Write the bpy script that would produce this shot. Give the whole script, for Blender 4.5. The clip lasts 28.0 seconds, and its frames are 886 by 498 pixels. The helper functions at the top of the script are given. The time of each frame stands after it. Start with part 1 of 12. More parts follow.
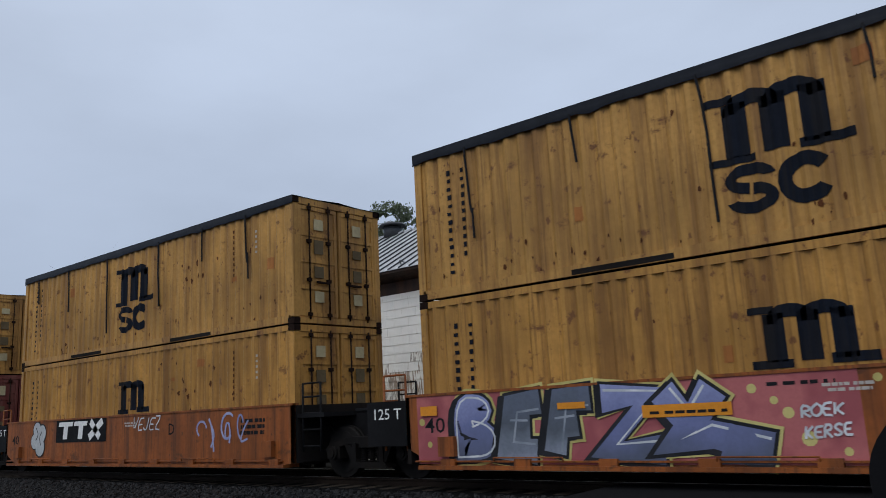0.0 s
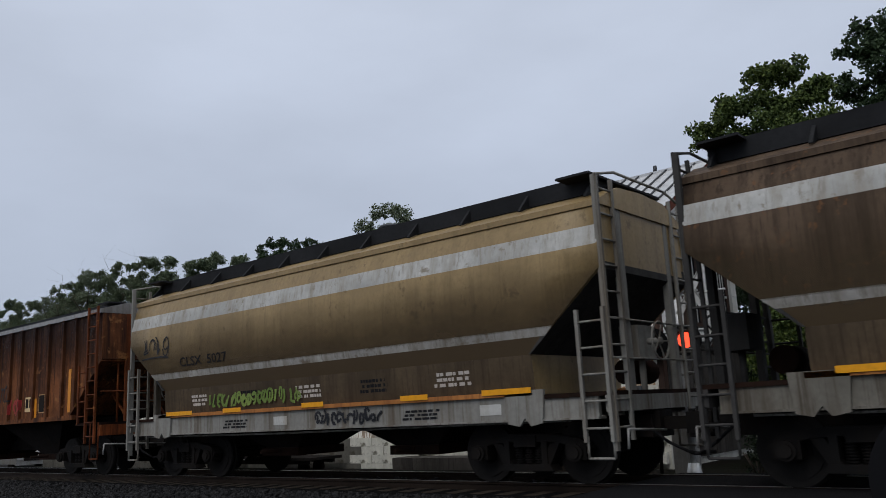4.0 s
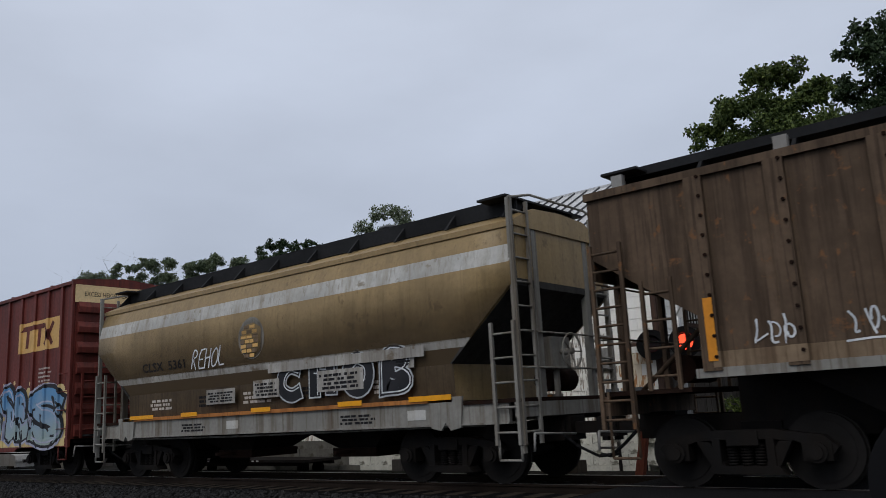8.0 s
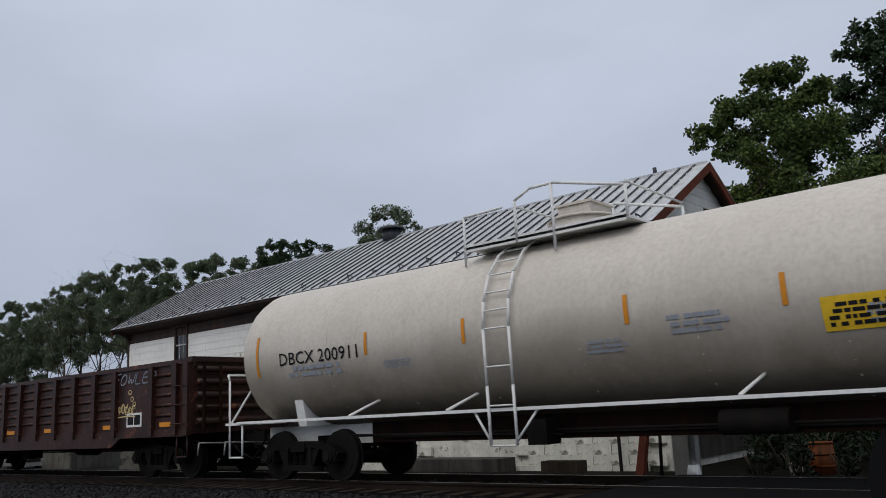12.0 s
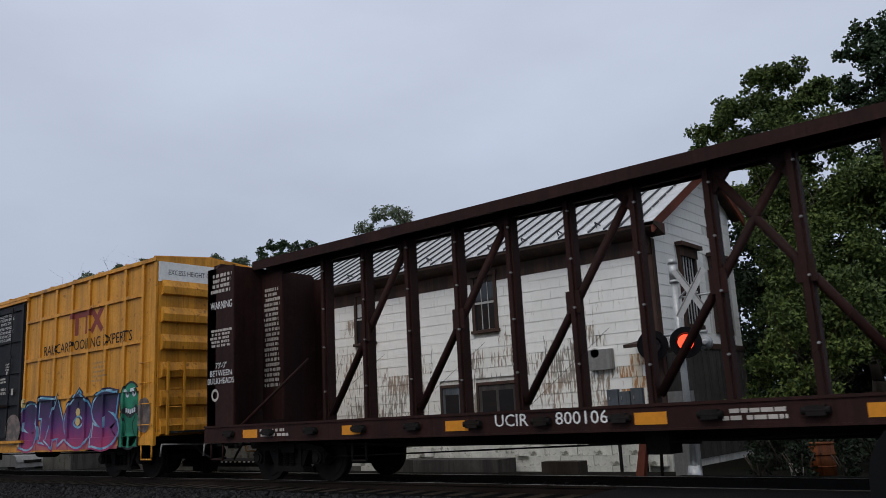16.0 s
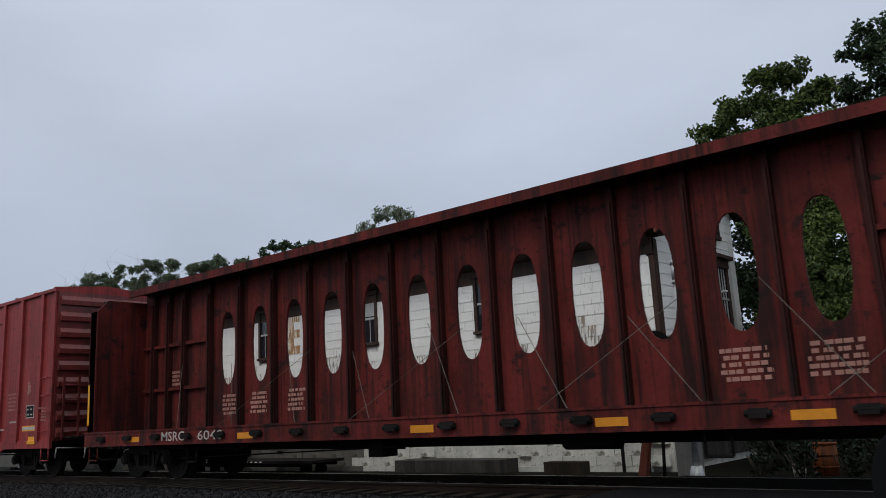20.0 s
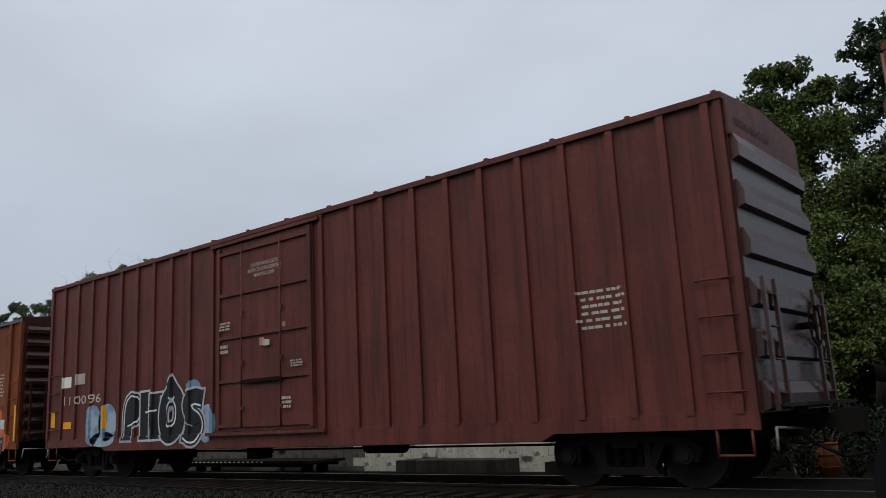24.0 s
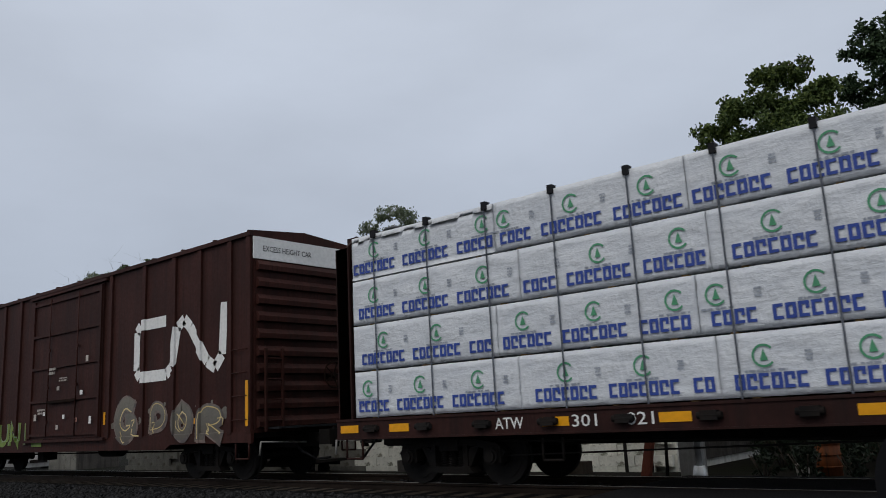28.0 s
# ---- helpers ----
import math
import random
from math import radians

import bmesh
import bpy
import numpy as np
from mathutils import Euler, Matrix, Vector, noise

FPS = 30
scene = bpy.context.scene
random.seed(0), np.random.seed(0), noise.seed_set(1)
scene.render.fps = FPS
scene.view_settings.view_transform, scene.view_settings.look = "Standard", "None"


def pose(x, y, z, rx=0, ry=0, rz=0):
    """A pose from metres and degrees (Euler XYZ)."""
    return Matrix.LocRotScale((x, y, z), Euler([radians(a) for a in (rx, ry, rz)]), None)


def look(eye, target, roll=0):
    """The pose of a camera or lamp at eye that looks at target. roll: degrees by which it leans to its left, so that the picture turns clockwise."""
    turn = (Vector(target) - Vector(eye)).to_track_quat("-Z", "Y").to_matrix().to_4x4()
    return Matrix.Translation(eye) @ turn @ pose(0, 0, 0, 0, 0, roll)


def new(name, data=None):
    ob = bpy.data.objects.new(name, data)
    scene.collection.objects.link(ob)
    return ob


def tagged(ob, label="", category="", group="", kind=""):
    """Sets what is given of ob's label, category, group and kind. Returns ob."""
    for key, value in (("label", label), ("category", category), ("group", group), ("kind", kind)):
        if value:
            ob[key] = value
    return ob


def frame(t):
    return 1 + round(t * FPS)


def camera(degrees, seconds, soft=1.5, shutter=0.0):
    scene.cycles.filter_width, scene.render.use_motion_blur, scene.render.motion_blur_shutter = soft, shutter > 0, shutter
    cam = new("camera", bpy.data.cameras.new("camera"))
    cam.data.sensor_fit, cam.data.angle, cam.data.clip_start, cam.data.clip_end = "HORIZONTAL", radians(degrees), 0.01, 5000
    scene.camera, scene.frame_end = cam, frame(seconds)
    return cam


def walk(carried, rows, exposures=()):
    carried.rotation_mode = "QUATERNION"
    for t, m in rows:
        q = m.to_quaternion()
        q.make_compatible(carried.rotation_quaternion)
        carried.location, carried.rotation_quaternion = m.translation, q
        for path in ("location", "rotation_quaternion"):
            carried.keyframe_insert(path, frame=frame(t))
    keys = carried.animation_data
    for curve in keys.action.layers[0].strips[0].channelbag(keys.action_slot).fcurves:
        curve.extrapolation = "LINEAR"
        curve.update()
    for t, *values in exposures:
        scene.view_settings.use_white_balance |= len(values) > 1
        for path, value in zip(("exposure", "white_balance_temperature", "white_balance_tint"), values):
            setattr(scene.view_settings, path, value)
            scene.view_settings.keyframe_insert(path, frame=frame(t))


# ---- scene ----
# ---------------------------------------------------------------- camera
cam = camera(57.47, 28.0, soft=0.85, shutter=0.03)
EYE_HEIGHT = 1.13
ROLL = 2.86
walk(cam, [(t, pose(0, 0, EYE_HEIGHT, 90 + pitch, ROLL, yaw)) for t, pitch, yaw in (
    (0.0, 11.28, 40.20), (2.5, 11.30, 40.18), (4.5, 11.43, 40.12), (8.0, 11.50, 40.10), (13.0, 11.52, 40.12),
    (16.0, 11.55, 40.15), (20.0, 11.58, 40.30), (25.0, 11.58, 40.40), (28.0, 11.58, 40.48))],
    exposures=[(0.0, 0.0, 6200, 9), (2.5, 0.0, 6200, 9), (4.5, 0.0, 6580, 10.5), (9.0, 0.0, 6580, 10.5), (12.0, -0.05, 6580, 10.5), (16.0, 0.0, 6500, 11),
               (20.0, 0.0, 6550, 9.5), (22.0, 0.07, 6850, 8.5), (26.0, 0.0, 6850, 8.5), (28.0, -0.05, 6700, 9)])

# ---------------------------------------------------------------- sky and sun
SUN_ELEVATION, SUN_TURN = radians(46), radians(200)
world = bpy.data.worlds.new("overcast_sky")
scene.world = world
world.use_nodes = True
wn, wl = world.node_tree.nodes, world.node_tree.links
wn.clear()
w_out = wn.new("ShaderNodeOutputWorld")
w_bg = wn.new("ShaderNodeBackground")
w_sky = wn.new("ShaderNodeTexSky")
w_sky.sky_type = "NISHITA"
w_sky.sun_disc = False
w_sky.sun_elevation, w_sky.sun_rotation = SUN_ELEVATION, SUN_TURN
w_sky.air_density, w_sky.dust_density = 1.0, 4.0
w_co = wn.new("ShaderNodeTexCoord")
w_sep = wn.new("ShaderNodeSeparateXYZ")
wl.new(w_co.outputs["Generated"], w_sep.inputs[0])
w_ramp = wn.new("ShaderNodeValToRGB")           # cloud deck: brighter towards the zenith
for pos, col in ((0.0, (0.44, 0.51, 0.64, 1)), (0.25, (0.54, 0.61, 0.745, 1)), (0.55, (0.69, 0.765, 0.91, 1)), (1.0, (1.30, 1.42, 1.62, 1))):
    e = w_ramp.color_ramp.elements.new(pos)
    e.color = col
w_ramp.color_ramp.elements.remove(w_ramp.color_ramp.elements[0])
w_ramp.color_ramp.elements.remove(w_ramp.color_ramp.elements[-1])
wl.new(w_sep.outputs["Z"], w_ramp.inputs[0])
w_map = wn.new("ShaderNodeMapping")
w_map.inputs["Scale"].default_value = (1.6, 1.6, 4.0)
wl.new(w_co.outputs["Generated"], w_map.inputs[0])
w_noise = wn.new("ShaderNodeTexNoise")
w_noise.inputs["Scale"].default_value, w_noise.inputs["Detail"].default_value = 1.7, 6.0
w_noise.inputs["Roughness"].default_value = 0.5
wl.new(w_map.outputs[0], w_noise.inputs["Vector"])
w_clouds = wn.new("ShaderNodeMapRange")
w_clouds.inputs["From Min"].default_value, w_clouds.inputs["From Max"].default_value = 0.25, 0.75
w_clouds.inputs["To Min"].default_value, w_clouds.inputs["To Max"].default_value = 0.90, 1.09
wl.new(w_noise.outputs["Fac"], w_clouds.inputs["Value"])
w_mul = wn.new("ShaderNodeMix")
w_mul.data_type, w_mul.blend_type = "RGBA", "MULTIPLY"
w_mul.inputs["Factor"].default_value = 1.0
wl.new(w_ramp.outputs["Color"], w_mul.inputs["A"])
wl.new(w_clouds.outputs["Result"], w_mul.inputs["B"])
w_scale = wn.new("ShaderNodeMix")
w_scale.data_type, w_scale.blend_type = "RGBA", "MULTIPLY"
w_scale.inputs["Factor"].default_value = 1.0
w_scale.inputs["B"].default_value = (0.09, 0.09, 0.09, 1)
wl.new(w_sky.outputs["Color"], w_scale.inputs["A"])
w_mix = wn.new("ShaderNodeMix")
w_mix.data_type = "RGBA"
w_mix.inputs["Factor"].default_value = 0.90
wl.new(w_scale.outputs["Result"], w_mix.inputs["A"])
wl.new(w_mul.outputs["Result"], w_mix.inputs["B"])
wl.new(w_mix.outputs["Result"], w_bg.inputs["Color"])
w_bg.inputs["Strength"].default_value = 0.92
wl.new(w_bg.outputs[0], w_out.inputs[0])

sun = new("sun", bpy.data.lights.new("sun", "SUN"))
sun.data.energy, sun.data.angle, sun.data.color = 0.9, radians(35), (1.0, 0.98, 0.95)
sun.matrix_basis = look((0, 0, 40), (-5, 24, 14))
scene.view_settings.exposure = 0.0

# ---------------------------------------------------------------- mesh tools
TRACK_Y, SPEED = 11.46, 20.2
TRAIN, AXLES = [], []


def box(bm, x0, x1, y0, y1, z0, z1):
    v = [bm.verts.new((x, y, z)) for x in (x0, x1) for y in (y0, y1) for z in (z0, z1)]
    for f in ((0, 1, 3, 2), (4, 6, 7, 5), (0, 4, 5, 1), (2, 3, 7, 6), (0, 2, 6, 4), (1, 5, 7, 3)):
        bm.faces.new([v[i] for i in f])


def rod(bm, a, b, r, n=6, r2=None):
    a, b = Vector(a), Vector(b)
    d = (b - a).normalized()
    u = d.orthogonal().normalized()
    w = d.cross(u)
    r2 = r if r2 is None else r2
    ra = [bm.verts.new(a + (u * math.cos(k) + w * math.sin(k)) * r) for k in (2 * math.pi * i / n for i in range(n))]
    rb = [bm.verts.new(b + (u * math.cos(k) + w * math.sin(k)) * r2) for k in (2 * math.pi * i / n for i in range(n))]
    for i in range(n):
        bm.faces.new((ra[i], ra[(i + 1) % n], rb[(i + 1) % n], rb[i])).smooth = n > 5
    bm.faces.new(ra[::-1])
    bm.faces.new(rb)


def path_rod(bm, pts, r, n=6):
    for a, b in zip(pts, pts[1:]):
        rod(bm, a, b, r, n)


def extrude_x(bm, prof, x0, x1, smooth=False):
    """A closed outline of (y, z) drawn out from x0 to x1."""
    a = [bm.verts.new((x0, y, z)) for y, z in prof]
    b = [bm.verts.new((x1, y, z)) for y, z in prof]
    n = len(prof)
    for i in range(n):
        bm.faces.new((a[i], b[i], b[(i + 1) % n], a[(i + 1) % n])).smooth = smooth
    bm.faces.new(a)
    bm.faces.new(b[::-1])


def extrude_y(bm, prof, y0, y1):
    """A closed outline of (x, z) drawn out from y0 to y1."""
    a = [bm.verts.new((x, y0, z)) for x, z in prof]
    b = [bm.verts.new((x, y1, z)) for x, z in prof]
    n = len(prof)
    for i in range(n):
        bm.faces.new((a[i], a[(i + 1) % n], b[(i + 1) % n], b[i]))
    bm.faces.new(a[::-1])
    bm.faces.new(b)


def make_mesh(name, bm, material, fix=True):
    if fix:
        bmesh.ops.recalc_face_normals(bm, faces=bm.faces)
    me = bpy.data.meshes.new(name)
    bm.to_mesh(me)
    bm.free()
    me.materials.append(material)
    return me


def part(name, bm, material, parent, label="", fix=True):
    me = bm if isinstance(bm, bpy.types.Mesh) else make_mesh(name, bm, material, fix)
    ob = new(name, me)
    ob.parent = parent
    if label:
        ob["label"] = label
    return ob


def thing(name, label, category, group="", x=0.0, y=0.0, z=0.0, kind=""):
    ob = new(name)
    ob.empty_display_size = 0.3
    ob.location = (x, y, z)
    return tagged(ob, label, category, group, kind)


def solo(name, bm, material, label, category="", kind="", group=""):
    return tagged(new(name, make_mesh(name, bm, material)), label, category, group, kind)


def boxes(*rows):
    bm = bmesh.new()
    for r in rows:
        box(bm, *r)
    return bm


def plates(name, rows, material, parent):
    """One part for each box."""
    for r in rows:
        part(name, boxes(r), material, parent)


def rods(rows, r=0.015, n=6):
    bm = bmesh.new()
    for a, b in rows:
        rod(bm, a, b, r, n)
    return bm


# a surface that lettering and spray paint follow: (x) -> how far it stands out, with the breaks in it
class Relief:
    def __init__(self, posts=(), w=0.1, d=0.06, wave=None, bands=()):
        self.posts, self.w, self.d, self.wave, self.bands = posts, w, d, wave, bands

    def breaks(self, x0, x1):
        if self.wave:
            p, d = self.wave
            k = math.floor(x0 / p)
            out = []
            while k * p < x1:
                out += [k * p + f * p for f in (0.0, 0.25, 0.5, 0.75)]
                k += 1
            return [x for x in out if x0 < x < x1]
        e = 0.012
        return [x for c in self.posts for x in (c - self.w / 2 - e, c - self.w / 2, c + self.w / 2, c + self.w / 2 + e) if x0 < x < x1]

    def out(self, x):
        if self.wave:
            p, d = self.wave
            f = (x / p) % 1.0
            return d * (1 if f < 0.25 else 1 - (f - 0.25) * 4 if f < 0.5 else 0 if f < 0.75 else (f - 0.75) * 4)
        for c in self.posts:
            if abs(x - c) <= self.w / 2 + 0.002:
                return self.d
        return 0.0


FLAT = Relief()


def drape(bm, relief, y, lift):
    """Lay a flat mesh in the xz plane onto the side at y (towards -y), following its relief."""
    xs = [v.co.x for v in bm.verts]
    for x in relief.breaks(min(xs), max(xs)):
        geom = bm.verts[:] + bm.edges[:] + bm.faces[:]
        bmesh.ops.bisect_plane(bm, geom=geom, plane_co=(x, 0, 0), plane_no=(1, 0, 0), dist=1e-5)
    if relief.bands:
        zs = [v.co.z for v in bm.verts]
        for z in (q for z0, z1, d in relief.bands for q in (z0 - 0.008, z0, z1, z1 + 0.008) if min(zs) < q < max(zs)):
            bmesh.ops.bisect_plane(bm, geom=bm.verts[:] + bm.edges[:] + bm.faces[:], plane_co=(0, 0, z), plane_no=(0, 0, 1), dist=1e-5)
    for v in bm.verts:
        v.co.y += y - max([relief.out(v.co.x)] + [d for z0, z1, d in relief.bands if z0 - 0.002 <= v.co.z <= z1 + 0.002]) - lift
    for f in bm.faces:
        f.normal_update()
        if f.normal.y > 0:
            f.normal_flip()


GLYPHS = {}


def glyph_mesh(text, offset=0.0, shear=0.0):
    key = (text, offset, shear)
    if key not in GLYPHS:
        cu = bpy.data.curves.new("glyphs", "FONT")
        cu.body, cu.resolution_u, cu.offset, cu.shear = text, 2, offset, shear
        cu.align_x = "CENTER"
        ob = bpy.data.objects.new("glyphs", cu)
        me = bpy.data.meshes.new_from_object(ob)
        bpy.data.objects.remove(ob)
        bpy.data.curves.remove(cu)
        co = np.empty(len(me.vertices) * 3)
        me.vertices.foreach_get("co", co)
        co = co.reshape(-1, 3)
        GLYPHS[key] = (me, co.min(0), co.max(0))
    return GLYPHS[key]


def soften(pts, rounds=2):
    """Cut the corners of a line of (x, z)."""
    for _ in range(rounds):
        out = [pts[0]]
        for (ax, az), (bx, bz) in zip(pts, pts[1:]):
            out += [(ax * 0.75 + bx * 0.25, az * 0.75 + bz * 0.25), (ax * 0.25 + bx * 0.75, az * 0.25 + bz * 0.75)]
        pts = out + [pts[-1]]
    return pts


# fat spray-can capitals: strokes in a box one wide and one high
CAPS = {
    "S": (((1, .85), (.5, 1), (.05, .8), (.3, .55), (.75, .42), (.95, .2), (.5, 0), (0, .12)),),
    "T": (((0, .95), (1, .95)), ((.5, .95), (.45, 0))), "I": (((.5, 1), (.5, 0)),), "L": (((.1, 1), (.1, .05), (.95, .05)),),
    "U": (((.08, 1), (.08, .25), (.5, 0), (.92, .25), (.92, 1)),), "K": (((.1, 1), (.1, 0)), ((.95, 1), (.2, .45), (.95, 0))),
    "B": (((.1, 0), (.1, 1), (.7, .98), (.8, .72), (.15, .52), (.9, .4), (.85, .05), (.1, 0)),),
    "E": (((.95, .97), (.1, .95), (.1, .03), (.98, .03)), ((.1, .5), (.75, .5))), "F": (((.95, .97), (.12, .95), (.1, 0)), ((.1, .52), (.72, .52))),
    "Z": (((.05, .97), (.95, .97), (.08, .05), (1, .03)),), "Y": (((0, 1), (.45, .5), (1, 1)), ((.45, .5), (.45, 0))),
    "O": (((.5, 1), (.05, .7), (.08, .2), (.5, 0), (.92, .25), (.93, .75), (.5, 1)),), "N": (((.08, 0), (.08, 1), (.92, 0), (.92, 1)),),
    "R": (((.1, 0), (.1, 1), (.8, .95), (.85, .6), (.15, .5), (.95, 0)),), "A": (((.02, 0), (.5, 1), (.98, 0)), ((.25, .35), (.78, .35))),
    "P": (((.1, 0), (.1, 1), (.85, .95), (.85, .58), (.12, .5)),), "J": (((.9, 1), (.85, .2), (.45, 0), (.05, .25)),),
    "H": (((.1, 1), (.1, 0)), ((.9, 1), (.9, 0)), ((.1, .5), (.9, .5))), "M": (((.02, 0), (.1, 1), (.5, .35), (.9, 1), (.98, 0)),),
    "G": (((.95, .85), (.5, 1), (.06, .7), (.08, .25), (.5, 0), (.92, .2), (.92, .48), (.55, .48)),), "X": (((0, 1), (1, 0)), ((1, 1), (0, 0))),
}
CAPS["0"] = CAPS["O"]
CAPS.update({
    "W": (((0, 1), (.2, 0), (.5, .62), (.78, 0), (1, 1)),), "D": (((.1, 0), (.1, 1), (.7, .95), (.95, .5), (.7, .05), (.1, 0)),),
    "C": (((.95, .85), (.5, 1), (.06, .72), (.06, .25), (.5, 0), (.95, .15)),), "V": (((0, 1), (.5, 0), (1, 1)),),
    "k": (((.1, 1), (.16, 0)), ((.85, 1), (.3, .5), (.98, .1)), ((.98, .1), (.62, 0))),                     # a kicked leg
    "w": (((.02, .8), (.22, 1), (.36, .6), (.2, .12), (.5, .42), (.62, .95), (.8, .7), (.6, .1), (1, .3)),),
    "s": (((1, .75), (.7, 1), (.1, .85), (.25, .55), (.8, .5), (.95, .15), (.5, .0), (.1, .2)),),
    "y": (((.02, 1), (.26, .42), (.48, 1)), ((.26, .42), (.08, .06), (.5, .26), (1, .03))),                   # a broad foot
    "l": (((.2, 1), (.12, .3), (.3, .05), (.65, .0), (.8, .3), (.6, .48)),),
    "v": (((.3, .9), (.0, .35), (.25, .05), (1, .05)),), "*": (((.5, 1), (.5, 0)), ((.05, .8), (.95, .2)), ((.95, .8), (.05, .2)))})
CURVY = "SsOBRCDGUPJ0wlv"


def letters(bm, text, cx, z0, w, h, offset=0.0, shear=0.0, tilt=0.0):
    """Add lettering to bm in the xz plane, centred on cx, its foot at z0, w wide (None: in proportion) and h high."""
    me, lo, hi = glyph_mesh(text, offset, shear)
    sz = h / (hi[1] - lo[1])
    sx = w / (hi[0] - lo[0]) if w else sz
    start = len(bm.verts)
    bm.from_mesh(me)
    bm.verts.ensure_lookup_table()
    c, s = math.cos(tilt), math.sin(tilt)
    for v in bm.verts[start:]:
        x = (v.co.x - (lo[0] + hi[0]) / 2) * sx
        z = (v.co.y - lo[1]) * sz
        v.co = (cx + c * x - s * (z - h / 2), 0, z0 + h / 2 + s * x + c * (z - h / 2))


def lettering(parent, text, cx, z0, h, material, y, relief=FLAT, w=None, lift=0.006, offset=0.004, shear=0.0, name="lettering"):
    bm = bmesh.new()
    letters(bm, text, cx, z0, w, h, offset, shear)
    drape(bm, relief, y, lift)
    return part(name, bm, material, parent, fix=False)


def bars(parent, cx, z0, w, h, rows, material, y, relief=FLAT, seed=1, lift=0.006, fill=0.62, name="lettering"):
    """Writing too small to read: rows of short bars."""
    rnd = random.Random(seed)
    bm = bmesh.new()
    step = h / rows
    for r in range(rows):
        x = cx - w / 2 + rnd.uniform(0, 0.12) * w
        end = cx + w / 2 - rnd.uniform(0, 0.15) * w
        while x < end:
            d = min(rnd.uniform(0.05, 0.17) * w, end - x)
            z = z0 + h - (r + 1) * step
            v = [bm.verts.new(p) for p in ((x, 0, z), (x + d, 0, z), (x + d, 0, z + step * fill), (x, 0, z + step * fill))]
            bm.faces.new(v)
            x += d + rnd.choice((0.02, 0.02, 0.07)) * w
    drape(bm, relief, y, lift)
    return part(name, bm, material, parent, fix=False)


def patch(parent, name, x0, x1, z0, z1, material, y, relief=FLAT, lift=0.006, skew=0.0):
    bm = bmesh.new()
    bm.faces.new([bm.verts.new(p) for p in ((x0, 0, z0), (x1, 0, z0), (x1 + skew, 0, z1), (x0 + skew, 0, z1))])
    drape(bm, relief, y, lift)
    return part(name, bm, material, parent, fix=False)


def shape(parent, name, polys, material, y, relief=FLAT, lift=0.006):
    """Flat painted shapes, each an outline of (x, z)."""
    bm = bmesh.new()
    for p in polys:
        bm.faces.new([bm.verts.new((x, 0, z)) for x, z in p])
    bmesh.ops.triangulate(bm, faces=bm.faces[:])
    drape(bm, relief, y, lift)
    return part(name, bm, material, parent, fix=False)


def ring(cx, cz, rx, rz, t, a0=0.0, a1=360.0, n=20):
    """Quads of a ring or of an arc of one, its width t."""
    out = []
    for i in range(n):
        a, b = (radians(a0 + (a1 - a0) * k / n) for k in (i, i + 1))
        out.append([(cx + rx * math.cos(a), cz + rz * math.sin(a)), (cx + rx * math.cos(b), cz + rz * math.sin(b)),
                    (cx + (rx - t) * math.cos(b), cz + (rz - t) * math.sin(b)), (cx + (rx - t) * math.cos(a), cz + (rz - t) * math.sin(a))])
    return out


def disc(cx, cz, rx, rz, n=16):
    return [(cx + rx * math.cos(2 * math.pi * i / n), cz + rz * math.sin(2 * math.pi * i / n)) for i in range(n)]


def rect(x0, x1, z0, z1, skew=0.0):
    return [(x0, z0), (x1, z0), (x1 + skew, z1), (x0 + skew, z1)]


def stroke(pts, t):
    """Quads along a line of (x, z), t wide."""
    out = []
    for (ax, az), (bx, bz) in zip(pts, pts[1:]):
        l = math.hypot(bx - ax, bz - az) or 1
        nx, nz = -(bz - az) / l * t / 2, (bx - ax) / l * t / 2
        out.append([(ax - nx, az - nz), (bx - nx, bz - nz), (bx + nx, bz + nz), (ax + nx, az + nz)])
    return out


def ribbon(line, t, grow=0.0, side=0.0, flare=1.0):
    """Quads of a stroke with mitred corners and square ends, widened by grow; side: set off to its left."""
    closed = line[0] == line[-1] and len(line) > 3
    n = len(line)
    dirs = []
    for (ax, az), (bx, bz) in zip(line, line[1:]):
        l = math.hypot(bx - ax, bz - az) or 1e-6
        dirs.append(((bx - ax) / l, (bz - az) / l))
    left, right = [], []
    for i, (x, z) in enumerate(line):
        a = dirs[i - 1] if i else dirs[-1] if closed else dirs[0]
        b = dirs[i] if i < n - 1 else dirs[0] if closed else dirs[-1]
        mx, mz = -(a[1] + b[1]), a[0] + b[0]
        l = math.hypot(mx, mz)
        if l < 0.35:
            mx, mz, l = -a[1], a[0], 1.0
        mx, mz = mx / l, mz / l
        k = 1 / max(0.62, mx * -a[1] + mz * a[0])
        ext = 0.0 if closed else -(t * 0.12 + grow) if i == 0 else (t * 0.12 + grow) if i == n - 1 else 0.0
        x, z = x + (a if i else b)[0] * ext, z + (a if i else b)[1] * ext
        q = (t / 2 * (flare if i in (0, n - 1) else 1.0) + grow) * k
        o = side * t * k
        left.append((x + mx * (o + q), z + mz * (o + q)))
        right.append((x + mx * (o - q), z + mz * (o - q)))
    return [[right[i], right[i + 1], left[i + 1], left[i]] for i in range(n - 1)]


def spray_part(parent, name, polys, material, y, relief, lift):
    bm = bmesh.new()
    for k, q in enumerate(polys):
        bm.faces.new([bm.verts.new((x, -0.00004 * k, z)) for x, z in q])
    drape(bm, relief, y, lift)
    return part(name, bm, material, parent, fix=False)


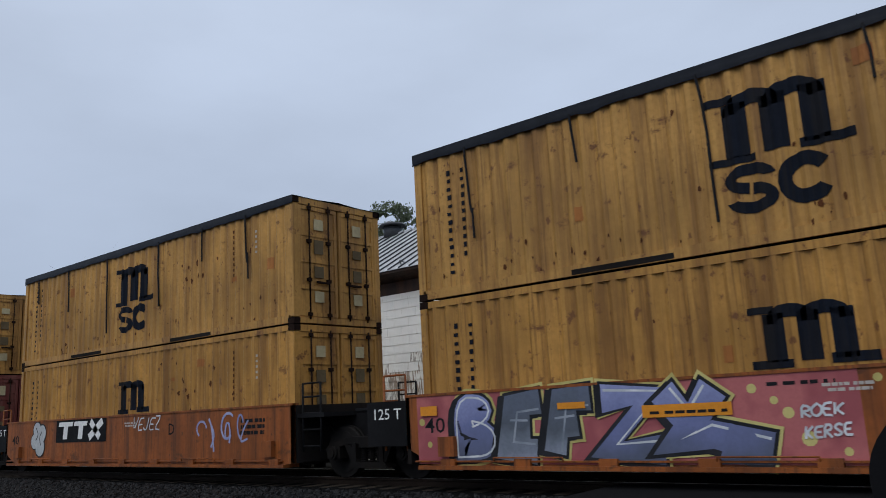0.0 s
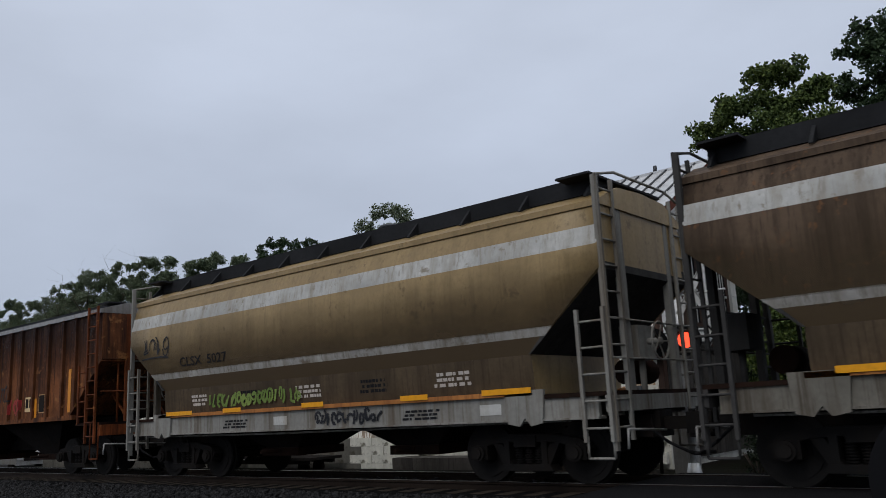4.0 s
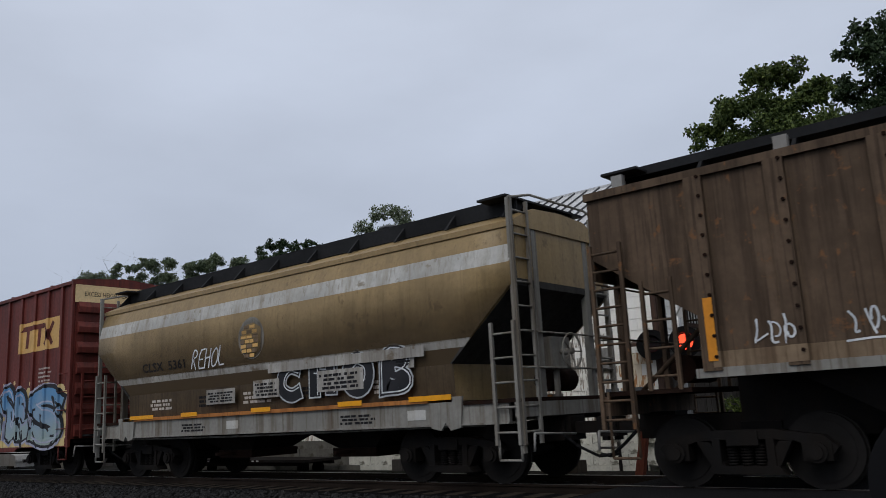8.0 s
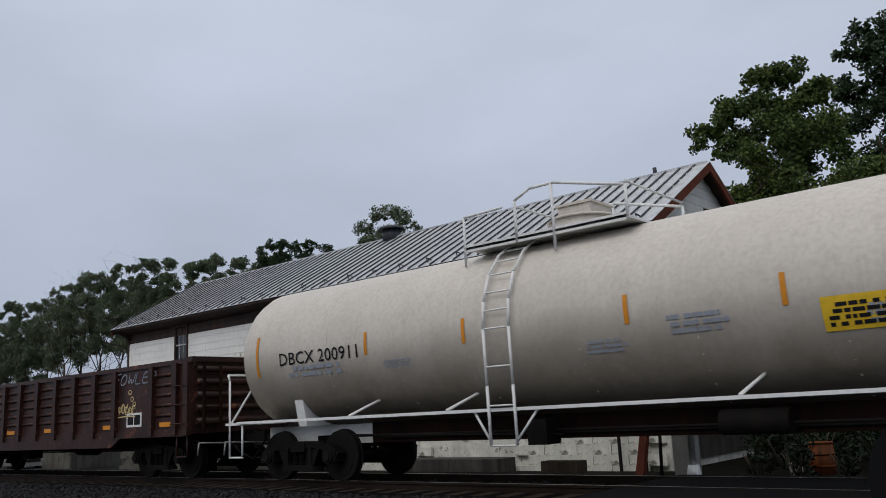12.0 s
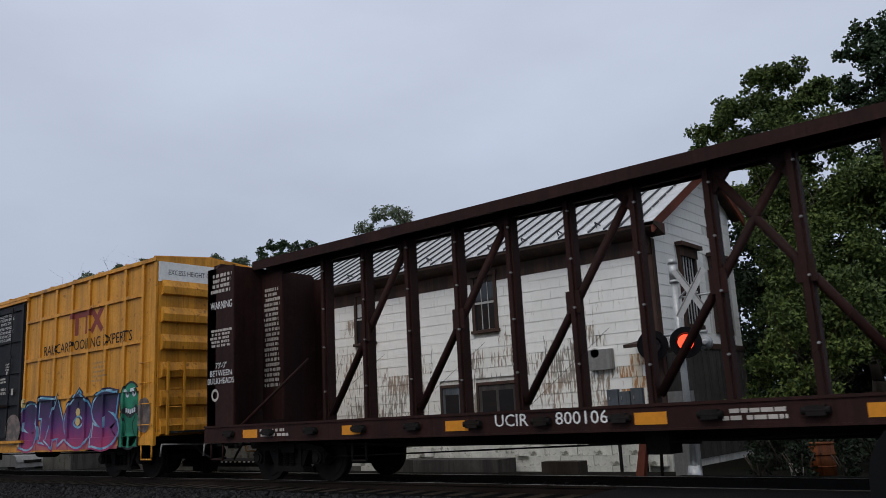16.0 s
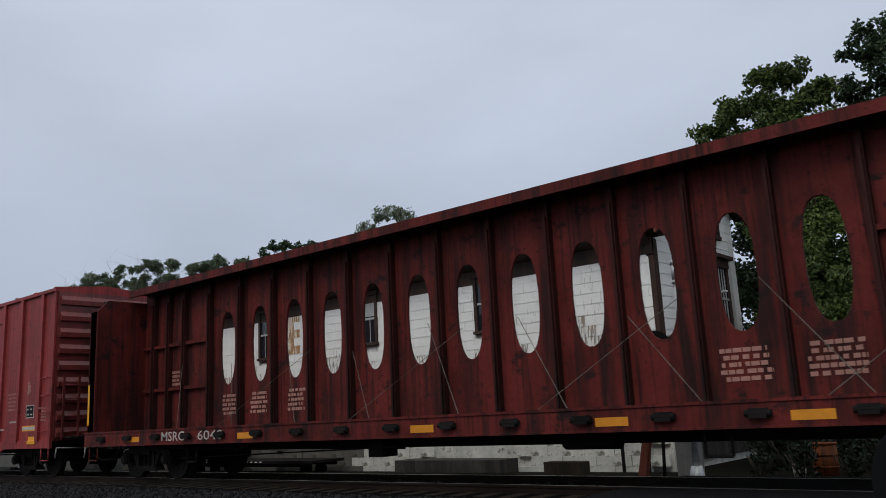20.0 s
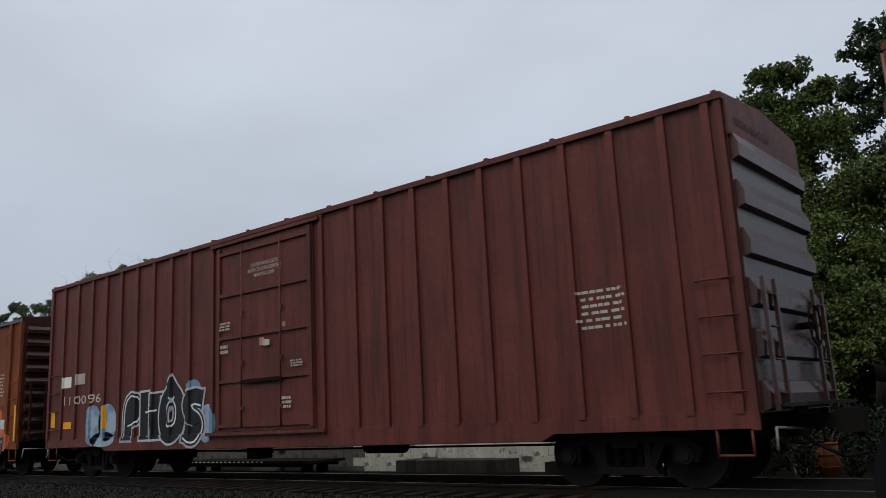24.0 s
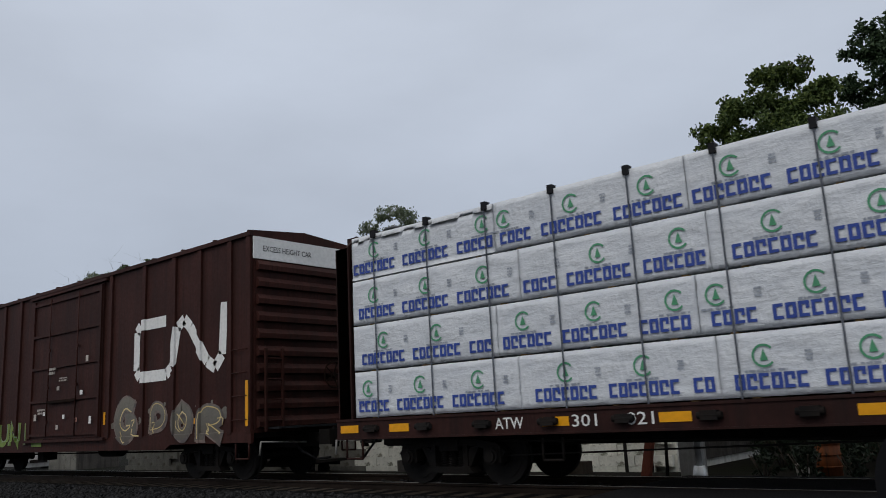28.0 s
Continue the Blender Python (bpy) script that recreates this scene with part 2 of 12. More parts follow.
def piece(parent, word, fill, y, relief=FLAT, edge=None, line=None, gleam=None, seed=1, fat=0.33, cast=(0.0, 0.0), grow=0.045, lean=0.0, flare=1.15, spots=None, cut=None, base=0.008, cuts=3, cut_w=0.09):
    """A sprayed piece, letter by letter: (sign, x0, x1, z0, z1). Each has an outer line, a dark edge with a cast block, a fill and a thin gleam."""
    rnd = random.Random(seed)
    for i, (ch, x0, x1, z0, z1) in enumerate(word):
        w, h = x1 - x0, z1 - z0
        t = min(w, h * 0.8) * fat
        lines = []
        for stroke_line in CAPS[ch]:
            pts = [(x0 + t / 2 + u * (w - t) + lean * h * (v - 0.5) + rnd.uniform(-0.03, 0.03) * w, z0 + t / 2 + v * (h - t) + rnd.uniform(-0.03, 0.03) * h) for u, v in stroke_line]
            if stroke_line[0] == stroke_line[-1]:
                pts[-1] = pts[0]
            lines.append(soften(pts, 2 if ch in CURVY else 0))
        lift = base + 0.0042 * i
        if line:
            spray_part(parent, "spray_outer_line", sum((ribbon(q, t, grow * 1.9, 0, flare) for q in lines), []), line, y, relief, lift - 0.003)
        if edge:
            block_polys = sum((ribbon([(x + cast[0], z + cast[1]) for x, z in q], t, grow * 0.7, 0, flare) for q in lines), []) if any(cast) else []
            spray_part(parent, "spray_outline", block_polys + sum((ribbon(q, t, grow, 0, flare) for q in lines), []), edge, y, relief, lift)
        spray_part(parent, "spray_letter", sum((ribbon(q, t, 0.0, 0, flare) for q in lines), []), fill, y, relief, lift + 0.0018)
        if spots:
            polys = []
            for q in lines:
                for x, z in q[1::2]:
                    d = t * rnd.uniform(0.13, 0.30)
                    polys.append(disc(x + rnd.uniform(-0.18, 0.18) * t, z + rnd.uniform(-0.18, 0.18) * t, d, d * 1.2, 10))
            spray_part(parent, "spray_spot", polys, spots, y, relief, lift + 0.003)
        if cut:
            polys = []
            for k in range(cuts):
                q = lines[k % len(lines)]
                a = q[rnd.randrange(len(q))]
                polys += ribbon(soften([a, (a[0] + t * rnd.uniform(-0.5, 0.9), a[1] + t * rnd.uniform(-0.9, 0.2)), (a[0] + t * rnd.uniform(-0.2, 1.2), a[1] + t * rnd.uniform(-1.0, -0.2))], 1), t * cut_w)
            spray_part(parent, "spray_line", polys, cut, y, relief, lift + 0.0032)
        if gleam:
            spray_part(parent, "spray_gleam", sum((ribbon(q, t * 0.10, 0, 3.3) for q in lines), []), gleam, y, relief, lift + 0.0036)


def bubbles(parent, x0, x1, z0, z1, material, y, relief, seed, n=14, big=0.16, lift=0.003, wall=True):
    """A cloud with a bubbly upper edge behind a sprayed piece."""
    rnd = random.Random(seed)
    polys = [rect(x0, x1, z0, z1 - big)] if wall else []
    for i in range(n):
        q = rnd.uniform(0.4, 1.0) * big
        polys.append(disc(x0 + (x1 - x0) * (i + rnd.uniform(0.1, 0.9)) / n, z1 - big + rnd.uniform(-0.3, 0.5) * big, q, q * 0.9, 12))
        if rnd.random() < 0.5:
            q *= 0.35
            polys.append(disc(x0 + (x1 - x0) * (i + rnd.uniform(0.1, 0.9)) / n, z1 + rnd.uniform(0.1, 0.9) * big, q, q, 9))
    return spray_part(parent, "spray_cloud", polys, material, y, relief, lift)


def tag_word(parent, text, x0, x1, z0, z1, material, y, relief=FLAT, t=0.03, seed=1, lean=0.12, rise=0.0):
    """A word written with one thin spray line."""
    rnd = random.Random(seed)
    step, h, polys = (x1 - x0) / len(text), z1 - z0, []
    for i, ch in enumerate(text):
        if ch not in CAPS:
            continue
        w, k = step * rnd.uniform(0.8, 0.98), rnd.uniform(0.82, 1.05)
        for stroke_line in CAPS[ch]:
            pts = [(x0 + i * step + u * w + lean * h * v + rnd.uniform(-0.05, 0.05) * w, z0 + rise * i + v * h * k + rnd.uniform(-0.04, 0.04) * h) for u, v in stroke_line]
            polys += ribbon(soften(pts, 1), t)
    return spray_part(parent, "spray_tag", polys, material, y, relief, 0.016)


def scrawl(parent, x0, x1, z0, z1, material, y, relief=FLAT, seed=1, t=0.03, name="spray_tag"):
    """A thin handwritten tag that cannot be read: looping strokes, cell by cell."""
    rnd = random.Random(seed)
    w, h = x1 - x0, z1 - z0
    n = max(3, round(w / max(0.12, h * 0.55)))
    cell, quads = w / n, []
    for i in range(n):
        cx = x0 + (i + 0.5) * cell
        for k in range(rnd.choice((1, 2, 2))):
            if rnd.random() < 0.45:                             # an open loop
                a0, turn, rx, rz = rnd.uniform(0, 6.28), rnd.choice((-1, 1)) * rnd.uniform(3.6, 6.6), cell * rnd.uniform(0.25, 0.5), h * rnd.uniform(0.2, 0.45)
                cz = z0 + h * rnd.uniform(0.35, 0.65)
                pts = [(cx + rx * math.cos(a0 + turn * j / 9) + 0.12 * h * (j / 9), cz + rz * math.sin(a0 + turn * j / 9)) for j in range(10)]
            else:                                               # a bent slash
                lean = rnd.uniform(-0.1, 0.35) * h
                pts = [(cx + cell * rnd.uniform(-0.4, 0.1) + lean, z0 + h * rnd.uniform(0.75, 1.0)), (cx + cell * rnd.uniform(-0.3, 0.3), z0 + h * rnd.uniform(0.3, 0.7)), (cx + cell * rnd.uniform(-0.5, 0.2), z0 + h * rnd.uniform(-0.05, 0.2)), (cx + cell * rnd.uniform(0.2, 0.7), z0 + h * rnd.uniform(0.0, 0.4))]
                pts = soften(pts[:rnd.choice((3, 4))], 2)
            quads += stroke(pts, t * rnd.uniform(0.8, 1.15))
    if rnd.random() < 0.4:
        quads += stroke(soften([(x0, z0 - 0.12 * h), (x0 + 0.6 * w, z0 - 0.06 * h), (x1, z0 - 0.14 * h)], 1), t)
    bm = bmesh.new()
    for k, q in enumerate(quads):
        bm.faces.new([bm.verts.new((x, -0.00002 * k, z)) for x, z in q])
    drape(bm, relief, y, 0.012)
    return part(name, bm, material, parent, fix=False)

# ---------------------------------------------------------------- materials
def nodes_of(name):
    m = bpy.data.materials.new(name)
    m.use_nodes = True
    nt = m.node_tree
    return m, nt, nt.nodes["Principled BSDF"]


def noise_node(nt, coord, scale, stretch=(1, 1, 1), detail=4.0, rough=0.55):
    mp = nt.nodes.new("ShaderNodeMapping")
    mp.inputs["Scale"].default_value = stretch
    nt.links.new(coord, mp.inputs[0])
    n = nt.nodes.new("ShaderNodeTexNoise")
    n.inputs["Scale"].default_value, n.inputs["Detail"].default_value, n.inputs["Roughness"].default_value = scale, detail, rough
    nt.links.new(mp.outputs[0], n.inputs["Vector"])
    return n.outputs["Fac"]


def ramp_node(nt, fac, lo, hi, to=1.0):
    r = nt.nodes.new("ShaderNodeMapRange")
    r.inputs["From Min"].default_value, r.inputs["From Max"].default_value = lo, hi
    r.inputs["To Max"].default_value = to
    nt.links.new(fac, r.inputs["Value"])
    return r.outputs["Result"]


def blend(nt, fac, a, b, mode="MIX"):
    m = nt.nodes.new("ShaderNodeMix")
    m.data_type, m.blend_type = "RGBA", mode
    for key, v in (("Factor", fac), ("A", a), ("B", b)):
        if isinstance(v, (int, float)):
            m.inputs[key].default_value = v
        elif isinstance(v, tuple):
            m.inputs[key].default_value = (*v, 1)
        else:
            nt.links.new(v, m.inputs[key])
    return m.outputs["Result"]


def bump_node(nt, bsdf, height, strength, distance=0.01):
    b = nt.nodes.new("ShaderNodeBump")
    b.inputs["Strength"].default_value, b.inputs["Distance"].default_value = strength, distance
    nt.links.new(height, b.inputs["Height"])
    nt.links.new(b.outputs[0], bsdf.inputs["Normal"])


def paint(name, col, rough=0.5, metal=0.0, vary=0.25, streak=None, amount=0.4, blotch=None, spots=0.0, bump=0.15, scale=1.0, gloss=None):
    """Weathered paint: broad fading, fine mottling, rain streaks of another colour, rust blotches."""
    m, nt, b = nodes_of(name)
    co = nt.nodes.new("ShaderNodeTexCoord").outputs["Object"]
    broad = noise_node(nt, co, 0.7 * scale, detail=8.0, rough=0.62)
    fine = noise_node(nt, co, 14.0 * scale, detail=6.0)
    dark = tuple(c * (1 - vary) for c in col)
    lite = tuple(min(1.0, c * (1 + vary * 0.7)) for c in col)
    c = blend(nt, ramp_node(nt, broad, 0.36, 0.64), dark, lite)
    c = blend(nt, ramp_node(nt, fine, 0.42, 0.70, 0.4), c, tuple(x * 0.66 for x in col))
    if streak:
        s = noise_node(nt, co, 1.0, (3.5 * scale, 3.5 * scale, 0.28), 6.0, 0.62)
        c = blend(nt, ramp_node(nt, s, 0.46, 0.64, amount), c, streak)
        s = noise_node(nt, co, 1.0, (17.0 * scale, 17.0 * scale, 0.55), 4.0, 0.6)
        c = blend(nt, ramp_node(nt, s, 0.53, 0.66, amount * 0.8), c, tuple(x * 0.8 for x in streak))
    if blotch:
        p = noise_node(nt, co, 1.6 * scale, (1, 1, 1.4), 8.0, 0.68)
        c = blend(nt, ramp_node(nt, p, 0.585 - spots * 0.7, 0.655 - spots * 0.5, 0.9), c, blotch)
        p = noise_node(nt, co, 7.0 * scale, (1, 1, 0.7), 6.0, 0.6)
        c = blend(nt, ramp_node(nt, p, 0.62, 0.68, 0.8), c, blotch)
    nt.links.new(c, b.inputs["Base Color"])
    r = nt.nodes.new("ShaderNodeMapRange")
    r.inputs["To Min"].default_value, r.inputs["To Max"].default_value = max(0.05, rough - 0.12), min(1.0, rough + 0.15)
    nt.links.new(fine, r.inputs["Value"])
    nt.links.new(r.outputs[0], b.inputs["Roughness"])
    b.inputs["Metallic"].default_value = metal
    b.inputs["Specular IOR Level"].default_value = gloss if gloss is not None else 0.04 if max(col) < 0.03 else 0.12 if rough > 0.58 else 0.25
    bump_node(nt, b, fine, bump, 0.004)
    return m


def spray(name, a, bcol, scale=1.8):
    m, nt, b = nodes_of(name)
    co = nt.nodes.new("ShaderNodeTexCoord").outputs["Object"]
    n = noise_node(nt, co, scale, detail=2.0)
    g = noise_node(nt, co, 22.0, detail=4.0)
    c = blend(nt, ramp_node(nt, n, 0.42, 0.58), a, bcol)
    c = blend(nt, ramp_node(nt, g, 0.4, 0.8, 0.3), c, tuple(x * 0.6 for x in a))
    nt.links.new(c, b.inputs["Base Color"])
    b.inputs["Roughness"].default_value = 0.55
    b.inputs["Specular IOR Level"].default_value = 0.2
    return m


def fade(name, low, mid, high, z0, z1, grain=0.25, scale=2.2):
    """Spray paint that changes colour up the letter, with an uneven border between the tones."""
    m, nt, b = nodes_of(name)
    co = nt.nodes.new("ShaderNodeTexCoord").outputs["Object"]
    sep = nt.nodes.new("ShaderNodeSeparateXYZ")
    nt.links.new(co, sep.inputs[0])
    wob = nt.nodes.new("ShaderNodeMath")
    wob.operation, wob.inputs[1].default_value = "MULTIPLY_ADD", (z1 - z0) * 0.7
    nt.links.new(noise_node(nt, co, scale, detail=3.0), wob.inputs[0])
    nt.links.new(sep.outputs["Z"], wob.inputs[2])
    off = (z1 - z0) * 0.35
    mid_z = (z0 + z1) / 2 + off
    c = blend(nt, ramp_node(nt, wob.outputs[0], z0 + off, mid_z), low, mid)
    c = blend(nt, ramp_node(nt, wob.outputs[0], mid_z, z1 + off), c, high)
    c = blend(nt, ramp_node(nt, noise_node(nt, co, 24.0, detail=5.0), 0.4, 0.8, grain), c, tuple(x * 0.5 for x in mid))
    nt.links.new(c, b.inputs["Base Color"])
    b.inputs["Roughness"].default_value, b.inputs["Specular IOR Level"].default_value = 0.5, 0.2
    return m


def swirl(name, a, bcol, scale=2.2):
    """Two colours in marbled bands."""
    m, nt, b = nodes_of(name)
    co = nt.nodes.new("ShaderNodeTexCoord").outputs["Object"]
    wv = nt.nodes.new("ShaderNodeTexWave")
    wv.inputs["Scale"].default_value, wv.inputs["Distortion"].default_value, wv.inputs["Detail Scale"].default_value = scale, 14.0, 1.3
    wv.inputs["Detail"].default_value = 1.0
    nt.links.new(co, wv.inputs["Vector"])
    nt.links.new(blend(nt, ramp_node(nt, wv.outputs["Fac"], 0.3, 0.7), a, bcol), b.inputs["Base Color"])
    b.inputs["Roughness"].default_value, b.inputs["Specular IOR Level"].default_value = 0.55, 0.2
    return m


RUST, DIRT, BLACK = (0.09, 0.032, 0.012), (0.045, 0.036, 0.028), (0.012, 0.012, 0.013)
M = {}
M["yellow_box"] = paint("faded_yellow_container", (0.455, 0.245, 0.062), 0.5, 0, 0.28, (0.14, 0.060, 0.020), 0.60, (0.12, 0.046, 0.018), -0.025)
M["yellow_box2"] = paint("deeper_yellow_container", (0.44, 0.228, 0.052), 0.5, 0, 0.28, (0.13, 0.056, 0.018), 0.62, (0.12, 0.046, 0.018), -0.02)
M["red_box"] = paint("brown_red_container", (0.13, 0.035, 0.03), 0.6, 0, 0.3, (0.24, 0.12, 0.10), 0.35, (0.05, 0.02, 0.015), 0.0)
M["tarp"] = paint("black_tarpaulin", (0.008, 0.010, 0.015), 0.5, 0, 0.3, (0.016, 0.019, 0.026), 0.4, gloss=0.08)
M["well"] = paint("orange_well_paint", (0.267, 0.079, 0.017), 0.5, 0, 0.25, (0.085, 0.030, 0.013), 0.75, (0.09, 0.035, 0.015), -0.02)
M["ttx"] = paint("yellow_boxcar_paint", (0.64, 0.285, 0.03), 0.45, 0, 0.16, (0.20, 0.085, 0.015), 0.5, (0.17, 0.07, 0.02), -0.07)
M["ttx_worn"] = paint("rust_stained_yellow_paint", (0.46, 0.20, 0.04), 0.5, 0, 0.2, (0.20, 0.075, 0.025), 0.7, (0.16, 0.06, 0.03), 0.0)
M["door_black"] = paint("black_door_paint", (0.020, 0.022, 0.026), 0.45, 0, 0.3, (0.05, 0.04, 0.035), 0.4)
M["ox_red"] = paint("oxide_red_boxcar_paint", (0.135, 0.027, 0.020), 0.55, 0, 0.22, (0.05, 0.014, 0.012), 0.6)
M["blue"] = paint("navy_boxcar_paint", (0.008, 0.030, 0.085), 0.5, 0, 0.25, (0.004, 0.012, 0.035), 0.6, (0.005, 0.010, 0.025), -0.04)
M["uc_red"] = paint("faded_red_boxcar_paint", (0.285, 0.036, 0.034), 0.5, 0, 0.22, (0.095, 0.018, 0.016), 0.6, (0.07, 0.016, 0.013), -0.05)
M["brown"] = paint("brown_boxcar_paint", (0.115, 0.030, 0.023), 0.55, 0, 0.25, (0.045, 0.015, 0.012), 0.6)
M["cn_brown"] = paint("dark_brown_boxcar_paint", (0.072 * 0.62, 0.022 * 0.7, 0.016 * 0.75), 0.6, 0, 0.3, (0.025, 0.011, 0.009), 0.8)
M["nri"] = paint("orange_brown_boxcar_paint", (0.198, 0.058, 0.021), 0.6, 0, 0.35, (0.075, 0.028, 0.015), 0.8, (0.065, 0.026, 0.018), 0.0)
M["nri_door"] = paint("maroon_door_paint", (0.085, 0.022, 0.020), 0.6, 0, 0.3, (0.035, 0.012, 0.010), 0.6)
# end paints: wet gloss, on a base darker than the side paint
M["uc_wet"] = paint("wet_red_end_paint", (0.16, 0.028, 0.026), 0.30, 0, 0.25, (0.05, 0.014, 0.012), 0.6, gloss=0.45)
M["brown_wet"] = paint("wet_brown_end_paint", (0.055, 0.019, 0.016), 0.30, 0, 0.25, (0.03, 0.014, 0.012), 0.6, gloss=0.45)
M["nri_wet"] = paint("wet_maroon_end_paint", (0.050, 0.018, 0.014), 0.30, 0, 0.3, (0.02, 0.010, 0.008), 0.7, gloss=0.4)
M["wet_roof"] = paint("wet_grey_roof_sheet", (0.26, 0.25, 0.24), 0.22, 0.2, 0.2, (0.12, 0.10, 0.085), 0.5, gloss=0.6)
M["rust_side"] = paint("rusted_hopper_side", (0.165, 0.060, 0.023), 0.7, 0, 0.68, (0.030, 0.013, 0.009), 0.95, (0.27, 0.120, 0.044), -0.03, 0.3)
M["rust_rib"] = paint("rust_red_hopper_side", (0.165, 0.044, 0.013), 0.65, 0, 0.6, (0.040, 0.014, 0.008), 0.9, (0.26, 0.095, 0.026), -0.03, 0.3)
M["rib_pale"] = paint("chalky_rib_paint", (0.40, 0.31, 0.22), 0.6, 0, 0.25, (0.20, 0.075, 0.03), 0.95)
M["gray_hop"] = paint("dusty_brown_grey_paint", (0.110, 0.075, 0.050), 0.65, 0, 0.35, (0.045, 0.030, 0.02), 0.9, (0.17, 0.08, 0.035), -0.04, 0.3)
M["clsx"] = paint("dusty_tan_hopper_paint", (0.295, 0.205, 0.092), 0.42, 0, 0.16, (0.135, 0.090, 0.040), 0.32, (0.15, 0.10, 0.045), -0.075, gloss=0.35)
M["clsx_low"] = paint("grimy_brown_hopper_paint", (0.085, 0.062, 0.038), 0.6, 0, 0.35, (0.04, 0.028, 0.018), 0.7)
M["chalk"] = paint("chalky_white_stripe", (0.50, 0.50, 0.48), 0.7, 0, 0.25, (0.30, 0.27, 0.22), 0.7, (0.25, 0.22, 0.17), 0.0)
M["sill_grey"] = paint("weathered_grey_sill", (0.235, 0.23, 0.21), 0.6, 0, 0.2, (0.10, 0.075, 0.05), 0.7)
M["orange_lip"] = paint("rusty_orange_ledge", (0.42, 0.17, 0.05), 0.6, 0, 0.3, (0.20, 0.08, 0.03), 0.7)
M["cream"] = paint("cream_hopper_paint", (0.50, 0.50, 0.40), 0.5, 0, 0.12, (0.34, 0.28, 0.18), 0.45, (0.24, 0.10, 0.04), -0.07)
M["sage"] = paint("grey_green_hopper_paint", (0.36, 0.37, 0.30), 0.55, 0, 0.15, (0.26, 0.22, 0.14), 0.45, (0.32, 0.14, 0.05), -0.015)
M["roof_rust"] = paint("rust_stained_roof", (0.40, 0.28, 0.24), 0.6, 0, 0.25, (0.24, 0.08, 0.05), 0.7, (0.22, 0.09, 0.06), 0.0)
M["tank_dirty"] = paint("stained_cream_tank", (0.70, 0.635, 0.52), 0.5, 0, 0.10, (0.36, 0.27, 0.16), 0.28)
M["tank_white"] = paint("white_tank_paint", (0.60, 0.555, 0.49), 0.45, 0, 0.06, (0.42, 0.36, 0.28), 0.15)
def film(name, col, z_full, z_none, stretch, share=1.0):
    """A film of colour, thick below and breaking up into runs and blotches above."""
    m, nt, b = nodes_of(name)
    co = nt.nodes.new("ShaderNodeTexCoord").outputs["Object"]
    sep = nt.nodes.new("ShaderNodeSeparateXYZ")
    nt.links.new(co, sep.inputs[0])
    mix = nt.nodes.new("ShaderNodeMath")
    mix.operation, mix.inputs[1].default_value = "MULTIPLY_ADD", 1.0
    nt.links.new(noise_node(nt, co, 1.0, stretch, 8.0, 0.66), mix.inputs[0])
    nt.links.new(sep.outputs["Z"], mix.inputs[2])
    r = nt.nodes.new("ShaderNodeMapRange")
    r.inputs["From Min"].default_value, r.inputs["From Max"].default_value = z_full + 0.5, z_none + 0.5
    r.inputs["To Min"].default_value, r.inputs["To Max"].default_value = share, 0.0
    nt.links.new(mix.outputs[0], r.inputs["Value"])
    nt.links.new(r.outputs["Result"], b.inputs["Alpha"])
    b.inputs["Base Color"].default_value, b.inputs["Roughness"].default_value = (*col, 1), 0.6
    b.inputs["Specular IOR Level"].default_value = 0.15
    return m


M["tank_grime"] = film("black_tank_grime", (0.022, 0.018, 0.014), 1.62, 2.16, (1.3, 1.3, 0.8))
M["tank_seam"] = paint("dirt_in_a_weld_seam", (0.20, 0.155, 0.10), 0.6, 0, 0.3, (0.06, 0.05, 0.035), 0.6)
# grime on the tan hoppers, with the rounded belly's shade painted in
M["belly_shade_grime"] = film("brown_belly_shade_and_grime", (0.075, 0.052, 0.028), 2.15, 3.35, (0.5, 0.5, 1.1), 0.88)
M["soot_runs"] = film("dark_runs_from_the_eaves", (0.020, 0.011, 0.009), 4.25, 2.45, (1.6, 1.6, 0.22), 0.92)
M["dust_band"] = paint("dusty_beige_band", (0.20, 0.145, 0.095), 0.65, 0, 0.3, (0.10, 0.065, 0.04), 0.9)
M["ghost_ink"] = paint("nearly_lost_lettering", (0.10, 0.062, 0.035), 0.7, 0, 0.4)
M["sill_dirty"] = paint("grimy_grey_sill", (0.135, 0.125, 0.105), 0.6, 0, 0.3, (0.06, 0.045, 0.03), 0.8)
# white tank's film: road dust, with the underside's shade put into its colour
M["tank_dust_shade"] = film("brown_road_dust_and_shade", (0.17, 0.135, 0.095), 1.0, 2.5, (0.9, 0.9, 0.7), 0.75)
M["oil_runs"], nt, bs = nodes_of("thin_oil_runs")
co = nt.nodes.new("ShaderNodeTexCoord").outputs["Object"]
bs.inputs["Base Color"].default_value, bs.inputs["Roughness"].default_value = (0.10, 0.072, 0.042, 1), 0.7
nt.links.new(ramp_node(nt, noise_node(nt, co, 1.0, (2.2, 2.2, 0.9), 8.0, 0.68), 0.42, 0.68, 0.9), bs.inputs["Alpha"])
M["gondola"] = paint("rusted_gondola_paint", (0.042, 0.0155, 0.012), 0.42, 0, 0.4, (0.020, 0.010, 0.008), 0.8, (0.16, 0.06, 0.025), -0.05, 0.3)
M["beam_brown"] = paint("brown_beam_car_paint", (0.032, 0.0125, 0.0105), 0.65, 0, 0.35, (0.018, 0.009, 0.008), 0.7)
M["beam_red"] = paint("dark_red_beam_car_paint", (0.125, 0.020, 0.016), 0.6, 0, 0.35, (0.022, 0.010, 0.009), 0.9, (0.016, 0.010, 0.010), 0.02)
M["beam_dark"] = paint("sooty_red_stiffener", (0.052, 0.014, 0.012), 0.6, 0, 0.35, (0.014, 0.009, 0.008), 0.9)
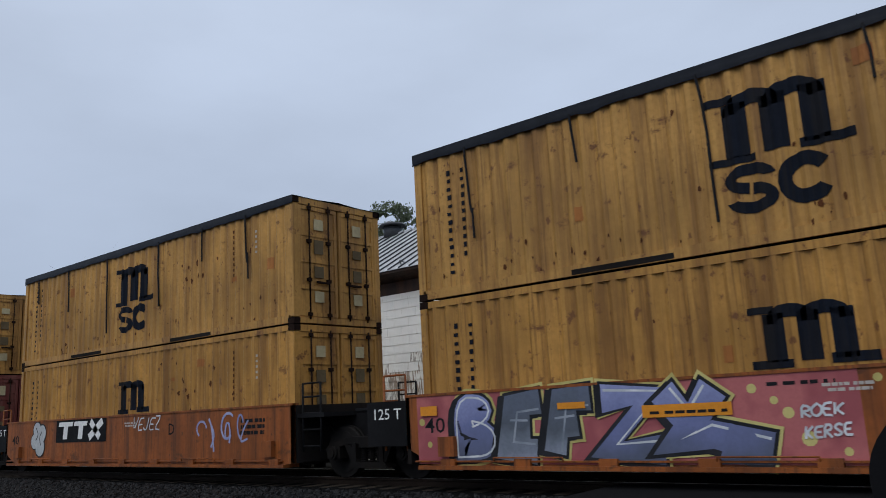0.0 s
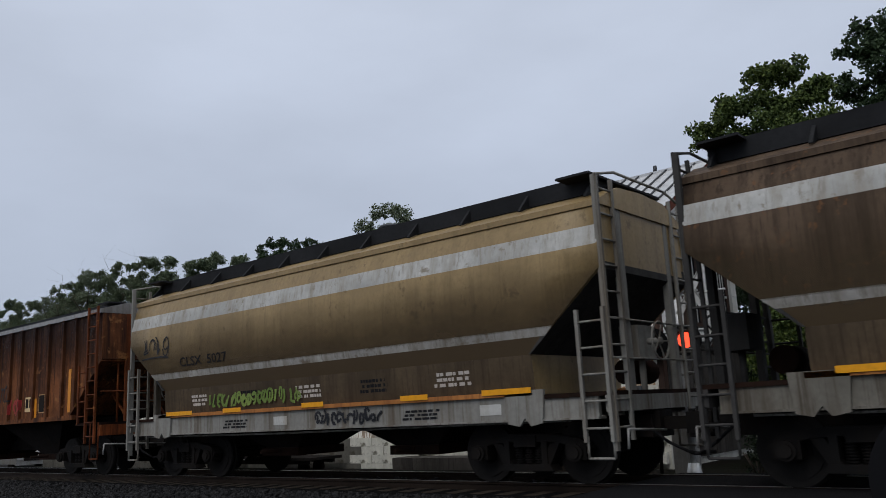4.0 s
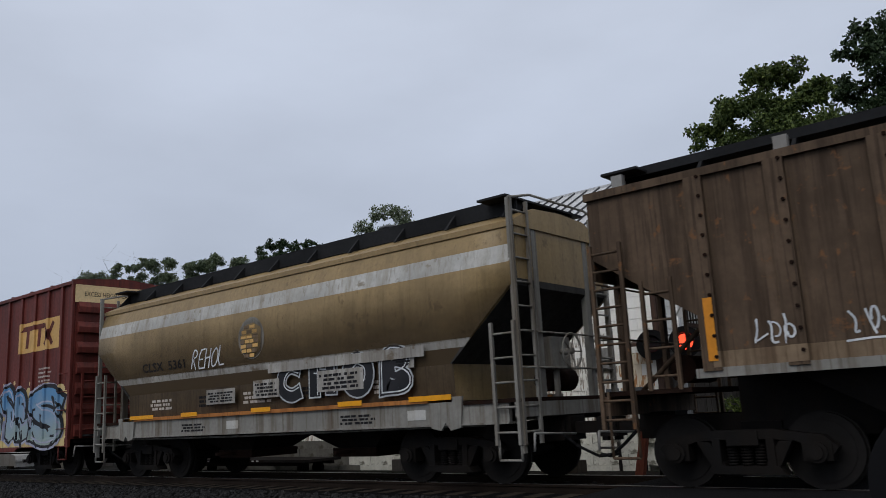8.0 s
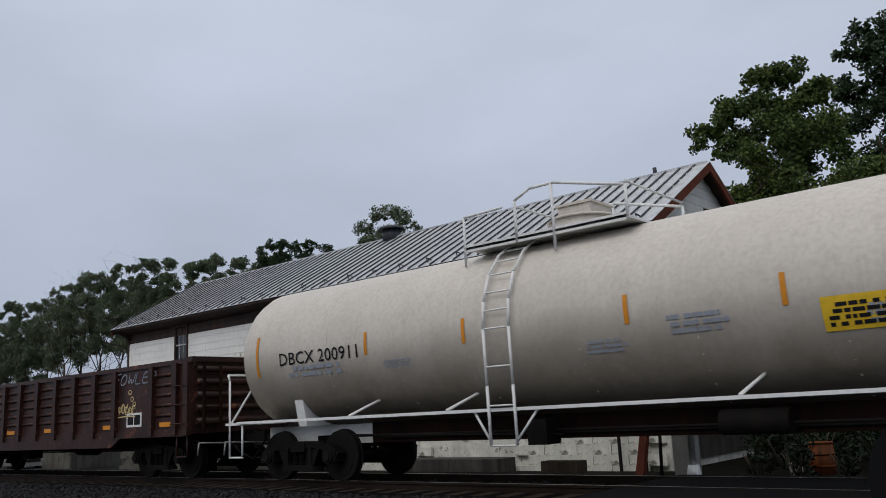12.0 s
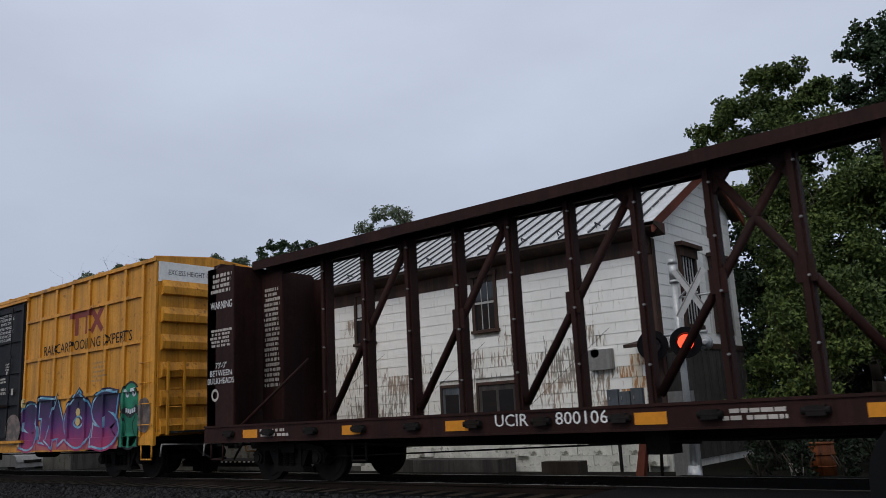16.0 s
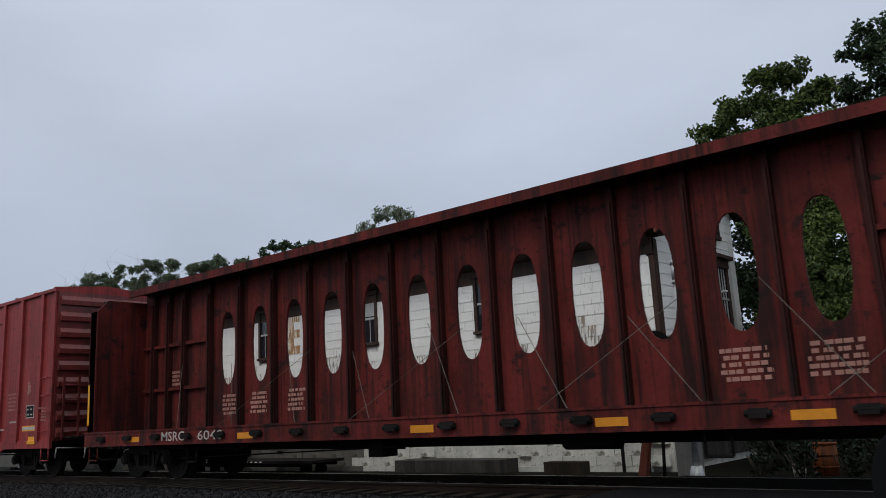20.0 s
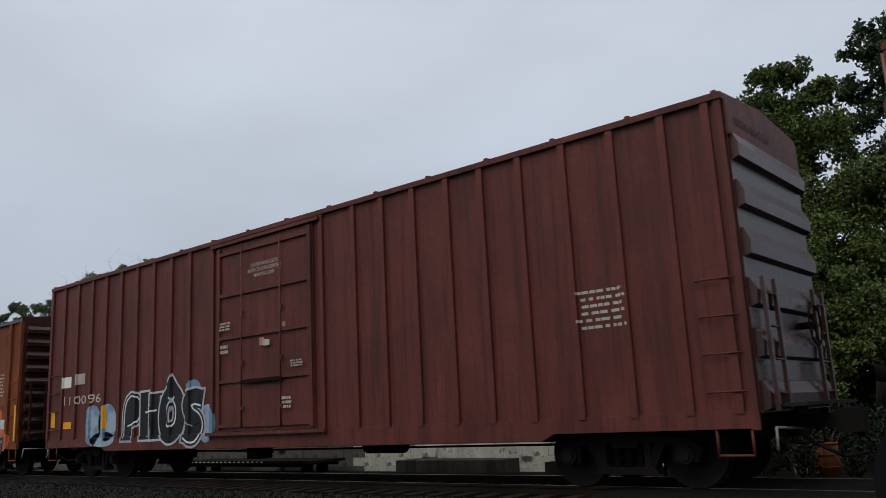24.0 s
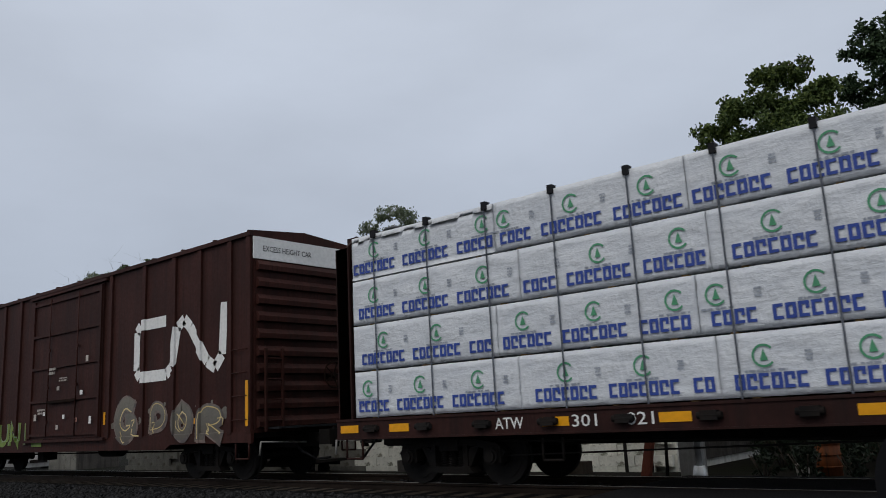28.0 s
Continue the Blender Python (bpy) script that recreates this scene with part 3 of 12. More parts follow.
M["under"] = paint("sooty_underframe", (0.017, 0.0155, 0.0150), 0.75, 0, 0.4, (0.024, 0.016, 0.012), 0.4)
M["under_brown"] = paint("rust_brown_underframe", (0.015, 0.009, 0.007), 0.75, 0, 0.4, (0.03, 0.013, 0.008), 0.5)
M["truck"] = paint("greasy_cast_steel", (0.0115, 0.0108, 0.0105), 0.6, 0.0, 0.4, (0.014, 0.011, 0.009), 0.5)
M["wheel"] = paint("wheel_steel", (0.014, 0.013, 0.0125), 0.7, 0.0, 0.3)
M["tread"] = paint("polished_steel", (0.32, 0.31, 0.30), 0.3, 0.9, 0.1)
M["galv"] = paint("galvanised_steel", (0.26, 0.26, 0.25), 0.5, 0.3, 0.2, (0.15, 0.12, 0.10), 0.4)
M["grate"] = paint("dark_walkway_grating", (0.022, 0.023, 0.025), 0.6, 0.2, 0.3)
M["black"] = paint("black_paint", (0.012, 0.012, 0.013), 0.5, 0, 0.3)
M["white"] = paint("white_paint", (0.74, 0.74, 0.72), 0.5, 0, 0.08)
M["ink"] = paint("black_lettering", (0.018, 0.018, 0.020), 0.5, 0, 0.2)
M["navy_ink"] = paint("dark_blue_black_lettering", (0.010, 0.013, 0.021), 0.55, 0, 0.2, (0.03, 0.024, 0.016), 0.3)
M["faded_white"] = paint("faded_white_lettering", (0.46, 0.42, 0.38), 0.6, 0, 0.25)
M["faded_pink"] = paint("faded_stencil", (0.40, 0.20, 0.16), 0.6, 0, 0.3)
M["cream_ink"] = paint("cream_lettering", (0.70, 0.52, 0.28), 0.55, 0, 0.15)
M["tan_ink"] = paint("faded_tan_lettering", (0.40, 0.25, 0.12), 0.6, 0, 0.3)
M["reflector"] = paint("yellow_reflective_tape", (0.75, 0.33, 0.01), 0.35, 0, 0.08)
M["hazard"] = paint("orange_reflective_tape", (0.65, 0.25, 0.02), 0.4, 0, 0.1)
M["placard"] = paint("yellow_placard", (0.75, 0.48, 0.03), 0.5, 0, 0.1)
M["logo_blue"] = paint("logo_blue", (0.02, 0.05, 0.28), 0.45, 0, 0.1)
M["logo_red"] = paint("logo_red", (0.48, 0.055, 0.035), 0.45, 0, 0.12)
M["logo_maroon"] = paint("logo_maroon", (0.22, 0.04, 0.03), 0.5, 0, 0.15)
M["logo_green"] = paint("logo_green", (0.05, 0.30, 0.05), 0.5, 0, 0.15)
M["logo_sand"] = paint("logo_sand", (0.62, 0.38, 0.13), 0.5, 0, 0.12)
M["wrap"], nt, bs = nodes_of("creased_white_plastic_wrap")
co = nt.nodes.new("ShaderNodeTexCoord").outputs["Object"]
folds = noise_node(nt, co, 1.6, (1.0, 1.0, 3.2), 5.0, 0.6)
creases = noise_node(nt, co, 5.0, (2.6, 1.0, 0.9), 3.0, 0.5)
nt.links.new(blend(nt, ramp_node(nt, folds, 0.35, 0.65), (0.54, 0.565, 0.60), (0.62, 0.64, 0.665)), bs.inputs["Base Color"])
bs.inputs["Roughness"].default_value, bs.inputs["Specular IOR Level"].default_value = 0.42, 0.3
bump_node(nt, bs, blend(nt, 0.4, folds, creases), 0.55, 0.10)
M["strap_grey"] = paint("grey_webbing", (0.10, 0.11, 0.13), 0.6, 0, 0.2)
M["rust_haze"], nt, bs = nodes_of("spread_rust_stain")
co = nt.nodes.new("ShaderNodeTexCoord").outputs["Object"]
bs.inputs["Base Color"].default_value, bs.inputs["Roughness"].default_value = (0.13, 0.045, 0.022, 1), 0.75
nt.links.new(ramp_node(nt, noise_node(nt, co, 0.9, (1, 1, 0.7), 7.0, 0.6), 0.40, 0.62, 0.85), bs.inputs["Alpha"])
M["wrap_blue"] = paint("printed_blue", (0.035, 0.07, 0.30), 0.45, 0, 0.1)
M["wrap_green"] = paint("printed_green", (0.08, 0.30, 0.16), 0.45, 0, 0.1)
M["wrap_grey"] = paint("printed_grey", (0.30, 0.33, 0.38), 0.5, 0, 0.1)
M["wood"] = paint("sawn_timber", (0.42, 0.27, 0.13), 0.7, 0, 0.25)
M["strap"] = paint("black_strap", (0.02, 0.02, 0.022), 0.5, 0, 0.2)
M["sticker"] = paint("weathered_label", (0.42, 0.36, 0.22), 0.6, 0, 0.3)
M["sticker_dark"] = paint("dirty_dark_label", (0.12, 0.09, 0.05), 0.6, 0, 0.3)
S = {}
S["lilac"] = spray("lilac_spray", (0.22, 0.24, 0.42), (0.34, 0.36, 0.55))
S["grey"] = spray("silver_grey_spray", (0.30, 0.33, 0.38), (0.16, 0.19, 0.23))
S["pink"] = spray("dusty_pink_spray", (0.42, 0.13, 0.13), (0.30, 0.08, 0.09))
S["black"] = spray("black_spray", (0.012, 0.013, 0.016), (0.022, 0.022, 0.026))
S["white"] = spray("white_spray", (0.66, 0.68, 0.70), (0.48, 0.51, 0.54), 3.0)
S["silver"] = spray("silver_spray", (0.46, 0.49, 0.50), (0.34, 0.36, 0.38))
S["blue"] = spray("bright_blue_spray", (0.015, 0.16, 0.50), (0.03, 0.22, 0.60))
S["sky"] = spray("sky_blue_spray", (0.10, 0.30, 0.45), (0.30, 0.48, 0.58), 2.4)
S["teal"] = spray("teal_spray", (0.02, 0.18, 0.27), (0.05, 0.34, 0.42))
S["olive"] = spray("olive_green_spray", (0.11, 0.17, 0.035), (0.18, 0.25, 0.06))
S["red"] = spray("red_spray", (0.36, 0.035, 0.03), (0.25, 0.03, 0.03))
S["orange"] = spray("orange_red_spray", (0.52, 0.13, 0.04), (0.40, 0.10, 0.05))
S["cream"] = spray("cream_spray", (0.60, 0.48, 0.24), (0.52, 0.40, 0.16))
S["purple"] = spray("purple_spray", (0.13, 0.08, 0.24), (0.22, 0.14, 0.33), 4.0)
S["yellow"] = spray("pale_yellow_spray", (0.55, 0.48, 0.18), (0.42, 0.36, 0.12))
S["mixed"] = spray("grey_brown_spray", (0.10, 0.085, 0.08), (0.20, 0.15, 0.13), 5.0)
S["bluegrey"] = spray("blue_grey_spray", (0.14, 0.24, 0.34), (0.32, 0.40, 0.48), 2.2)
S["violet_white"] = spray("pale_violet_spray", (0.40, 0.42, 0.52), (0.28, 0.30, 0.42), 1.4)
S["blue_violet"] = spray("blue_violet_spray", (0.05, 0.14, 0.38), (0.14, 0.13, 0.34), 2.0)
S["deep_teal"] = spray("deep_teal_spray", (0.015, 0.09, 0.15), (0.03, 0.14, 0.22), 2.0)
S["sea_green"] = spray("sea_green_spray", (0.012, 0.13, 0.075), (0.03, 0.22, 0.13), 2.5)
S["lilac_fade"] = fade("lilac_to_slate_spray", (0.085, 0.10, 0.14), (0.15, 0.17, 0.33), (0.27, 0.30, 0.52), 0.3, 1.4)
S["slate_fade"] = fade("slate_grey_spray", (0.24, 0.27, 0.34), (0.09, 0.105, 0.13), (0.12, 0.14, 0.20), 0.3, 1.4)
S["kows"] = fade("sky_blue_to_sage_spray", (0.30, 0.36, 0.31), (0.22, 0.32, 0.42), (0.09, 0.25, 0.46), 0.8, 2.3)
S["plum_fade"] = fade("pink_to_navy_spray", (0.36, 0.045, 0.12), (0.11, 0.04, 0.15), (0.018, 0.018, 0.05), 0.75, 1.9)
S["violet_fade"] = fade("violet_grey_spray", (0.25, 0.24, 0.33), (0.13, 0.12, 0.20), (0.27, 0.27, 0.36), 0.75, 2.1)
S["silk"] = fade("cyan_blue_spray", (0.13, 0.30, 0.36), (0.12, 0.25, 0.36), (0.05, 0.13, 0.36), 0.6, 2.1)
S["steel_blue"] = fade("steel_blue_spray", (0.14, 0.21, 0.28), (0.10, 0.13, 0.16), (0.19, 0.25, 0.31), 0.6, 1.9)
S["worn_grey"] = fade("worn_brown_grey_spray", (0.10, 0.085, 0.07), (0.15, 0.14, 0.12), (0.21, 0.19, 0.15), 0.8, 2.1, 0.6, 4.0)
S["haxe"] = swirl("brown_marbled_spray", (0.085, 0.066, 0.057), (0.17, 0.132, 0.112), 6.5)
S["marble"] = swirl("purple_marbled_spray", (0.055, 0.04, 0.12), (0.19, 0.095, 0.17))
S["leaf_green"] = fade("olive_green_fading_spray", (0.06, 0.10, 0.02), (0.11, 0.16, 0.035), (0.07, 0.12, 0.04), 0.7, 1.8)
S["brick_red"] = fade("rust_red_fading_spray", (0.30, 0.055, 0.03), (0.20, 0.05, 0.035), (0.055, 0.012, 0.012), 0.8, 1.7)
S["silver_white"] = fade("chalky_silver_spray", (0.36, 0.38, 0.38), (0.48, 0.50, 0.50), (0.42, 0.44, 0.46), 0.35, 1.4, 0.6, 5.0)
M["dark_grey"] = paint("dark_grey_sheet", (0.050, 0.048, 0.046), 0.7, 0, 0.3, (0.02, 0.02, 0.02), 0.5)
S["deep_blue"] = spray("deep_blue_spray", (0.012, 0.055, 0.17), (0.04, 0.12, 0.28), 2.4)
M["rust_spot"] = paint("deep_rust_spot", (0.11, 0.040, 0.014), 0.75, 0, 0.4, (0.05, 0.02, 0.01), 0.5)
# worn chalk paint again, dimmed: the lower stripe's shade is in the colour
M["grey_stripe"] = paint("dimmed_grey_stripe", (0.362, 0.350, 0.325), 0.7, 0, 0.3, (0.15, 0.13, 0.10), 0.7, (0.14, 0.11, 0.08), 0.0)

# ---------------------------------------------------------------- ground and track
def ground_mat(name, a, b, c, scale, bump=0.6):
    m, nt, bs = nodes_of(name)
    co = nt.nodes.new("ShaderNodeTexCoord").outputs["Object"]
    n1, n2 = noise_node(nt, co, scale, detail=8.0, rough=0.7), noise_node(nt, co, 0.35, detail=4.0)
    col = blend(nt, ramp_node(nt, n1, 0.35, 0.65), a, b)
    col = blend(nt, ramp_node(nt, n2, 0.45, 0.65, 0.8), col, c)
    nt.links.new(col, bs.inputs["Base Color"])
    bs.inputs["Roughness"].default_value, bs.inputs["Specular IOR Level"].default_value = 0.9, 0.05
    bump_node(nt, bs, n1, bump, 0.05)
    return m


def stone_mat(name, a, b, rough=0.7):
    m, nt, bs = nodes_of(name)
    co = nt.nodes.new("ShaderNodeTexCoord").outputs["Object"]
    geo = nt.nodes.new("ShaderNodeNewGeometry")
    c = blend(nt, geo.outputs["Random Per Island"], a, b)
    c = blend(nt, ramp_node(nt, noise_node(nt, co, 40.0), 0.4, 0.7, 0.5), c, tuple(x * 0.5 for x in a))
    nt.links.new(c, bs.inputs["Base Color"])
    bs.inputs["Roughness"].default_value, bs.inputs["Specular IOR Level"].default_value = rough, 0.12
    return m


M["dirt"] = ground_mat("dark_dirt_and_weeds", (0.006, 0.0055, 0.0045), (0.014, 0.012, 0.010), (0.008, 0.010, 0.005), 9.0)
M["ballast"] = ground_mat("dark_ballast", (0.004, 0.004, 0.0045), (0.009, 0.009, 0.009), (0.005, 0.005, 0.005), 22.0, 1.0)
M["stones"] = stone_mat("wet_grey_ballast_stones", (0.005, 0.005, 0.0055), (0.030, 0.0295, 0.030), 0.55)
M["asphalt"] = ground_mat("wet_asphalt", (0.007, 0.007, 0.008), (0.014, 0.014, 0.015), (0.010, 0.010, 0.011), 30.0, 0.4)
M["rail"] = paint("rusty_rail_steel", (0.026, 0.019, 0.015), 0.6, 0.4, 0.3)
M["tie"] = paint("creosoted_timber", (0.035, 0.027, 0.020), 0.8, 0, 0.4, (0.06, 0.05, 0.04), 0.5)

bm = bmesh.new()
R_OUT = 2600.0
xs = [-R_OUT, -900, -300, -120, -60, -30, 0, 30, 120, 400, 900, R_OUT]
ys = [-R_OUT, -300, -40, -6, 2.0, 5.2, 7.6, 9.3, 13.6, 15.0, 18, 26, 40, 80, 200, 600, R_OUT]


def ground_z(x, y):
    if y <= 5.2:
        return -0.32
    if y <= 9.3:
        return -0.32 + 0.12 * (y - 5.2) / 4.1
    if y <= 13.6:
        return -0.20
    return -0.30 - min(0.45, max(0, -x - 26) * 0.02) * (1 if y > 15 else 0.0) - (0.1 if y > 15 else 0)


vs = [[bm.verts.new((x, y, ground_z(x, y))) for x in xs] for y in ys]
for j in range(len(ys) - 1):
    for i in range(len(xs) - 1):
        bm.faces.new((vs[j][i], vs[j][i + 1], vs[j + 1][i + 1], vs[j + 1][i]))
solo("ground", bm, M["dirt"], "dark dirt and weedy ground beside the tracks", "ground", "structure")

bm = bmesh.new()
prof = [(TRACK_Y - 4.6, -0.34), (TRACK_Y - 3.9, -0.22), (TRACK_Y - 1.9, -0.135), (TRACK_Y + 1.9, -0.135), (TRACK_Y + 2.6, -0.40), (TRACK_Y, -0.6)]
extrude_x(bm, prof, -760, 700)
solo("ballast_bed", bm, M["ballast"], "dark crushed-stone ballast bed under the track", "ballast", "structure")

# loose ballast stones on the near shoulder
rnd = random.Random(3)
verts, faces = [], []
base = [(-1, -1, -0.6), (1, -0.9, -0.6), (1.1, 0.9, -0.6), (-0.9, 1, -0.6), (-0.7, -0.6, 0.6), (0.7, -0.8, 0.5), (0.8, 0.6, 0.7), (-0.8, 0.7, 0.5)]
for i in range(15000):
    x = rnd.uniform(-34, 2)
    y = rnd.uniform(TRACK_Y - 4.4, TRACK_Y - 1.7) if rnd.random() < 0.9 else rnd.uniform(TRACK_Y - 0.6, TRACK_Y + 2.0)
    z = -0.135 if y > TRACK_Y - 1.9 else -0.135 - (TRACK_Y - 1.9 - y) * 0.043 if y > TRACK_Y - 3.9 else -0.22 - (TRACK_Y - 3.9 - y) * 0.17
    s = rnd.uniform(0.018, 0.042)
    a, k = rnd.uniform(0, 6.28), len(verts)
    ca, sa = math.cos(a), math.sin(a)
    for p in base:
        q = (p[0] * s * rnd.uniform(0.7, 1.2), p[1] * s * rnd.uniform(0.7, 1.2), p[2] * s * rnd.uniform(0.7, 1.3))
        verts.append((x + ca * q[0] - sa * q[1], y + sa * q[0] + ca * q[1], z + 0.4 * s + q[2]))
    faces += [(k, k + 1, k + 5, k + 4), (k + 1, k + 2, k + 6, k + 5), (k + 2, k + 3, k + 7, k + 6), (k + 3, k, k + 4, k + 7), (k + 4, k + 5, k + 6, k + 7)]
me = bpy.data.meshes.new("ballast_stones")
me.from_pydata(verts, [], faces)
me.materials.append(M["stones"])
tagged(new("ballast_stones", me), "loose wet grey ballast stones beside the rails", "ballast", "", "stuff")

track = thing("railway_track", "single railway track with rusty rails on timber ties", "railway track", kind="structure")
for s in (-1, 1):
    bm = bmesh.new()
    y = TRACK_Y + s * 0.7535
    extrude_x(bm, [(y - 0.075, -0.172), (y + 0.075, -0.172), (y + 0.075, -0.16), (y + 0.012, -0.145), (y + 0.012, -0.045), (y + 0.037, -0.035), (y + 0.037, -0.005), (y + 0.025, 0.0), (y - 0.025, 0.0), (y - 0.037, -0.005), (y - 0.037, -0.035), (y - 0.012, -0.045), (y - 0.012, -0.145), (y - 0.075, -0.16)], -760, 700)
    part("rail", bm, M["rail"], track)
    bm = bmesh.new()
    extrude_x(bm, [(y - 0.026, 0.0005), (y + 0.026, 0.0005), (y + 0.026, 0.003), (y - 0.026, 0.003)], -760, 700)
    part("rail_head", bm, M["tread"], track, "worn bright running surface")
tie = make_mesh("tie", boxes((-0.115, 0.115, -1.3, 1.3, -0.32, -0.128)), M["tie"])
for i in range(110):
    p = part("tie", tie, None, track)
    p.location = (-42 + i * 0.5, TRACK_Y, 0)
verts, faces = [], []
for i in range(-1400, 1300):
    x = i * 0.5
    if -42.3 < x < 13.2:
        continue
    k = len(verts)
    verts += [(x + a, TRACK_Y + b, z) for a in (-0.115, 0.115) for b in (-1.3, 1.3) for z in (-0.3, -0.128)]
    faces += [(k, k + 1, k + 3, k + 2), (k + 4, k + 6, k + 7, k + 5), (k, k + 4, k + 5, k + 1), (k + 2, k + 3, k + 7, k + 6), (k + 1, k + 5, k + 7, k + 3)]
me = bpy.data.meshes.new("far_ties")
me.from_pydata(verts, [], faces)
me.materials.append(M["tie"])
far = tagged(new("far_ties", me), kind="stuff")
far.parent = track

# ---------------------------------------------------------------- the white building behind the track
def siding(name, col, run, bare, share, warm):
    """Painted wood shingles: worn through along the grain in ragged upright runs; set by place, so no two look alike."""
    m, nt, b = nodes_of(name)
    here = nt.nodes.new("ShaderNodeVectorMath")
    nt.links.new(nt.nodes.new("ShaderNodeTexCoord").outputs["Object"], here.inputs[0])
    nt.links.new(nt.nodes.new("ShaderNodeObjectInfo").outputs["Location"], here.inputs[1])
    co = here.outputs[0]
    c = blend(nt, ramp_node(nt, noise_node(nt, co, 0.8, detail=6.0), 0.38, 0.62), tuple(x * 0.93 for x in col), col)
    c = blend(nt, ramp_node(nt, noise_node(nt, co, 1.0, (6, 6, 2.5), 6.0), 0.5, 0.75, 0.25), c, tuple(x * 0.72 for x in col))
    grain = noise_node(nt, co, 1.0, (21, 21, 2.6), 5.0, 0.6)
    region = noise_node(nt, co, 0.55, (1, 1, 1.2), 5.0, 0.6)
    both = nt.nodes.new("ShaderNodeMath")
    both.operation, both.inputs[1].default_value = "MULTIPLY_ADD", 0.75
    nt.links.new(region, both.inputs[0])
    nt.links.new(grain, both.inputs[2])
    tone = blend(nt, ramp_node(nt, noise_node(nt, co, 0.9, detail=4.0), 0.42, 0.62), run, warm)
    c = blend(nt, ramp_node(nt, both.outputs[0], bare, bare + 0.09, share), c, tone)
    nt.links.new(c, b.inputs["Base Color"])
    b.inputs["Roughness"].default_value, b.inputs["Specular IOR Level"].default_value = 0.7, 0.2
    bump_node(nt, b, grain, 0.25, 0.004)
    return m


M["siding"] = siding("white_siding_shingle", (0.84, 0.83, 0.78), (0.30, 0.27, 0.22), 1.03, 0.6, (0.38, 0.28, 0.18))
M["siding_worn"] = siding("weathered_siding_shingle", (0.80, 0.79, 0.73), (0.17, 0.145, 0.115), 0.89, 0.85, (0.26, 0.16, 0.09))
M["siding_rust"] = siding("rust_run_siding", (0.72, 0.64, 0.50), (0.32, 0.15, 0.05), 0.80, 0.9, (0.40, 0.16, 0.04))
M["felt"] = paint("weathered_white_boards", (0.70, 0.69, 0.64), 0.8, 0, 0.2, (0.35, 0.33, 0.28), 0.5)
M["trim"] = paint("dark_brown_trim", (0.046, 0.033, 0.028), 0.6, 0, 0.25, (0.12, 0.06, 0.04), 0.4)
M["rake"] = paint("red_brown_rake_board", (0.165, 0.050, 0.032), 0.6, 0, 0.3, (0.08, 0.03, 0.02), 0.5)
M["tin"] = paint("dull_tin_roof", (0.56, 0.57, 0.58), 0.38, 0.3, 0.14, (0.30, 0.30, 0.31), 0.55, gloss=0.45)
M["seam"] = paint("dark_roof_seam", (0.055, 0.058, 0.064), 0.5, 0.3, 0.2)
M["block"] = paint("dirty_white_foundation", (0.66, 0.65, 0.58), 0.8, 0, 0.3, None, 0.0, (0.15, 0.145, 0.11), 0.015, scale=1.6)
M["block_grey"] = paint("bare_grey_foundation", (0.13, 0.125, 0.11), 0.85, 0, 0.4, None, 0.0, (0.07, 0.065, 0.05), 0.02, scale=1.6)
M["pane"], nt, bs = nodes_of("dark_window_glass")
bs.inputs["Base Color"].default_value, bs.inputs["Roughness"].default_value = (0.015, 0.018, 0.022, 1), 0.06
M["curtain"] = paint("pale_blind", (0.42, 0.42, 0.40), 0.8, 0, 0.15)
M["door_grey"] = paint("blue_grey_door", (0.10, 0.115, 0.13), 0.6, 0, 0.3, (0.05, 0.05, 0.05), 0.6)
M["shed"] = paint("dark_plank_door", (0.075, 0.068, 0.062), 0.75, 0, 0.35, (0.03, 0.028, 0.026), 0.7)

BX0, BX1, BY0, BY1 = -32.6, -8.35, 18.0, 23.3
EAVE, RIDGE_Y, RIDGE_Z, BASE = 5.05, 21.5, 7.62, -0.55
REAR_Y, REAR_Z = BY1 + 0.40, RIDGE_Z - (RIDGE_Z - EAVE - 0.27) * (BY1 + 0.40 - RIDGE_Y) / (RIDGE_Y - BY0 + 0.60)
house = thing("building", "long white shingled building with a tin gable roof", "building")
part("wall", boxes((BX0, BX1, BY0 + 0.03, BY1, BASE, EAVE)), M["felt"], house)
bm = bmesh.new()
extrude_x(bm, [(BY0 + 0.03, EAVE), (BY1, EAVE), (BY1, REAR_Z + 0.1), (RIDGE_Y, RIDGE_Z - 0.12)], BX0, BX1)
part("gable_wall", bm, M["felt"], house)

# windows: x centre, sill z, width, height
LONG_WINDOWS = [(-28.5, 3.62, 0.72, 1.38), (-23.25, 3.42, 0.72, 1.58), (-18.2, 3.46, 0.72, 1.48), (-13.45, 3.38, 0.68, 1.48)]
DOORS = [(-14.8, -0.3, 0.68, 2.15), (-13.2, -0.3, 1.25, 2.15), (-23.2, -0.2, 1.0, 2.05), (-28.2, -0.2, 0.8, 2.0)]


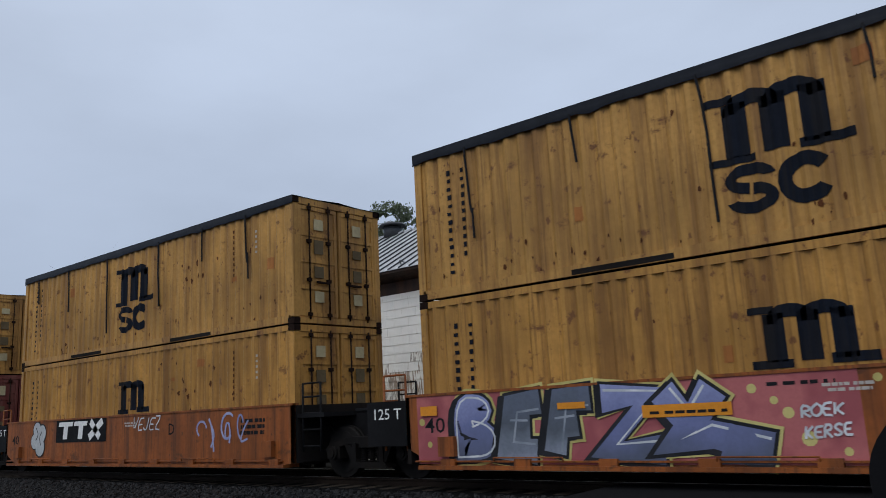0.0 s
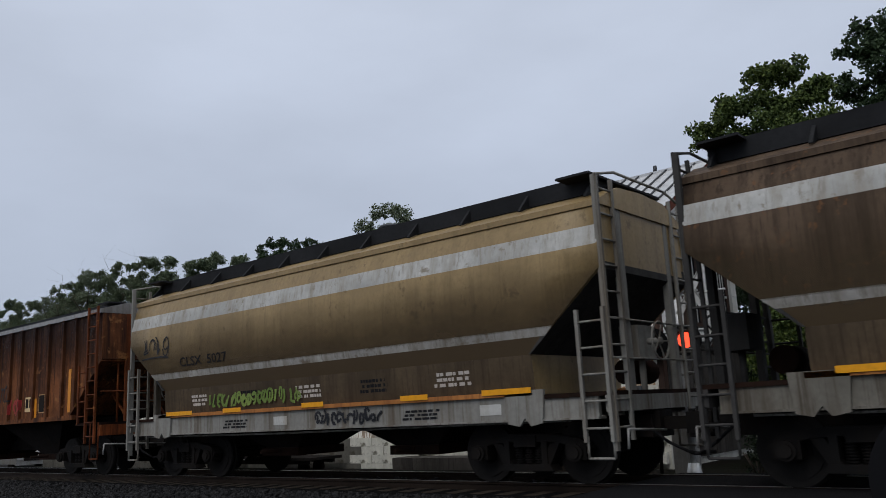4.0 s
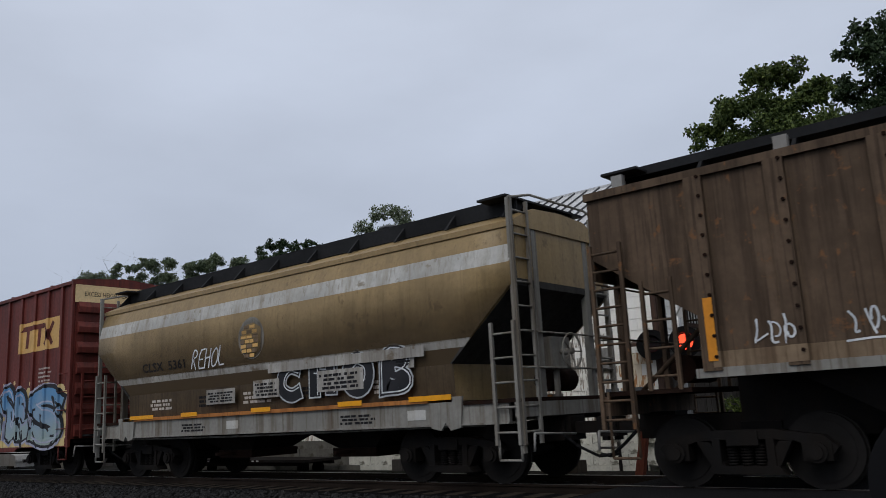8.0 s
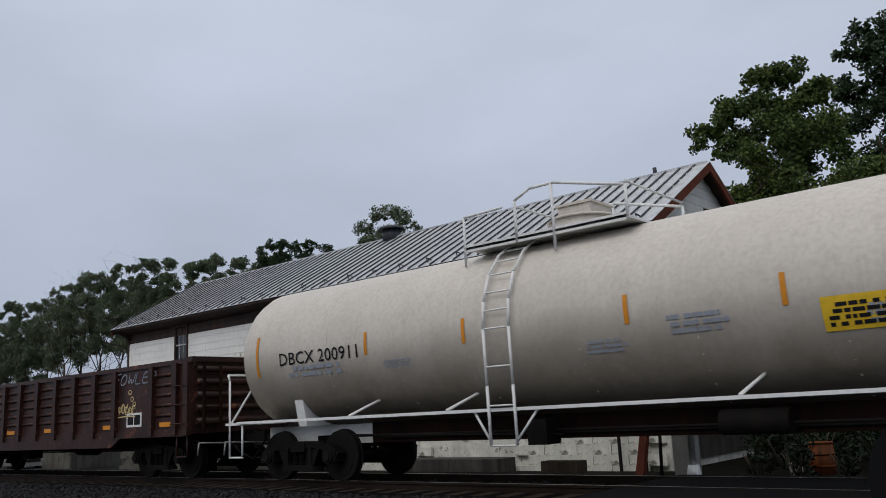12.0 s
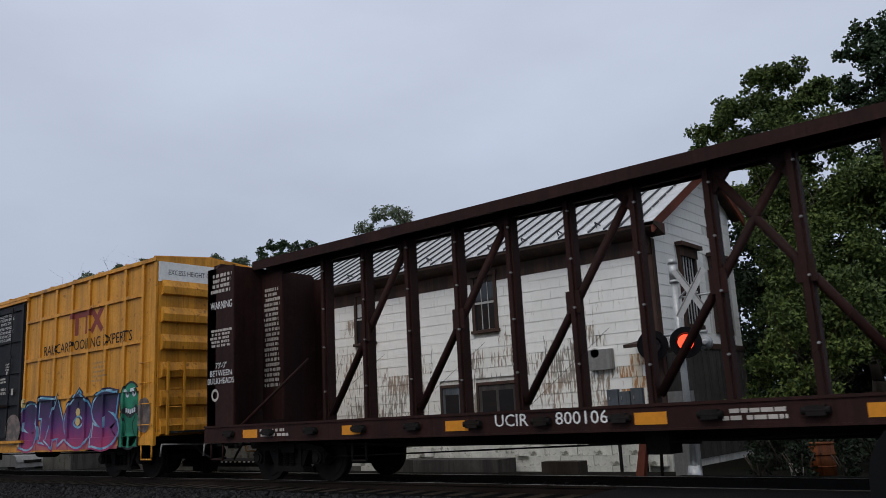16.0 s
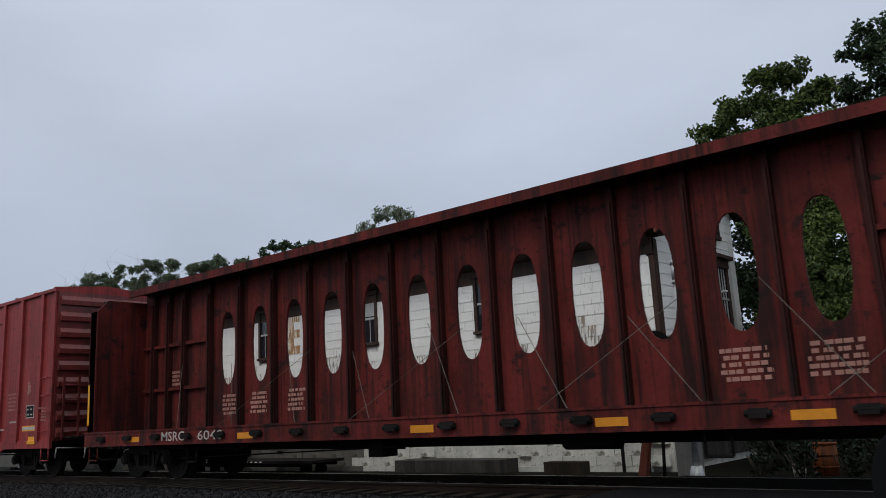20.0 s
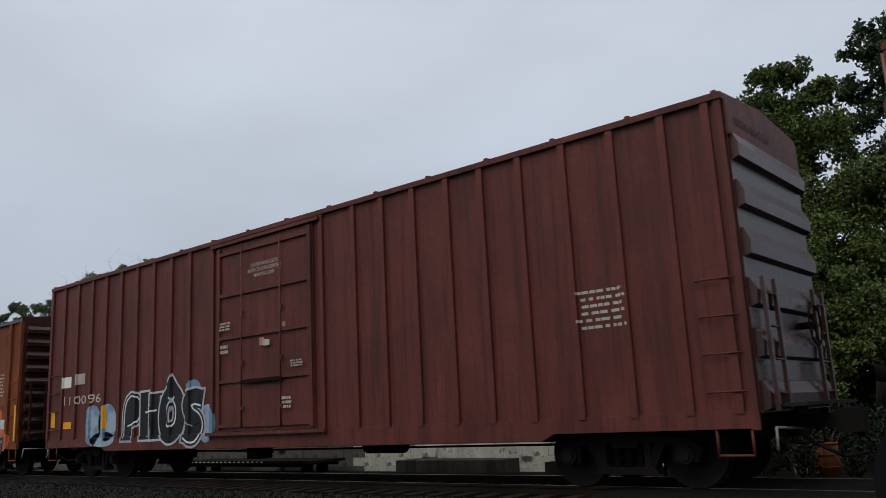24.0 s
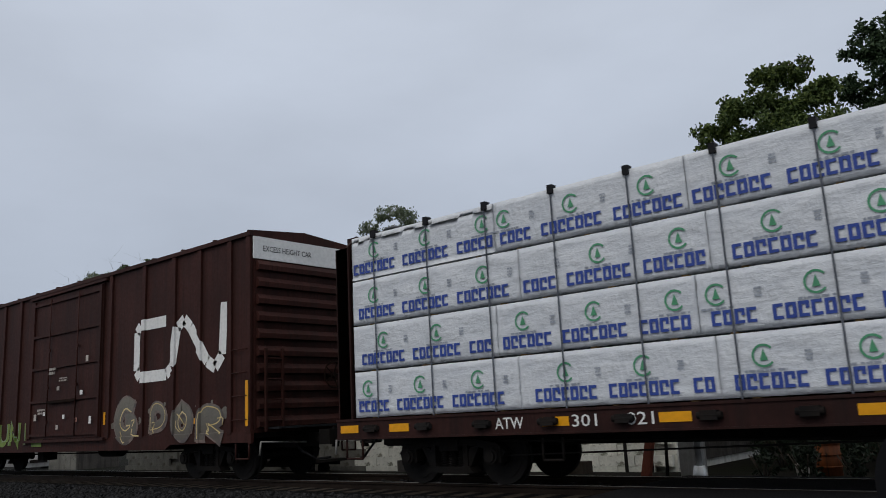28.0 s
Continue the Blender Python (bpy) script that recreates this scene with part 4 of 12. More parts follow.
def window_at(x, z, w, h, bars_x=2, blind=False, crown=False):
    win = part("window", boxes((x - w / 2, x + w / 2, BY0 - 0.005, BY0 + 0.03, z, z + h)), M["pane"], house)
    bm = boxes((x - w / 2 - 0.10, x - w / 2, BY0 - 0.06, BY0 + 0.03, z - 0.02, z + h), (x + w / 2, x + w / 2 + 0.10, BY0 - 0.06, BY0 + 0.03, z - 0.02, z + h),
               (x - w / 2 - 0.14, x + w / 2 + 0.14, BY0 - 0.09, BY0 + 0.03, z + h, z + h + 0.12), (x - w / 2 - 0.14, x + w / 2 + 0.14, BY0 - 0.10, BY0 + 0.03, z - 0.10, z - 0.02))
    part("window_frame", bm, M["trim"], win)
    part("meeting_rail", boxes((x - w / 2, x + w / 2, BY0 - 0.03, BY0 - 0.005, z + h / 2 - 0.03, z + h / 2 + 0.03)), M["curtain"], win)
    for i in range(bars_x):
        xx = x - w / 2 + w * (i + 1) / (bars_x + 1)
        part("glazing_bar", boxes((xx - 0.012, xx + 0.012, BY0 - 0.02, BY0 - 0.005, z, z + h)), M["curtain"], win)
    if blind:
        part("blind", boxes((x - w / 2 + 0.02, x + w / 2 - 0.02, BY0 - 0.010, BY0 - 0.006, z + h * 0.55, z + h - 0.03)), M["curtain"], win)


for i, (x, z, w, h) in enumerate(LONG_WINDOWS):
    window_at(x, z, w, h, 2, i == 2)
for i, (x, z, w, h) in enumerate(DOORS):
    d = part("door", boxes((x - w / 2, x + w / 2, BY0 - 0.02, BY0 + 0.03, z, z + h)), M["door_grey"] if i % 2 == 0 else M["shed"], house)
    part("door_frame", boxes((x - w / 2 - 0.08, x - w / 2, BY0 - 0.05, BY0 + 0.03, z, z + h + 0.08), (x + w / 2, x + w / 2 + 0.08, BY0 - 0.05, BY0 + 0.03, z, z + h + 0.08), (x - w / 2, x + w / 2, BY0 - 0.05, BY0 + 0.03, z + h, z + h + 0.08)), M["trim"], d)
    if i == 1:
        part("door_pane", boxes((x - 0.52, x - 0.05, BY0 - 0.028, BY0 - 0.02, z + 1.3, z + 2.0), (x + 0.05, x + 0.52, BY0 - 0.028, BY0 - 0.02, z + 1.3, z + 2.0)), M["pane"], d)
    elif i == 0:
        part("door_pane", boxes((x - 0.24, x + 0.24, BY0 - 0.028, BY0 - 0.02, z + 1.3, z + 1.95)), M["pane"], d)

# eaves, cornice with brackets, corner boards, rake boards
part("frieze", boxes((BX0, BX1, BY0 - 0.02, BY0 + 0.03, EAVE - 0.36, EAVE + 0.02)), M["trim"], house)
bm = bmesh.new()
extrude_x(bm, [(BY0 - 0.58, EAVE + 0.20), (BY0, EAVE + 0.02), (BY0, EAVE + 0.30), (BY0 - 0.58, EAVE + 0.28)], BX0 - 0.38, BX1 + 0.40)
part("cornice", bm, M["trim"], house)
for x in (BX1 - 0.10, BX0 + 0.10):
    brk = bmesh.new()
    extrude_x(brk, [(BY0, EAVE - 0.42), (BY0 - 0.08, EAVE - 0.36), (BY0 - 0.12, EAVE - 0.15), (BY0 - 0.40, EAVE + 0.10), (BY0, EAVE + 0.06)], x - 0.09, x + 0.09)
    part("bracket", brk, M["trim"], house)
part("corner_board", boxes((BX1 - 0.14, BX1 + 0.015, BY0 - 0.03, BY0 + 0.03, BASE + 0.6, EAVE), (BX1, BX1 + 0.03, BY0 - 0.03, BY0 + 0.14, BASE + 0.6, EAVE)), M["trim"], house)
part("corner_board", boxes((BX0 - 0.01, BX0 + 0.14, BY0 - 0.03, BY0 + 0.03, BASE + 0.6, EAVE)), M["trim"], house)
slope = (RIDGE_Z - EAVE - 0.28) / (RIDGE_Y - BY0 + 0.58)
for x0 in (BX1 + 0.32, BX0 - 0.40):
    for s in (-1, 1):
        bm = bmesh.new()
        y_e, z_e = (BY0 - 0.58, EAVE + 0.27) if s < 0 else (REAR_Y, REAR_Z)
        extrude_x(bm, [(y_e, z_e), (RIDGE_Y, RIDGE_Z - 0.01), (RIDGE_Y, RIDGE_Z - 0.26), (y_e, z_e - 0.25)], x0, x0 + 0.06)
        part("rake_board", bm, M["rake"], house)
        bm = bmesh.new()
        extrude_x(bm, [(y_e, z_e - 0.02), (RIDGE_Y, RIDGE_Z - 0.03), (RIDGE_Y, RIDGE_Z - 0.10), (y_e, z_e - 0.09)], min(x0, BX1) if x0 > -20 else x0, x0 + 0.03 if x0 > -20 else BX0)
        part("soffit", bm, M["trim"], house)

# roof of standing-seam tin, sheet by sheet
roof = part("roof", boxes((BX0 - 0.3, BX1 + 0.3, RIDGE_Y - 0.06, RIDGE_Y + 0.06, RIDGE_Z - 0.02, RIDGE_Z + 0.05)), M["tin"], house, "dull grey standing-seam tin roof")
RX0, RX1, NSHEET = BX0 - 0.40, BX1 + 0.40, 58
sw = (RX1 - RX0) / NSHEET
for s in (-1, 1):
    y_e, z_e = (BY0 - 0.62, EAVE + 0.27) if s < 0 else (REAR_Y, REAR_Z)
    sheet = bmesh.new()
    extrude_x(sheet, [(y_e, z_e), (RIDGE_Y, RIDGE_Z), (RIDGE_Y, RIDGE_Z + 0.012), (y_e, z_e + 0.015)], 0, sw - 0.006)
    sheet = make_mesh("roof_sheet", sheet, M["tin"])
    seam = bmesh.new()
    extrude_x(seam, [(y_e, z_e + 0.01), (RIDGE_Y, RIDGE_Z + 0.01), (RIDGE_Y, RIDGE_Z + 0.06), (y_e, z_e + 0.06)], -0.022, 0.022)
    seam = make_mesh("roof_seam", seam, M["seam"])
    for i in range(NSHEET):
        p = part("roof_sheet", sheet, None, roof)
        p.location = (RX0 + i * sw, 0, 0)
        p = part("roof_seam", seam, None, roof)
        p.location = (RX0 + i * sw, 0, 0)
guard = bmesh.new()
path_rod(guard, [(0, BY0 - 0.28, EAVE + 0.40), (0, BY0 - 0.38, EAVE + 0.58), (0.05, BY0 - 0.20, EAVE + 0.52)], 0.018)
guard = make_mesh("snow_guard", guard, M["seam"])
for i in range(22):
    p = part("snow_guard", guard, None, house)
    p.location = (BX0 + 0.6 + i * 1.12, 0, 0)
bm = bmesh.new()
rod(bm, (-20.2, RIDGE_Y, RIDGE_Z - 0.1), (-20.2, RIDGE_Y, RIDGE_Z + 0.32), 0.34, 16)
rod(bm, (-20.2, RIDGE_Y, RIDGE_Z + 0.32), (-20.2, RIDGE_Y, RIDGE_Z + 0.42), 0.52, 16, 0.40)
part("roof_vent", bm, M["seam"], house)
bm = bmesh.new()
rod(bm, (-9.6, RIDGE_Y, RIDGE_Z), (-9.6, RIDGE_Y, RIDGE_Z + 0.22), 0.06, 8)
part("roof_pipe", bm, M["seam"], house)

# gable windows on the end towards the crossing
for y, z, w, h, crown in ((20.0, 3.05, 0.86, 1.75, True), (22.0, 3.0, 0.86, 1.75, True), (21.95, 5.65, 0.42, 0.62, False)):
    win = part("window", boxes((BX1 - 0.02, BX1 + 0.03, y - w / 2, y + w / 2, z, z + h)), M["pane"], house)
    bm = boxes((BX1, BX1 + 0.07, y - w / 2 - 0.10, y - w / 2, z, z + h), (BX1, BX1 + 0.07, y + w / 2, y + w / 2 + 0.10, z, z + h), (BX1, BX1 + 0.10, y - w / 2 - 0.12, y + w / 2 + 0.12, z - 0.10, z))
    if crown:
        box(bm, BX1, BX1 + 0.10, y - w / 2 - 0.12, y + w / 2 + 0.12, z + h, z + h + 0.24)
        box(bm, BX1, BX1 + 0.22, y - w / 2 - 0.22, y + w / 2 + 0.22, z + h + 0.24, z + h + 0.34)
    else:
        box(bm, BX1, BX1 + 0.08, y - w / 2 - 0.1, y + w / 2 + 0.1, z + h, z + h + 0.1)
    part("window_frame", bm, M["trim"], win)
    if crown:
        for k in (-0.26, -0.09, 0.09, 0.26):
            part("glazing_bar", boxes((BX1 + 0.03, BX1 + 0.045, y + k - 0.02, y + k + 0.02, z, z + h)), M["curtain"], win)
        part("meeting_rail", boxes((BX1 + 0.03, BX1 + 0.05, y - w / 2, y + w / 2, z + h / 2 - 0.03, z + h / 2 + 0.03)), M["curtain"], win)
# dark planks standing in for the shade of an open porch under the gable, with a rotten board over it
for i in range(17):
    y0 = BY0 + 0.16 + 0.30 * i
    part("plank", boxes((BX1 + 0.006 * (i % 2), BX1 + 0.035 + 0.006 * (i % 3), y0, y0 + 0.29, BASE + 0.3, 2.46)), M["shed"], house)
part("band_board", boxes((BX1, BX1 + 0.07, BY0 - 0.02, BY1, 2.46, 2.60)), M["trim"], house)
# lean-to canopy, wall lamp, meter box and pipe by the corner
bm = bmesh.new()
extrude_x(bm, [(BY0 - 0.02, 2.62), (BY0 - 0.75, 2.50), (BY0 - 0.75, 2.42), (BY0 - 0.02, 2.50)], -8.95, -7.6)
part("canopy", bm, M["trim"], house)
bm = bmesh.new()
rod(bm, (-10.05, BY0, 2.42), (-10.05, BY0 - 0.16, 2.42), 0.12, 12)
part("wall_lamp", bm, M["curtain"], house)
part("meter_box", boxes((-10.25, -9.6, BY0 - 0.16, BY0, 2.0, 2.5)), M["galv"], house)
part("vent_grille", boxes((-21.5, -21.05, BY0 - 0.03, BY0, 1.6, 2.2)), M["siding"], house)
part("foundation", boxes((BX0 - 0.02, -19.0, BY0 - 0.12, BY0 + 0.03, BASE, 0.42)), M["block_grey"], house)
part("foundation", boxes((-19.0, BX1 + 0.05, BY0 - 0.12, BY0 + 0.03, BASE, 0.42)), M["block"], house)

# foundation blocks in front of it, course by course
blk = make_mesh("block", boxes((0, 0.93, -0.10, 0.0, 0, 0.245)), M["block"])
bare = make_mesh("block", boxes((0, 0.93, -0.10, 0.0, 0, 0.245)), M["block_grey"])
for r in range(4):
    for i in range(26):
        x = BX0 + 0.05 + i * 0.95 + (0.45 if r % 2 else 0)
        if x > BX1 - 0.9 or any(abs(x + 0.46 - d[0]) < d[2] / 2 + 0.42 for d in DOORS):
            continue
        p = part("block", blk if x > -19.0 else bare, None, house)
        p.location = (x, BY0 - 0.12 - 0.02 * (3 - r) - 0.004 * (i % 3), BASE + 0.02 + r * 0.25)

# shingles: courses of siding, laid last
SH_W, SH_H = 0.60, 0.272
sh = {}
for key, mat in (("clean", M["siding"]), ("worn", M["siding_worn"]), ("rust", M["siding_rust"])):
    bm = bmesh.new()
    extrude_x(bm, [(0.0, 0.0), (-0.018, 0.0), (-0.006, SH_H + 0.01), (0.0, SH_H + 0.01)], 0.0, SH_W - 0.006)
    sh[key] = make_mesh("shingle", bm, mat)
rnd = random.Random(11)
rest = {"clean": ([], []), "worn": ([], []), "rust": ([], [])}
count = 0
for r in range(18):
    z = 0.42 + r * SH_H
    if z + SH_H > EAVE - 0.2:
        break
    off = (r % 2) * 0.3
    holes = sorted([(q[0] - q[2] / 2 - 0.09, q[0] + q[2] / 2 + 0.09) for q in LONG_WINDOWS + DOORS if q[1] - 0.08 < z + SH_H and z < q[1] + q[3] + 0.06])
    for i in range(43):
        x0, x1 = max(BX0 + 0.02, BX0 + 0.02 + i * SH_W - off), min(BX1 - 0.13, BX0 + 0.02 + (i + 1) * SH_W - off - 0.006)
        pieces = [(x0, x1)]
        for h0, h1 in holes:                                    # cut round windows and doors
            pieces = [q for a, b in pieces for q in ((a, min(b, h0)), (max(a, h1), b)) if q[1] - q[0] > 0.02]
        if x1 - x0 < 0.03:
            continue
        for a, b in pieces:
            cx = (a + b) / 2
            low = z < 2.3 + 0.7 * math.sin(cx * 0.9) + 0.5 * math.sin(cx * 2.3 + 1) + rnd.uniform(-0.5, 0.7)
            key = "rust" if abs(cx + 21.9) < 0.35 and 3.2 < z < 4.7 or -9.4 < cx < -8.7 and 1.1 < z < 2.2 else "worn" if low else "clean"
            if count < 300 and cx > -19.5 and b - a > SH_W - 0.02:
                p = part("shingle", sh[key], None, house)
                p.location = (a, BY0 + rnd.uniform(-0.003, 0.002), z)
                p.rotation_euler = (0, radians(rnd.uniform(-0.25, 0.25)), 0)
                count += 1
            else:
                vv, ff = rest[key]
                k = len(vv)
                y = BY0 + rnd.uniform(-0.003, 0.002)
                vv += [(a, y - 0.018, z), (b, y - 0.018, z), (b, y - 0.006, z + SH_H + 0.01), (a, y - 0.006, z + SH_H + 0.01), (a, y + 0.02, z), (b, y + 0.02, z)]
                ff += [(k, k + 1, k + 2, k + 3), (k, k + 4, k + 5, k + 1)]
# end wall courses under the gable
for r in range(8, 27):
    z = 0.42 + r * SH_H
    half = (RIDGE_Z - 0.2 - z) / slope if z > EAVE else 9
    y0, y1 = max(BY0 + 0.12, RIDGE_Y - half), min(BY1, RIDGE_Y + half)
    n = int((y1 - y0) / SH_W)
    for i in range(n + 1):
        a, b = y0 + i * SH_W, min(y0 + (i + 1) * SH_W - 0.006, y1)
        if b - a < 0.05 or any(abs((a + b) / 2 - q[0]) < q[2] / 2 + 0.25 and q[1] - 0.2 < z + 0.13 < q[1] + q[3] + (0.3 if q[2] > 0.5 else 0.1) for q in ((20.0, 3.05, 0.86, 1.75), (22.0, 3.0, 0.86, 1.75), (21.95, 5.65, 0.42, 0.62))):
            continue
        vv, ff = rest["clean"]
        k = len(vv)
        vv += [(BX1 + 0.018, a, z), (BX1 + 0.018, b, z), (BX1 + 0.006, b, z + SH_H + 0.01), (BX1 + 0.006, a, z + SH_H + 0.01), (BX1, a, z), (BX1, b, z)]
        ff += [(k, k + 1, k + 2, k + 3), (k, k + 4, k + 5, k + 1)]
for key, (vv, ff) in rest.items():
    me = bpy.data.meshes.new("shingles")
    me.from_pydata(vv, [], ff)
    me.materials.append({"clean": M["siding"], "worn": M["siding_worn"], "rust": M["siding_rust"]}[key])
    o = tagged(new("shingles", me), kind="stuff")
    o.parent = house

# ---------------------------------------------------------------- crossing signal
M["alu"] = paint("aluminium_mast", (0.46, 0.47, 0.47), 0.45, 0.5, 0.15)
M["sign"] = paint("white_reflective_sign", (0.50, 0.50, 0.49), 0.5, 0, 0.08)
M["lens"], nt, bs = nodes_of("lit_red_lens")
bs.inputs["Base Color"].default_value = (0.5, 0.02, 0.01, 1)
bs.inputs["Emission Color"].default_value, bs.inputs["Emission Strength"].default_value = (1.0, 0.07, 0.03, 1), 2.2
M["lens_off"] = paint("dark_red_lens", (0.05, 0.008, 0.006), 0.2, 0, 0.1, gloss=0.4)
SX, SY = -6.55, 15.0
sig = thing("crossing_signal", "crossing signal with white crossbuck and red lamps on a mast", "crossing signal", x=SX, y=SY)
bm = bmesh.new()
rod(bm, (0, 0, -0.45), (0, 0, 3.78), 0.065, 12)
rod(bm, (0, 0, 3.42), (0, 0, 3.48), 0.095, 12)
rod(bm, (0, 0, 3.50), (0, 0, 3.80), 0.085, 12)
part("mast", bm, M["alu"], sig)
bm = bmesh.new()
rod(bm, (0, 0, -0.45), (0, 0, -0.05), 0.20, 8, 0.11)
box(bm, -0.26, 0.26, -0.2, 0.2, -0.48, -0.30)
part("mast_base", bm, M["alu"], sig)
bm = bmesh.new()
rod(bm, (0, 0, 3.80), (0, 0, 3.90), 0.10, 12, 0.07)
part("bell", bm, M["alu"], sig)
part("sign_arm", rods([((0, 0, 3.12), (0.95, 0.1, 3.15)), ((0.1, -0.06, 3.12), (0.42, -0.1, 3.35))], 0.02), M["alu"], sig)
for tilt in (59, -59):
    bm = boxes((-0.53, 0.53, -0.012, 0.0, -0.065, 0.065))
    p = part("crossbuck_blade", bm, M["sign"], sig)
    p.matrix_basis = pose(0.37, -0.11 if tilt > 0 else -0.13, 3.17, 0, tilt, 30)
    bm = boxes((-0.52, 0.52, -0.015, -0.0125, 0.030, 0.058))
    part("blade_back_strip", bm, M["galv"], p)
part("lamp_arm", rods([((-0.62, 0, 2.42), (0.55, 0, 2.42)), ((-0.4, 0.0, 2.42), (-0.4, -0.1, 2.28)), ((0.32, 0, 2.42), (0.32, -0.1, 2.28))], 0.028), M["alu"], sig)
for x, turn in ((-0.52, 24), (0.16, 24)):
    lamp = part("signal_lamp", boxes((-0.10, 0.10, -0.02, 0.14, -0.10, 0.10)), M["alu"], sig)
    lamp.matrix_basis = pose(x, -0.14, 2.24, 0, 0, turn)
    bm = bmesh.new()
    rod(bm, (0, -0.035, 0), (0, -0.02, 0), 0.30, 28)
    part("backboard", bm, M["black"], lamp)
    bm = bmesh.new()
    n = 18
    for i in range(n):
        a, b = radians(-20 + 220 * i / n), radians(-20 + 220 * (i + 1) / n)
        v = [(0.165 * math.cos(k), y, 0.165 * math.sin(k)) for k, y in ((a, -0.035), (b, -0.035), (b, -0.32), (a, -0.32))]
        bm.faces.new([bm.verts.new(p) for p in v])
    part("visor", bm, M["black"], lamp)
    bm = bmesh.new()
    rod(bm, (0, -0.05, 0), (0, -0.036, 0), 0.15, 24)
    part("lens", bm, M["lens"] if x > 0 else M["lens_off"], lamp, "lit red lens" if x > 0 else "dark red lens, unlit")
    bm = bmesh.new()                                            # domed back of the lamp that faces the other way
    for y0, y1, r0, r1 in ((0.10, 0.16, 0.16, 0.16), (0.04, 0.10, 0.14, 0.16), (-0.02, 0.04, 0.09, 0.14), (-0.04, -0.02, 0.03, 0.09)):
        rod(bm, (0.34, y0, -0.02), (0.34, y1, -0.02), r0, 20, r1)
    part("rear_lamp_housing", bm, M["alu"], lamp)

# road crossing: asphalt ramp up to the rails, with flangeways
road = thing("road", "dark worn asphalt road rising over the crossing", "road", kind="structure")
RX, RW = -5.75, 3.6
prof = [(-60, -0.31), (4.0, -0.31), (8.4, -0.03), (10.62, -0.005), (10.62, -0.12), (8.2, -0.16), (3.9, -0.44), (-60, -0.44)]
bm = bmesh.new()
extrude_x(bm, prof, RX, RW)
part("asphalt_slab", bm, M["asphalt"], road)
part("asphalt_slab", boxes((RX, RW, 10.86, 12.08, -0.12, -0.005)), M["asphalt"], road)
bm = bmesh.new()
extrude_x(bm, [(12.30, -0.005), (12.72, -0.02), (14.8, -0.28), (14.8, -0.42), (12.30, -0.12)], RX, RW)
part("asphalt_slab", bm, M["asphalt"], road)
for yy in (10.62, 10.78, 12.08, 12.22):
    part("flangeway_strip", boxes((RX + 0.02, RW, yy, yy + 0.05, -0.12, -0.012)), M["under"], road)

# low flat trailer parked by the wall, with a marked edge
trl = thing("flat_trailer", "low dark flat trailer with white edge marks beside the wall", "trailer")
part("deck", boxes((-25.9, -18.9, 16.2, 17.5, -0.09, -0.01)), M["under"], trl)
part("frame_rail", boxes((-25.7, -19.1, 16.3, 16.4, -0.20, -0.09)), M["under"], trl)
part("frame_rail", boxes((-25.7, -19.1, 17.3, 17.4, -0.20, -0.09)), M["under"], trl)
mark = make_mesh("edge_mark", boxes((0, 0.11, -0.006, 0, -0.03, 0.0)), M["white"])
for i in range(19):
    part("edge_mark", mark, None, trl).location = (-25.7 + i * 0.24, 16.2, -0.03)
for x in (-25.2, -19.6):
    for yy in (16.5, 17.1):
        bm = bmesh.new()
        rod(bm, (x, yy, -0.31), (x, yy + 0.16, -0.31), 0.19, 16)
        part("wheel", bm, M["under"], trl)

# plank shed and a parked van beyond the far end of the building
g = ground_z(-41, 20)
hut = thing("shed", "small grey plank shed beyond the white building", "shed", x=-41.0, y=20.0, z=g)
part("wall", boxes((-1.45, 1.45, -0.95, 1.2, 0, 2.1)), M["shed"], hut)
for i in range(10):
    part("plank", boxes((-1.45 + 0.29 * i, -1.17 + 0.29 * i, -0.985 - 0.006 * (i % 2), -0.95, 0.02, 2.08)), M["block_grey"], hut)
bm = bmesh.new()
extrude_x(bm, [(-1.2, 2.1), (1.4, 2.35), (1.4, 2.43), (-1.2, 2.18)], -1.6, 1.6)
part("roof", bm, M["tin"], hut)
van = thing("van", "pale van parked beyond the plank shed, front to the track", "van", x=-46.6, y=20.3, z=ground_z(-47, 20))
bm = bmesh.new()
extrude_y(bm, [(0.0, 0.32), (0.04, 0.62), (-0.10, 0.86), (-0.85, 1.00), (-1.55, 1.72), (-4.3, 1.80), (-4.45, 0.9), (-4.42, 0.32)], -0.86, 0.86)
part("body", bm, M["galv"], van)
bm = bmesh.new()
extrude_y(bm, [(-0.90, 1.03), (-1.50, 1.66), (-1.52, 1.64), (-0.93, 1.01)], -0.74, 0.74)
part("windscreen", bm, M["pane"], van)
part("grille", boxes((0.02, 0.06, -0.45, 0.45, 0.48, 0.64)), M["under"], van)
part("bumper", boxes((-0.05, 0.12, -0.88, 0.88, 0.26, 0.42)), M["galv"], van)
for k in (-0.66, 0.66):
    part("headlight", boxes((-0.02, 0.05, k - 0.14, k + 0.14, 0.55, 0.72)), M["curtain"], van)
for x in (-0.85, -3.5):
    for k in (-0.8, 0.62):
        bm = bmesh.new()
        rod(bm, (x, k, 0.32), (x, k + 0.18, 0.32), 0.32, 20)
        part("wheel", bm, M["under"], van)

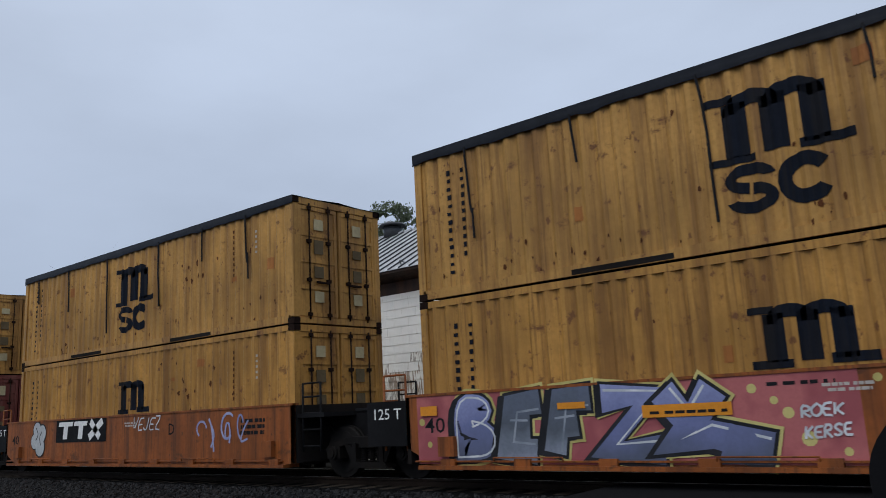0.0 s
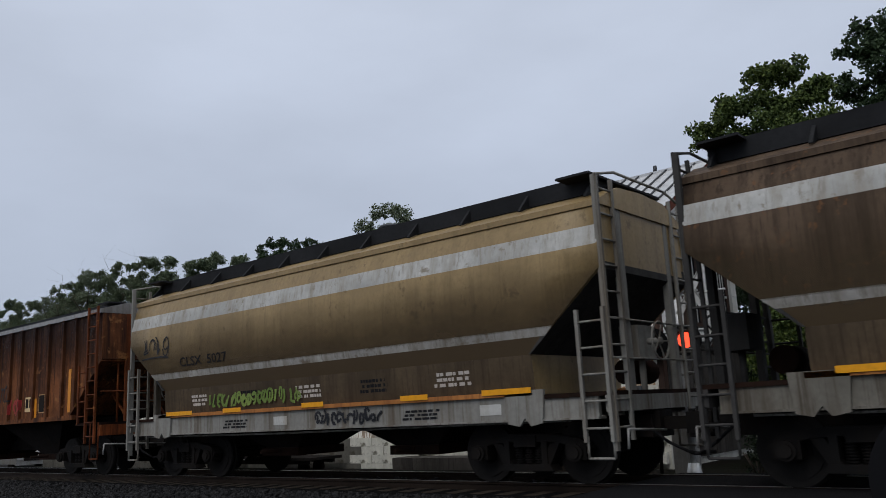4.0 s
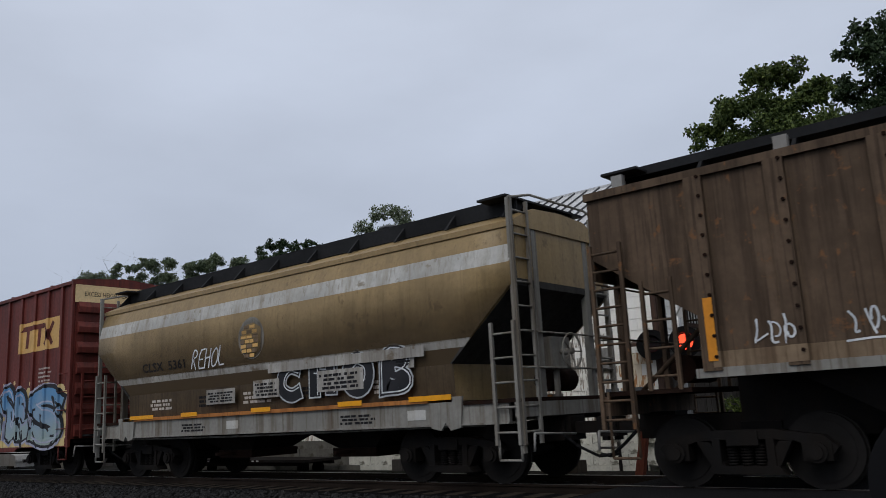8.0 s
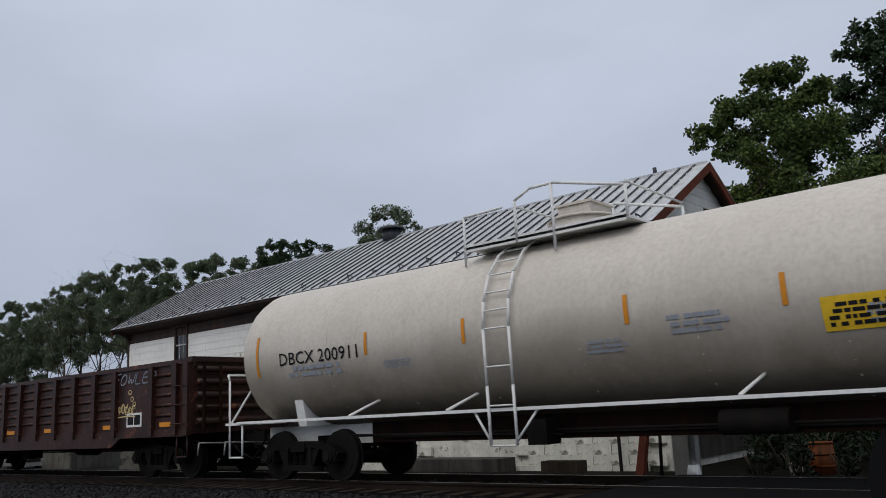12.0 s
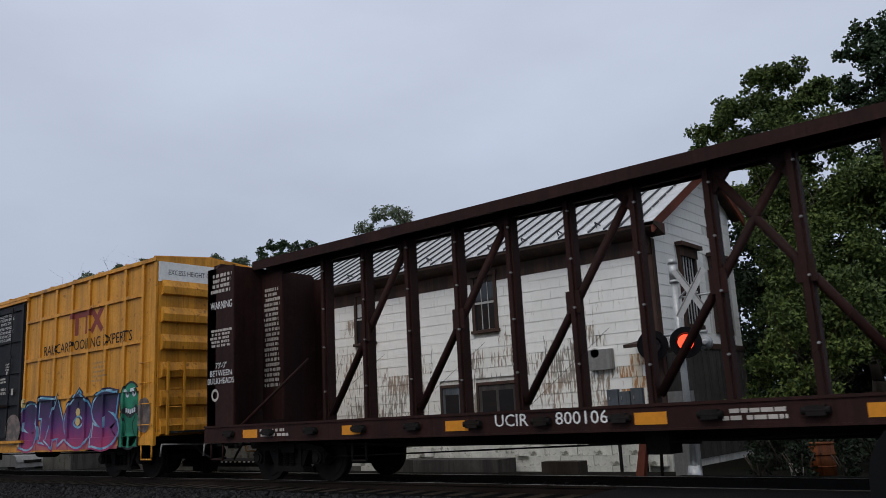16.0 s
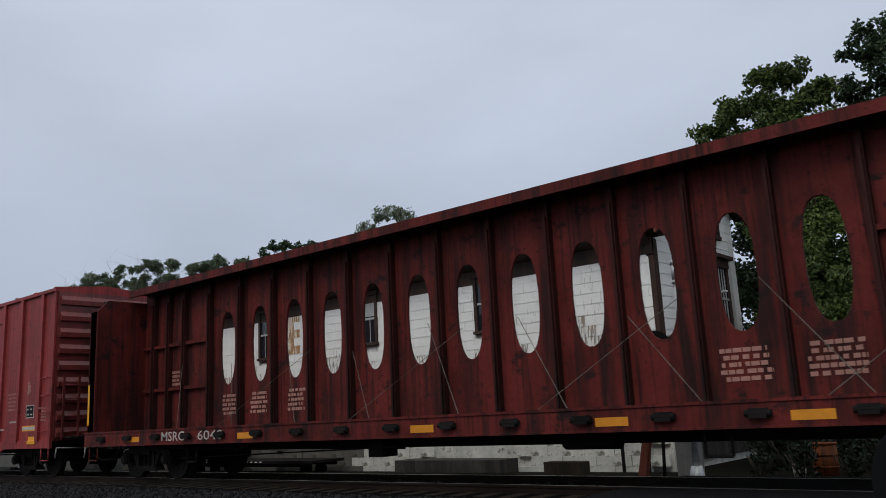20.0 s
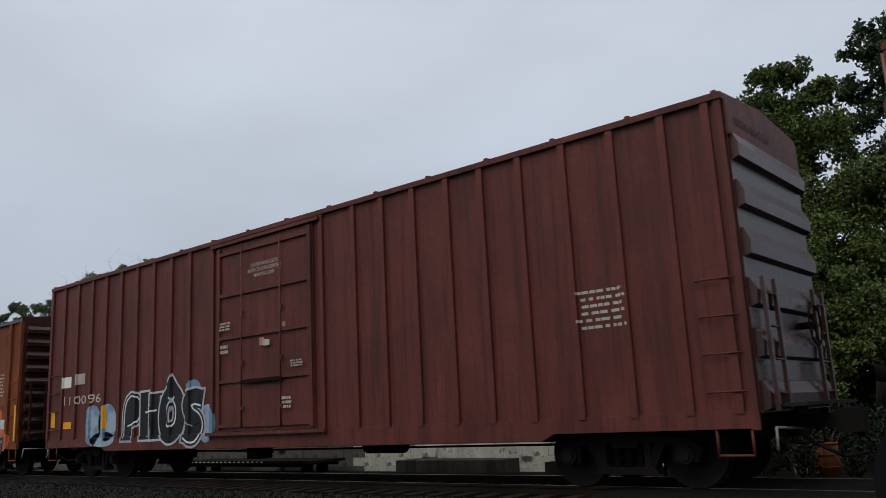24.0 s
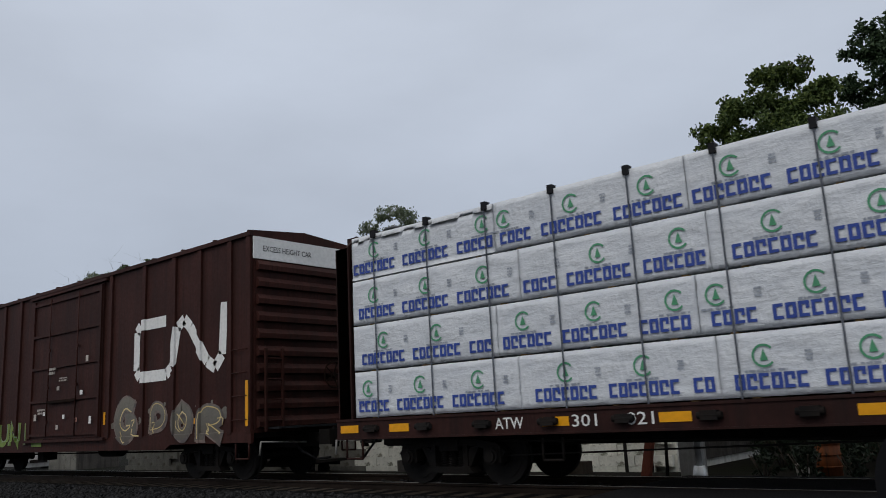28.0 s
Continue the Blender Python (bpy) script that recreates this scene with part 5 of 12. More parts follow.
# orange drum and pale bucket in the shrubs
M["drum"] = paint("rusty_orange_drum", (0.20, 0.055, 0.014), 0.6, 0, 0.35, (0.05, 0.02, 0.01), 0.8)
drum = thing("drum", "rusty orange drum standing among the shrubs", "drum", x=-4.7, y=16.6, z=-0.42)
bm = bmesh.new()
rod(bm, (0, 0, 0), (0, 0, 0.66), 0.22, 20)
part("shell", bm, M["drum"], drum)
for z in (0.02, 0.22, 0.44, 0.64):
    bm = bmesh.new()
    rod(bm, (0, 0, z), (0, 0, z + 0.03), 0.232, 20)
    part("hoop", bm, M["drum"], drum)
bucket = thing("bucket", "small pale bucket beside the rusty drum", "bucket", x=-5.1, y=16.3, z=-0.42)
bm = bmesh.new()
rod(bm, (0, 0, 0), (0, 0, 0.30), 0.10, 16, 0.13)
part("pail", bm, M["faded_white"], bucket)
bm = bmesh.new()
rod(bm, (0, 0, 0.285), (0, 0, 0.305), 0.14, 16)
part("rim", bm, M["faded_white"], bucket)

# steel posts and leftovers by the signal
bm = bmesh.new()
extrude_y(bm, [(-8.18, -0.4), (-8.0, -0.4), (-7.72, 1.0), (-7.86, 1.0)], 15.75, 15.9)
solo("steel_post", bm, M["rake"], "leaning rusty steel channel post near the signal", "post")
solo("steel_post", rods([((-7.5, 15.6, -0.4), (-7.42, 15.6, 1.2))], 0.035), M["under"], "thin dark steel pole near the signal", "post")
solo("relay_case", boxes((-7.35, -6.95, 15.9, 16.3, -0.45, 1.35)), M["galv"], "weathered grey metal signal equipment case", "equipment case")
cab = thing("equipment_cabinet", "low dark electrical boxes by the building's corner", "electrical box", x=-9.1, y=17.5, z=-0.45)
part("post", boxes((-0.35, -0.29, 0, 0.06, 0, 1.6), (0.29, 0.35, 0, 0.06, 0, 1.6)), M["under"], cab)
for k in range(3):
    bx = part("box", boxes((-0.46 + 0.31 * k, -0.18 + 0.31 * k, -0.12, 0.0, 1.55, 1.95 - 0.06 * (k % 2))), M["door_grey"], cab)
    part("latch", boxes((-0.40 + 0.31 * k, -0.37 + 0.31 * k, -0.14, -0.12, 1.70, 1.78)), M["galv"], bx)
solo("timber_block", boxes((-10.9, -9.9, 16.4, 16.8, -0.42, -0.08)), M["tie"], "dark square timber lying by the wall", "timber")
solo("plank", boxes((-16.0, -12.4, 16.7, 17.5, -0.45, -0.05)), M["shed"], "dark low timber step along the doors", "step")

# the car that waits at the crossing: front door skin, wheel and wing mirror
M["car_black"] = paint("black_car_plastic", (0.006, 0.006, 0.007), 0.5, 0, 0.2, gloss=0.1)
M["car_paint"] = paint("dark_grey_car_paint", (0.03, 0.032, 0.036), 0.3, 0.3, 0.1, gloss=0.5)
M["mirror"], nt, bs = nodes_of("mirror_glass")
bs.inputs["Base Color"].default_value, bs.inputs["Metallic"].default_value, bs.inputs["Roughness"].default_value = (0.02, 0.028, 0.032, 1), 1.0, 0.12
auto = thing("car", "dark grey car standing at the crossing, front quarter", "car", x=0.05, y=0.85, z=-0.31)
bm = bmesh.new()
extrude_y(bm, [(-0.10, 0.20), (0.02, 0.20), (0.10, 0.60), (0.06, 1.02), (-0.02, 1.05), (-0.10, 0.62)], -0.30, 0.55)
part("door", bm, M["car_paint"], auto)
bm = bmesh.new()
rod(bm, (0.02, 0.72, 0.31), (0.22, 0.72, 0.31), 0.31, 28)
wheel = part("wheel", bm, M["under"], auto)
bm = bmesh.new()
rod(bm, (0.0, 0.72, 0.31), (0.03, 0.72, 0.31), 0.20, 24)
part("rim", bm, M["galv"], wheel)
bm = bmesh.new()
extrude_y(bm, [(-0.05, 0.62), (0.10, 0.60), (0.12, 0.96), (-0.02, 0.98)], 0.55, 1.35)
part("fender", bm, M["car_paint"], auto)
mir = part("wing_mirror", rods([((-0.02, -0.06, 1.03), (-0.14, -0.06, 1.34))], 0.022, 10), M["car_black"], auto)
prof = [(-0.155 + 0.078 * math.cos(a) * (1.3 if math.cos(a) > 0 else 0.95), 1.365 + 0.068 * math.sin(a)) for a in (2 * math.pi * i / 36 for i in range(36))]
bm = bmesh.new()
extrude_y(bm, prof, -0.10, 0.0)
part("housing", bm, M["car_black"], mir)
bm = bmesh.new()
extrude_y(bm, [(-0.155 + (x + 0.155) * 0.78, 1.365 + (z - 1.365) * 0.78) for x, z in prof], -0.104, -0.10)
part("mirror_glass", bm, M["mirror"], mir)

# ---------------------------------------------------------------- trees
def leaf_mat(name, a, b, c):
    m, nt, bs = nodes_of(name)
    geo = nt.nodes.new("ShaderNodeNewGeometry")
    co = nt.nodes.new("ShaderNodeTexCoord").outputs["Object"]
    col = blend(nt, geo.outputs["Random Per Island"], a, b)
    col = blend(nt, ramp_node(nt, noise_node(nt, co, 0.6), 0.45, 0.65, 0.8), col, c)
    nt.links.new(col, bs.inputs["Base Color"])
    bs.inputs["Roughness"].default_value, bs.inputs["Specular IOR Level"].default_value = 0.6, 0.2
    bs.inputs["Transmission Weight"].default_value = 0.0
    return m


M["leaf_a"] = leaf_mat("maple_leaves", (0.026, 0.048, 0.014), (0.110, 0.145, 0.030), (0.060, 0.092, 0.028))
M["leaf_b"] = leaf_mat("deep_green_leaves", (0.016, 0.034, 0.015), (0.044, 0.070, 0.028), (0.030, 0.054, 0.022))
# shade of the canopy and the train is put into these two leaf colours
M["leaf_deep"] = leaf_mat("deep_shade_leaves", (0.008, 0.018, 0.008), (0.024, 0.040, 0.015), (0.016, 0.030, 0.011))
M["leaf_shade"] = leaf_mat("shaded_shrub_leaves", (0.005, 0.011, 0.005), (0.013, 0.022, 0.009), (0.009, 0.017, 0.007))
# far leaves are paler: the haze of distance is mixed into their colour
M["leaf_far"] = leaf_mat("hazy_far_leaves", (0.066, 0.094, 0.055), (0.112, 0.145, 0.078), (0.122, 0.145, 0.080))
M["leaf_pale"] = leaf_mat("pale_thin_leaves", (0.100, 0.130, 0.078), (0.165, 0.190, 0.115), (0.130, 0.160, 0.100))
M["bark"] = paint("grey_brown_bark", (0.075, 0.060, 0.048), 0.85, 0, 0.35, (0.03, 0.025, 0.02), 0.7)


def leaves(name, mat, clumps, per, leaf, seed, parent):
    """Clumps of small folded leaves; clumps: (x, y, z, radius)."""
    rg = np.random.default_rng(seed)
    out = []
    for cx, cy, cz, r in clumps:
        n = max(12, int(per * r * r))
        d = rg.normal(size=(n, 3))
        d /= np.linalg.norm(d, axis=1, keepdims=True)
        rad = r * rg.uniform(0.1, 1.0, n) ** 0.55 * rg.uniform(0.85, 1.2, n)
        p = d * rad[:, None] * np.array((1, 1, 0.78)) + np.array((cx, cy, cz))
        u = rg.normal(size=(n, 3)) + np.array((0, 0, -0.5))
        u /= np.linalg.norm(u, axis=1, keepdims=True)
        w = np.cross(u, rg.normal(size=(n, 3)) + np.array((0, 0, 0.2)))
        w /= np.linalg.norm(w, axis=1, keepdims=True) + 1e-9
        fold = np.cross(u, w) * 0.25
        s = (leaf * rg.uniform(0.6, 1.3, n))[:, None]
        out.append(np.stack([p - u * s * 0.5, p + (w * 0.40 + fold) * s, p + u * s * 0.6, p + (fold - w * 0.40) * s], axis=1).reshape(-1, 3))
    vv = np.concatenate(out)
    k = np.arange(0, len(vv), 4)[:, None]
    ff = np.concatenate([k + np.array((0, 1, 2)), k + np.array((0, 2, 3))], axis=1).reshape(-1, 3)
    me = bpy.data.meshes.new(name)
    me.from_pydata(vv.tolist(), [], ff.tolist())
    me.materials.append(mat)
    ob = new(name, me)
    ob.parent = parent
    return ob


def limbs(parent, foot, height, spread, n, seed, r0=0.22, levels=2, lean=(0, 0)):
    """A tapered, bent trunk with forking limbs; gives the limb ends."""
    rnd = random.Random(seed)
    bm = bmesh.new()
    tips = []
    top = Vector(foot) + Vector((lean[0], lean[1], height * 0.55))
    prev, r = Vector(foot), r0
    trunk = [prev]
    for i in range(1, 6):
        p = Vector(foot).lerp(top, i / 5) + Vector((rnd.uniform(-0.12, 0.12), rnd.uniform(-0.12, 0.12), 0))
        rod(bm, prev, p, r, 9, r * 0.88)
        prev, r = p, r * 0.88
        trunk.append(p)

    def grow(start, direction, length, r, level):
        p, d = start, direction.normalized()
        for k in range(3):
            q = p + d * length / 3
            rod(bm, p, q, r, 6, r * 0.78)
            p, r = q, r * 0.78
            d = (d + Vector((rnd.uniform(-0.3, 0.3), rnd.uniform(-0.3, 0.3), rnd.uniform(-0.05, 0.3)))).normalized()
            if level > 0:
                side = Vector((rnd.uniform(-1, 1), rnd.uniform(-1, 1), rnd.uniform(0.0, 0.7)))
                grow(p, side, length * 0.55, r * 0.7, level - 1)
        tips.append(p)

    for i in range(n):
        a = 2 * math.pi * i / n + rnd.uniform(-0.4, 0.4)
        s = trunk[rnd.choice((3, 4, 5, 5))]
        grow(s, Vector((math.cos(a) * spread, math.sin(a) * spread, height * rnd.uniform(0.25, 0.5))), height * rnd.uniform(0.35, 0.5), r * 0.55, levels)
    part("trunk", bm, M["bark"], parent)
    return tips


def tree(label, foot, height, crowns, mat, leaf, per, seed, n=6, spread=2.6, r0=0.22, name="tree", sub=13, clump=(0.22, 0.46)):
    t = thing(name, label, "tree", x=foot[0], y=foot[1], z=foot[2])
    limbs(t, (0, 0, 0), height, spread, n, seed, r0)
    rnd = random.Random(seed + 5)
    clumps = []
    for x, y, z, r in crowns:
        x, y, z = x - foot[0], y - foot[1], z - foot[2]
        for k in range(sub):
            a, b = rnd.uniform(0, 6.28), rnd.uniform(-0.9, 1.2)
            q = rnd.uniform(0.3, 0.85)
            clumps.append((x + r * q * math.cos(a) * math.cos(b), y + r * q * math.sin(a) * math.cos(b), z + r * q * math.sin(b) * 0.85, r * rnd.uniform(*clump)))
    leaves("crown", mat, clumps, per, leaf, seed, t)
    return t


tree("large leafy maple beside the white building's gable", (-5.6, 26.0, -0.4), 8.4, [
    (-9.4, 25.4, 9.6, 0.70), (-8.6, 25.4, 10.3, 0.75), (-7.6, 25.4, 11.0, 0.75), (-6.7, 25.4, 10.95, 0.72), (-6.0, 25.4, 10.1, 0.72), (-7.9, 25.4, 9.9, 1.1), (-6.7, 25.4, 9.6, 1.15), (-8.5, 25.4, 9.0, 0.95), (-7.4, 25.4, 8.3, 1.4), (-6.0, 25.4, 8.6, 1.3),
    (-7.4, 25.4, 6.6, 1.55), (-5.8, 25.4, 6.8, 1.6), (-8.2, 25.4, 7.4, 1.0), (-6.8, 24.0, 4.8, 1.5), (-5.3, 24.0, 4.9, 1.5), (-6.7, 23.6, 3.3, 1.4), (-5.4, 23.5, 2.9, 1.4), (-4.4, 24.4, 6.4, 1.6)], M["leaf_a"], 0.115, 1300, 1, sub=16)
tree("tall dark tree behind the maple", (-3.2, 28.0, -0.4), 9.5, [
    (-4.7, 26.8, 12.3, 0.5), (-5.05, 26.8, 11.6, 0.55), (-4.2, 26.8, 11.9, 0.8), (-4.4, 26.8, 10.8, 1.05), (-5.1, 26.8, 10.3, 0.75), (-4.6, 26.8, 9.4, 1.1), (-4.6, 26.8, 8.0, 1.2), (-3.5, 26.8, 11.3, 1.1), (-3.4, 26.8, 9.6, 1.4), (-3.8, 26.8, 7.5, 1.5), (-2.2, 26.6, 10.5, 1.8),
    (-2.4, 26.5, 8.0, 2.2), (-3.2, 26.0, 5.6, 2.2), (-2.8, 25.5, 3.6, 2.0), (-2.6, 25.0, 1.8, 1.8)], M["leaf_b"], 0.12, 900, 2, r0=0.3, sub=15)
tree("leafy sapling low beside the gable", (-5.2, 20.6, -0.45), 3.2, [(-5.6, 20.4, 2.9, 0.85), (-5.0, 20.5, 2.2, 0.8), (-5.4, 20.3, 1.5, 0.7), (-4.6, 20.6, 3.1, 0.8)], M["leaf_a"], 0.11, 900, 3, 5, 1.0, 0.06)
tree("young leafy tree against the end wall", (-6.2, 20.6, -0.45), 3.4, [(-6.15, 20.5, 3.9, 0.5), (-6.3, 20.4, 3.2, 0.6), (-6.0, 20.3, 2.6, 0.8), (-6.6, 20.2, 1.7, 0.8), (-5.9, 20.3, 1.2, 0.9), (-6.9, 20.0, 0.7, 0.8), (-5.5, 20.6, 4.4, 0.7), (-5.2, 20.6, 3.5, 0.9)], M["leaf_a"], 0.10, 1100, 15, 5, 0.9, 0.07, sub=14)
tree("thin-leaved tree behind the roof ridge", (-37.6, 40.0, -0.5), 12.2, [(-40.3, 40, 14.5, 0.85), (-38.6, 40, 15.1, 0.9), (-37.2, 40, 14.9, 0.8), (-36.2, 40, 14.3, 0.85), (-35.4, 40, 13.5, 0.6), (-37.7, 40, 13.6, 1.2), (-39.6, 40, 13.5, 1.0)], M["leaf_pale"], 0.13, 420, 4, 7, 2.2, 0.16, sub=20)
tree("dark tree beyond the building", (-72.5, 60.0, -1.0), 17, [(-78.0, 60, 21.5, 1.0), (-75.4, 60, 21.8, 1.2), (-73.6, 60, 21.4, 1.0), (-71.4, 60, 20.7, 1.0), (-69.1, 60, 20.6, 1.1), (-66.4, 60, 19.8, 0.9), (-74.1, 60, 20.0, 1.5), (-70.1, 60, 19.2, 1.5), (-67.5, 60, 18.4, 1.5), (-77.0, 60, 19.6, 1.6)], M["leaf_b"], 0.22, 240, 5, 7, 4.0, 0.3, sub=16)
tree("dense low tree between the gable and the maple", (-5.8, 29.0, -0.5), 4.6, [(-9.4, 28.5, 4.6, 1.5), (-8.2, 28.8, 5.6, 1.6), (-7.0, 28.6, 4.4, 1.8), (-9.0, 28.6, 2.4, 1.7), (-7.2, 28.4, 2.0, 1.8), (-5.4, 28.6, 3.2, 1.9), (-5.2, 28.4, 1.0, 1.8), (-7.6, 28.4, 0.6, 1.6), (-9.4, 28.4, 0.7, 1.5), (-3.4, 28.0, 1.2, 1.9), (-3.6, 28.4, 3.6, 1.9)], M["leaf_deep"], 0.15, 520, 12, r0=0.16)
screen = random.Random(19)
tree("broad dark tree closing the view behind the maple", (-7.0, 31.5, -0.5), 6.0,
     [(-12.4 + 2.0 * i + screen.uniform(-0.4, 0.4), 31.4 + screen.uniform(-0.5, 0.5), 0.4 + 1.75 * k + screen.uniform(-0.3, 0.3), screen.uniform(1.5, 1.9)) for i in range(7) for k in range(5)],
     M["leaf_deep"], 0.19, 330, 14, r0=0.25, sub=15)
rnd = random.Random(21)
TOPS = ((-180, 27.2), (-172, 28.4), (-163, 27.0), (-156, 28.6), (-149, 30.2), (-143, 31.2), (-136, 30.4), (-129, 29.6), (-123, 29.4), (-117, 28.6), (-111, 26.8), (-106, 26.4), (-101, 26.4), (-96, 25.2), (-90, 24.4), (-83, 23.0))
for i, (x, top) in enumerate(TOPS):                          # skyline of the far wood
    y = 70 + rnd.uniform(-2, 5)
    k = y / 70.0
    x, top = x * k, 1.13 + (top - 1.13) * k
    thin = i in (3, 4, 5, 6)
    crowns = []
    for row in range(6):
        for col in range(3):
            crowns.append((x + (col - 1) * 3.0 + rnd.uniform(-0.9, 0.9), y + rnd.uniform(-1.0, 1.0), top - 1.3 - row * 2.6 - abs(col - 1) * rnd.uniform(0.2, 1.4) - (1.4 if thin and row == 0 else 0), rnd.uniform(1.1, 1.7) if row < 2 else rnd.uniform(1.7, 2.4)))
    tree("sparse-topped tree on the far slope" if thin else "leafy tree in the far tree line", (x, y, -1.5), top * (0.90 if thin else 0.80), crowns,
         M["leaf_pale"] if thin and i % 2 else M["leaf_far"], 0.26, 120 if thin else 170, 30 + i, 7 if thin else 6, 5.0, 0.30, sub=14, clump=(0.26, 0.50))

# shrubs and weeds by the signal
bed = random.Random(44)
spots = [(-5.0, 17.2, 0.75), (-4.0, 17.8, 0.8), (-3.0, 17.0, 0.7), (-6.0, 18.4, 0.6), (-2.2, 18.2, 0.9), (-1.2, 17.4, 0.8)]
spots += [(-6.2 + 0.62 * k + bed.uniform(-0.2, 0.2), 18.6 + 1.1 * (k % 3) + bed.uniform(-0.3, 0.3), bed.uniform(0.7, 1.05)) for k in range(13)]
spots += [(-5.7 + 0.8 * k, 15.9 + bed.uniform(-0.2, 0.2), bed.uniform(0.35, 0.5)) for k in range(6)]
for i, (x, y, r) in enumerate(spots):
    t = thing("shrub", "dark leafy shrub growing beside the track", "shrub", "shrubs by the crossing", x, y, -0.42)
    for k in range(6):
        a = k * 1.05
        part("stem", rods([((0, 0, 0), (r * 0.6 * math.cos(a), r * 0.6 * math.sin(a), r * 1.1))], 0.012), M["bark"], t)
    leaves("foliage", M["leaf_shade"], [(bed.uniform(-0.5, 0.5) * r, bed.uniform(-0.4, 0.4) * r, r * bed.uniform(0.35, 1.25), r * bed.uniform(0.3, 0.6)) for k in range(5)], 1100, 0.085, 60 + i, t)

# ---------------------------------------------------------------- running gear
def wheelset_mesh():
    bm = bmesh.new()
    rod(bm, (0, -0.95, 0), (0, 0.95, 0), 0.085, 10)
    for s in (-1, 1):
        rod(bm, (0, s * 0.68, 0), (0, s * 0.715, 0), 0.485, 28)
        rod(bm, (0, s * 0.715, 0), (0, s * 0.82, 0), 0.460, 28)
        rod(bm, (0, s * 0.81, 0), (0, s * 0.835, 0), 0.37, 24)
        rod(bm, (0, s * 0.835, 0), (0, s * 0.90, 0), 0.16, 14)
        for k in range(3):                                    # cap bolts on the axle end
            a = 2.1 * k
            rod(bm, (0.05 * math.cos(a), s * 0.95, 0.05 * math.sin(a)), (0.05 * math.cos(a), s * 0.985, 0.05 * math.sin(a)), 0.02, 6)
    return make_mesh("wheelset", bm, M["wheel"])


def side_frame_mesh():
    """Cast side frame: arched top, two windows, pedestals with bearing adapters."""
    bm = bmesh.new()
    y0, y1 = -0.09, 0.09
    extrude_y(bm, [(-1.12, 0.52), (-0.95, 0.66), (-0.35, 0.74), (0.35, 0.74), (0.95, 0.66), (1.12, 0.52), (1.06, 0.44), (0.62, 0.60), (0.34, 0.62), (-0.34, 0.62), (-0.62, 0.60), (-1.06, 0.44)], y0, y1)
    for s in (-1, 1):
        extrude_y(bm, [(s * 0.60, 0.60), (s * 0.44, 0.60), (s * 0.22, 0.24), (s * 0.40, 0.24)], y0, y1)
        box(bm, s * 0.34 - 0.05, s * 0.34 + 0.05, y0 - 0.02, y1 + 0.02, 0.30, 0.64)
        box(bm, s * 0.88 - 0.17, s * 0.88 + 0.17, y0 - 0.02, y1 + 0.02, 0.36, 0.58)
    extrude_y(bm, [(-0.50, 0.20), (0.50, 0.20), (0.42, 0.30), (-0.42, 0.30)], y0 - 0.03, y1 + 0.03)
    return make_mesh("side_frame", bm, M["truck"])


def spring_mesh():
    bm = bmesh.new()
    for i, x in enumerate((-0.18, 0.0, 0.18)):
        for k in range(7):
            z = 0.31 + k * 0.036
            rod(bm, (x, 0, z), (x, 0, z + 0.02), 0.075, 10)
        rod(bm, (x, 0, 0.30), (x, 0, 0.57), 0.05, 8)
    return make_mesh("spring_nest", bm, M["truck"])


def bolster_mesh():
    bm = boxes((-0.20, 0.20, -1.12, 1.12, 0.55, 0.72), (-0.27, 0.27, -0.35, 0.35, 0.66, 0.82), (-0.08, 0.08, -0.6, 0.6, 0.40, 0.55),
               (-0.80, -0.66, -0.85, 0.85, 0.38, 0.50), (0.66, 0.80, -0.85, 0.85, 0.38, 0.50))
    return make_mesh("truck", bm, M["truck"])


def cap_mesh():
    bm = bmesh.new()
    rod(bm, (0, 0, 0), (0, -0.07, 0), 0.125, 14)
    rod(bm, (0, -0.07, 0), (0, -0.10, 0), 0.085, 12)
    return make_mesh("bearing_cap", bm, M["truck"])


GEAR = dict(wheelset=wheelset_mesh(), side=side_frame_mesh(), spring=spring_mesh(), bolster=bolster_mesh(), cap=cap_mesh())


def truck(car, x, x0):
    tr = part("truck", GEAR["bolster"], None, car)
    tr.location = (x, 0, 0)
    for s in (-1, 1):
        f = part("side_frame", GEAR["side"], None, tr)
        f.location = (0, s * 1.0, 0)
        f = part("spring_nest", GEAR["spring"], None, tr)
        f.location = (0, s * 0.98, 0)
        for k in (-0.88, 0.88):
            c = part("bearing_cap", GEAR["cap"], None, tr)
            c.location, c.rotation_euler = (k, s * 1.09, 0.46), (0, 0, 0 if s < 0 else math.pi)
    for k in (-0.88, 0.88):
        a = part("wheelset", GEAR["wheelset"], None, tr)
        a.location = (k, 0, 0.46)
        AXLES.append((a, k, x0 + x + k))


def coupler_mesh():
    bm = boxes((0, 0.55, -0.09, 0.09, 0.72, 0.90), (0.48, 0.80, -0.16, 0.12, 0.66, 0.96))
    extrude_y(bm, [(0.66, 0.60), (0.76, 0.60), (0.74, 1.0), (0.68, 1.0)], 0.02, 0.14)
    box(bm, -0.5, 0.05, -0.22, 0.22, 0.62, 1.0)
    return make_mesh("coupler", bm, M["truck"])


COUPLER = coupler_mesh()


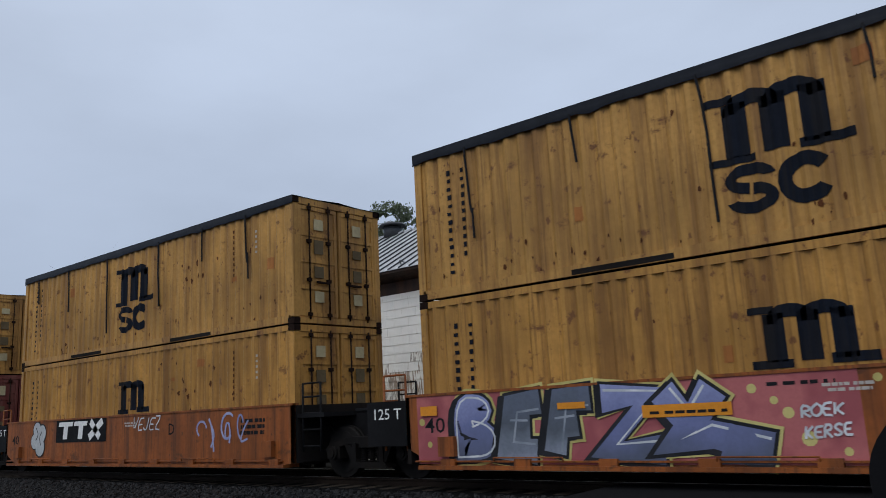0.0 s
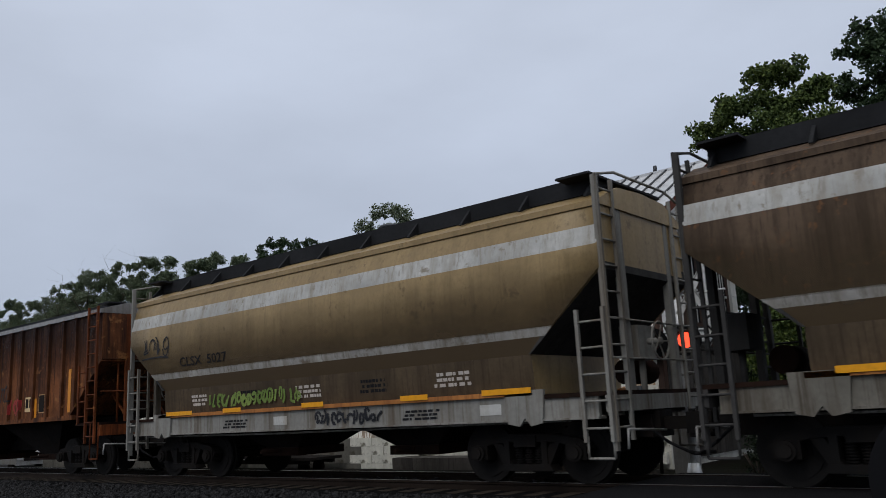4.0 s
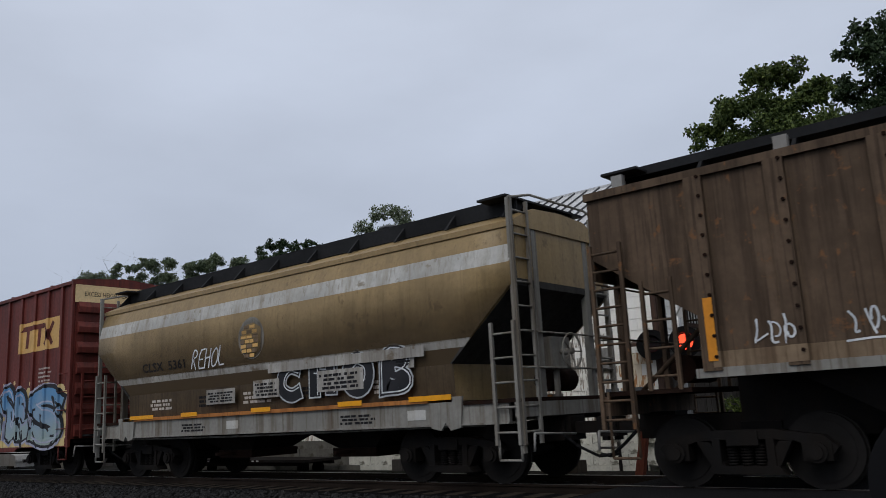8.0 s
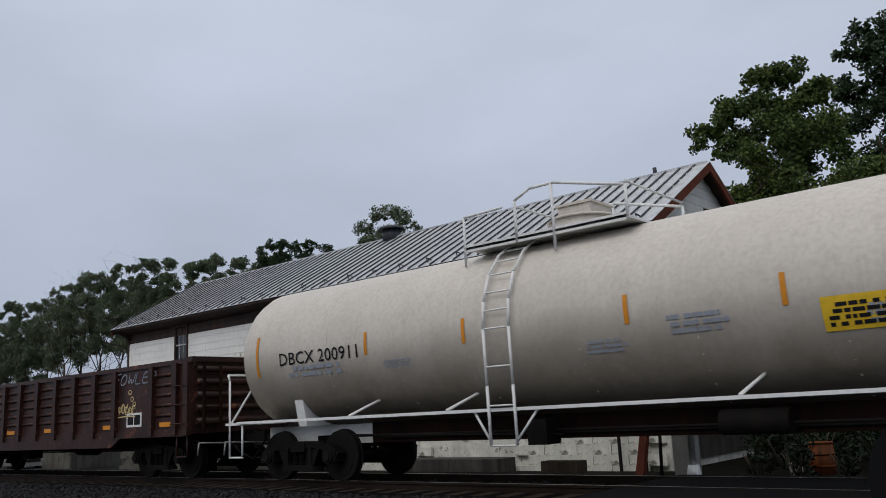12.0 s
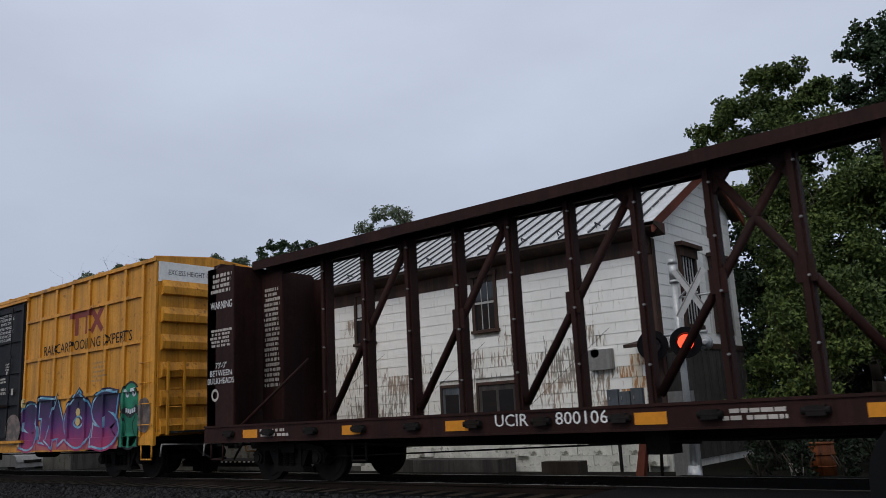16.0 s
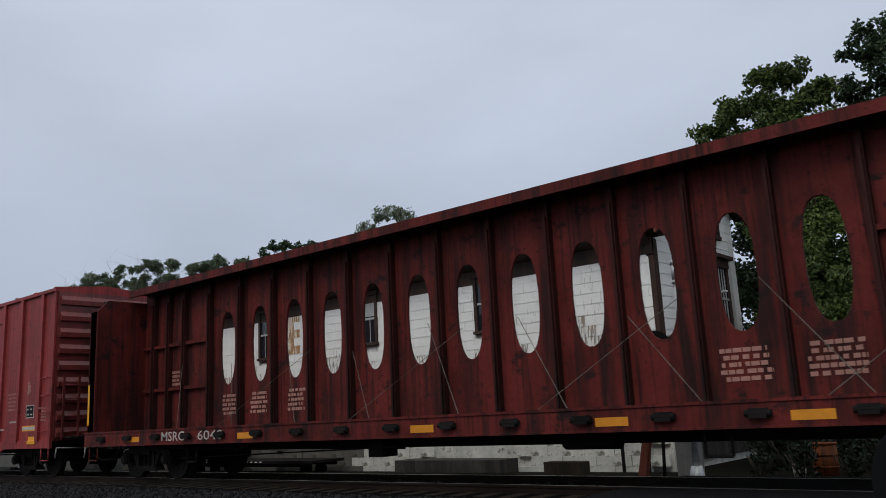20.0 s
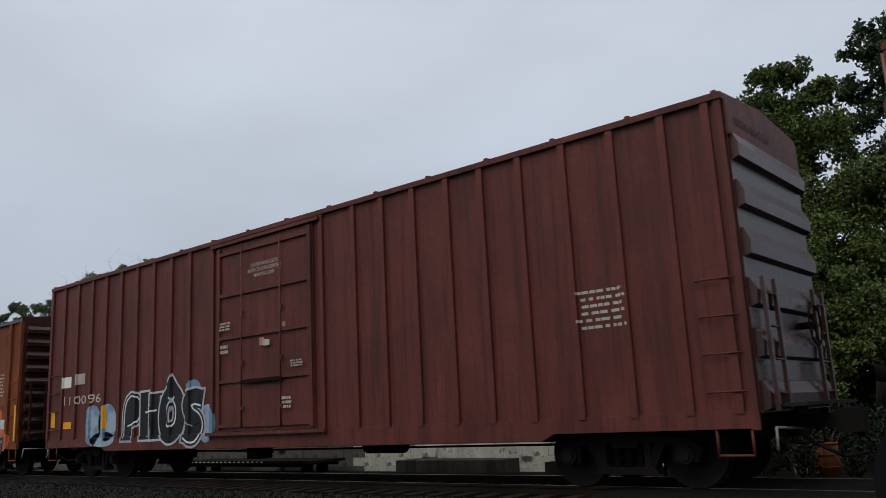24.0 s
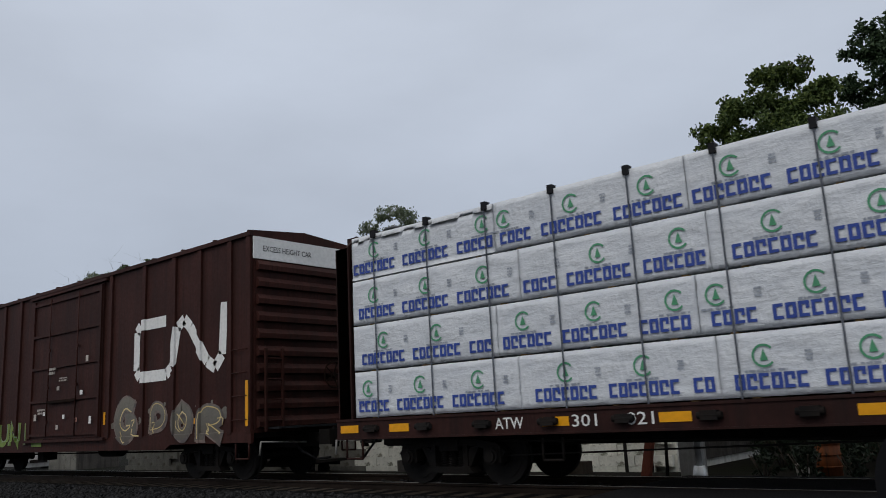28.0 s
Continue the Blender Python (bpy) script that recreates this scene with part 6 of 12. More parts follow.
def ends(car, length, hose=True):
    for x, turn in ((0.0, math.pi), (length, 0.0)):
        c = part("coupler", COUPLER, None, car)
        c.location, c.rotation_euler = (x, 0, 0), (0, 0, turn)
        if hose:
            d = 1 if turn == 0 else -1
            bm = bmesh.new()
            path_rod(bm, [(x, -0.45, 0.75), (x + d * 0.25, -0.42, 0.55), (x + d * 0.55, -0.30, 0.38), (x + d * 0.80, -0.12, 0.40)], 0.025, 6)
            part("air_hose", bm, M["black"], car)
            bm = rods([((x + d * 0.12, -1.35, 0.78), (x + d * 0.12, -0.2, 0.72)), ((x + d * 0.12, -1.35, 0.78), (x + d * 0.12, -1.38, 0.52))], 0.018)
            part("uncoupling_lever", bm, M["galv"], car)


def brake_gear(car, length, z=0.72, bay=False):
    rows = [((3.4, -0.35, z - 0.20), (length - 3.4, -0.35, z - 0.20)), ((3.2, -0.95, z - 0.12), (length * 0.45, -0.60, z - 0.22))]
    part("brake_rod", rods(rows if not bay else [((0.6, -1.30, z + 0.04), (length * 0.42, -1.34, z + 0.02)), ((length * 0.42, -1.34, z + 0.02), (length - 0.8, -1.30, z + 0.06))], 0.02), M["under"] if not bay else M["sill_grey"], car)
    if bay:                                                     # hoppers carry their brake gear over the couplers
        return
    bm = bmesh.new()
    rod(bm, (length * 0.60, -0.62, z - 0.12), (length * 0.60 + 0.9, -0.62, z - 0.12), 0.17, 14)
    part("air_reservoir", bm, M["under"], car)
    bm = boxes((length * 0.42, length * 0.42 + 0.35, -0.85, -0.45, z - 0.36, z + 0.02))
    part("brake_valve", bm, M["under"], car)


def brake_wheel(car, x, d, y, z, material, r=0.28):
    bm = bmesh.new()
    n = 18
    for i in range(n):
        a, b = 2 * math.pi * i / n, 2 * math.pi * (i + 1) / n
        rod(bm, (x + d * 0.2, y + r * math.cos(a), z + r * math.sin(a)), (x + d * 0.2, y + r * math.cos(b), z + r * math.sin(b)), 0.016, 5)
    for k in range(5):
        a = 1.2566 * k
        rod(bm, (x + d * 0.17, y, z), (x + d * 0.2, y + r * math.cos(a), z + r * math.sin(a)), 0.012, 5)
    rod(bm, (x, y, z), (x + d * 0.22, y, z), 0.05, 8)
    part("brake_wheel", bm, material, car)


def ladder(car, x, y, z0, z1, w, material, along="x", n=None, name="ladder", stile=0.026):
    """Two stiles and rungs, w wide along x or y."""
    bm = bmesh.new()
    n = n or max(2, int((z1 - z0) / 0.42))
    a, b = ((x - w / 2, y), (x + w / 2, y)) if along == "x" else ((x, y - w / 2), (x, y + w / 2))
    for p in (a, b):
        box(bm, p[0] - stile, p[0] + stile, p[1] - stile, p[1] + stile, z0, z1)
    for i in range(n):
        z = z0 + (z1 - z0) * (i + 0.5) / n
        rod(bm, (*a, z), (*b, z), 0.018, 6)
    return part(name, bm, material, car)


def grabs(car, x0, x1, y, zs, material, name="grab_iron"):
    for z in zs:
        d = 0.07 if y < 0 else -0.07
        bm = bmesh.new()
        path_rod(bm, [(x0, y, z), (x0, y - d, z), (x1, y - d, z), (x1, y, z)], 0.012)
        part(name, bm, material, car)


def stirrup(car, x0, x1, y, z0, z1, material):
    bm = bmesh.new()
    path_rod(bm, [(x0, y, z1), (x0, y, z0), (x1, y, z0), (x1, y, z1)], 0.02)
    part("step", bm, material, car)


def car_thing(name, x_front, x_back, label, category, group="freight train"):
    car = thing(name, label, category, group, x_back, TRACK_Y, 0)
    TRAIN.append((car, x_back))
    return car, x_front - x_back


def reflectors(car, rows, y, material, relief=FLAT):
    for x0, x1, z0, z1 in rows:
        patch(car, "reflector", x0, x1, z0, z1, material, y, relief, 0.013)


# ---------------------------------------------------------------- boxcars
def boxcar(x_front, x_back, label, body, posts, doors, door_mat=None, top=5.10, sill=0.68, grid=(), end_mat=None, cap_mat=None,
           end_ribs=7, hw=1.44, post_w=0.11, post_d=0.055, roof_mat=None, plain_door=False, name="boxcar", raised=None):
    car, L = car_thing(name, x_front, x_back, label, "boxcar")
    door_mat, end_mat, roof_mat = door_mat or body, end_mat or body, roof_mat or body
    z0, z1 = sill + 0.28, top - 0.13
    part("body", boxes((0.04, L - 0.04, -hw, hw, z0, z1)), body, car)
    bm = bmesh.new()
    extrude_x(bm, [(-hw - 0.07, z1), (hw + 0.07, z1), (hw + 0.07, top - 0.04), (0, top + 0.09), (-hw - 0.07, top - 0.04)], 0, L)
    if raised:                                                 # the deeper middle stretch of the eaves
        extrude_x(bm, [(-hw - 0.10, z1 - 0.03), (-hw - 0.06, z1 - 0.03), (-hw - 0.06, top), (-hw - 0.10, top - 0.01)], raised[0], raised[1])
    part("roof", bm, roof_mat, car)
    nr = int(L / 1.25)
    for i in range(nr + 1):
        x = 0.1 + (L - 0.2) * i / nr
        bm = bmesh.new()
        extrude_x(bm, [(-hw - 0.05, top - 0.03), (0, top + 0.10), (hw + 0.05, top - 0.03), (hw + 0.05, top + 0.0), (0, top + 0.13), (-hw - 0.05, top + 0.0)], x - 0.03, x + 0.03)
        part("roof_seam", bm, roof_mat, car)
    # side sills: shallow at the trucks, deeper between them
    for s in (-1, 1):
        bm = bmesh.new()
        extrude_y(bm, [(0.03, sill + 0.10), (2.95, sill + 0.10), (3.15, sill), (L - 3.15, sill), (L - 2.95, sill + 0.10), (L - 0.03, sill + 0.10), (L - 0.03, z0 + 0.03), (0.03, z0 + 0.03)], s * hw - 0.035, s * hw + 0.035)
        part("side_sill", bm, body, car)
    me = make_mesh("side_post", boxes((-post_w / 2, post_w / 2, -post_d, 0.01, z0, z1)), body)
    posts = list(posts)
    for s in (-1, 1):
        for x in posts:
            p = part("side_post", me, None, car)
            p.location, p.rotation_euler = (x, s * hw, 0), (0, 0, 0 if s < 0 else math.pi)
        for z in grid:
            bm = bmesh.new()
            segs = [(posts[i], posts[i + 1]) for i in range(len(posts) - 1) if not (doors[0] - 0.2 < (posts[i] + posts[i + 1]) / 2 < doors[-1] + 0.2)]
            for a, b in segs:
                box(bm, a + post_w / 2, b - post_w / 2, *sorted((s * hw, s * (hw + post_d))), z - 0.04, z + 0.04)
            part("side_stiffener", bm, body, car)
    # plug doors with frames, hinges and locking bars
    for s in (-1, 1):
        y = s * hw
        for a, b in zip(doors, doors[1:]):
            d = part("door", boxes((a + 0.02, b - 0.02, *sorted((y, y + s * 0.045)), z0 + 0.05, z1 - 0.12)), door_mat, car)
            bm = bmesh.new()
            out = sorted((y + s * 0.04, y + s * 0.095))
            for x in (a + 0.09, b - 0.09):
                box(bm, x - 0.05, x + 0.05, *out, z0 + 0.08, z1 - 0.15)
            n = 4
            for k in range(n + 1):
                z = z0 + 0.16 + (z1 - z0 - 0.44) * k / n
                box(bm, a + 0.14, b - 0.14, *out, z - 0.035, z + 0.035)
            part("door_frame", bm, door_mat, d)
            bm = bmesh.new()
            for f in (0.30, 0.70):
                x = a + (b - a) * f
                rod(bm, (x, y + s * 0.115, z0 + 0.12), (x, y + s * 0.115, z1 - 0.2), 0.018)
                for zz in (z0 + 0.5, z0 + 1.4, z0 + 2.4):
                    box(bm, x - 0.05, x + 0.05, *sorted((y + s * 0.09, y + s * 0.13)), zz - 0.04, zz + 0.04)
            part("locking_bar", bm, door_mat, d)
            bm = boxes((a + (b - a) * 0.3, a + (b - a) * 0.7, *sorted((y + s * 0.10, y + s * 0.14)), z0 + 0.98, z0 + 1.05))
            part("door_handle", bm, M["under_brown"], d)
        part("door_track", boxes((doors[0] - 0.3, doors[-1] + 0.3, *sorted((y, y + s * 0.13)), z0 - 0.03, z0 + 0.04)), body, car)
        part("door_track", boxes((doors[0] - 0.2, doors[-1] + 0.2, *sorted((y, y + s * 0.11)), z1 - 0.10, z1 - 0.03)), body, car)
    # corrugated ends
    for x, d in ((0.0, -1), (L, 1)):
        part("end_panel", boxes((*sorted((x - d * 0.05, x)), -hw + 0.03, hw - 0.03, z0, z1)), end_mat, car)
        if cap_mat:
            part("end_band", boxes((*sorted((x, x + d * 0.03)), -hw, hw, z1 - 0.48, z1 - 0.01)), cap_mat, car)
        zt = z1 - (0.62 if cap_mat else 0.25)
        for k in range(end_ribs):
            z = z0 + 0.2 + (zt - z0 - 0.2) * k / (end_ribs - 1)
            bm = bmesh.new()
            h = (zt - z0) / end_ribs * 0.33
            a = [bm.verts.new((x + d * q, y, z + r)) for y in (-hw + 0.08, hw - 0.08) for q, r in ((0.0, -h), (0.095, -h * 0.80), (0.105, h * 0.1), (0.035, h * 0.95), (0.0, h))]
            for i in range(4):
                bm.faces.new((a[i], a[i + 1], a[i + 6], a[i + 5]))
            bm.faces.new(a[:5])
            bm.faces.new(a[5:])
            part("end_rib", bm, end_mat, car)
        for s in (-1, 1):
            part("corner_post", boxes((*sorted((x - d * 0.02, x - d * 0.12)), *sorted((s * hw, s * (hw + 0.045))), z0 - 0.2, z1)), body, car)
            grabs(car, *((x - 0.62, x - 0.12) if d > 0 else (x + 0.12, x + 0.62)), s * hw, (sill + 0.55, sill + 1.02, sill + 1.49, sill + 1.96), body)
            ladder(car, x + d * 0.14, s * (hw - 0.42), sill + 0.3, sill + 1.95, 0.42, end_mat, "y", 4)
            stirrup(car, *((x - 0.58, x - 0.14) if d > 0 else (x + 0.14, x + 0.58)), s * hw, sill - 0.22, sill + 0.12, body)
    brake_wheel(car, L, 1, 0.55, 2.1, M["under_brown"])
    part("crossover_platform", boxes((L, L + 0.45, -1.15, 1.15, 1.02, 1.06), (-0.45, 0, -1.15, 1.15, 1.02, 1.06)), M["grate"], car)
    part("underframe", boxes((0.1, L - 0.1, -0.32, 0.32, 0.62, 0.96), (0.1, L - 0.1, -1.3, 1.3, 0.86, z0)), M["under"], car)
    bm = bmesh.new()
    for i in range(11):
        x = 3.6 + (L - 7.2) * i / 10
        box(bm, x - 0.06, x + 0.06, -hw + 0.1, hw - 0.1, 0.70, 0.95)
    part("cross_bearers", bm, M["under"], car)
    brake_gear(car, L, 0.78)
    ends(car, L)
    for x in (2.05, L - 2.05):
        truck(car, x, x_back)
    return car, L, Relief(posts, post_w, post_d, bands=[(0.0, z0 + 0.03, 0.035)] + [(z - 0.04, z + 0.04, post_d) for z in grid]), -hw


def door_text(car, doors, y, z, mat, both=True, k=0.68):
    """The stencilled warning on a pair of plug doors."""
    y -= 0.045
    lines = ("CLOSE AND LOCK", "BOTH DOORS BEFORE", "MOVING CAR")
    a, b = doors[-2], doors[-1]
    for i, t in enumerate(lines):
        lettering(car, t, (a + b) / 2 - 0.1, z - 0.17 * k * i, 0.11 * k, mat, y, offset=0.004)
    if both and len(doors) > 2:
        for i, t in enumerate(("CLOSE THIS DOOR", "BEFORE CLOSING", "MAIN DOOR")):
            lettering(car, t, (doors[0] + doors[1]) / 2 - 0.2, z - 0.02 - 0.16 * k * i, 0.10 * k, mat, y, offset=0.004)


def door_notes(car, doors, y, seed, n=9, mats=None):
    """Small stickers and stencils low on the doors."""
    rnd = random.Random(seed)
    mats = mats or (M["white"], M["faded_white"], M["faded_white"], M["white"], M["faded_pink"])
    for i in range(n):
        a, b = doors[i % (len(doors) - 1)], doors[i % (len(doors) - 1) + 1]
        x, z = rnd.uniform(a + 0.3, b - 0.4), rnd.uniform(1.25, 3.1)
        if rnd.random() < 0.45:
            bars(car, x, z, rnd.uniform(0.3, 0.6), rnd.uniform(0.10, 0.26), rnd.choice((2, 3)), M["faded_white"], y - 0.10, seed=seed * 31 + i)
        else:
            w = rnd.uniform(0.08, 0.17)
            patch(car, "sticker", x, x + w, z, z + rnd.uniform(0.09, 0.19), rnd.choice(mats), y - 0.10)


def load_data(car, x, z, mat, y, relief, seed, w=0.8, h=0.55, rows=3):
    bars(car, x, z, w, h, rows + 2, mat, y, relief, seed, fill=0.42)


def cross_logo(car, x0, x1, z0, z1, y, relief):
    """Two tall bent ribbons back to back: each arm has a blue and a red stripe, and the waist is pinched."""
    w, h = x1 - x0, z1 - z0
    cx, cz = (x0 + x1) / 2, (z0 + z1) / 2
    t = 0.15 * h
    for s in (-1, 1):
        edge = cx + s * w / 2
        for up in (1, -1):
            blue_top = (s < 0) == (up > 0)                       # the blue stripe runs from corner to corner one way, the red the other
            for k, mat in ((1.0, M["logo_blue"] if blue_top else M["logo_red"]), (0.0, M["logo_red"] if blue_top else M["logo_blue"])):
                z_out = cz + up * (h / 2 - t / 2 - (1 - k) * t * 1.35)
                line = soften([(edge, z_out), (cx + s * 0.20 * w, cz + up * (0.14 + 0.07 * k) * h), (cx + s * (0.05 + 0.06 * (1 - k)) * w, cz + up * 0.02 * h)], 1)
                shape(car, "logo", ribbon(line, t), mat, y, relief, 0.009 + 0.003 * k + (0.006 if s > 0 else 0.0))


def cars_boxcars():
    # oxide red boxcar
    posts = [0.07, 0.85, 1.6, 2.35, 3.1, 4.05, 4.95, 5.9, 6.75, 12.1, 13.0, 13.9, 14.8, 15.65, 16.5, 17.3, 18.1, 18.68]
    D = (6.94, 9.42, 12.0)
    car, L, R, y = boxcar(-182.5, -201.25, "oxide-red boxcar with a sand panel and blue graffiti along its foot", M["ox_red"], posts, D, cap_mat=M["cream_ink"], end_mat=M["ox_red"])
    patch(car, "logo_panel", 15.46, 17.98, 3.37, 4.22, M["logo_sand"], y, R)
    shape(car, "logo", [rect(15.70, 16.35, 3.98, 4.12, 0.04), rect(15.94, 16.12, 3.5, 3.98, 0.04), rect(16.42, 17.05, 3.98, 4.12, 0.04), rect(16.66, 16.84, 3.5, 3.98, 0.04)] + stroke([(17.1, 4.08), (17.55, 3.5)], 0.14) + stroke([(17.1, 3.5), (17.6, 4.1)], 0.14), M["ox_red"], y, R, 0.012)
    lettering(car, "TB OX", 1.58, 3.02, 0.27, M["white"], y, R, 1.45)
    lettering(car, "88 92 98", 2.08, 2.52, 0.27, M["white"], y, R, 2.33)
    patch(car, "emblem", 3.85, 4.15, 2.55, 2.87, M["faded_white"], y, R)
    patch(car, "emblem", 3.88, 4.12, 2.58, 2.84, M["ox_red"], y, R, 0.010)
    door_text(car, D, y, 4.2, M["white"])
    door_notes(car, D, y, 3)
    bubbles(car, 11.55, 18.55, 0.80, 2.45, S["cream"], y, R, 9, 17, 0.24)
    piece(car, [("k", 11.75, 13.62, 0.80, 2.28), ("O", 13.48, 14.72, 0.74, 2.24), ("w", 14.5, 16.6, 0.74, 2.52), ("s", 16.2, 18.5, 0.78, 2.38)], S["kows"], y, R, S["black"], S["violet_white"], S["violet_white"], 9, 0.34, (0.10, 0.05), 0.07, cut=S["black"], cuts=9, cut_w=0.15)
    for q, m, lift in ((0.50, S["silver"], 0.020), (0.46, S["black"], 0.0215), (0.40, S["silver"], 0.023)):
        shape(car, "spray_eye", [[(14.12 + q * math.cos(a), 1.52 + 0.62 * q * math.sin(a) * abs(math.sin(a)) ** 0.3) for a in (2 * math.pi * k / 24 for k in range(24))]], m, y, R, lift)
    shape(car, "spray_eye", [disc(14.12, 1.52, 0.20, 0.20, 18)], S["mixed"], y, R, 0.025)
    shape(car, "spray_eye", [disc(14.13, 1.53, 0.10, 0.10, 14)], S["black"], y, R, 0.027)
    shape(car, "spray_eye", [disc(14.20, 1.60, 0.035, 0.035, 10)], S["white"], y, R, 0.029)
    shape(car, "spray_line", ribbon(soften([(13.6, 1.68), (13.9, 1.98), (14.35, 1.96), (14.65, 1.62)], 2), 0.05), S["black"], y, R, 0.029)
    bubbles(car, 1.75, 5.95, 0.78, 1.75, S["cream"], y, R, 6, 9, 0.22)
    piece(car, [("E", 2.05, 3.0, 0.80, 1.85), ("A", 2.85, 3.9, 0.78, 2.0), ("R", 3.75, 4.75, 0.78, 1.95), ("F", 4.7, 5.7, 0.80, 1.9)], S["teal"], y, R, S["black"], None, S["sky"], 6, 0.36, (0.08, -0.04), cut=S["black"])
    for k, (z0, z1) in enumerate(((0.9, 1.0), (1.08, 1.22), (1.34, 1.55))):
        patch(car, "spray_cloud", 10.2 + 0.25 * k, 11.6, z0, z1, S["cream"], y - 0.045)
    load_data(car, 17.2, 2.4, M["faded_white"], y, R, 8)
    reflectors(car, [(0.9, 1.3, 1.2, 1.4), (3.0, 3.7, 0.9, 1.0), (13.2, 13.9, 0.95, 1.05), (16.6, 17.3, 0.95, 1.05), (9.3, 9.9, 0.72, 0.82)], y, M["hazard"], R)

    # yellow boxcar heavy with graffiti
    posts = [0.07, 0.8, 1.55, 2.35, 3.25, 4.1, 5.0, 5.95, 6.8, 11.95, 12.85, 13.7, 14.6, 15.5, 16.4, 17.25, 18.0, 18.65]
    D = (6.89, 9.42, 11.87)
    car, L, R, y = boxcar(-202.95, -221.67, "yellow boxcar with black plug doors, heavily sprayed with graffiti", M["ttx"], posts, D, M["door_black"], cap_mat=M["white"], raised=(2.2, 3.6))
    cross_logo(car, 1.86, 3.12, 3.20, 4.38, y, R)
    for t, x, z in (("next", 0.98, 3.62), ("load", 0.98, 3.40), ("any", 3.72, 3.66), ("road", 3.72, 3.44)):
        lettering(car, t, x, z, 0.17, M["ink"], y, R, 0.42, shear=0.3)
    lettering(car, "TB OX", 2.2, 2.52, 0.27, M["ink"], y, R, 1.3)
    lettering(car, "6 66 90 2", 2.2, 2.08, 0.25, M["ink"], y, R, 2.3)
    patch(car, "logo_panel", 15.45, 17.85, 3.70, 4.28, M["black"], y, R)
    shape(car, "logo", [rect(15.53, 16.23, 4.09, 4.22, 0.05), rect(15.78, 15.98, 3.76, 4.09, 0.05), rect(16.28, 16.93, 4.09, 4.22, 0.05), rect(16.51, 16.71, 3.76, 4.09, 0.05)] + stroke([(17.05, 3.78), (17.7, 4.2)], 0.17) + stroke([(17.1, 4.2), (17.55, 3.78)], 0.17), M["white"], y, R, 0.012)
    lettering(car, "Railcar Pooling", 16.42, 3.16, 0.22, M["ink"], y, R, 2.1)
    lettering(car, "Experts", 16.40, 2.86, 0.22, M["ink"], y, R, 1.05)
    lettering(car, "ttx.com", 16.66, 2.62, 0.20, M["ink"], y, R, 1.05)
    shape(car, "placard", ring(17.0, 1.55, 0.34, 0.26, 0.05, 45, 405, 4), M["white"], y, R, 0.034)
    door_text(car, D, y, 4.3, M["white"])
    tag_word(car, "FANXUS", 7.57, 9.3, 2.85, 3.12, S["silver"], y - 0.10, FLAT, 0.03, 40, 0.1)
    tag_word(car, "COY", 9.75, 11.3, 2.75, 3.1, S["silver"], y - 0.10, FLAT, 0.035, 41, 0.1)
    for i in range(7):
        scrawl(car, 7.1 + 0.66 * i, 7.8 + 0.66 * i, 1.05 + 0.2 * (i % 3), 1.9 + 0.35 * (i % 3), S["grey"] if i % 2 else S["silver"], y - 0.10, FLAT, 42 + i, 0.022)
    bubbles(car, 8.3, 10.6, 1.15, 2.2, S["slate_fade"], y - 0.10, FLAT, 49, 6, 0.3, 0.003)
    bubbles(car, 12.0, 13.1, 0.80, 2.1, S["blue_violet"], y, R, 43, 4, 0.2)
    bubbles(car, 13.0, 18.1, 0.78, 1.05, S["blue_violet"], y, R, 44, 8, 0.2)
    spray_part(car, "spray_cloud", [disc(x, zz, q, q * 0.6, 14) for x, zz, q in ((14.2, 2.26, 0.42), (14.95, 2.28, 0.40), (15.9, 2.28, 0.42), (16.9, 2.42, 0.45), (17.6, 1.9, 0.4))], S["blue_violet"], y, R, 0.004)
    spray_part(car, "spray_cloud", [disc(x, zz, q, q * 0.55, 12) for x, zz, q in ((13.9, 2.42, 0.15), (14.75, 2.45, 0.17), (15.75, 2.45, 0.18))], S["teal"], y, R, 0.0055)
    piece(car, [("S", 13.12, 14.42, 0.86, 2.26), ("E", 14.3, 15.46, 0.82, 2.2), ("R", 15.36, 16.66, 0.84, 2.26), ("S", 16.62, 18.1, 0.95, 2.42)], S["worn_grey"], y, R, S["black"], S["white"], None, 12, 0.40, (0.08, -0.05), 0.05, cut=S["silver"], cuts=7)
    spray_part(car, "spray_spot", [[(x, z), (x + 0.30, z + 0.06), (x + 0.22, z + 0.36), (x + 0.05, z + 0.30)] for x, z in ((13.5, 1.2), (14.0, 1.5), (14.7, 1.0), (15.1, 1.55), (15.8, 1.1), (16.2, 1.6), (17.0, 1.3), (17.4, 1.8))], S["black"], y, R, 0.030)
    shape(car, "spray_line", sum((stroke(p, 0.035) for p in ([(13.2, 1.0), (13.7, 0.86), (13.9, 1.15)], [(14.4, 1.3), (14.9, 1.05), (15.3, 0.95)], [(15.5, 1.9), (16.0, 1.5), (16.4, 1.2)], [(16.5, 1.0), (16.8, 1.35), (17.4, 1.2)], [(13.3, 1.9), (13.6, 2.1), (14.1, 2.0)])), []), S["white"], y, R, 0.036)
    patch(car, "placard", 16.55, 17.15, 1.22, 1.62, M["white"], y, R, 0.040)
    for k in (16.60, 16.87):
        patch(car, "placard_face", k, k + 0.22, 1.30, 1.56, M["ink"], y, R, 0.044)
    tag_word(car, "BOY", 12.15, 13.1, 2.95, 3.3, S["white"], y, R, 0.035, 45, 0.2)
    tag_word(car, "KUGE", 12.2, 12.95, 1.82, 2.0, S["white"], y, R, 0.03, 46)
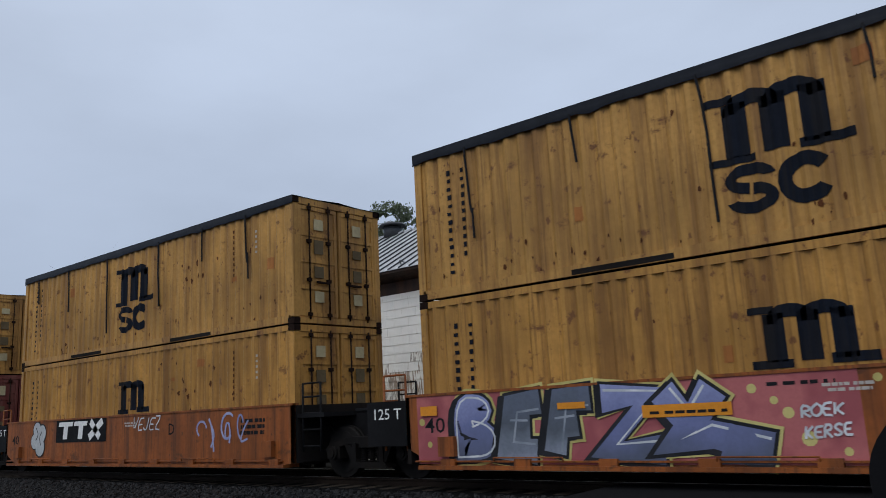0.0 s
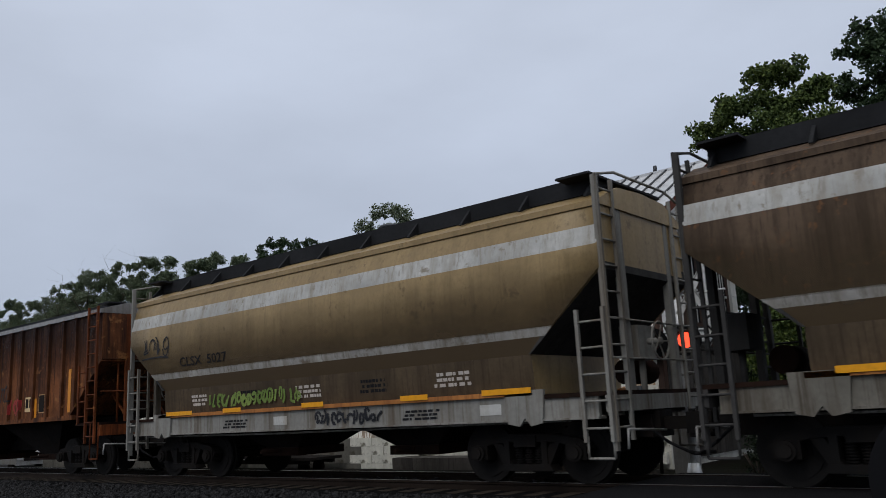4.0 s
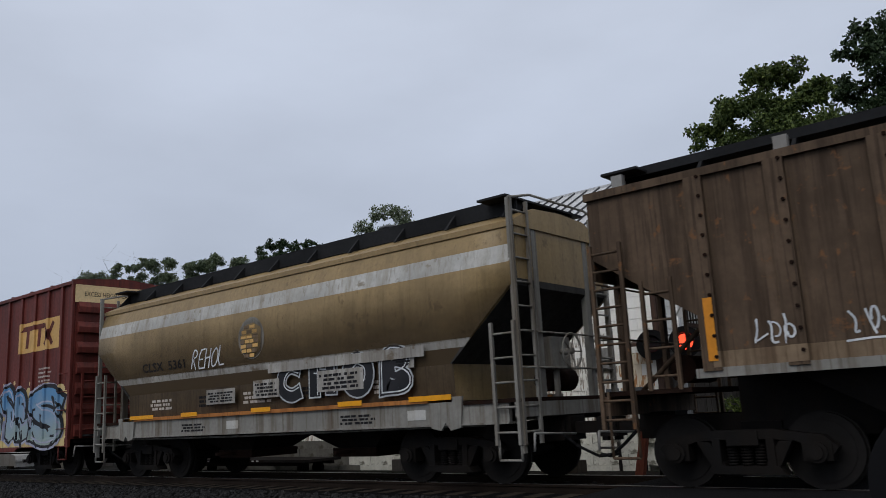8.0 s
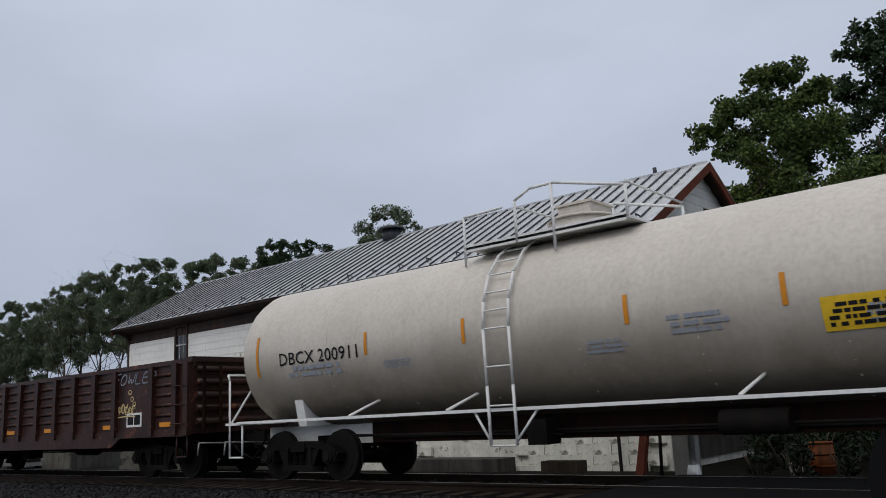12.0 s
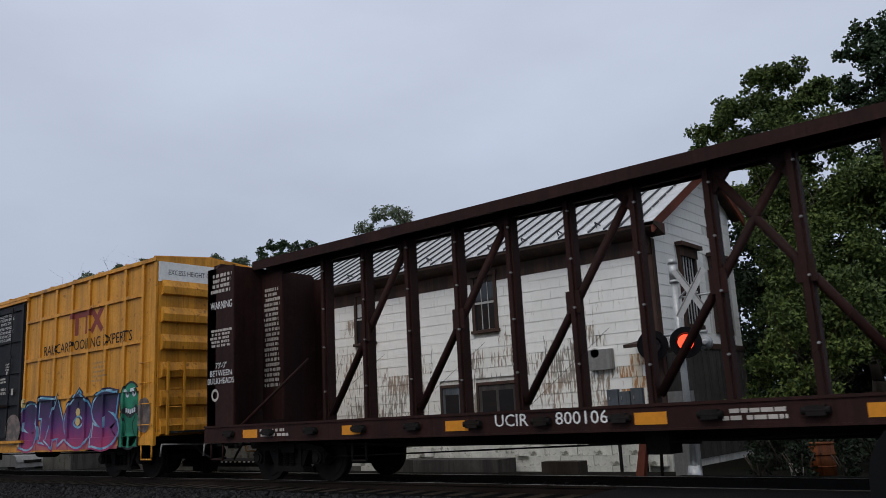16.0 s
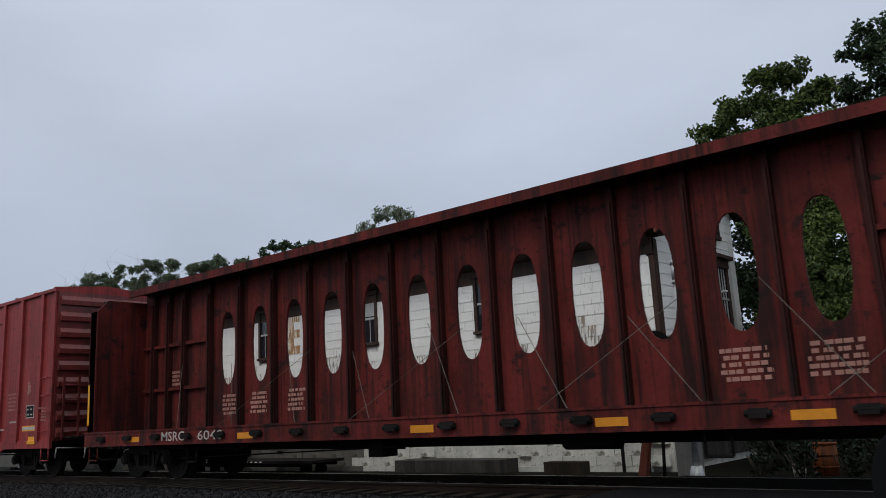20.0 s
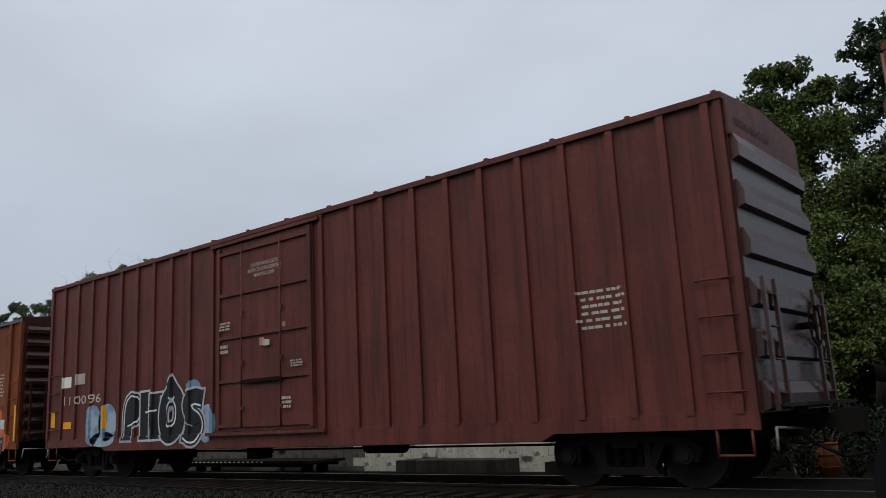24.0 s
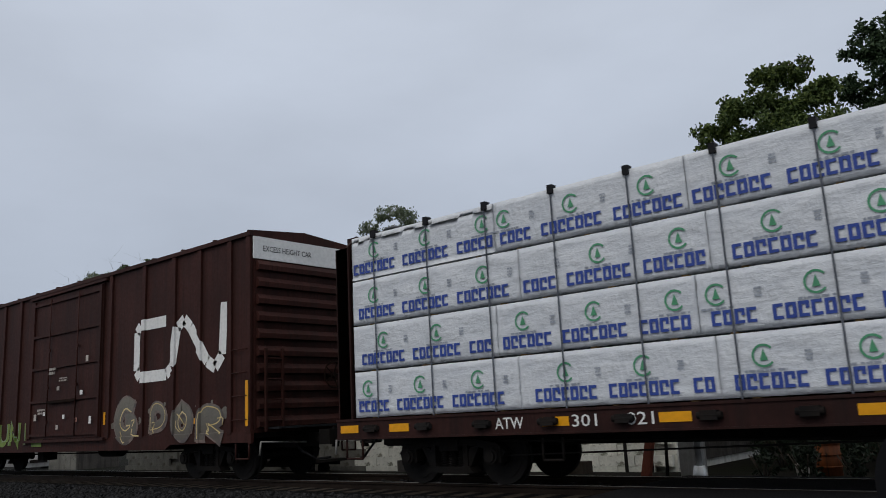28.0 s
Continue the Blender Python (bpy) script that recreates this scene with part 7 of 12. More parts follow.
    piece(car, [(ch, 0.35 + 0.92 * i, 1.32 + 0.92 * i, 0.82, 1.98) for i, ch in enumerate("PREMIER")], S["worn_grey"], y, R, S["slate_fade"], None, None, 47, 0.40, (0.05, -0.03), 0.03)
    tag_word(car, "HUIZE", 4.1, 6.2, 2.1, 2.55, S["olive"], y, R, 0.05, 48, 0.1)
    reflectors(car, [(0.75, 0.9, 1.1, 1.9), (3.4, 3.55, 1.1, 1.7), (6.3, 6.45, 1.3, 1.9), (12.3, 12.45, 1.1, 1.7), (15.0, 15.12, 1.2, 1.8), (17.4, 18.2, 1.3, 1.5), (1.0, 1.5, 1.0, 1.2)], y, M["reflector"], R)

    # yellow grid-sided boxcar
    posts = [0.6, 1.44, 2.49, 3.37, 4.28, 5.12, 5.98, 6.75, 11.95, 12.8, 13.7, 14.6, 15.5, 16.4, 17.3, 18.1]
    D = (6.84, 9.42, 11.83)
    car, L, R, y = boxcar(-340.1, -358.8, "clean yellow boxcar with black plug doors and pink and red graffiti", M["ttx"], posts, D, M["door_black"], grid=(4.25, 3.15, 2.05), cap_mat=M["white"], end_ribs=6)
    cross_logo(car, 1.94, 3.08, 3.12, 4.24, y, R)
    for t, x, z in (("next", 1.15, 3.80), ("load", 1.15, 3.56), ("any", 3.75, 3.83), ("road", 3.75, 3.59)):
        lettering(car, t, x, z, 0.18, M["ink"], y, R, 0.52, shear=0.3)
    lettering(car, "TB OX", 1.72, 2.68, 0.24, M["ink"], y, R, 1.55)
    lettering(car, "64 29 20", 2.1, 2.20, 0.24, M["ink"], y, R, 2.3)
    shape(car, "logo", [rect(14.4, 15.2, 4.05, 4.2), rect(14.72, 14.92, 3.6, 4.05), rect(15.05, 15.6, 4.05, 4.2), rect(15.28, 15.48, 3.6, 4.05)] + stroke([(15.6, 3.62), (16.15, 4.2)], 0.16) + stroke([(15.6, 4.2), (16.15, 3.62)], 0.16), M["logo_maroon"], y, R)
    lettering(car, "RAILCAR POOLING EXPERTS", 15.3, 3.22, 0.26, M["ink"], y, R, 4.6)
    door_text(car, D, y, 4.56, M["white"])
    for i, t in enumerate(("CIERRE Y PONGA", "EL SEGURO EN AMBAS", "PUERTAS ANTES DE", "MOVER EL CARRO")):
        lettering(car, t, 10.5, 4.19 - 0.115 * i, 0.078, M["white"], y - 0.045, offset=0.0)
    for i, t in enumerate(("CIERRE ESTA PUERTA", "ANTES DE CERRAR", "LA PUERTA PRINCIPAL")):
        lettering(car, t, 7.95, 4.17 - 0.11 * i, 0.072, M["white"], y - 0.045, offset=0.0)
    door_notes(car, D, y, 13, 16)
    bubbles(car, 0.62, 6.72, 0.74, 2.02, S["deep_teal"], y, R, 14, 13, 0.2)
    piece(car, [(ch, 0.72 + 0.83 * i, 1.64 + 0.83 * i, 0.76, 1.92 + 0.06 * (i % 3)) for i, ch in enumerate("MUNKSER")], S["orange"], y, R, S["white"], S["deep_teal"], S["white"], 14, 0.40, (0.04, -0.03), 0.035, cut=S["white"], cuts=7)
    patch(car, "spray_cloud", 11.8, 17.1, 0.72, 1.15, S["pink"], y, R, 0.004)
    piece(car, [("S", 11.72, 12.96, 0.74, 2.02), ("T", 12.74, 13.9, 0.76, 2.05), ("A", 13.36, 14.5, 0.76, 1.94), ("O", 14.36, 15.9, 0.72, 2.05), ("S", 15.7, 17.2, 0.74, 2.12)], S["plum_fade"], y, R, S["sky"], S["plum_fade"], None, 15, 0.42, (0.0, 0.0), 0.05, spots=None)
    shape(car, "spray_spot", [disc(15.12, 1.4 + 0.24 * k, 0.12, 0.10, 12) for k in range(2)] + [disc(x, zz, 0.09, 0.13, 10) for x, zz in ((11.75, 1.75), (11.68, 1.3), (11.8, 0.95), (12.0, 2.0))], S["cream"], y, R, 0.034)
    shape(car, "spray_figure", [disc(17.62, 1.82, 0.42, 0.44, 24), disc(17.6, 1.18, 0.50, 0.50, 24), rect(17.14, 18.06, 0.74, 1.2)], S["black"], y, R, 0.009)
    shape(car, "spray_figure", [disc(17.62, 1.82, 0.36, 0.39, 24), disc(17.6, 1.18, 0.44, 0.45, 24), rect(17.22, 17.56, 0.76, 1.1), rect(17.64, 17.98, 0.76, 1.1)], S["sea_green"], y, R, 0.013)
    shape(car, "spray_line", stroke(soften([(17.3, 1.5), (17.45, 1.2), (17.35, 0.95)], 1), 0.03) + stroke(soften([(17.85, 1.45), (17.7, 1.25), (17.85, 1.0)], 1), 0.03) + stroke(soften([(17.35, 1.62), (17.62, 1.44), (17.92, 1.66)], 1), 0.16), S["black"], y, R, 0.016)
    shape(car, "spray_highlights", [disc(17.48, 1.98, 0.085, 0.10), disc(17.78, 2.0, 0.095, 0.11)] + [rect(17.42 + 0.09 * i, 17.49 + 0.09 * i, 1.50 + 0.02 * abs(i - 2), 1.60 + 0.02 * abs(i - 2)) for i in range(5)], S["white"], y, R, 0.019)
    shape(car, "spray_line", [disc(17.51, 1.97, 0.03, 0.04), disc(17.80, 1.98, 0.03, 0.04)], S["black"], y, R, 0.021)
    shape(car, "spray_patch", [disc(18.25, 1.45, 0.25, 0.40, 20)], S["mixed"], y, R, 0.010)
    shape(car, "spray_patch", [disc(11.5, 1.3, 0.5, 0.42, 20)], S["mixed"], y - 0.10, FLAT, 0.010)
    load_data(car, 16.1, 2.35, M["tan_ink"], y, R, 16)
    reflectors(car, [(1.2, 1.75, 0.95, 1.12), (9.9, 10.05, 1.0, 1.6)], y, M["reflector"], R)

    # navy boxcar
    posts = [0.81, 1.63, 2.56, 3.42, 4.26, 5.11, 5.96, 6.85, 12.15, 13.0, 13.9, 14.75, 15.6, 16.45, 17.3, 18.1]
    D = (7.06, 9.43, 11.94)
    car, L, R, y = boxcar(-360.45, -379.27, "navy blue boxcar with large white side marking and green graffiti", M["blue"], posts, D, grid=(4.35, 3.25, 2.15), cap_mat=M["white"], end_ribs=4)
    lettering(car, "LR   S", 2.05, 3.30, 0.24, M["white"], y, R, 1.15)
    lettering(car, "13  74  14", 2.55, 2.85, 0.24, M["white"], y, R, 2.3)
    for k, polys in enumerate((ring(15.22, 3.86, 0.28, 0.29, 0.12, 30, 330, 14) + [rect(15.2, 15.5, 3.74, 3.86)], stroke([(15.98, 3.58), (16.22, 4.14)], 0.14) + stroke([(16.22, 4.14), (16.46, 3.58)], 0.14) + [rect(16.08, 16.36, 3.72, 3.84)],
                               [rect(16.75, 17.22, 4.02, 4.14), rect(16.92, 17.06, 3.58, 4.02)], stroke([(17.48, 3.58), (17.92, 4.14)], 0.15) + stroke([(17.48, 4.14), (17.92, 3.58)], 0.15))):
        shape(car, "side_marking", polys, M["white"], y, R, 0.008 + 0.001 * k)
    door_text(car, D, y, 4.3, M["white"])
    door_notes(car, D, y, 17, 14)
    patch(car, "spray_cloud", 14.9, 18.6, 0.80, 1.72, S["violet_fade"], y, R, 0.004)
    piece(car, [("N", 11.5, 12.75, 0.76, 1.86), ("R", 12.55, 13.5, 0.76, 1.84), ("K", 13.3, 14.2, 0.76, 1.84), ("E", 14.0, 14.9, 0.78, 1.82), ("A", 14.7, 15.8, 0.76, 1.9)], S["leaf_green"], y, R, S["white"], S["brick_red"], None, 18, 0.44, (0.0, 0.0), 0.035, cut=S["orange"])
    piece(car, [("N", 15.6, 16.5, 0.78, 1.82), ("U", 16.3, 17.1, 0.82, 1.78), ("K", 16.95, 17.85, 0.82, 1.76), ("A", 17.6, 18.55, 0.84, 1.74)], S["brick_red"], y, R, S["white"], S["black"], None, 19, 0.44, (0.0, 0.0), 0.03, cut=S["violet_white"])
    bubbles(car, 2.95, 6.9, 0.80, 1.95, S["deep_blue"], y, R, 22, 10, 0.16)
    piece(car, [(ch, 2.9 + 0.78 * i, 3.78 + 0.78 * i, 0.76, 1.78 + 0.05 * (i % 2)) for i, ch in enumerate("TAINS")], S["deep_blue"], y, R, S["blue_violet"], S["bluegrey"], S["bluegrey"], 21, 0.36, (0.06, -0.04), 0.03, cut=S["bluegrey"])
    tag_word(car, "YOSENOSE", 11.9, 13.1, 1.98, 2.16, S["white"], y, R, 0.03, 21, 0.1)
    load_data(car, 1.7, 1.75, M["faded_white"], y, R, 22, 0.5)
    load_data(car, 2.6, 1.75, M["faded_white"], y, R, 23, 0.5)
    reflectors(car, [(0.75, 1.6, 0.80, 0.90), (0.95, 1.35, 1.12, 1.22), (9.0, 9.6, 0.85, 0.92), (16.9, 17.4, 1.4, 1.6)], y, M["reflector"], R)

    # rust-stained yellow boxcar
    posts = [0.1, 0.81, 1.55, 2.35, 3.29, 4.16, 5.14, 6.04, 6.82, 11.98, 12.85, 13.7, 14.6, 15.5, 16.35, 17.2, 18.0, 18.65]
    D = (6.9, 9.44, 11.89)
    car, L, R, y = boxcar(-381.1, -399.85, "rust-stained yellow boxcar with black plug doors and grey graffiti", M["ttx_worn"], posts, D, M["door_black"], cap_mat=M["faded_white"], end_mat=M["ttx_worn"])
    cross_logo(car, 1.75, 2.85, 2.98, 4.10, y, R)
    for t, x, z in (("next", 1.0, 3.62), ("load", 1.0, 3.40), ("any", 3.72, 3.70), ("road", 3.72, 3.46)):
        lettering(car, t, x, z, 0.18, M["ink"], y, R, 0.45, shear=0.3)
    lettering(car, "TB OX", 1.6, 2.55, 0.24, M["ink"], y, R, 1.45)
    lettering(car, "66 26 31", 2.0, 2.12, 0.24, M["ink"], y, R, 2.2)
    lettering(car, "Railcar Pooling Experts", 15.4, 3.05, 0.26, M["ink"], y, R, 4.7)
    door_text(car, D, y, 4.35, M["white"])
    door_notes(car, D, y, 24, 13)
    spray_part(car, "spray_outer_line", [rect(2.3 + 0.42 * k, 2.74 + 0.42 * k, 1.9 + 0.03 * (k % 3), 2.30 + 0.03 * (k % 3)) for k in range(11)], S["white"], y, R, 0.003)
    spray_part(car, "spray_outline", [rect(2.32, 7.15, 0.72, 1.9)] + [rect(2.36 + 0.42 * k, 2.78 + 0.42 * k, 1.85, 2.25 + 0.03 * (k % 3)) for k in range(11)], S["black"], y, R, 0.005)
    piece(car, [("S", 2.32, 3.36, 0.72, 2.2), ("H", 3.32, 4.3, 0.72, 2.16), ("E", 4.3, 5.2, 0.74, 2.18), ("O", 5.1, 6.22, 0.74, 2.22), ("L", 6.2, 7.15, 0.74, 2.2)], S["marble"], y, R, S["black"], None, None, 25, 0.42, (0.06, 0.0), 0.02)
    bubbles(car, 11.9, 18.0, 0.9, 2.35, S["teal"], y, R, 26, 9, 0.25, 0.003, False)
    spray_part(car, "spray_cloud", [rect(12.2 + 0.9 * k, 12.9 + 0.9 * k, 0.95, 1.9, 0.15) for k in range(6)], S["teal"], y, R, 0.0045)
    piece(car, [("G", 11.85, 13.5, 0.84, 2.35), ("A", 13.2, 14.85, 0.84, 2.5), ("X", 14.6, 16.7, 0.82, 2.6), ("E", 16.4, 17.95, 0.98, 2.4)], S["haxe"], y, R, S["cream"], S["teal"], None, 27, 0.42, (0.0, 0.0), 0.035, 0.1, cut=S["white"], cuts=6)
    for x0, x1, z0, z1 in ((12.0, 18.6, 1.2, 4.75), (11.0, 11.85, 1.6, 4.2)):
        bm = bmesh.new()
        bm.faces.new([bm.verts.new(q) for q in ((x0, 0, z0), (x1, 0, z0), (x1, 0, z1), (x0, 0, z1))])
        drape(bm, R if x0 > 11.9 else FLAT, y if x0 > 11.9 else y - 0.05, 0.003)
        part("rust_stain", bm, M["rust_haze"], car, "brown rust stain spread over the paint", fix=False)
    patch(car, "spray_patch", 10.6, 11.9, 1.1, 1.55, S["teal"], y - 0.10)
    reflectors(car, [(12.4, 12.52, 1.05, 1.7), (17.4, 17.52, 1.2, 2.1), (15.2, 15.32, 1.1, 1.6), (0.4, 1.0, 0.95, 1.1)], y, M["reflector"], R)

    # faded red boxcar with wide posts
    posts = [0.73, 1.89, 3.11, 4.32, 5.55, 6.75, 12.15, 13.3, 14.49, 15.7, 16.9, 18.2]
    D = (6.96, 9.4, 11.92)
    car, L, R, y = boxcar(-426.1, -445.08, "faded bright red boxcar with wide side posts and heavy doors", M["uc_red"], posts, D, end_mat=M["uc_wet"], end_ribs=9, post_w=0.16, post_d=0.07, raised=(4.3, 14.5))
    patch(car, "number_panel", 0.98, 1.80, 2.23, 2.60, M["black"], y, R)
    patch(car, "number_panel", 1.98, 2.98, 2.26, 2.64, M["black"], y, R)
    lettering(car, "U  C", 1.42, 2.31, 0.20, M["white"], y, R, 0.5, 0.012)
    lettering(car, "R Y", 2.42, 2.34, 0.20, M["white"], y, R, 0.5, 0.012)
    lettering(car, "65", 1.45, 1.86, 0.24, M["white"], y, R, 0.42)
    lettering(car, "424", 2.5, 1.90, 0.24, M["white"], y, R, 0.68)
    for k in (3.2, 14.58):
        part("rib_panel", boxes((k, k + 1.04, y - 0.05, y, 0.72, 1.95)), M["uc_red"], car)
        part("rib_panel", boxes((k, k + 1.1, y - 0.05, y, 4.45, 4.85)), M["uc_red"], car)
    shape(car, "emblem", ring(3.7, 2.2, 0.17, 0.17, 0.03), M["faded_white"], y, R)
    lettering(car, "F", 3.7, 2.10, 0.10, M["faded_white"], y, R)
    door_text(car, D, y, 4.42, M["white"], False)
    door_notes(car, D, y, 27, 20, (M["white"], M["faded_white"], M["placard"], M["black"]))
    patch(car, "spray_patch", 1.3, 2.0, 0.85, 1.75, S["cream"], y, R)
    patch(car, "spray_patch", 2.1, 2.95, 0.85, 1.75, S["yellow"], y, R)
    piece(car, [("C", 5.4, 6.1, 0.85, 1.65), ("U", 6.0, 6.8, 0.80, 1.72)], S["violet_white"], y, R, S["black"], None, S["white"], 28, 0.40, (0.04, -0.03), 0.03)
    scrawl(car, 4.6, 5.4, 1.5, 1.75, S["white"], y, R, 29, 0.025)
    scrawl(car, 4.7, 5.9, 0.85, 1.05, S["white"], y, R, 30, 0.025)
    scrawl(car, 0.75, 1.4, 2.5, 3.0, S["black"], y, R, 31, 0.025)
    for i in range(5):
        bars(car, 13.0 + 0.9 * i, 1.3 + 0.2 * (i % 3), 0.7, 0.08, 1, M["faded_white"], y, R, 50 + i)
    patch(car, "placard", 17.38, 17.88, 1.60, 1.96, M["faded_white"], y, R, 0.008)
    patch(car, "placard_face", 17.41, 17.85, 1.63, 1.93, M["black"], y, R, 0.011)
    shape(car, "placard_lines", [rect(17.45, 17.58, 1.68, 1.72), rect(17.66, 17.80, 1.68, 1.72), rect(17.45, 17.54, 1.82, 1.86), rect(17.66, 17.75, 1.82, 1.86)], M["faded_white"], y, R, 0.014)
    patch(car, "notice_strip", 17.18, 18.05, 1.25, 1.40, M["reflector"], y, R, 0.008)
    patch(car, "notice_face", 17.21, 18.02, 1.28, 1.37, M["faded_white"], y, R, 0.011)
    for x0, x1, z0, z1 in ((17.42, 17.52, 2.25, 2.6), (17.53, 17.6, 2.3, 2.5)):
        patch(car, "faded_patch", x0, x1, z0, z1, M["faded_pink"], y, R, 0.008)
    bars(car, 18.45, 1.5, 0.35, 0.4, 5, M["faded_pink"], y, R, 57)
    for k, x in enumerate((14.75, 15.1, 15.4)):
        scrawl(car, x, x + 0.3, 1.25 + 0.12 * k, 1.6, S["black"], y - 0.05, FLAT, 330 + k, 0.022)
    load_data(car, 16.45, 1.85, M["faded_pink"], y, R, 32, 0.6)
    reflectors(car, [(0.9, 1.25, 0.82, 0.98), (1.0, 1.5, 1.05, 1.2), (3.6, 4.2, 0.86, 0.96), (5.9, 6.5, 0.86, 0.96), (12.9, 13.5, 0.86, 0.96), (17.6, 18.1, 0.9, 1.1)], y, M["reflector"], R)

    # three brown boxcars alike, each with its own paint
    posts = [0.07, 0.79, 1.54, 2.30, 3.02, 3.75, 4.5, 5.24, 5.98, 6.73, 7.6, 11.1, 11.98, 12.71, 13.46, 14.22, 14.93, 15.68, 16.47, 17.27, 18.05, 18.68]
    D = (7.8, 10.9)
    for n, (f, b, word) in enumerate(((-447.1, -465.85, ""), (-467.66, -486.4, ""), (-488.3, -507.22, ""))):
        lab = ("brown boxcar covered along its foot with silver and teal graffiti", "brown boxcar with faded cream graffiti low on its side", "brown boxcar with dark round-lettered graffiti beside its door")[n]
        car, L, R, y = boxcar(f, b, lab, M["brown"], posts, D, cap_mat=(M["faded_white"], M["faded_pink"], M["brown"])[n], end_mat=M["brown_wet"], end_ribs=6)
        for i, t in enumerate(("CLOSE AND LOCK", "BOTH DOORS BEFORE", "MOVING CAR")):
            lettering(car, t, 9.4, 4.28 - 0.11 * i, 0.075, M["faded_white"], y - 0.045, offset=0.004)
        door_notes(car, D, y, 33 + n, 8)
        patch(car, "number_panel", 0.82, 1.25, 2.3, 2.58, M["white"], y, R)
        patch(car, "number_panel", 1.55, 1.98, 2.35, 2.62, M["faded_white"], y, R)
        if n != 1:
            lettering(car, ("11 00 54", "11 00 96")[n // 2], 1.85, 1.85, 0.22, M["faded_white"], y, R, 1.95)
        load_data(car, 16.9, 2.2, M["faded_white"], y, R, 37 + n, 0.8, 0.6, 4)
        if n == 0:
            for x0, x1, rows in ((0.75, 2.75, 4), (9.0, 11.15, 3)):                     # sprayed brickwork on both sides of the words
                on, skin = (y, R) if x0 < 5 else (y - 0.10, FLAT)
                spray_part(car, "spray_outline", [[(x0, 0.74), (x1, 0.74), (x1, 1.62), (x0 + 0.7 * (x1 - x0), 1.75), (x0 + 0.4 * (x1 - x0), 1.5), (x0, 1.58)]], S["black"], on, skin, 0.003)
                for i in range(rows):
                    for j in range(int((x1 - x0) / 0.42)):
                        k = x0 + 0.03 + 0.42 * j + (0.18 if i % 2 else 0)
                        patch(car, "spray_brick", k, min(k + 0.37, x1), 0.77 + 0.205 * i, 0.95 + 0.205 * i, S["deep_teal"], on, skin, 0.006)
            piece(car, [("R", 2.82, 4.15, 0.70, 2.0), ("A", 4.0, 5.25, 0.70, 2.0), ("G", 5.1, 6.35, 0.70, 1.95), ("U", 6.2, 7.35, 0.70, 1.95)], S["violet_fade"], y, R, S["black"], None, None, 38, 0.38, (0.07, -0.03), 0.075)
            piece(car, [("E", 7.3, 8.15, 0.72, 2.0), ("T", 7.95, 8.85, 0.80, 1.85)], S["worn_grey"], y - 0.10, FLAT, S["black"], None, S["silver"], 36, 0.44, (0.05, -0.02), 0.05)
            # spiked sky and brick wall behind the second word
            wall = [(15.3, 0.72), (17.75, 0.66), (17.50, 1.42), (17.32, 1.75), (17.20, 2.0), (16.95, 1.94), (16.64, 2.32), (16.42, 2.12), (16.14, 2.42), (15.95, 2.16), (15.3, 2.1)]
            shape(car, "spray_outline", [wall], S["black"], y, R, 0.004)
            shape(car, "spray_fill", [[(15.4, 1.5), (17.36, 1.45), (17.26, 1.72), (17.17, 1.90), (16.93, 1.84), (16.62, 2.20), (16.42, 2.02), (16.14, 2.30), (15.97, 2.08), (15.4, 2.02)]], S["sky"], y, R, 0.0065)
            for i in range(6):
                for j in range(6):
                    k = 15.34 + 0.40 * j + (0.19 if i % 2 else 0)
                    if k < 17.5 - 0.07 * i:
                        patch(car, "spray_brick", k, min(k + 0.36, 17.66 - 0.07 * i), 0.74 + 0.215 * i - 0.10 * (k - 15.4) * 0.3, 0.925 + 0.215 * i - 0.10 * (k - 15.4) * 0.3, S["teal"], y, R, 0.0085, -0.03)
            # black ground with pale green slivers between the letters
            shape(car, "spray_outline", [[(11.0, 0.66), (15.7, 0.66), (15.75, 1.95), (15.1, 2.1), (14.5, 2.0), (13.9, 1.95), (13.2, 2.0), (12.4, 2.06), (11.7, 2.0), (11.0, 1.8)]], S["black"], y, R, 0.0035)
            for k in range(13):
                x = 11.15 + 0.36 * k
                shape(car, "spray_sliver", [[(x, 0.74 + 0.5 * (k % 3)), (x + 0.22, 0.80 + 0.5 * (k % 3)), (x + 0.12, 1.25 + 0.5 * (k % 2)), (x + 0.03, 1.15 + 0.4 * (k % 3))]], S["yellow"] if k % 4 else S["sky"], y, R, 0.0075)
            piece(car, [("K", 10.98, 12.15, 0.72, 2.16), ("I", 12.0, 12.6, 0.70, 2.18), ("A", 12.35, 13.4, 0.70, 2.12), ("H", 13.2, 14.55, 0.68, 2.10), ("B", 14.4, 15.7, 0.68, 2.16)], S["violet_fade"], y, R, S["black"], None, None, 39, 0.40, (0.07, -0.03), 0.075)
            shape(car, "spray_gleam", sum((stroke([(x, z), (x + w, z + 0.01)], 0.025) for x, z, w in ((11.5, 1.55, 0.4), (12.5, 1.60, 0.3), (13.3, 1.52, 0.5), (14.5, 1.56, 0.6), (12.1, 0.92, 0.3), (13.4, 0.90, 0.5))), []), S["white"], y, R, 0.034)
            shape(car, "spray_outline", [[(15.35, 0.85), (15.7, 1.72), (15.95, 1.75), (16.05, 1.25), (16.6, 1.08), (16.2, 0.92), (16.35, 0.66), (15.8, 0.78)]], S["black"], y, R, 0.030)
            shape(car, "spray_letter", [[(15.48, 0.90), (15.76, 1.62), (15.88, 1.62), (15.98, 1.18), (16.40, 1.06), (16.08, 0.93), (16.2, 0.76), (15.8, 0.86)]], S["violet_fade"], y, R, 0.033)
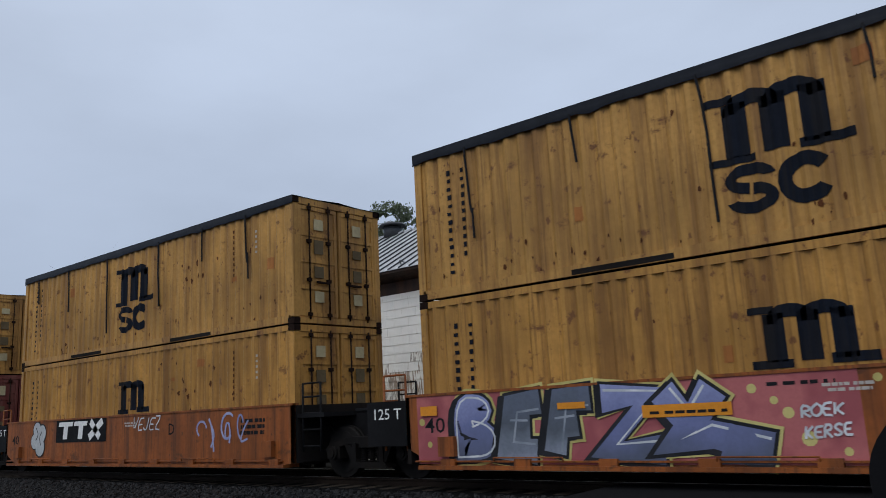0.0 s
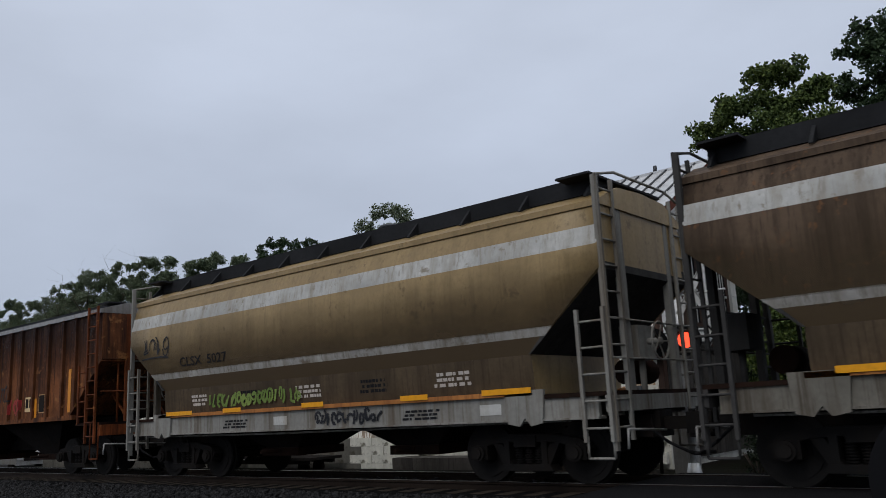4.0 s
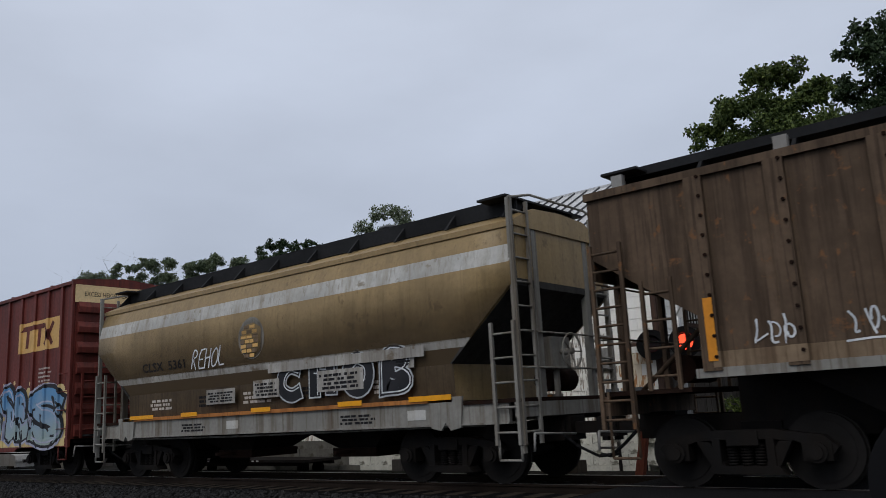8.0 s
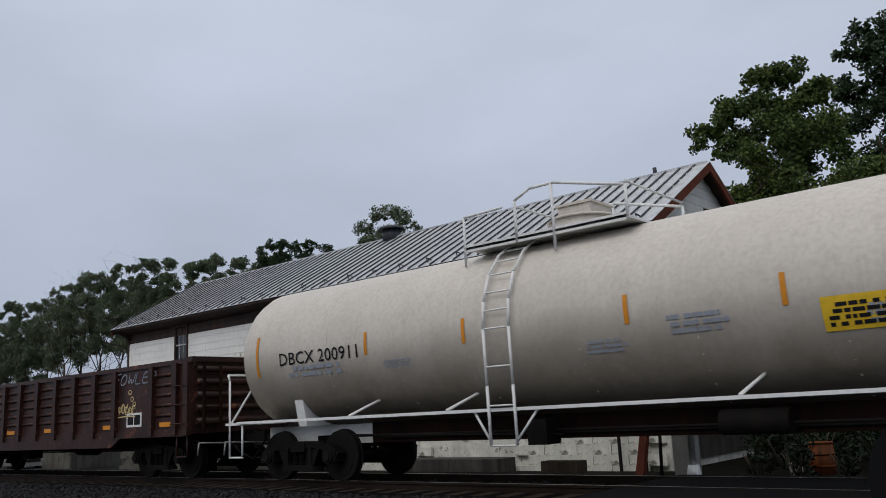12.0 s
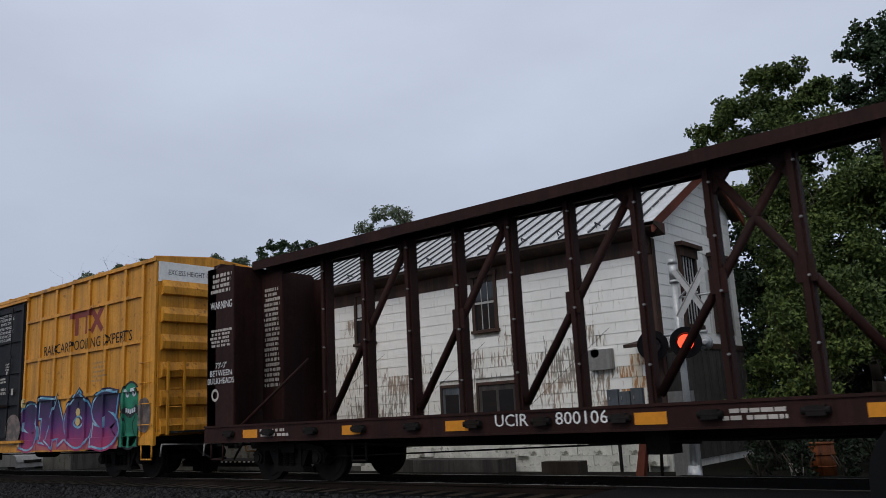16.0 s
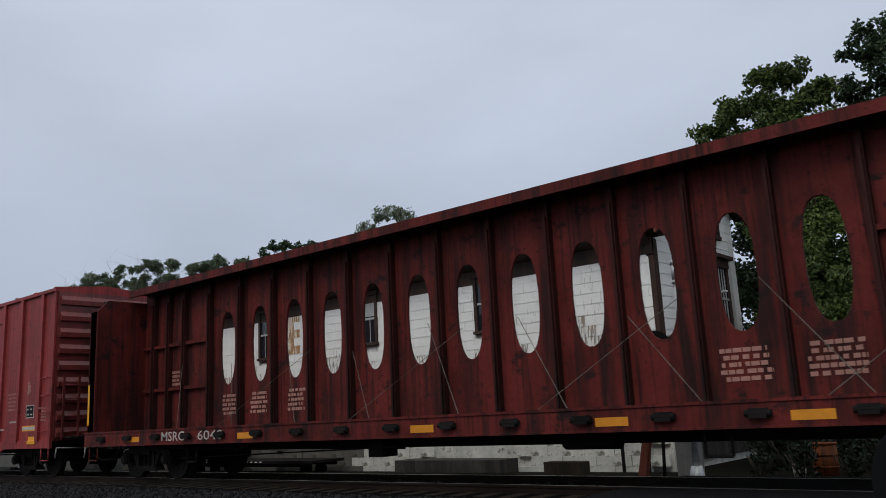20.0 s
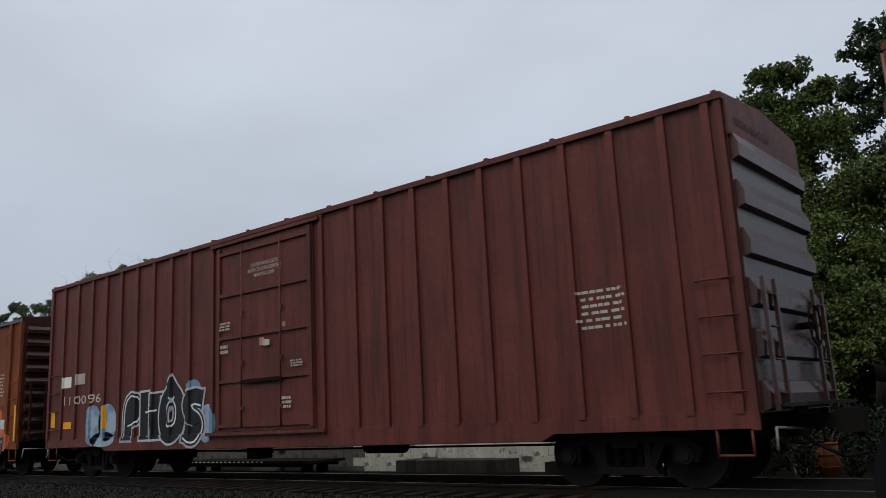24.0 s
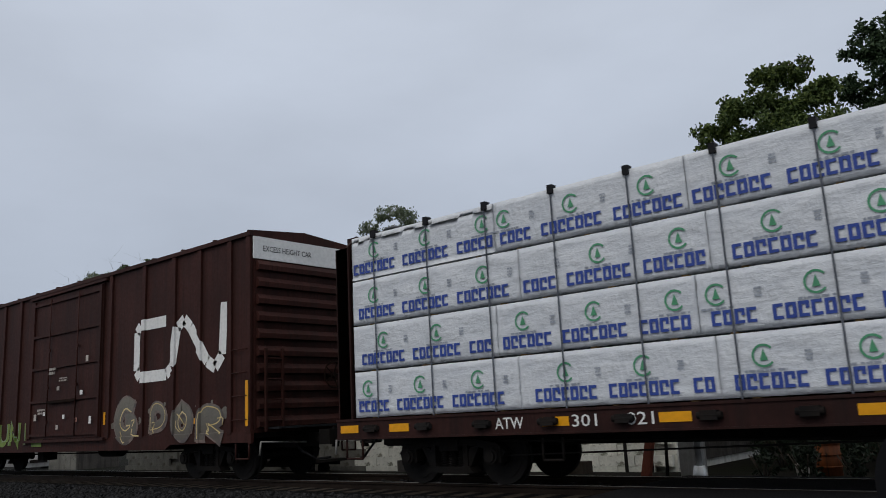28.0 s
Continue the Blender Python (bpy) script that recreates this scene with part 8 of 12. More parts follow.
            for x, zz in ((16.2, 1.42), (16.6, 0.95)):
                shape(car, "spray_spot", [disc(x, zz, 0.075, 0.075, 12)], S["red"], y, R, 0.012)
            for k, (x, zz, q, m) in enumerate(((4.2, 2.06, 0.13, S["blue"]), (5.7, 2.08, 0.15, S["blue"]), (7.3, 2.06, 0.17, S["blue"]), (10.5, 1.74, 0.24, S["sky"]), (9.9, 1.68, 0.15, S["white"]), (11.3, 2.12, 0.16, S["sky"]), (12.35, 2.14, 0.17, S["sky"]), (13.1, 2.12, 0.10, S["yellow"]),
                                               (13.36, 2.10, 0.16, S["white"]), (14.5, 2.12, 0.17, S["sky"]), (15.62, 2.10, 0.20, S["white"]), (17.74, 1.40, 0.19, S["white"]), (17.96, 1.48, 0.18, S["sky"]))):
                spike = [(x - q * 1.0, zz - q * 0.2), (x - q * 0.5, zz - q), (x + q * 0.4, zz - q * 1.1), (x + q * 0.9, zz - q * 0.3), (x + q * 0.35, zz + q * 0.2), (x + q * 0.1, zz + q * 1.25), (x - q * 0.45, zz + q * 0.25)]
                on, skin = (y - 0.10, FLAT) if 7.6 < x < 11.2 else (y, R)
                shape(car, "spray_outline", [[(x + (a - x) * 1.3, zz + (c - zz) * 1.3) for a, c in spike]], S["black"], on, skin, 0.036)
                shape(car, "spray_spike", [spike], m, on, skin, 0.039)
            shape(car, "spray_cloud", [[(17.7, 0.74), (18.7, 0.70), (18.75, 0.95), (18.35, 1.32), (17.75, 1.18)]], S["steel_blue"], y, R, 0.005)
            tag_word(car, "SUB", 17.76, 18.55, 0.76, 1.16, S["red"], y, R, 0.035, 37, 0.1)
            tag_word(car, "SUB", 17.80, 18.60, 0.73, 1.12, S["blue"], y, R, 0.025, 31, 0.1)
            tag_word(car, "KMS", 18.36, 18.75, 1.55, 1.92, S["silver"], y, R, 0.025, 33, 0.1)
            patch(car, "notice_face", 17.62, 18.02, 1.17, 1.35, M["placard"], y, R, 0.044)
            bars(car, 17.82, 1.20, 0.33, 0.12, 2, M["ink"], y, R, 56, 0.047)
            reflectors(car, [(2.9, 3.3, 1.10, 1.20), (4.3, 4.75, 1.10, 1.20), (6.85, 7.3, 1.12, 1.22), (12.2, 12.75, 1.20, 1.30), (14.5, 15.0, 1.18, 1.28), (15.95, 16.45, 1.18, 1.28), (18.37, 18.86, 1.38, 1.48), (18.36, 18.85, 1.23, 1.33), (0.8, 1.3, 1.2, 1.35)], y, M["reflector"], R)
        elif n == 1:
            piece(car, [(ch, 12.0 + 0.72 * i, 12.78 + 0.72 * i, 0.9, 1.85) for i, ch in enumerate("MAPS")], S["cream"], y, R, None, None, S["white"], 41, 0.36)
            piece(car, [(ch, 14.8 + 0.62 * i, 15.5 + 0.62 * i, 0.9, 2.05) for i, ch in enumerate("EAS")], S["mixed"], y, R, S["black"], None, S["cream"], 42, 0.38, (0.05, -0.03))
            reflectors(car, [(17.2, 17.4, 1.2, 1.5), (18.3, 18.4, 1.1, 1.9)], y, M["reflector"], R)
            shape(car, "emblem", [rect(17.2, 17.6, 1.65, 2.0)], M["faded_white"], y, R)
        else:
            piece(car, [("P", 3.9, 4.9, 0.74, 2.0), ("H", 4.7, 5.7, 0.74, 2.1), ("O", 5.5, 6.6, 0.74, 2.15), ("S", 6.4, 7.4, 0.74, 2.0)], S["black"], y, R, S["silver"], None, S["white"], 43, 0.40, (0.0, 0.0), 0.05)
            shape(car, "spray_patch", [disc(2.5, 1.3, 0.4, 0.5), disc(3.2, 1.35, 0.45, 0.45), disc(3.0, 0.95, 0.6, 0.18), disc(6.9, 1.8, 0.3, 0.35), disc(7.4, 1.2, 0.3, 0.4)], S["bluegrey"], y, R, 0.010)
            reflectors(car, [(0.2, 0.42, 1.3, 1.7), (0.9, 1.35, 1.25, 1.42), (3.0, 3.13, 1.2, 1.75), (5.1, 5.25, 1.2, 1.75)], y, M["reflector"], R)

    # shorter orange-brown boxcar
    posts = [0.12, 0.81, 1.88, 3.08, 4.23, 5.39, 6.05, 9.8, 10.51, 11.6, 12.72, 13.85, 15.02, 15.68]
    D = (6.16, 9.64)
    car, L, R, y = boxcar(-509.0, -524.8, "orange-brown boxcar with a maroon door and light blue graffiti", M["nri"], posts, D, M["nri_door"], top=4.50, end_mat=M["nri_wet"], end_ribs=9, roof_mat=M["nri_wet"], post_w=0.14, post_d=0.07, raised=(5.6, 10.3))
    patch(car, "number_panel", 1.0, 1.75, 2.75, 3.15, M["black"], y, R)
    lettering(car, "NRI", 1.38, 2.83, 0.25, M["white"], y, R, 0.6, 0.012)
    lettering(car, "17 09 33", 2.35, 1.98, 0.30, M["tan_ink"], y, R, 2.5)
    for i, t in enumerate(("CLOSE AND LOCK DOORS", "BEFORE MOVING CAR")):
        lettering(car, t, 8.0, 3.72 - 0.15 * i, 0.095, M["faded_white"], y - 0.045, offset=0.0)
    bars(car, 8.3, 2.5, 0.9, 0.10, 1, M["faded_white"], y - 0.10, FLAT, 44)
    patch(car, "paint_patch", 1.0, 1.8, 3.2, 3.6, M["brown"], y, R)
    patch(car, "paint_patch", 2.0, 2.9, 3.15, 3.65, M["brown"], y, R)
    patch(car, "paint_patch", 3.2, 4.1, 3.1, 3.75, M["brown"], y, R)
    bubbles(car, 2.0, 7.5, 0.70, 2.15, S["red"], y, R, 45, 12, 0.2)
    piece(car, [(ch, 2.0 + 0.88 * i, 3.02 + 0.88 * i, 0.60, 1.88 + 0.06 * (i % 2)) for i, ch in enumerate("CRONUE")], S["steel_blue"], y, R, S["mixed"], None, S["sky"], 45, 0.46, (0.05, -0.04), 0.03, cut=S["black"])
    bubbles(car, 9.55, 14.2, 0.85, 2.35, S["orange"], y, R, 46, 11, 0.3)
    spray_part(car, "spray_cloud", [disc(14.4, 1.25, 0.55, 0.42, 16), disc(14.85, 1.0, 0.35, 0.28, 14), disc(14.2, 1.7, 0.4, 0.3, 14)], S["orange"], y, R, 0.0045)
    spray_part(car, "spray_cloud", [rect(14.35, 14.85, 1.35, 1.62, 0.04)], S["white"], y, R, 0.0055)
    piece(car, [("S", 9.75, 10.95, 0.58, 2.05), ("T", 10.7, 11.95, 0.58, 2.08), ("l", 11.9, 13.0, 0.56, 2.15), ("K", 12.7, 14.1, 0.56, 2.22), ("v", 13.8, 14.85, 0.72, 1.5)], S["silk"], y, R, S["black"], None, S["silver"], 46, 0.42, (-0.03, -0.05), 0.075, spots=S["blue"], flare=1.3)
    shape(car, "spray_outline", ring(13.75, 2.42, 0.24, 0.30, 0.10, 0, 200, 12), S["white"], y, R, 0.006)
    scrawl(car, 1.1, 1.75, 1.4, 1.55, S["white"], y, R, 47, 0.03)
    load_data(car, 14.2, 2.3, M["faded_white"], y, R, 48, 0.9, 0.7, 5)
    reflectors(car, [(0.03, 0.13, 0.85, 1.55), (15.55, 15.72, 1.0, 2.0)], y, M["reflector"], R)

    # dark brown boxcar with a thick ribbon mark
    posts = [0.1, 1.2, 2.3, 3.4, 4.5, 5.6, 6.7, 7.8, 8.6, 13.05, 14.62, 15.91, 16.93, 18.05, 18.7]
    D = (8.71, 12.71)
    car, L, R, y = boxcar(-579.1, -597.9, "dark brown boxcar with a thick white ribbon mark and faded graffiti", M["cn_brown"], posts, D, cap_mat=M["white"], end_ribs=10, post_w=0.14)
    t = 0.26
    polys = stroke([(15.55, 3.55), (14.45, 3.55), (14.3, 3.4), (14.3, 2.5), (14.45, 2.33), (15.6, 2.33), (15.85, 2.5), (16.05, 3.35), (16.3, 3.5), (16.55, 3.3), (17.2, 2.5), (17.5, 2.35), (17.75, 2.6), (17.82, 3.7)], t)
    shape(car, "ribbon_mark", polys, M["white"], y, R, 0.008)
    bubbles(car, 13.0, 18.2, 0.78, 1.5, S["worn_grey"], y, R, 49, 9, 0.2, 0.003, False)
    piece(car, [("G", 13.3, 14.4, 0.80, 1.95), ("D", 14.9, 15.7, 1.1, 1.75), ("O", 15.9, 16.7, 0.85, 1.7), ("R", 16.8, 17.9, 0.78, 1.6)], S["worn_grey"], y, R, S["mixed"], None, S["cream"], 49, 0.36, (0.05, -0.04), 0.03, cut=S["cream"])
    piece(car, [(ch, 6.6 + 0.75 * i, 7.4 + 0.75 * i, 0.8, 1.55) for i, ch in enumerate("UNIE")], S["olive"], y, R, None, None, S["grey"], 51, 0.3)
    door_notes(car, D, y, 52, 12)
    reflectors(car, [(18.55, 18.72, 1.1, 2.0), (12.8, 13.0, 1.3, 1.6), (16.5, 17.3, 1.2, 1.32)], y, M["reflector"], R)


def end_lettering():
    """Small print on the white bands at the front ends."""
    for car, x0 in TRAIN:
        bands = [c for c in car.children if c.name.startswith("end_band")]
        if not bands:
            continue
        far = max(bands, key=lambda c: c.data.vertices[0].co.x)
        xs = max(v.co.x for v in far.data.vertices)
        zs = min(v.co.z for v in far.data.vertices)
        bm = bmesh.new()
        letters(bm, "EXCESS HEIGHT CAR", 0, 0, 1.3, 0.12)
        for v in bm.verts:
            v.co = (xs + 0.005, v.co.x - 0.55, v.co.z + zs + 0.17)
        for f in bm.faces:
            f.normal_update()
            if f.normal.x < 0:
                f.normal_flip()
        part("lettering", bm, M["ink"], car, fix=False)


# ---------------------------------------------------------------- covered hoppers
def end_cage(car, x, d, hw, z_deck, z_top, mat, inner, posts=True):
    """Ladders, posts and hand rails at the end of a hopper; x is the outer end, inner the foot of the slope."""
    for s in (-1, 1):
        ladder(car, x - d * 0.30, s * (hw + 0.12), z_deck - 0.5, z_top + 0.12, 0.46, mat, "x", 10)
        ladder(car, x - d * 0.95, s * hw, z_deck - 0.02, z_deck + 1.45, 0.42, mat, "x", 4)
        stirrup(car, x - d * 0.30 - 0.2, x - d * 0.30 + 0.2, s * hw, 0.42, z_deck, mat)
        if posts:
            part("corner_post", boxes((*sorted((x, x - d * 0.07)), *sorted((s * (hw - 0.75), s * (hw - 0.62))), z_deck, z_top - 0.05)), mat, car)
    rows = [((x - d * 0.05, -hw, z), (x - d * 0.05, hw, z)) for z in (z_deck + 0.75, z_deck + 1.5)]
    part("hand_rail", rods(rows, 0.016), mat, car)
    part("end_platform", boxes((*sorted((x, x - d * 1.3)), -hw, hw, z_deck - 0.06, z_deck)), M["under_brown"], car)
    part("end_sill", boxes((*sorted((x, x - d * 0.12)), -hw, hw, z_deck - 0.32, z_deck - 0.06)), mat, car)
    for s in (-1, 1):                                           # diagonal braces under the slope sheet
        part("end_brace", rods([((x - d * 0.2, s * 0.55, z_deck), (inner, s * 0.55, z_deck + 1.1))], 0.035), mat, car)
        part("end_post", rods([((x - d * 0.15, s * 0.9, z_deck), (x - d * 0.15, s * 0.9, z_top - 0.1))], 0.03), mat, car)
    brake_wheel(car, x - d * 0.15, d, 0.4, z_deck + 0.9, M["under_brown"]) if d > 0 else None
    bm = bmesh.new()
    rod(bm, (x - d * 0.75, -0.35, z_deck + 0.28), (x - d * 0.75, 0.55, z_deck + 0.28), 0.20, 14)
    part("brake_cylinder", bm, M["under_brown"], car)


def end_frame(car, x, d, hw, z_deck, z_top, mat, zs, foot, run):
    """Corner posts with end ladders, a dark slope sheet, rails and a hand brake."""
    for s in (-1, 1):
        part("corner_post", boxes((*sorted((x, x - d * 0.06)), *sorted((s * hw, s * (hw - 0.08))), 0.5, z_top + 0.36)), mat, car)
        ladder(car, x, s * (hw - 0.26), 0.62, z_top + 0.36, 0.44, mat, "y", 10)
        ladder(car, x - d * 0.24, s * (hw + 0.03), 0.62, 2.45, 0.42, mat, "x", 5)
        part("end_post", boxes((*sorted((x - d * 0.02, x - d * 0.12)), *sorted((s * 0.72, s * 0.86)), z_deck, z_top + 0.1)), mat, car)
        stirrup(car, x - d * 0.24 - 0.2, x - d * 0.24 + 0.2, s * hw, 0.40, 0.7, mat)
    bm = bmesh.new()
    path_rod(bm, [(x, -hw, z_top + 0.36), (x, -0.85, z_top + 0.50), (x, 0.85, z_top + 0.50), (x, hw, z_top + 0.36)], 0.022)
    part("roof_end_rail", bm, mat, car)
    for z in (1.75, 2.3):
        part("hand_rail", rods([((x, -hw, z), (x, hw, z))], 0.016), mat, car)
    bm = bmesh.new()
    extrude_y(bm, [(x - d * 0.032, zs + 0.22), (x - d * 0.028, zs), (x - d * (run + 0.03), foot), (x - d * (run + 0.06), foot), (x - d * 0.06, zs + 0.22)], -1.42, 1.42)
    part("slope_sheet", bm, M["dark_grey"], car, "dark grey slope sheet")
    part("end_platform", boxes((*sorted((x, x - d * 1.1)), -hw, hw, z_deck - 0.06, z_deck)), M["under_brown"], car)
    part("end_sill", boxes((*sorted((x, x - d * 0.12)), -hw, hw, z_deck - 0.28, z_deck - 0.06)), mat, car)
    brake_wheel(car, x, d, -0.25, 2.0, mat)
    part("brake_housing", boxes((*sorted((x - d * 0.05, x - d * 0.35)), -0.45, 0.1, 1.75, 2.25)), mat, car)
    part("brake_chain_guard", rods([((x - d * 0.15, -0.2, z_deck - 0.2), (x - d * 0.15, -0.2, 1.8))], 0.05), mat, car)
    bm = bmesh.new()
    rod(bm, (x - d * 0.6, 0.1, z_deck + 0.3), (x - d * 0.6, 0.9, z_deck + 0.3), 0.20, 14)
    part("brake_cylinder", bm, M["under_brown"], car)


def roof_walk(car, x0, x1, z, mat=None, w=0.85, hw=1.2, lift=0.22, hatches=9, rail=False, posts_mat=None):
    mat = mat or M["grate"]
    for s in (-1, 1):
        part("running_board", boxes((x0, x1, *sorted((s * w, s * (w - 0.5))), z + lift, z + lift + 0.04)), mat, car)
        n = int((x1 - x0) / 1.2)
        bm = bmesh.new()
        extrude_x(bm, [(s * w, z + lift), (s * (w - 0.5), z + lift), (s * (w + 0.25), z - 0.1), (s * (w + 0.30), z - 0.1)], -0.025, 0.025)
        bracket = make_mesh("walkway_bracket", bm, posts_mat or mat)
        for i in range(n + 1):
            part("walkway_bracket", bracket, None, car).location = (x0 + 0.1 + (x1 - x0 - 0.2) * i / n, 0, 0)
        part("walkway_edge", boxes((x0, x1, *sorted((s * (w + 0.02), s * (w - 0.01))), z + (lift - 0.02 if rail else 0.0), z + lift + (0.11 if rail else 0.06))), mat, car)
    for x in (x0 - 0.02, x1 - 0.55):
        part("end_walkway", boxes((x, x + 0.57, -1.2, 1.2, z + lift, z + lift + 0.035)), mat, car)
    for i in range(hatches):
        x = x0 + 0.8 + (x1 - x0 - 1.6) * i / max(1, hatches - 1)
        bm = bmesh.new()
        rod(bm, (x, 0, z + 0.02), (x, 0, z + 0.20), 0.30, 16)
        rod(bm, (x, 0, z + 0.20), (x, 0, z + 0.24), 0.34, 16, 0.20)
        part("hatch", bm, M["galv"], car)


def bays(car, xs, z_top, hw_top, z_bot=0.42, half=1.9, mat=None):
    """Funnel-shaped discharge bays with their gates."""
    mat = mat or M["under"]
    for x in xs:
        bm = bmesh.new()
        a = [bm.verts.new((x + i * half, j * hw_top, z_top)) for i, j in ((-1, -1), (1, -1), (1, 1), (-1, 1))]
        b = [bm.verts.new((x + i * 0.5, j * 0.55, z_bot + 0.16)) for i, j in ((-1, -1), (1, -1), (1, 1), (-1, 1))]
        for i in range(4):
            bm.faces.new((a[i], a[(i + 1) % 4], b[(i + 1) % 4], b[i]))
        bm.faces.new(a)
        bm.faces.new(b)
        part("discharge_bay", bm, mat, car)
        bm = boxes((x - 0.58, x + 0.58, -0.62, 0.62, z_bot, z_bot + 0.16))
        rod(bm, (x, -1.1, z_bot + 0.10), (x, 1.1, z_bot + 0.10), 0.035, 8)
        part("discharge_gate", bm, M["under_brown"], car)


def round_hopper(x_front, x_back, label, upper, prof, slope, roof_z, sill_mat, lower=None, stripes=(), lip=None, sill=(0.96, 1.30), bays_n=2, cage=None,
                 under_mat=None, roof_mat=None, roof_walk_mat=None, rail=False, hatches=8, foot=None, frame_ends=False, walk_lift=0.22):
    """Hopper with rounded sides. prof: (half width, z) from the eaves down; slope: (z where the ends begin to lean in, run at the foot)."""
    car, L = car_thing("covered_hopper", x_front, x_back, label, "hopper car")
    cage = cage or M["galv"]
    zs, run = slope
    zb = prof[-1][1]

    def inset(z):
        low = zb if foot is None else foot
        return 0.04 if z >= zs else 0.04 + run * (zs - max(z, low)) / (zs - low)

    def width(z):
        for (wa, za), (wb, zc) in zip(prof, prof[1:]):
            if zc <= z <= za:
                return wb + (wa - wb) * (z - zc) / (za - zc)
        return prof[-1][0]

    def skin(z_hi, z_lo, mat, name, out=0.0, n=14, close=True):
        bm = bmesh.new()
        zz = sorted({z_hi, z_lo, *[z for _, z in prof if z_lo < z < z_hi], *([zs] if z_lo < zs < z_hi else []), *([foot] if foot else [])}, reverse=True)
        for s in (-1, 1):
            grid = []
            for z in zz:
                a, b = inset(z) - (0 if close else 0.0), L - inset(z)
                grid.append([bm.verts.new((a + (b - a) * i / n, s * (width(z) + out), z)) for i in range(n + 1)])
            for r in range(len(zz) - 1):
                for i in range(n):
                    bm.faces.new((grid[r][i], grid[r][i + 1], grid[r + 1][i + 1], grid[r + 1][i])).smooth = True
            if s < 0:
                near = grid
        if close:
            for e in (0, n):
                for r in range(len(zz) - 1):
                    bm.faces.new((near[r][e], near[r + 1][e], grid[r + 1][e], grid[r][e]))
            bm.faces.new([near[-1][0], near[-1][n], grid[-1][n], grid[-1][0]])
        return part(name, bm, mat, car)

    top = prof[0][1]
    skin(top, zb, upper, "body")
    for z_hi, z_lo, mat, name in stripes:
        skin(z_hi, z_lo, mat, name, 0.007, 14, False)
    bm = bmesh.new()
    hw = prof[0][0]
    extrude_x(bm, [(-hw - 0.05, top - 0.06), (hw + 0.05, top - 0.06), (hw + 0.05, top + 0.03), (hw * 0.6, roof_z - 0.04), (0, roof_z), (-hw * 0.6, roof_z - 0.04), (-hw - 0.05, top + 0.03)], 0.0, L)
    part("roof", bm, roof_mat or upper, car)
    hs = 1.44
    for s in (-1, 1):
        part("side_sill", boxes((0.25, L - 0.25, *sorted((s * (hs - 0.07), s * hs)), *sill)), sill_mat, car)
        part("sill_flange", boxes((0.25, L - 0.25, *sorted((s * (hs - 0.20), s * (hs + 0.03))), sill[0] - 0.03, sill[0])), sill_mat, car)
        if lip:
            part("ledge", boxes((1.3, L - 1.3, *sorted((s * (hs - 0.25), s * (hs + 0.05))), sill[1], sill[1] + 0.07)), lip, car)
        for x in (1.45, L - 1.45):
            extr = bmesh.new()
            extrude_y(extr, [(x - 0.35, sill[1] + 0.08), (x + 0.35, sill[1] + 0.08), (x + 0.3, sill[0] - 0.06), (x + 0.1, sill[0] - 0.1), (x, sill[0] + 0.02), (x - 0.1, sill[0] - 0.1), (x - 0.3, sill[0] - 0.06)], *sorted((s * hs, s * (hs + 0.05))))
            part("jacking_pad", extr, sill_mat, car)
    roof_walk(car, 0.25, L - 0.25, roof_z - 0.06, roof_walk_mat, hatches=hatches, rail=rail, lift=walk_lift, posts_mat=cage if rail else None)
    for x, d in ((0.0, -1), (L, 1)):
        if frame_ends:
            end_frame(car, x, d, 1.47, sill[1], top, cage, zs, foot, run)
        else:
            end_cage(car, x, d, hs - 0.02, sill[1], top, cage, x - d * (run + 0.1))
        bm = boxes((*sorted((x - d * 0.03, x - d * 0.10)), -hw, hw, top - 0.9, top - 0.02))
        part("end_panel", bm, upper, car)
    step = (L - 5.2) / max(1, bays_n)
    bays(car, [2.6 + step * (i + 0.5) for i in range(bays_n)], zb + 0.02, prof[-1][0] - 0.03, 0.42, step * 0.5, under_mat)
    plates("underframe", ((0.05, 2.9, -0.28, 0.28, 0.62, 0.94), (L - 2.9, L - 0.05, -0.28, 0.28, 0.62, 0.94)), M["under"], car)
    brake_gear(car, L, 0.86, True)
    ends(car, L)
    for x in (1.75, L - 1.75):
        truck(car, x, x_back)
    return car, L, -(hs)


CURVED = ((1.30, 4.00), (1.40, 3.72), (1.475, 3.35), (1.50, 2.95), (1.485, 2.55), (1.43, 2.20), (1.36, 1.98), (1.33, 1.45), (1.30, 1.32))


def side_y(z, prof=CURVED):
    for (wa, za), (wb, zc) in zip(prof, prof[1:]):
        if zc <= z <= za:
            return wb + (wa - wb) * (z - zc) / (za - zc)
    return prof[0][0]


def on_curve(ob, prof, lift=0.012):
    """Press flat lettering onto the rounded side."""
    for v in ob.data.vertices:
        v.co.y = -side_y(v.co.z, prof) - lift


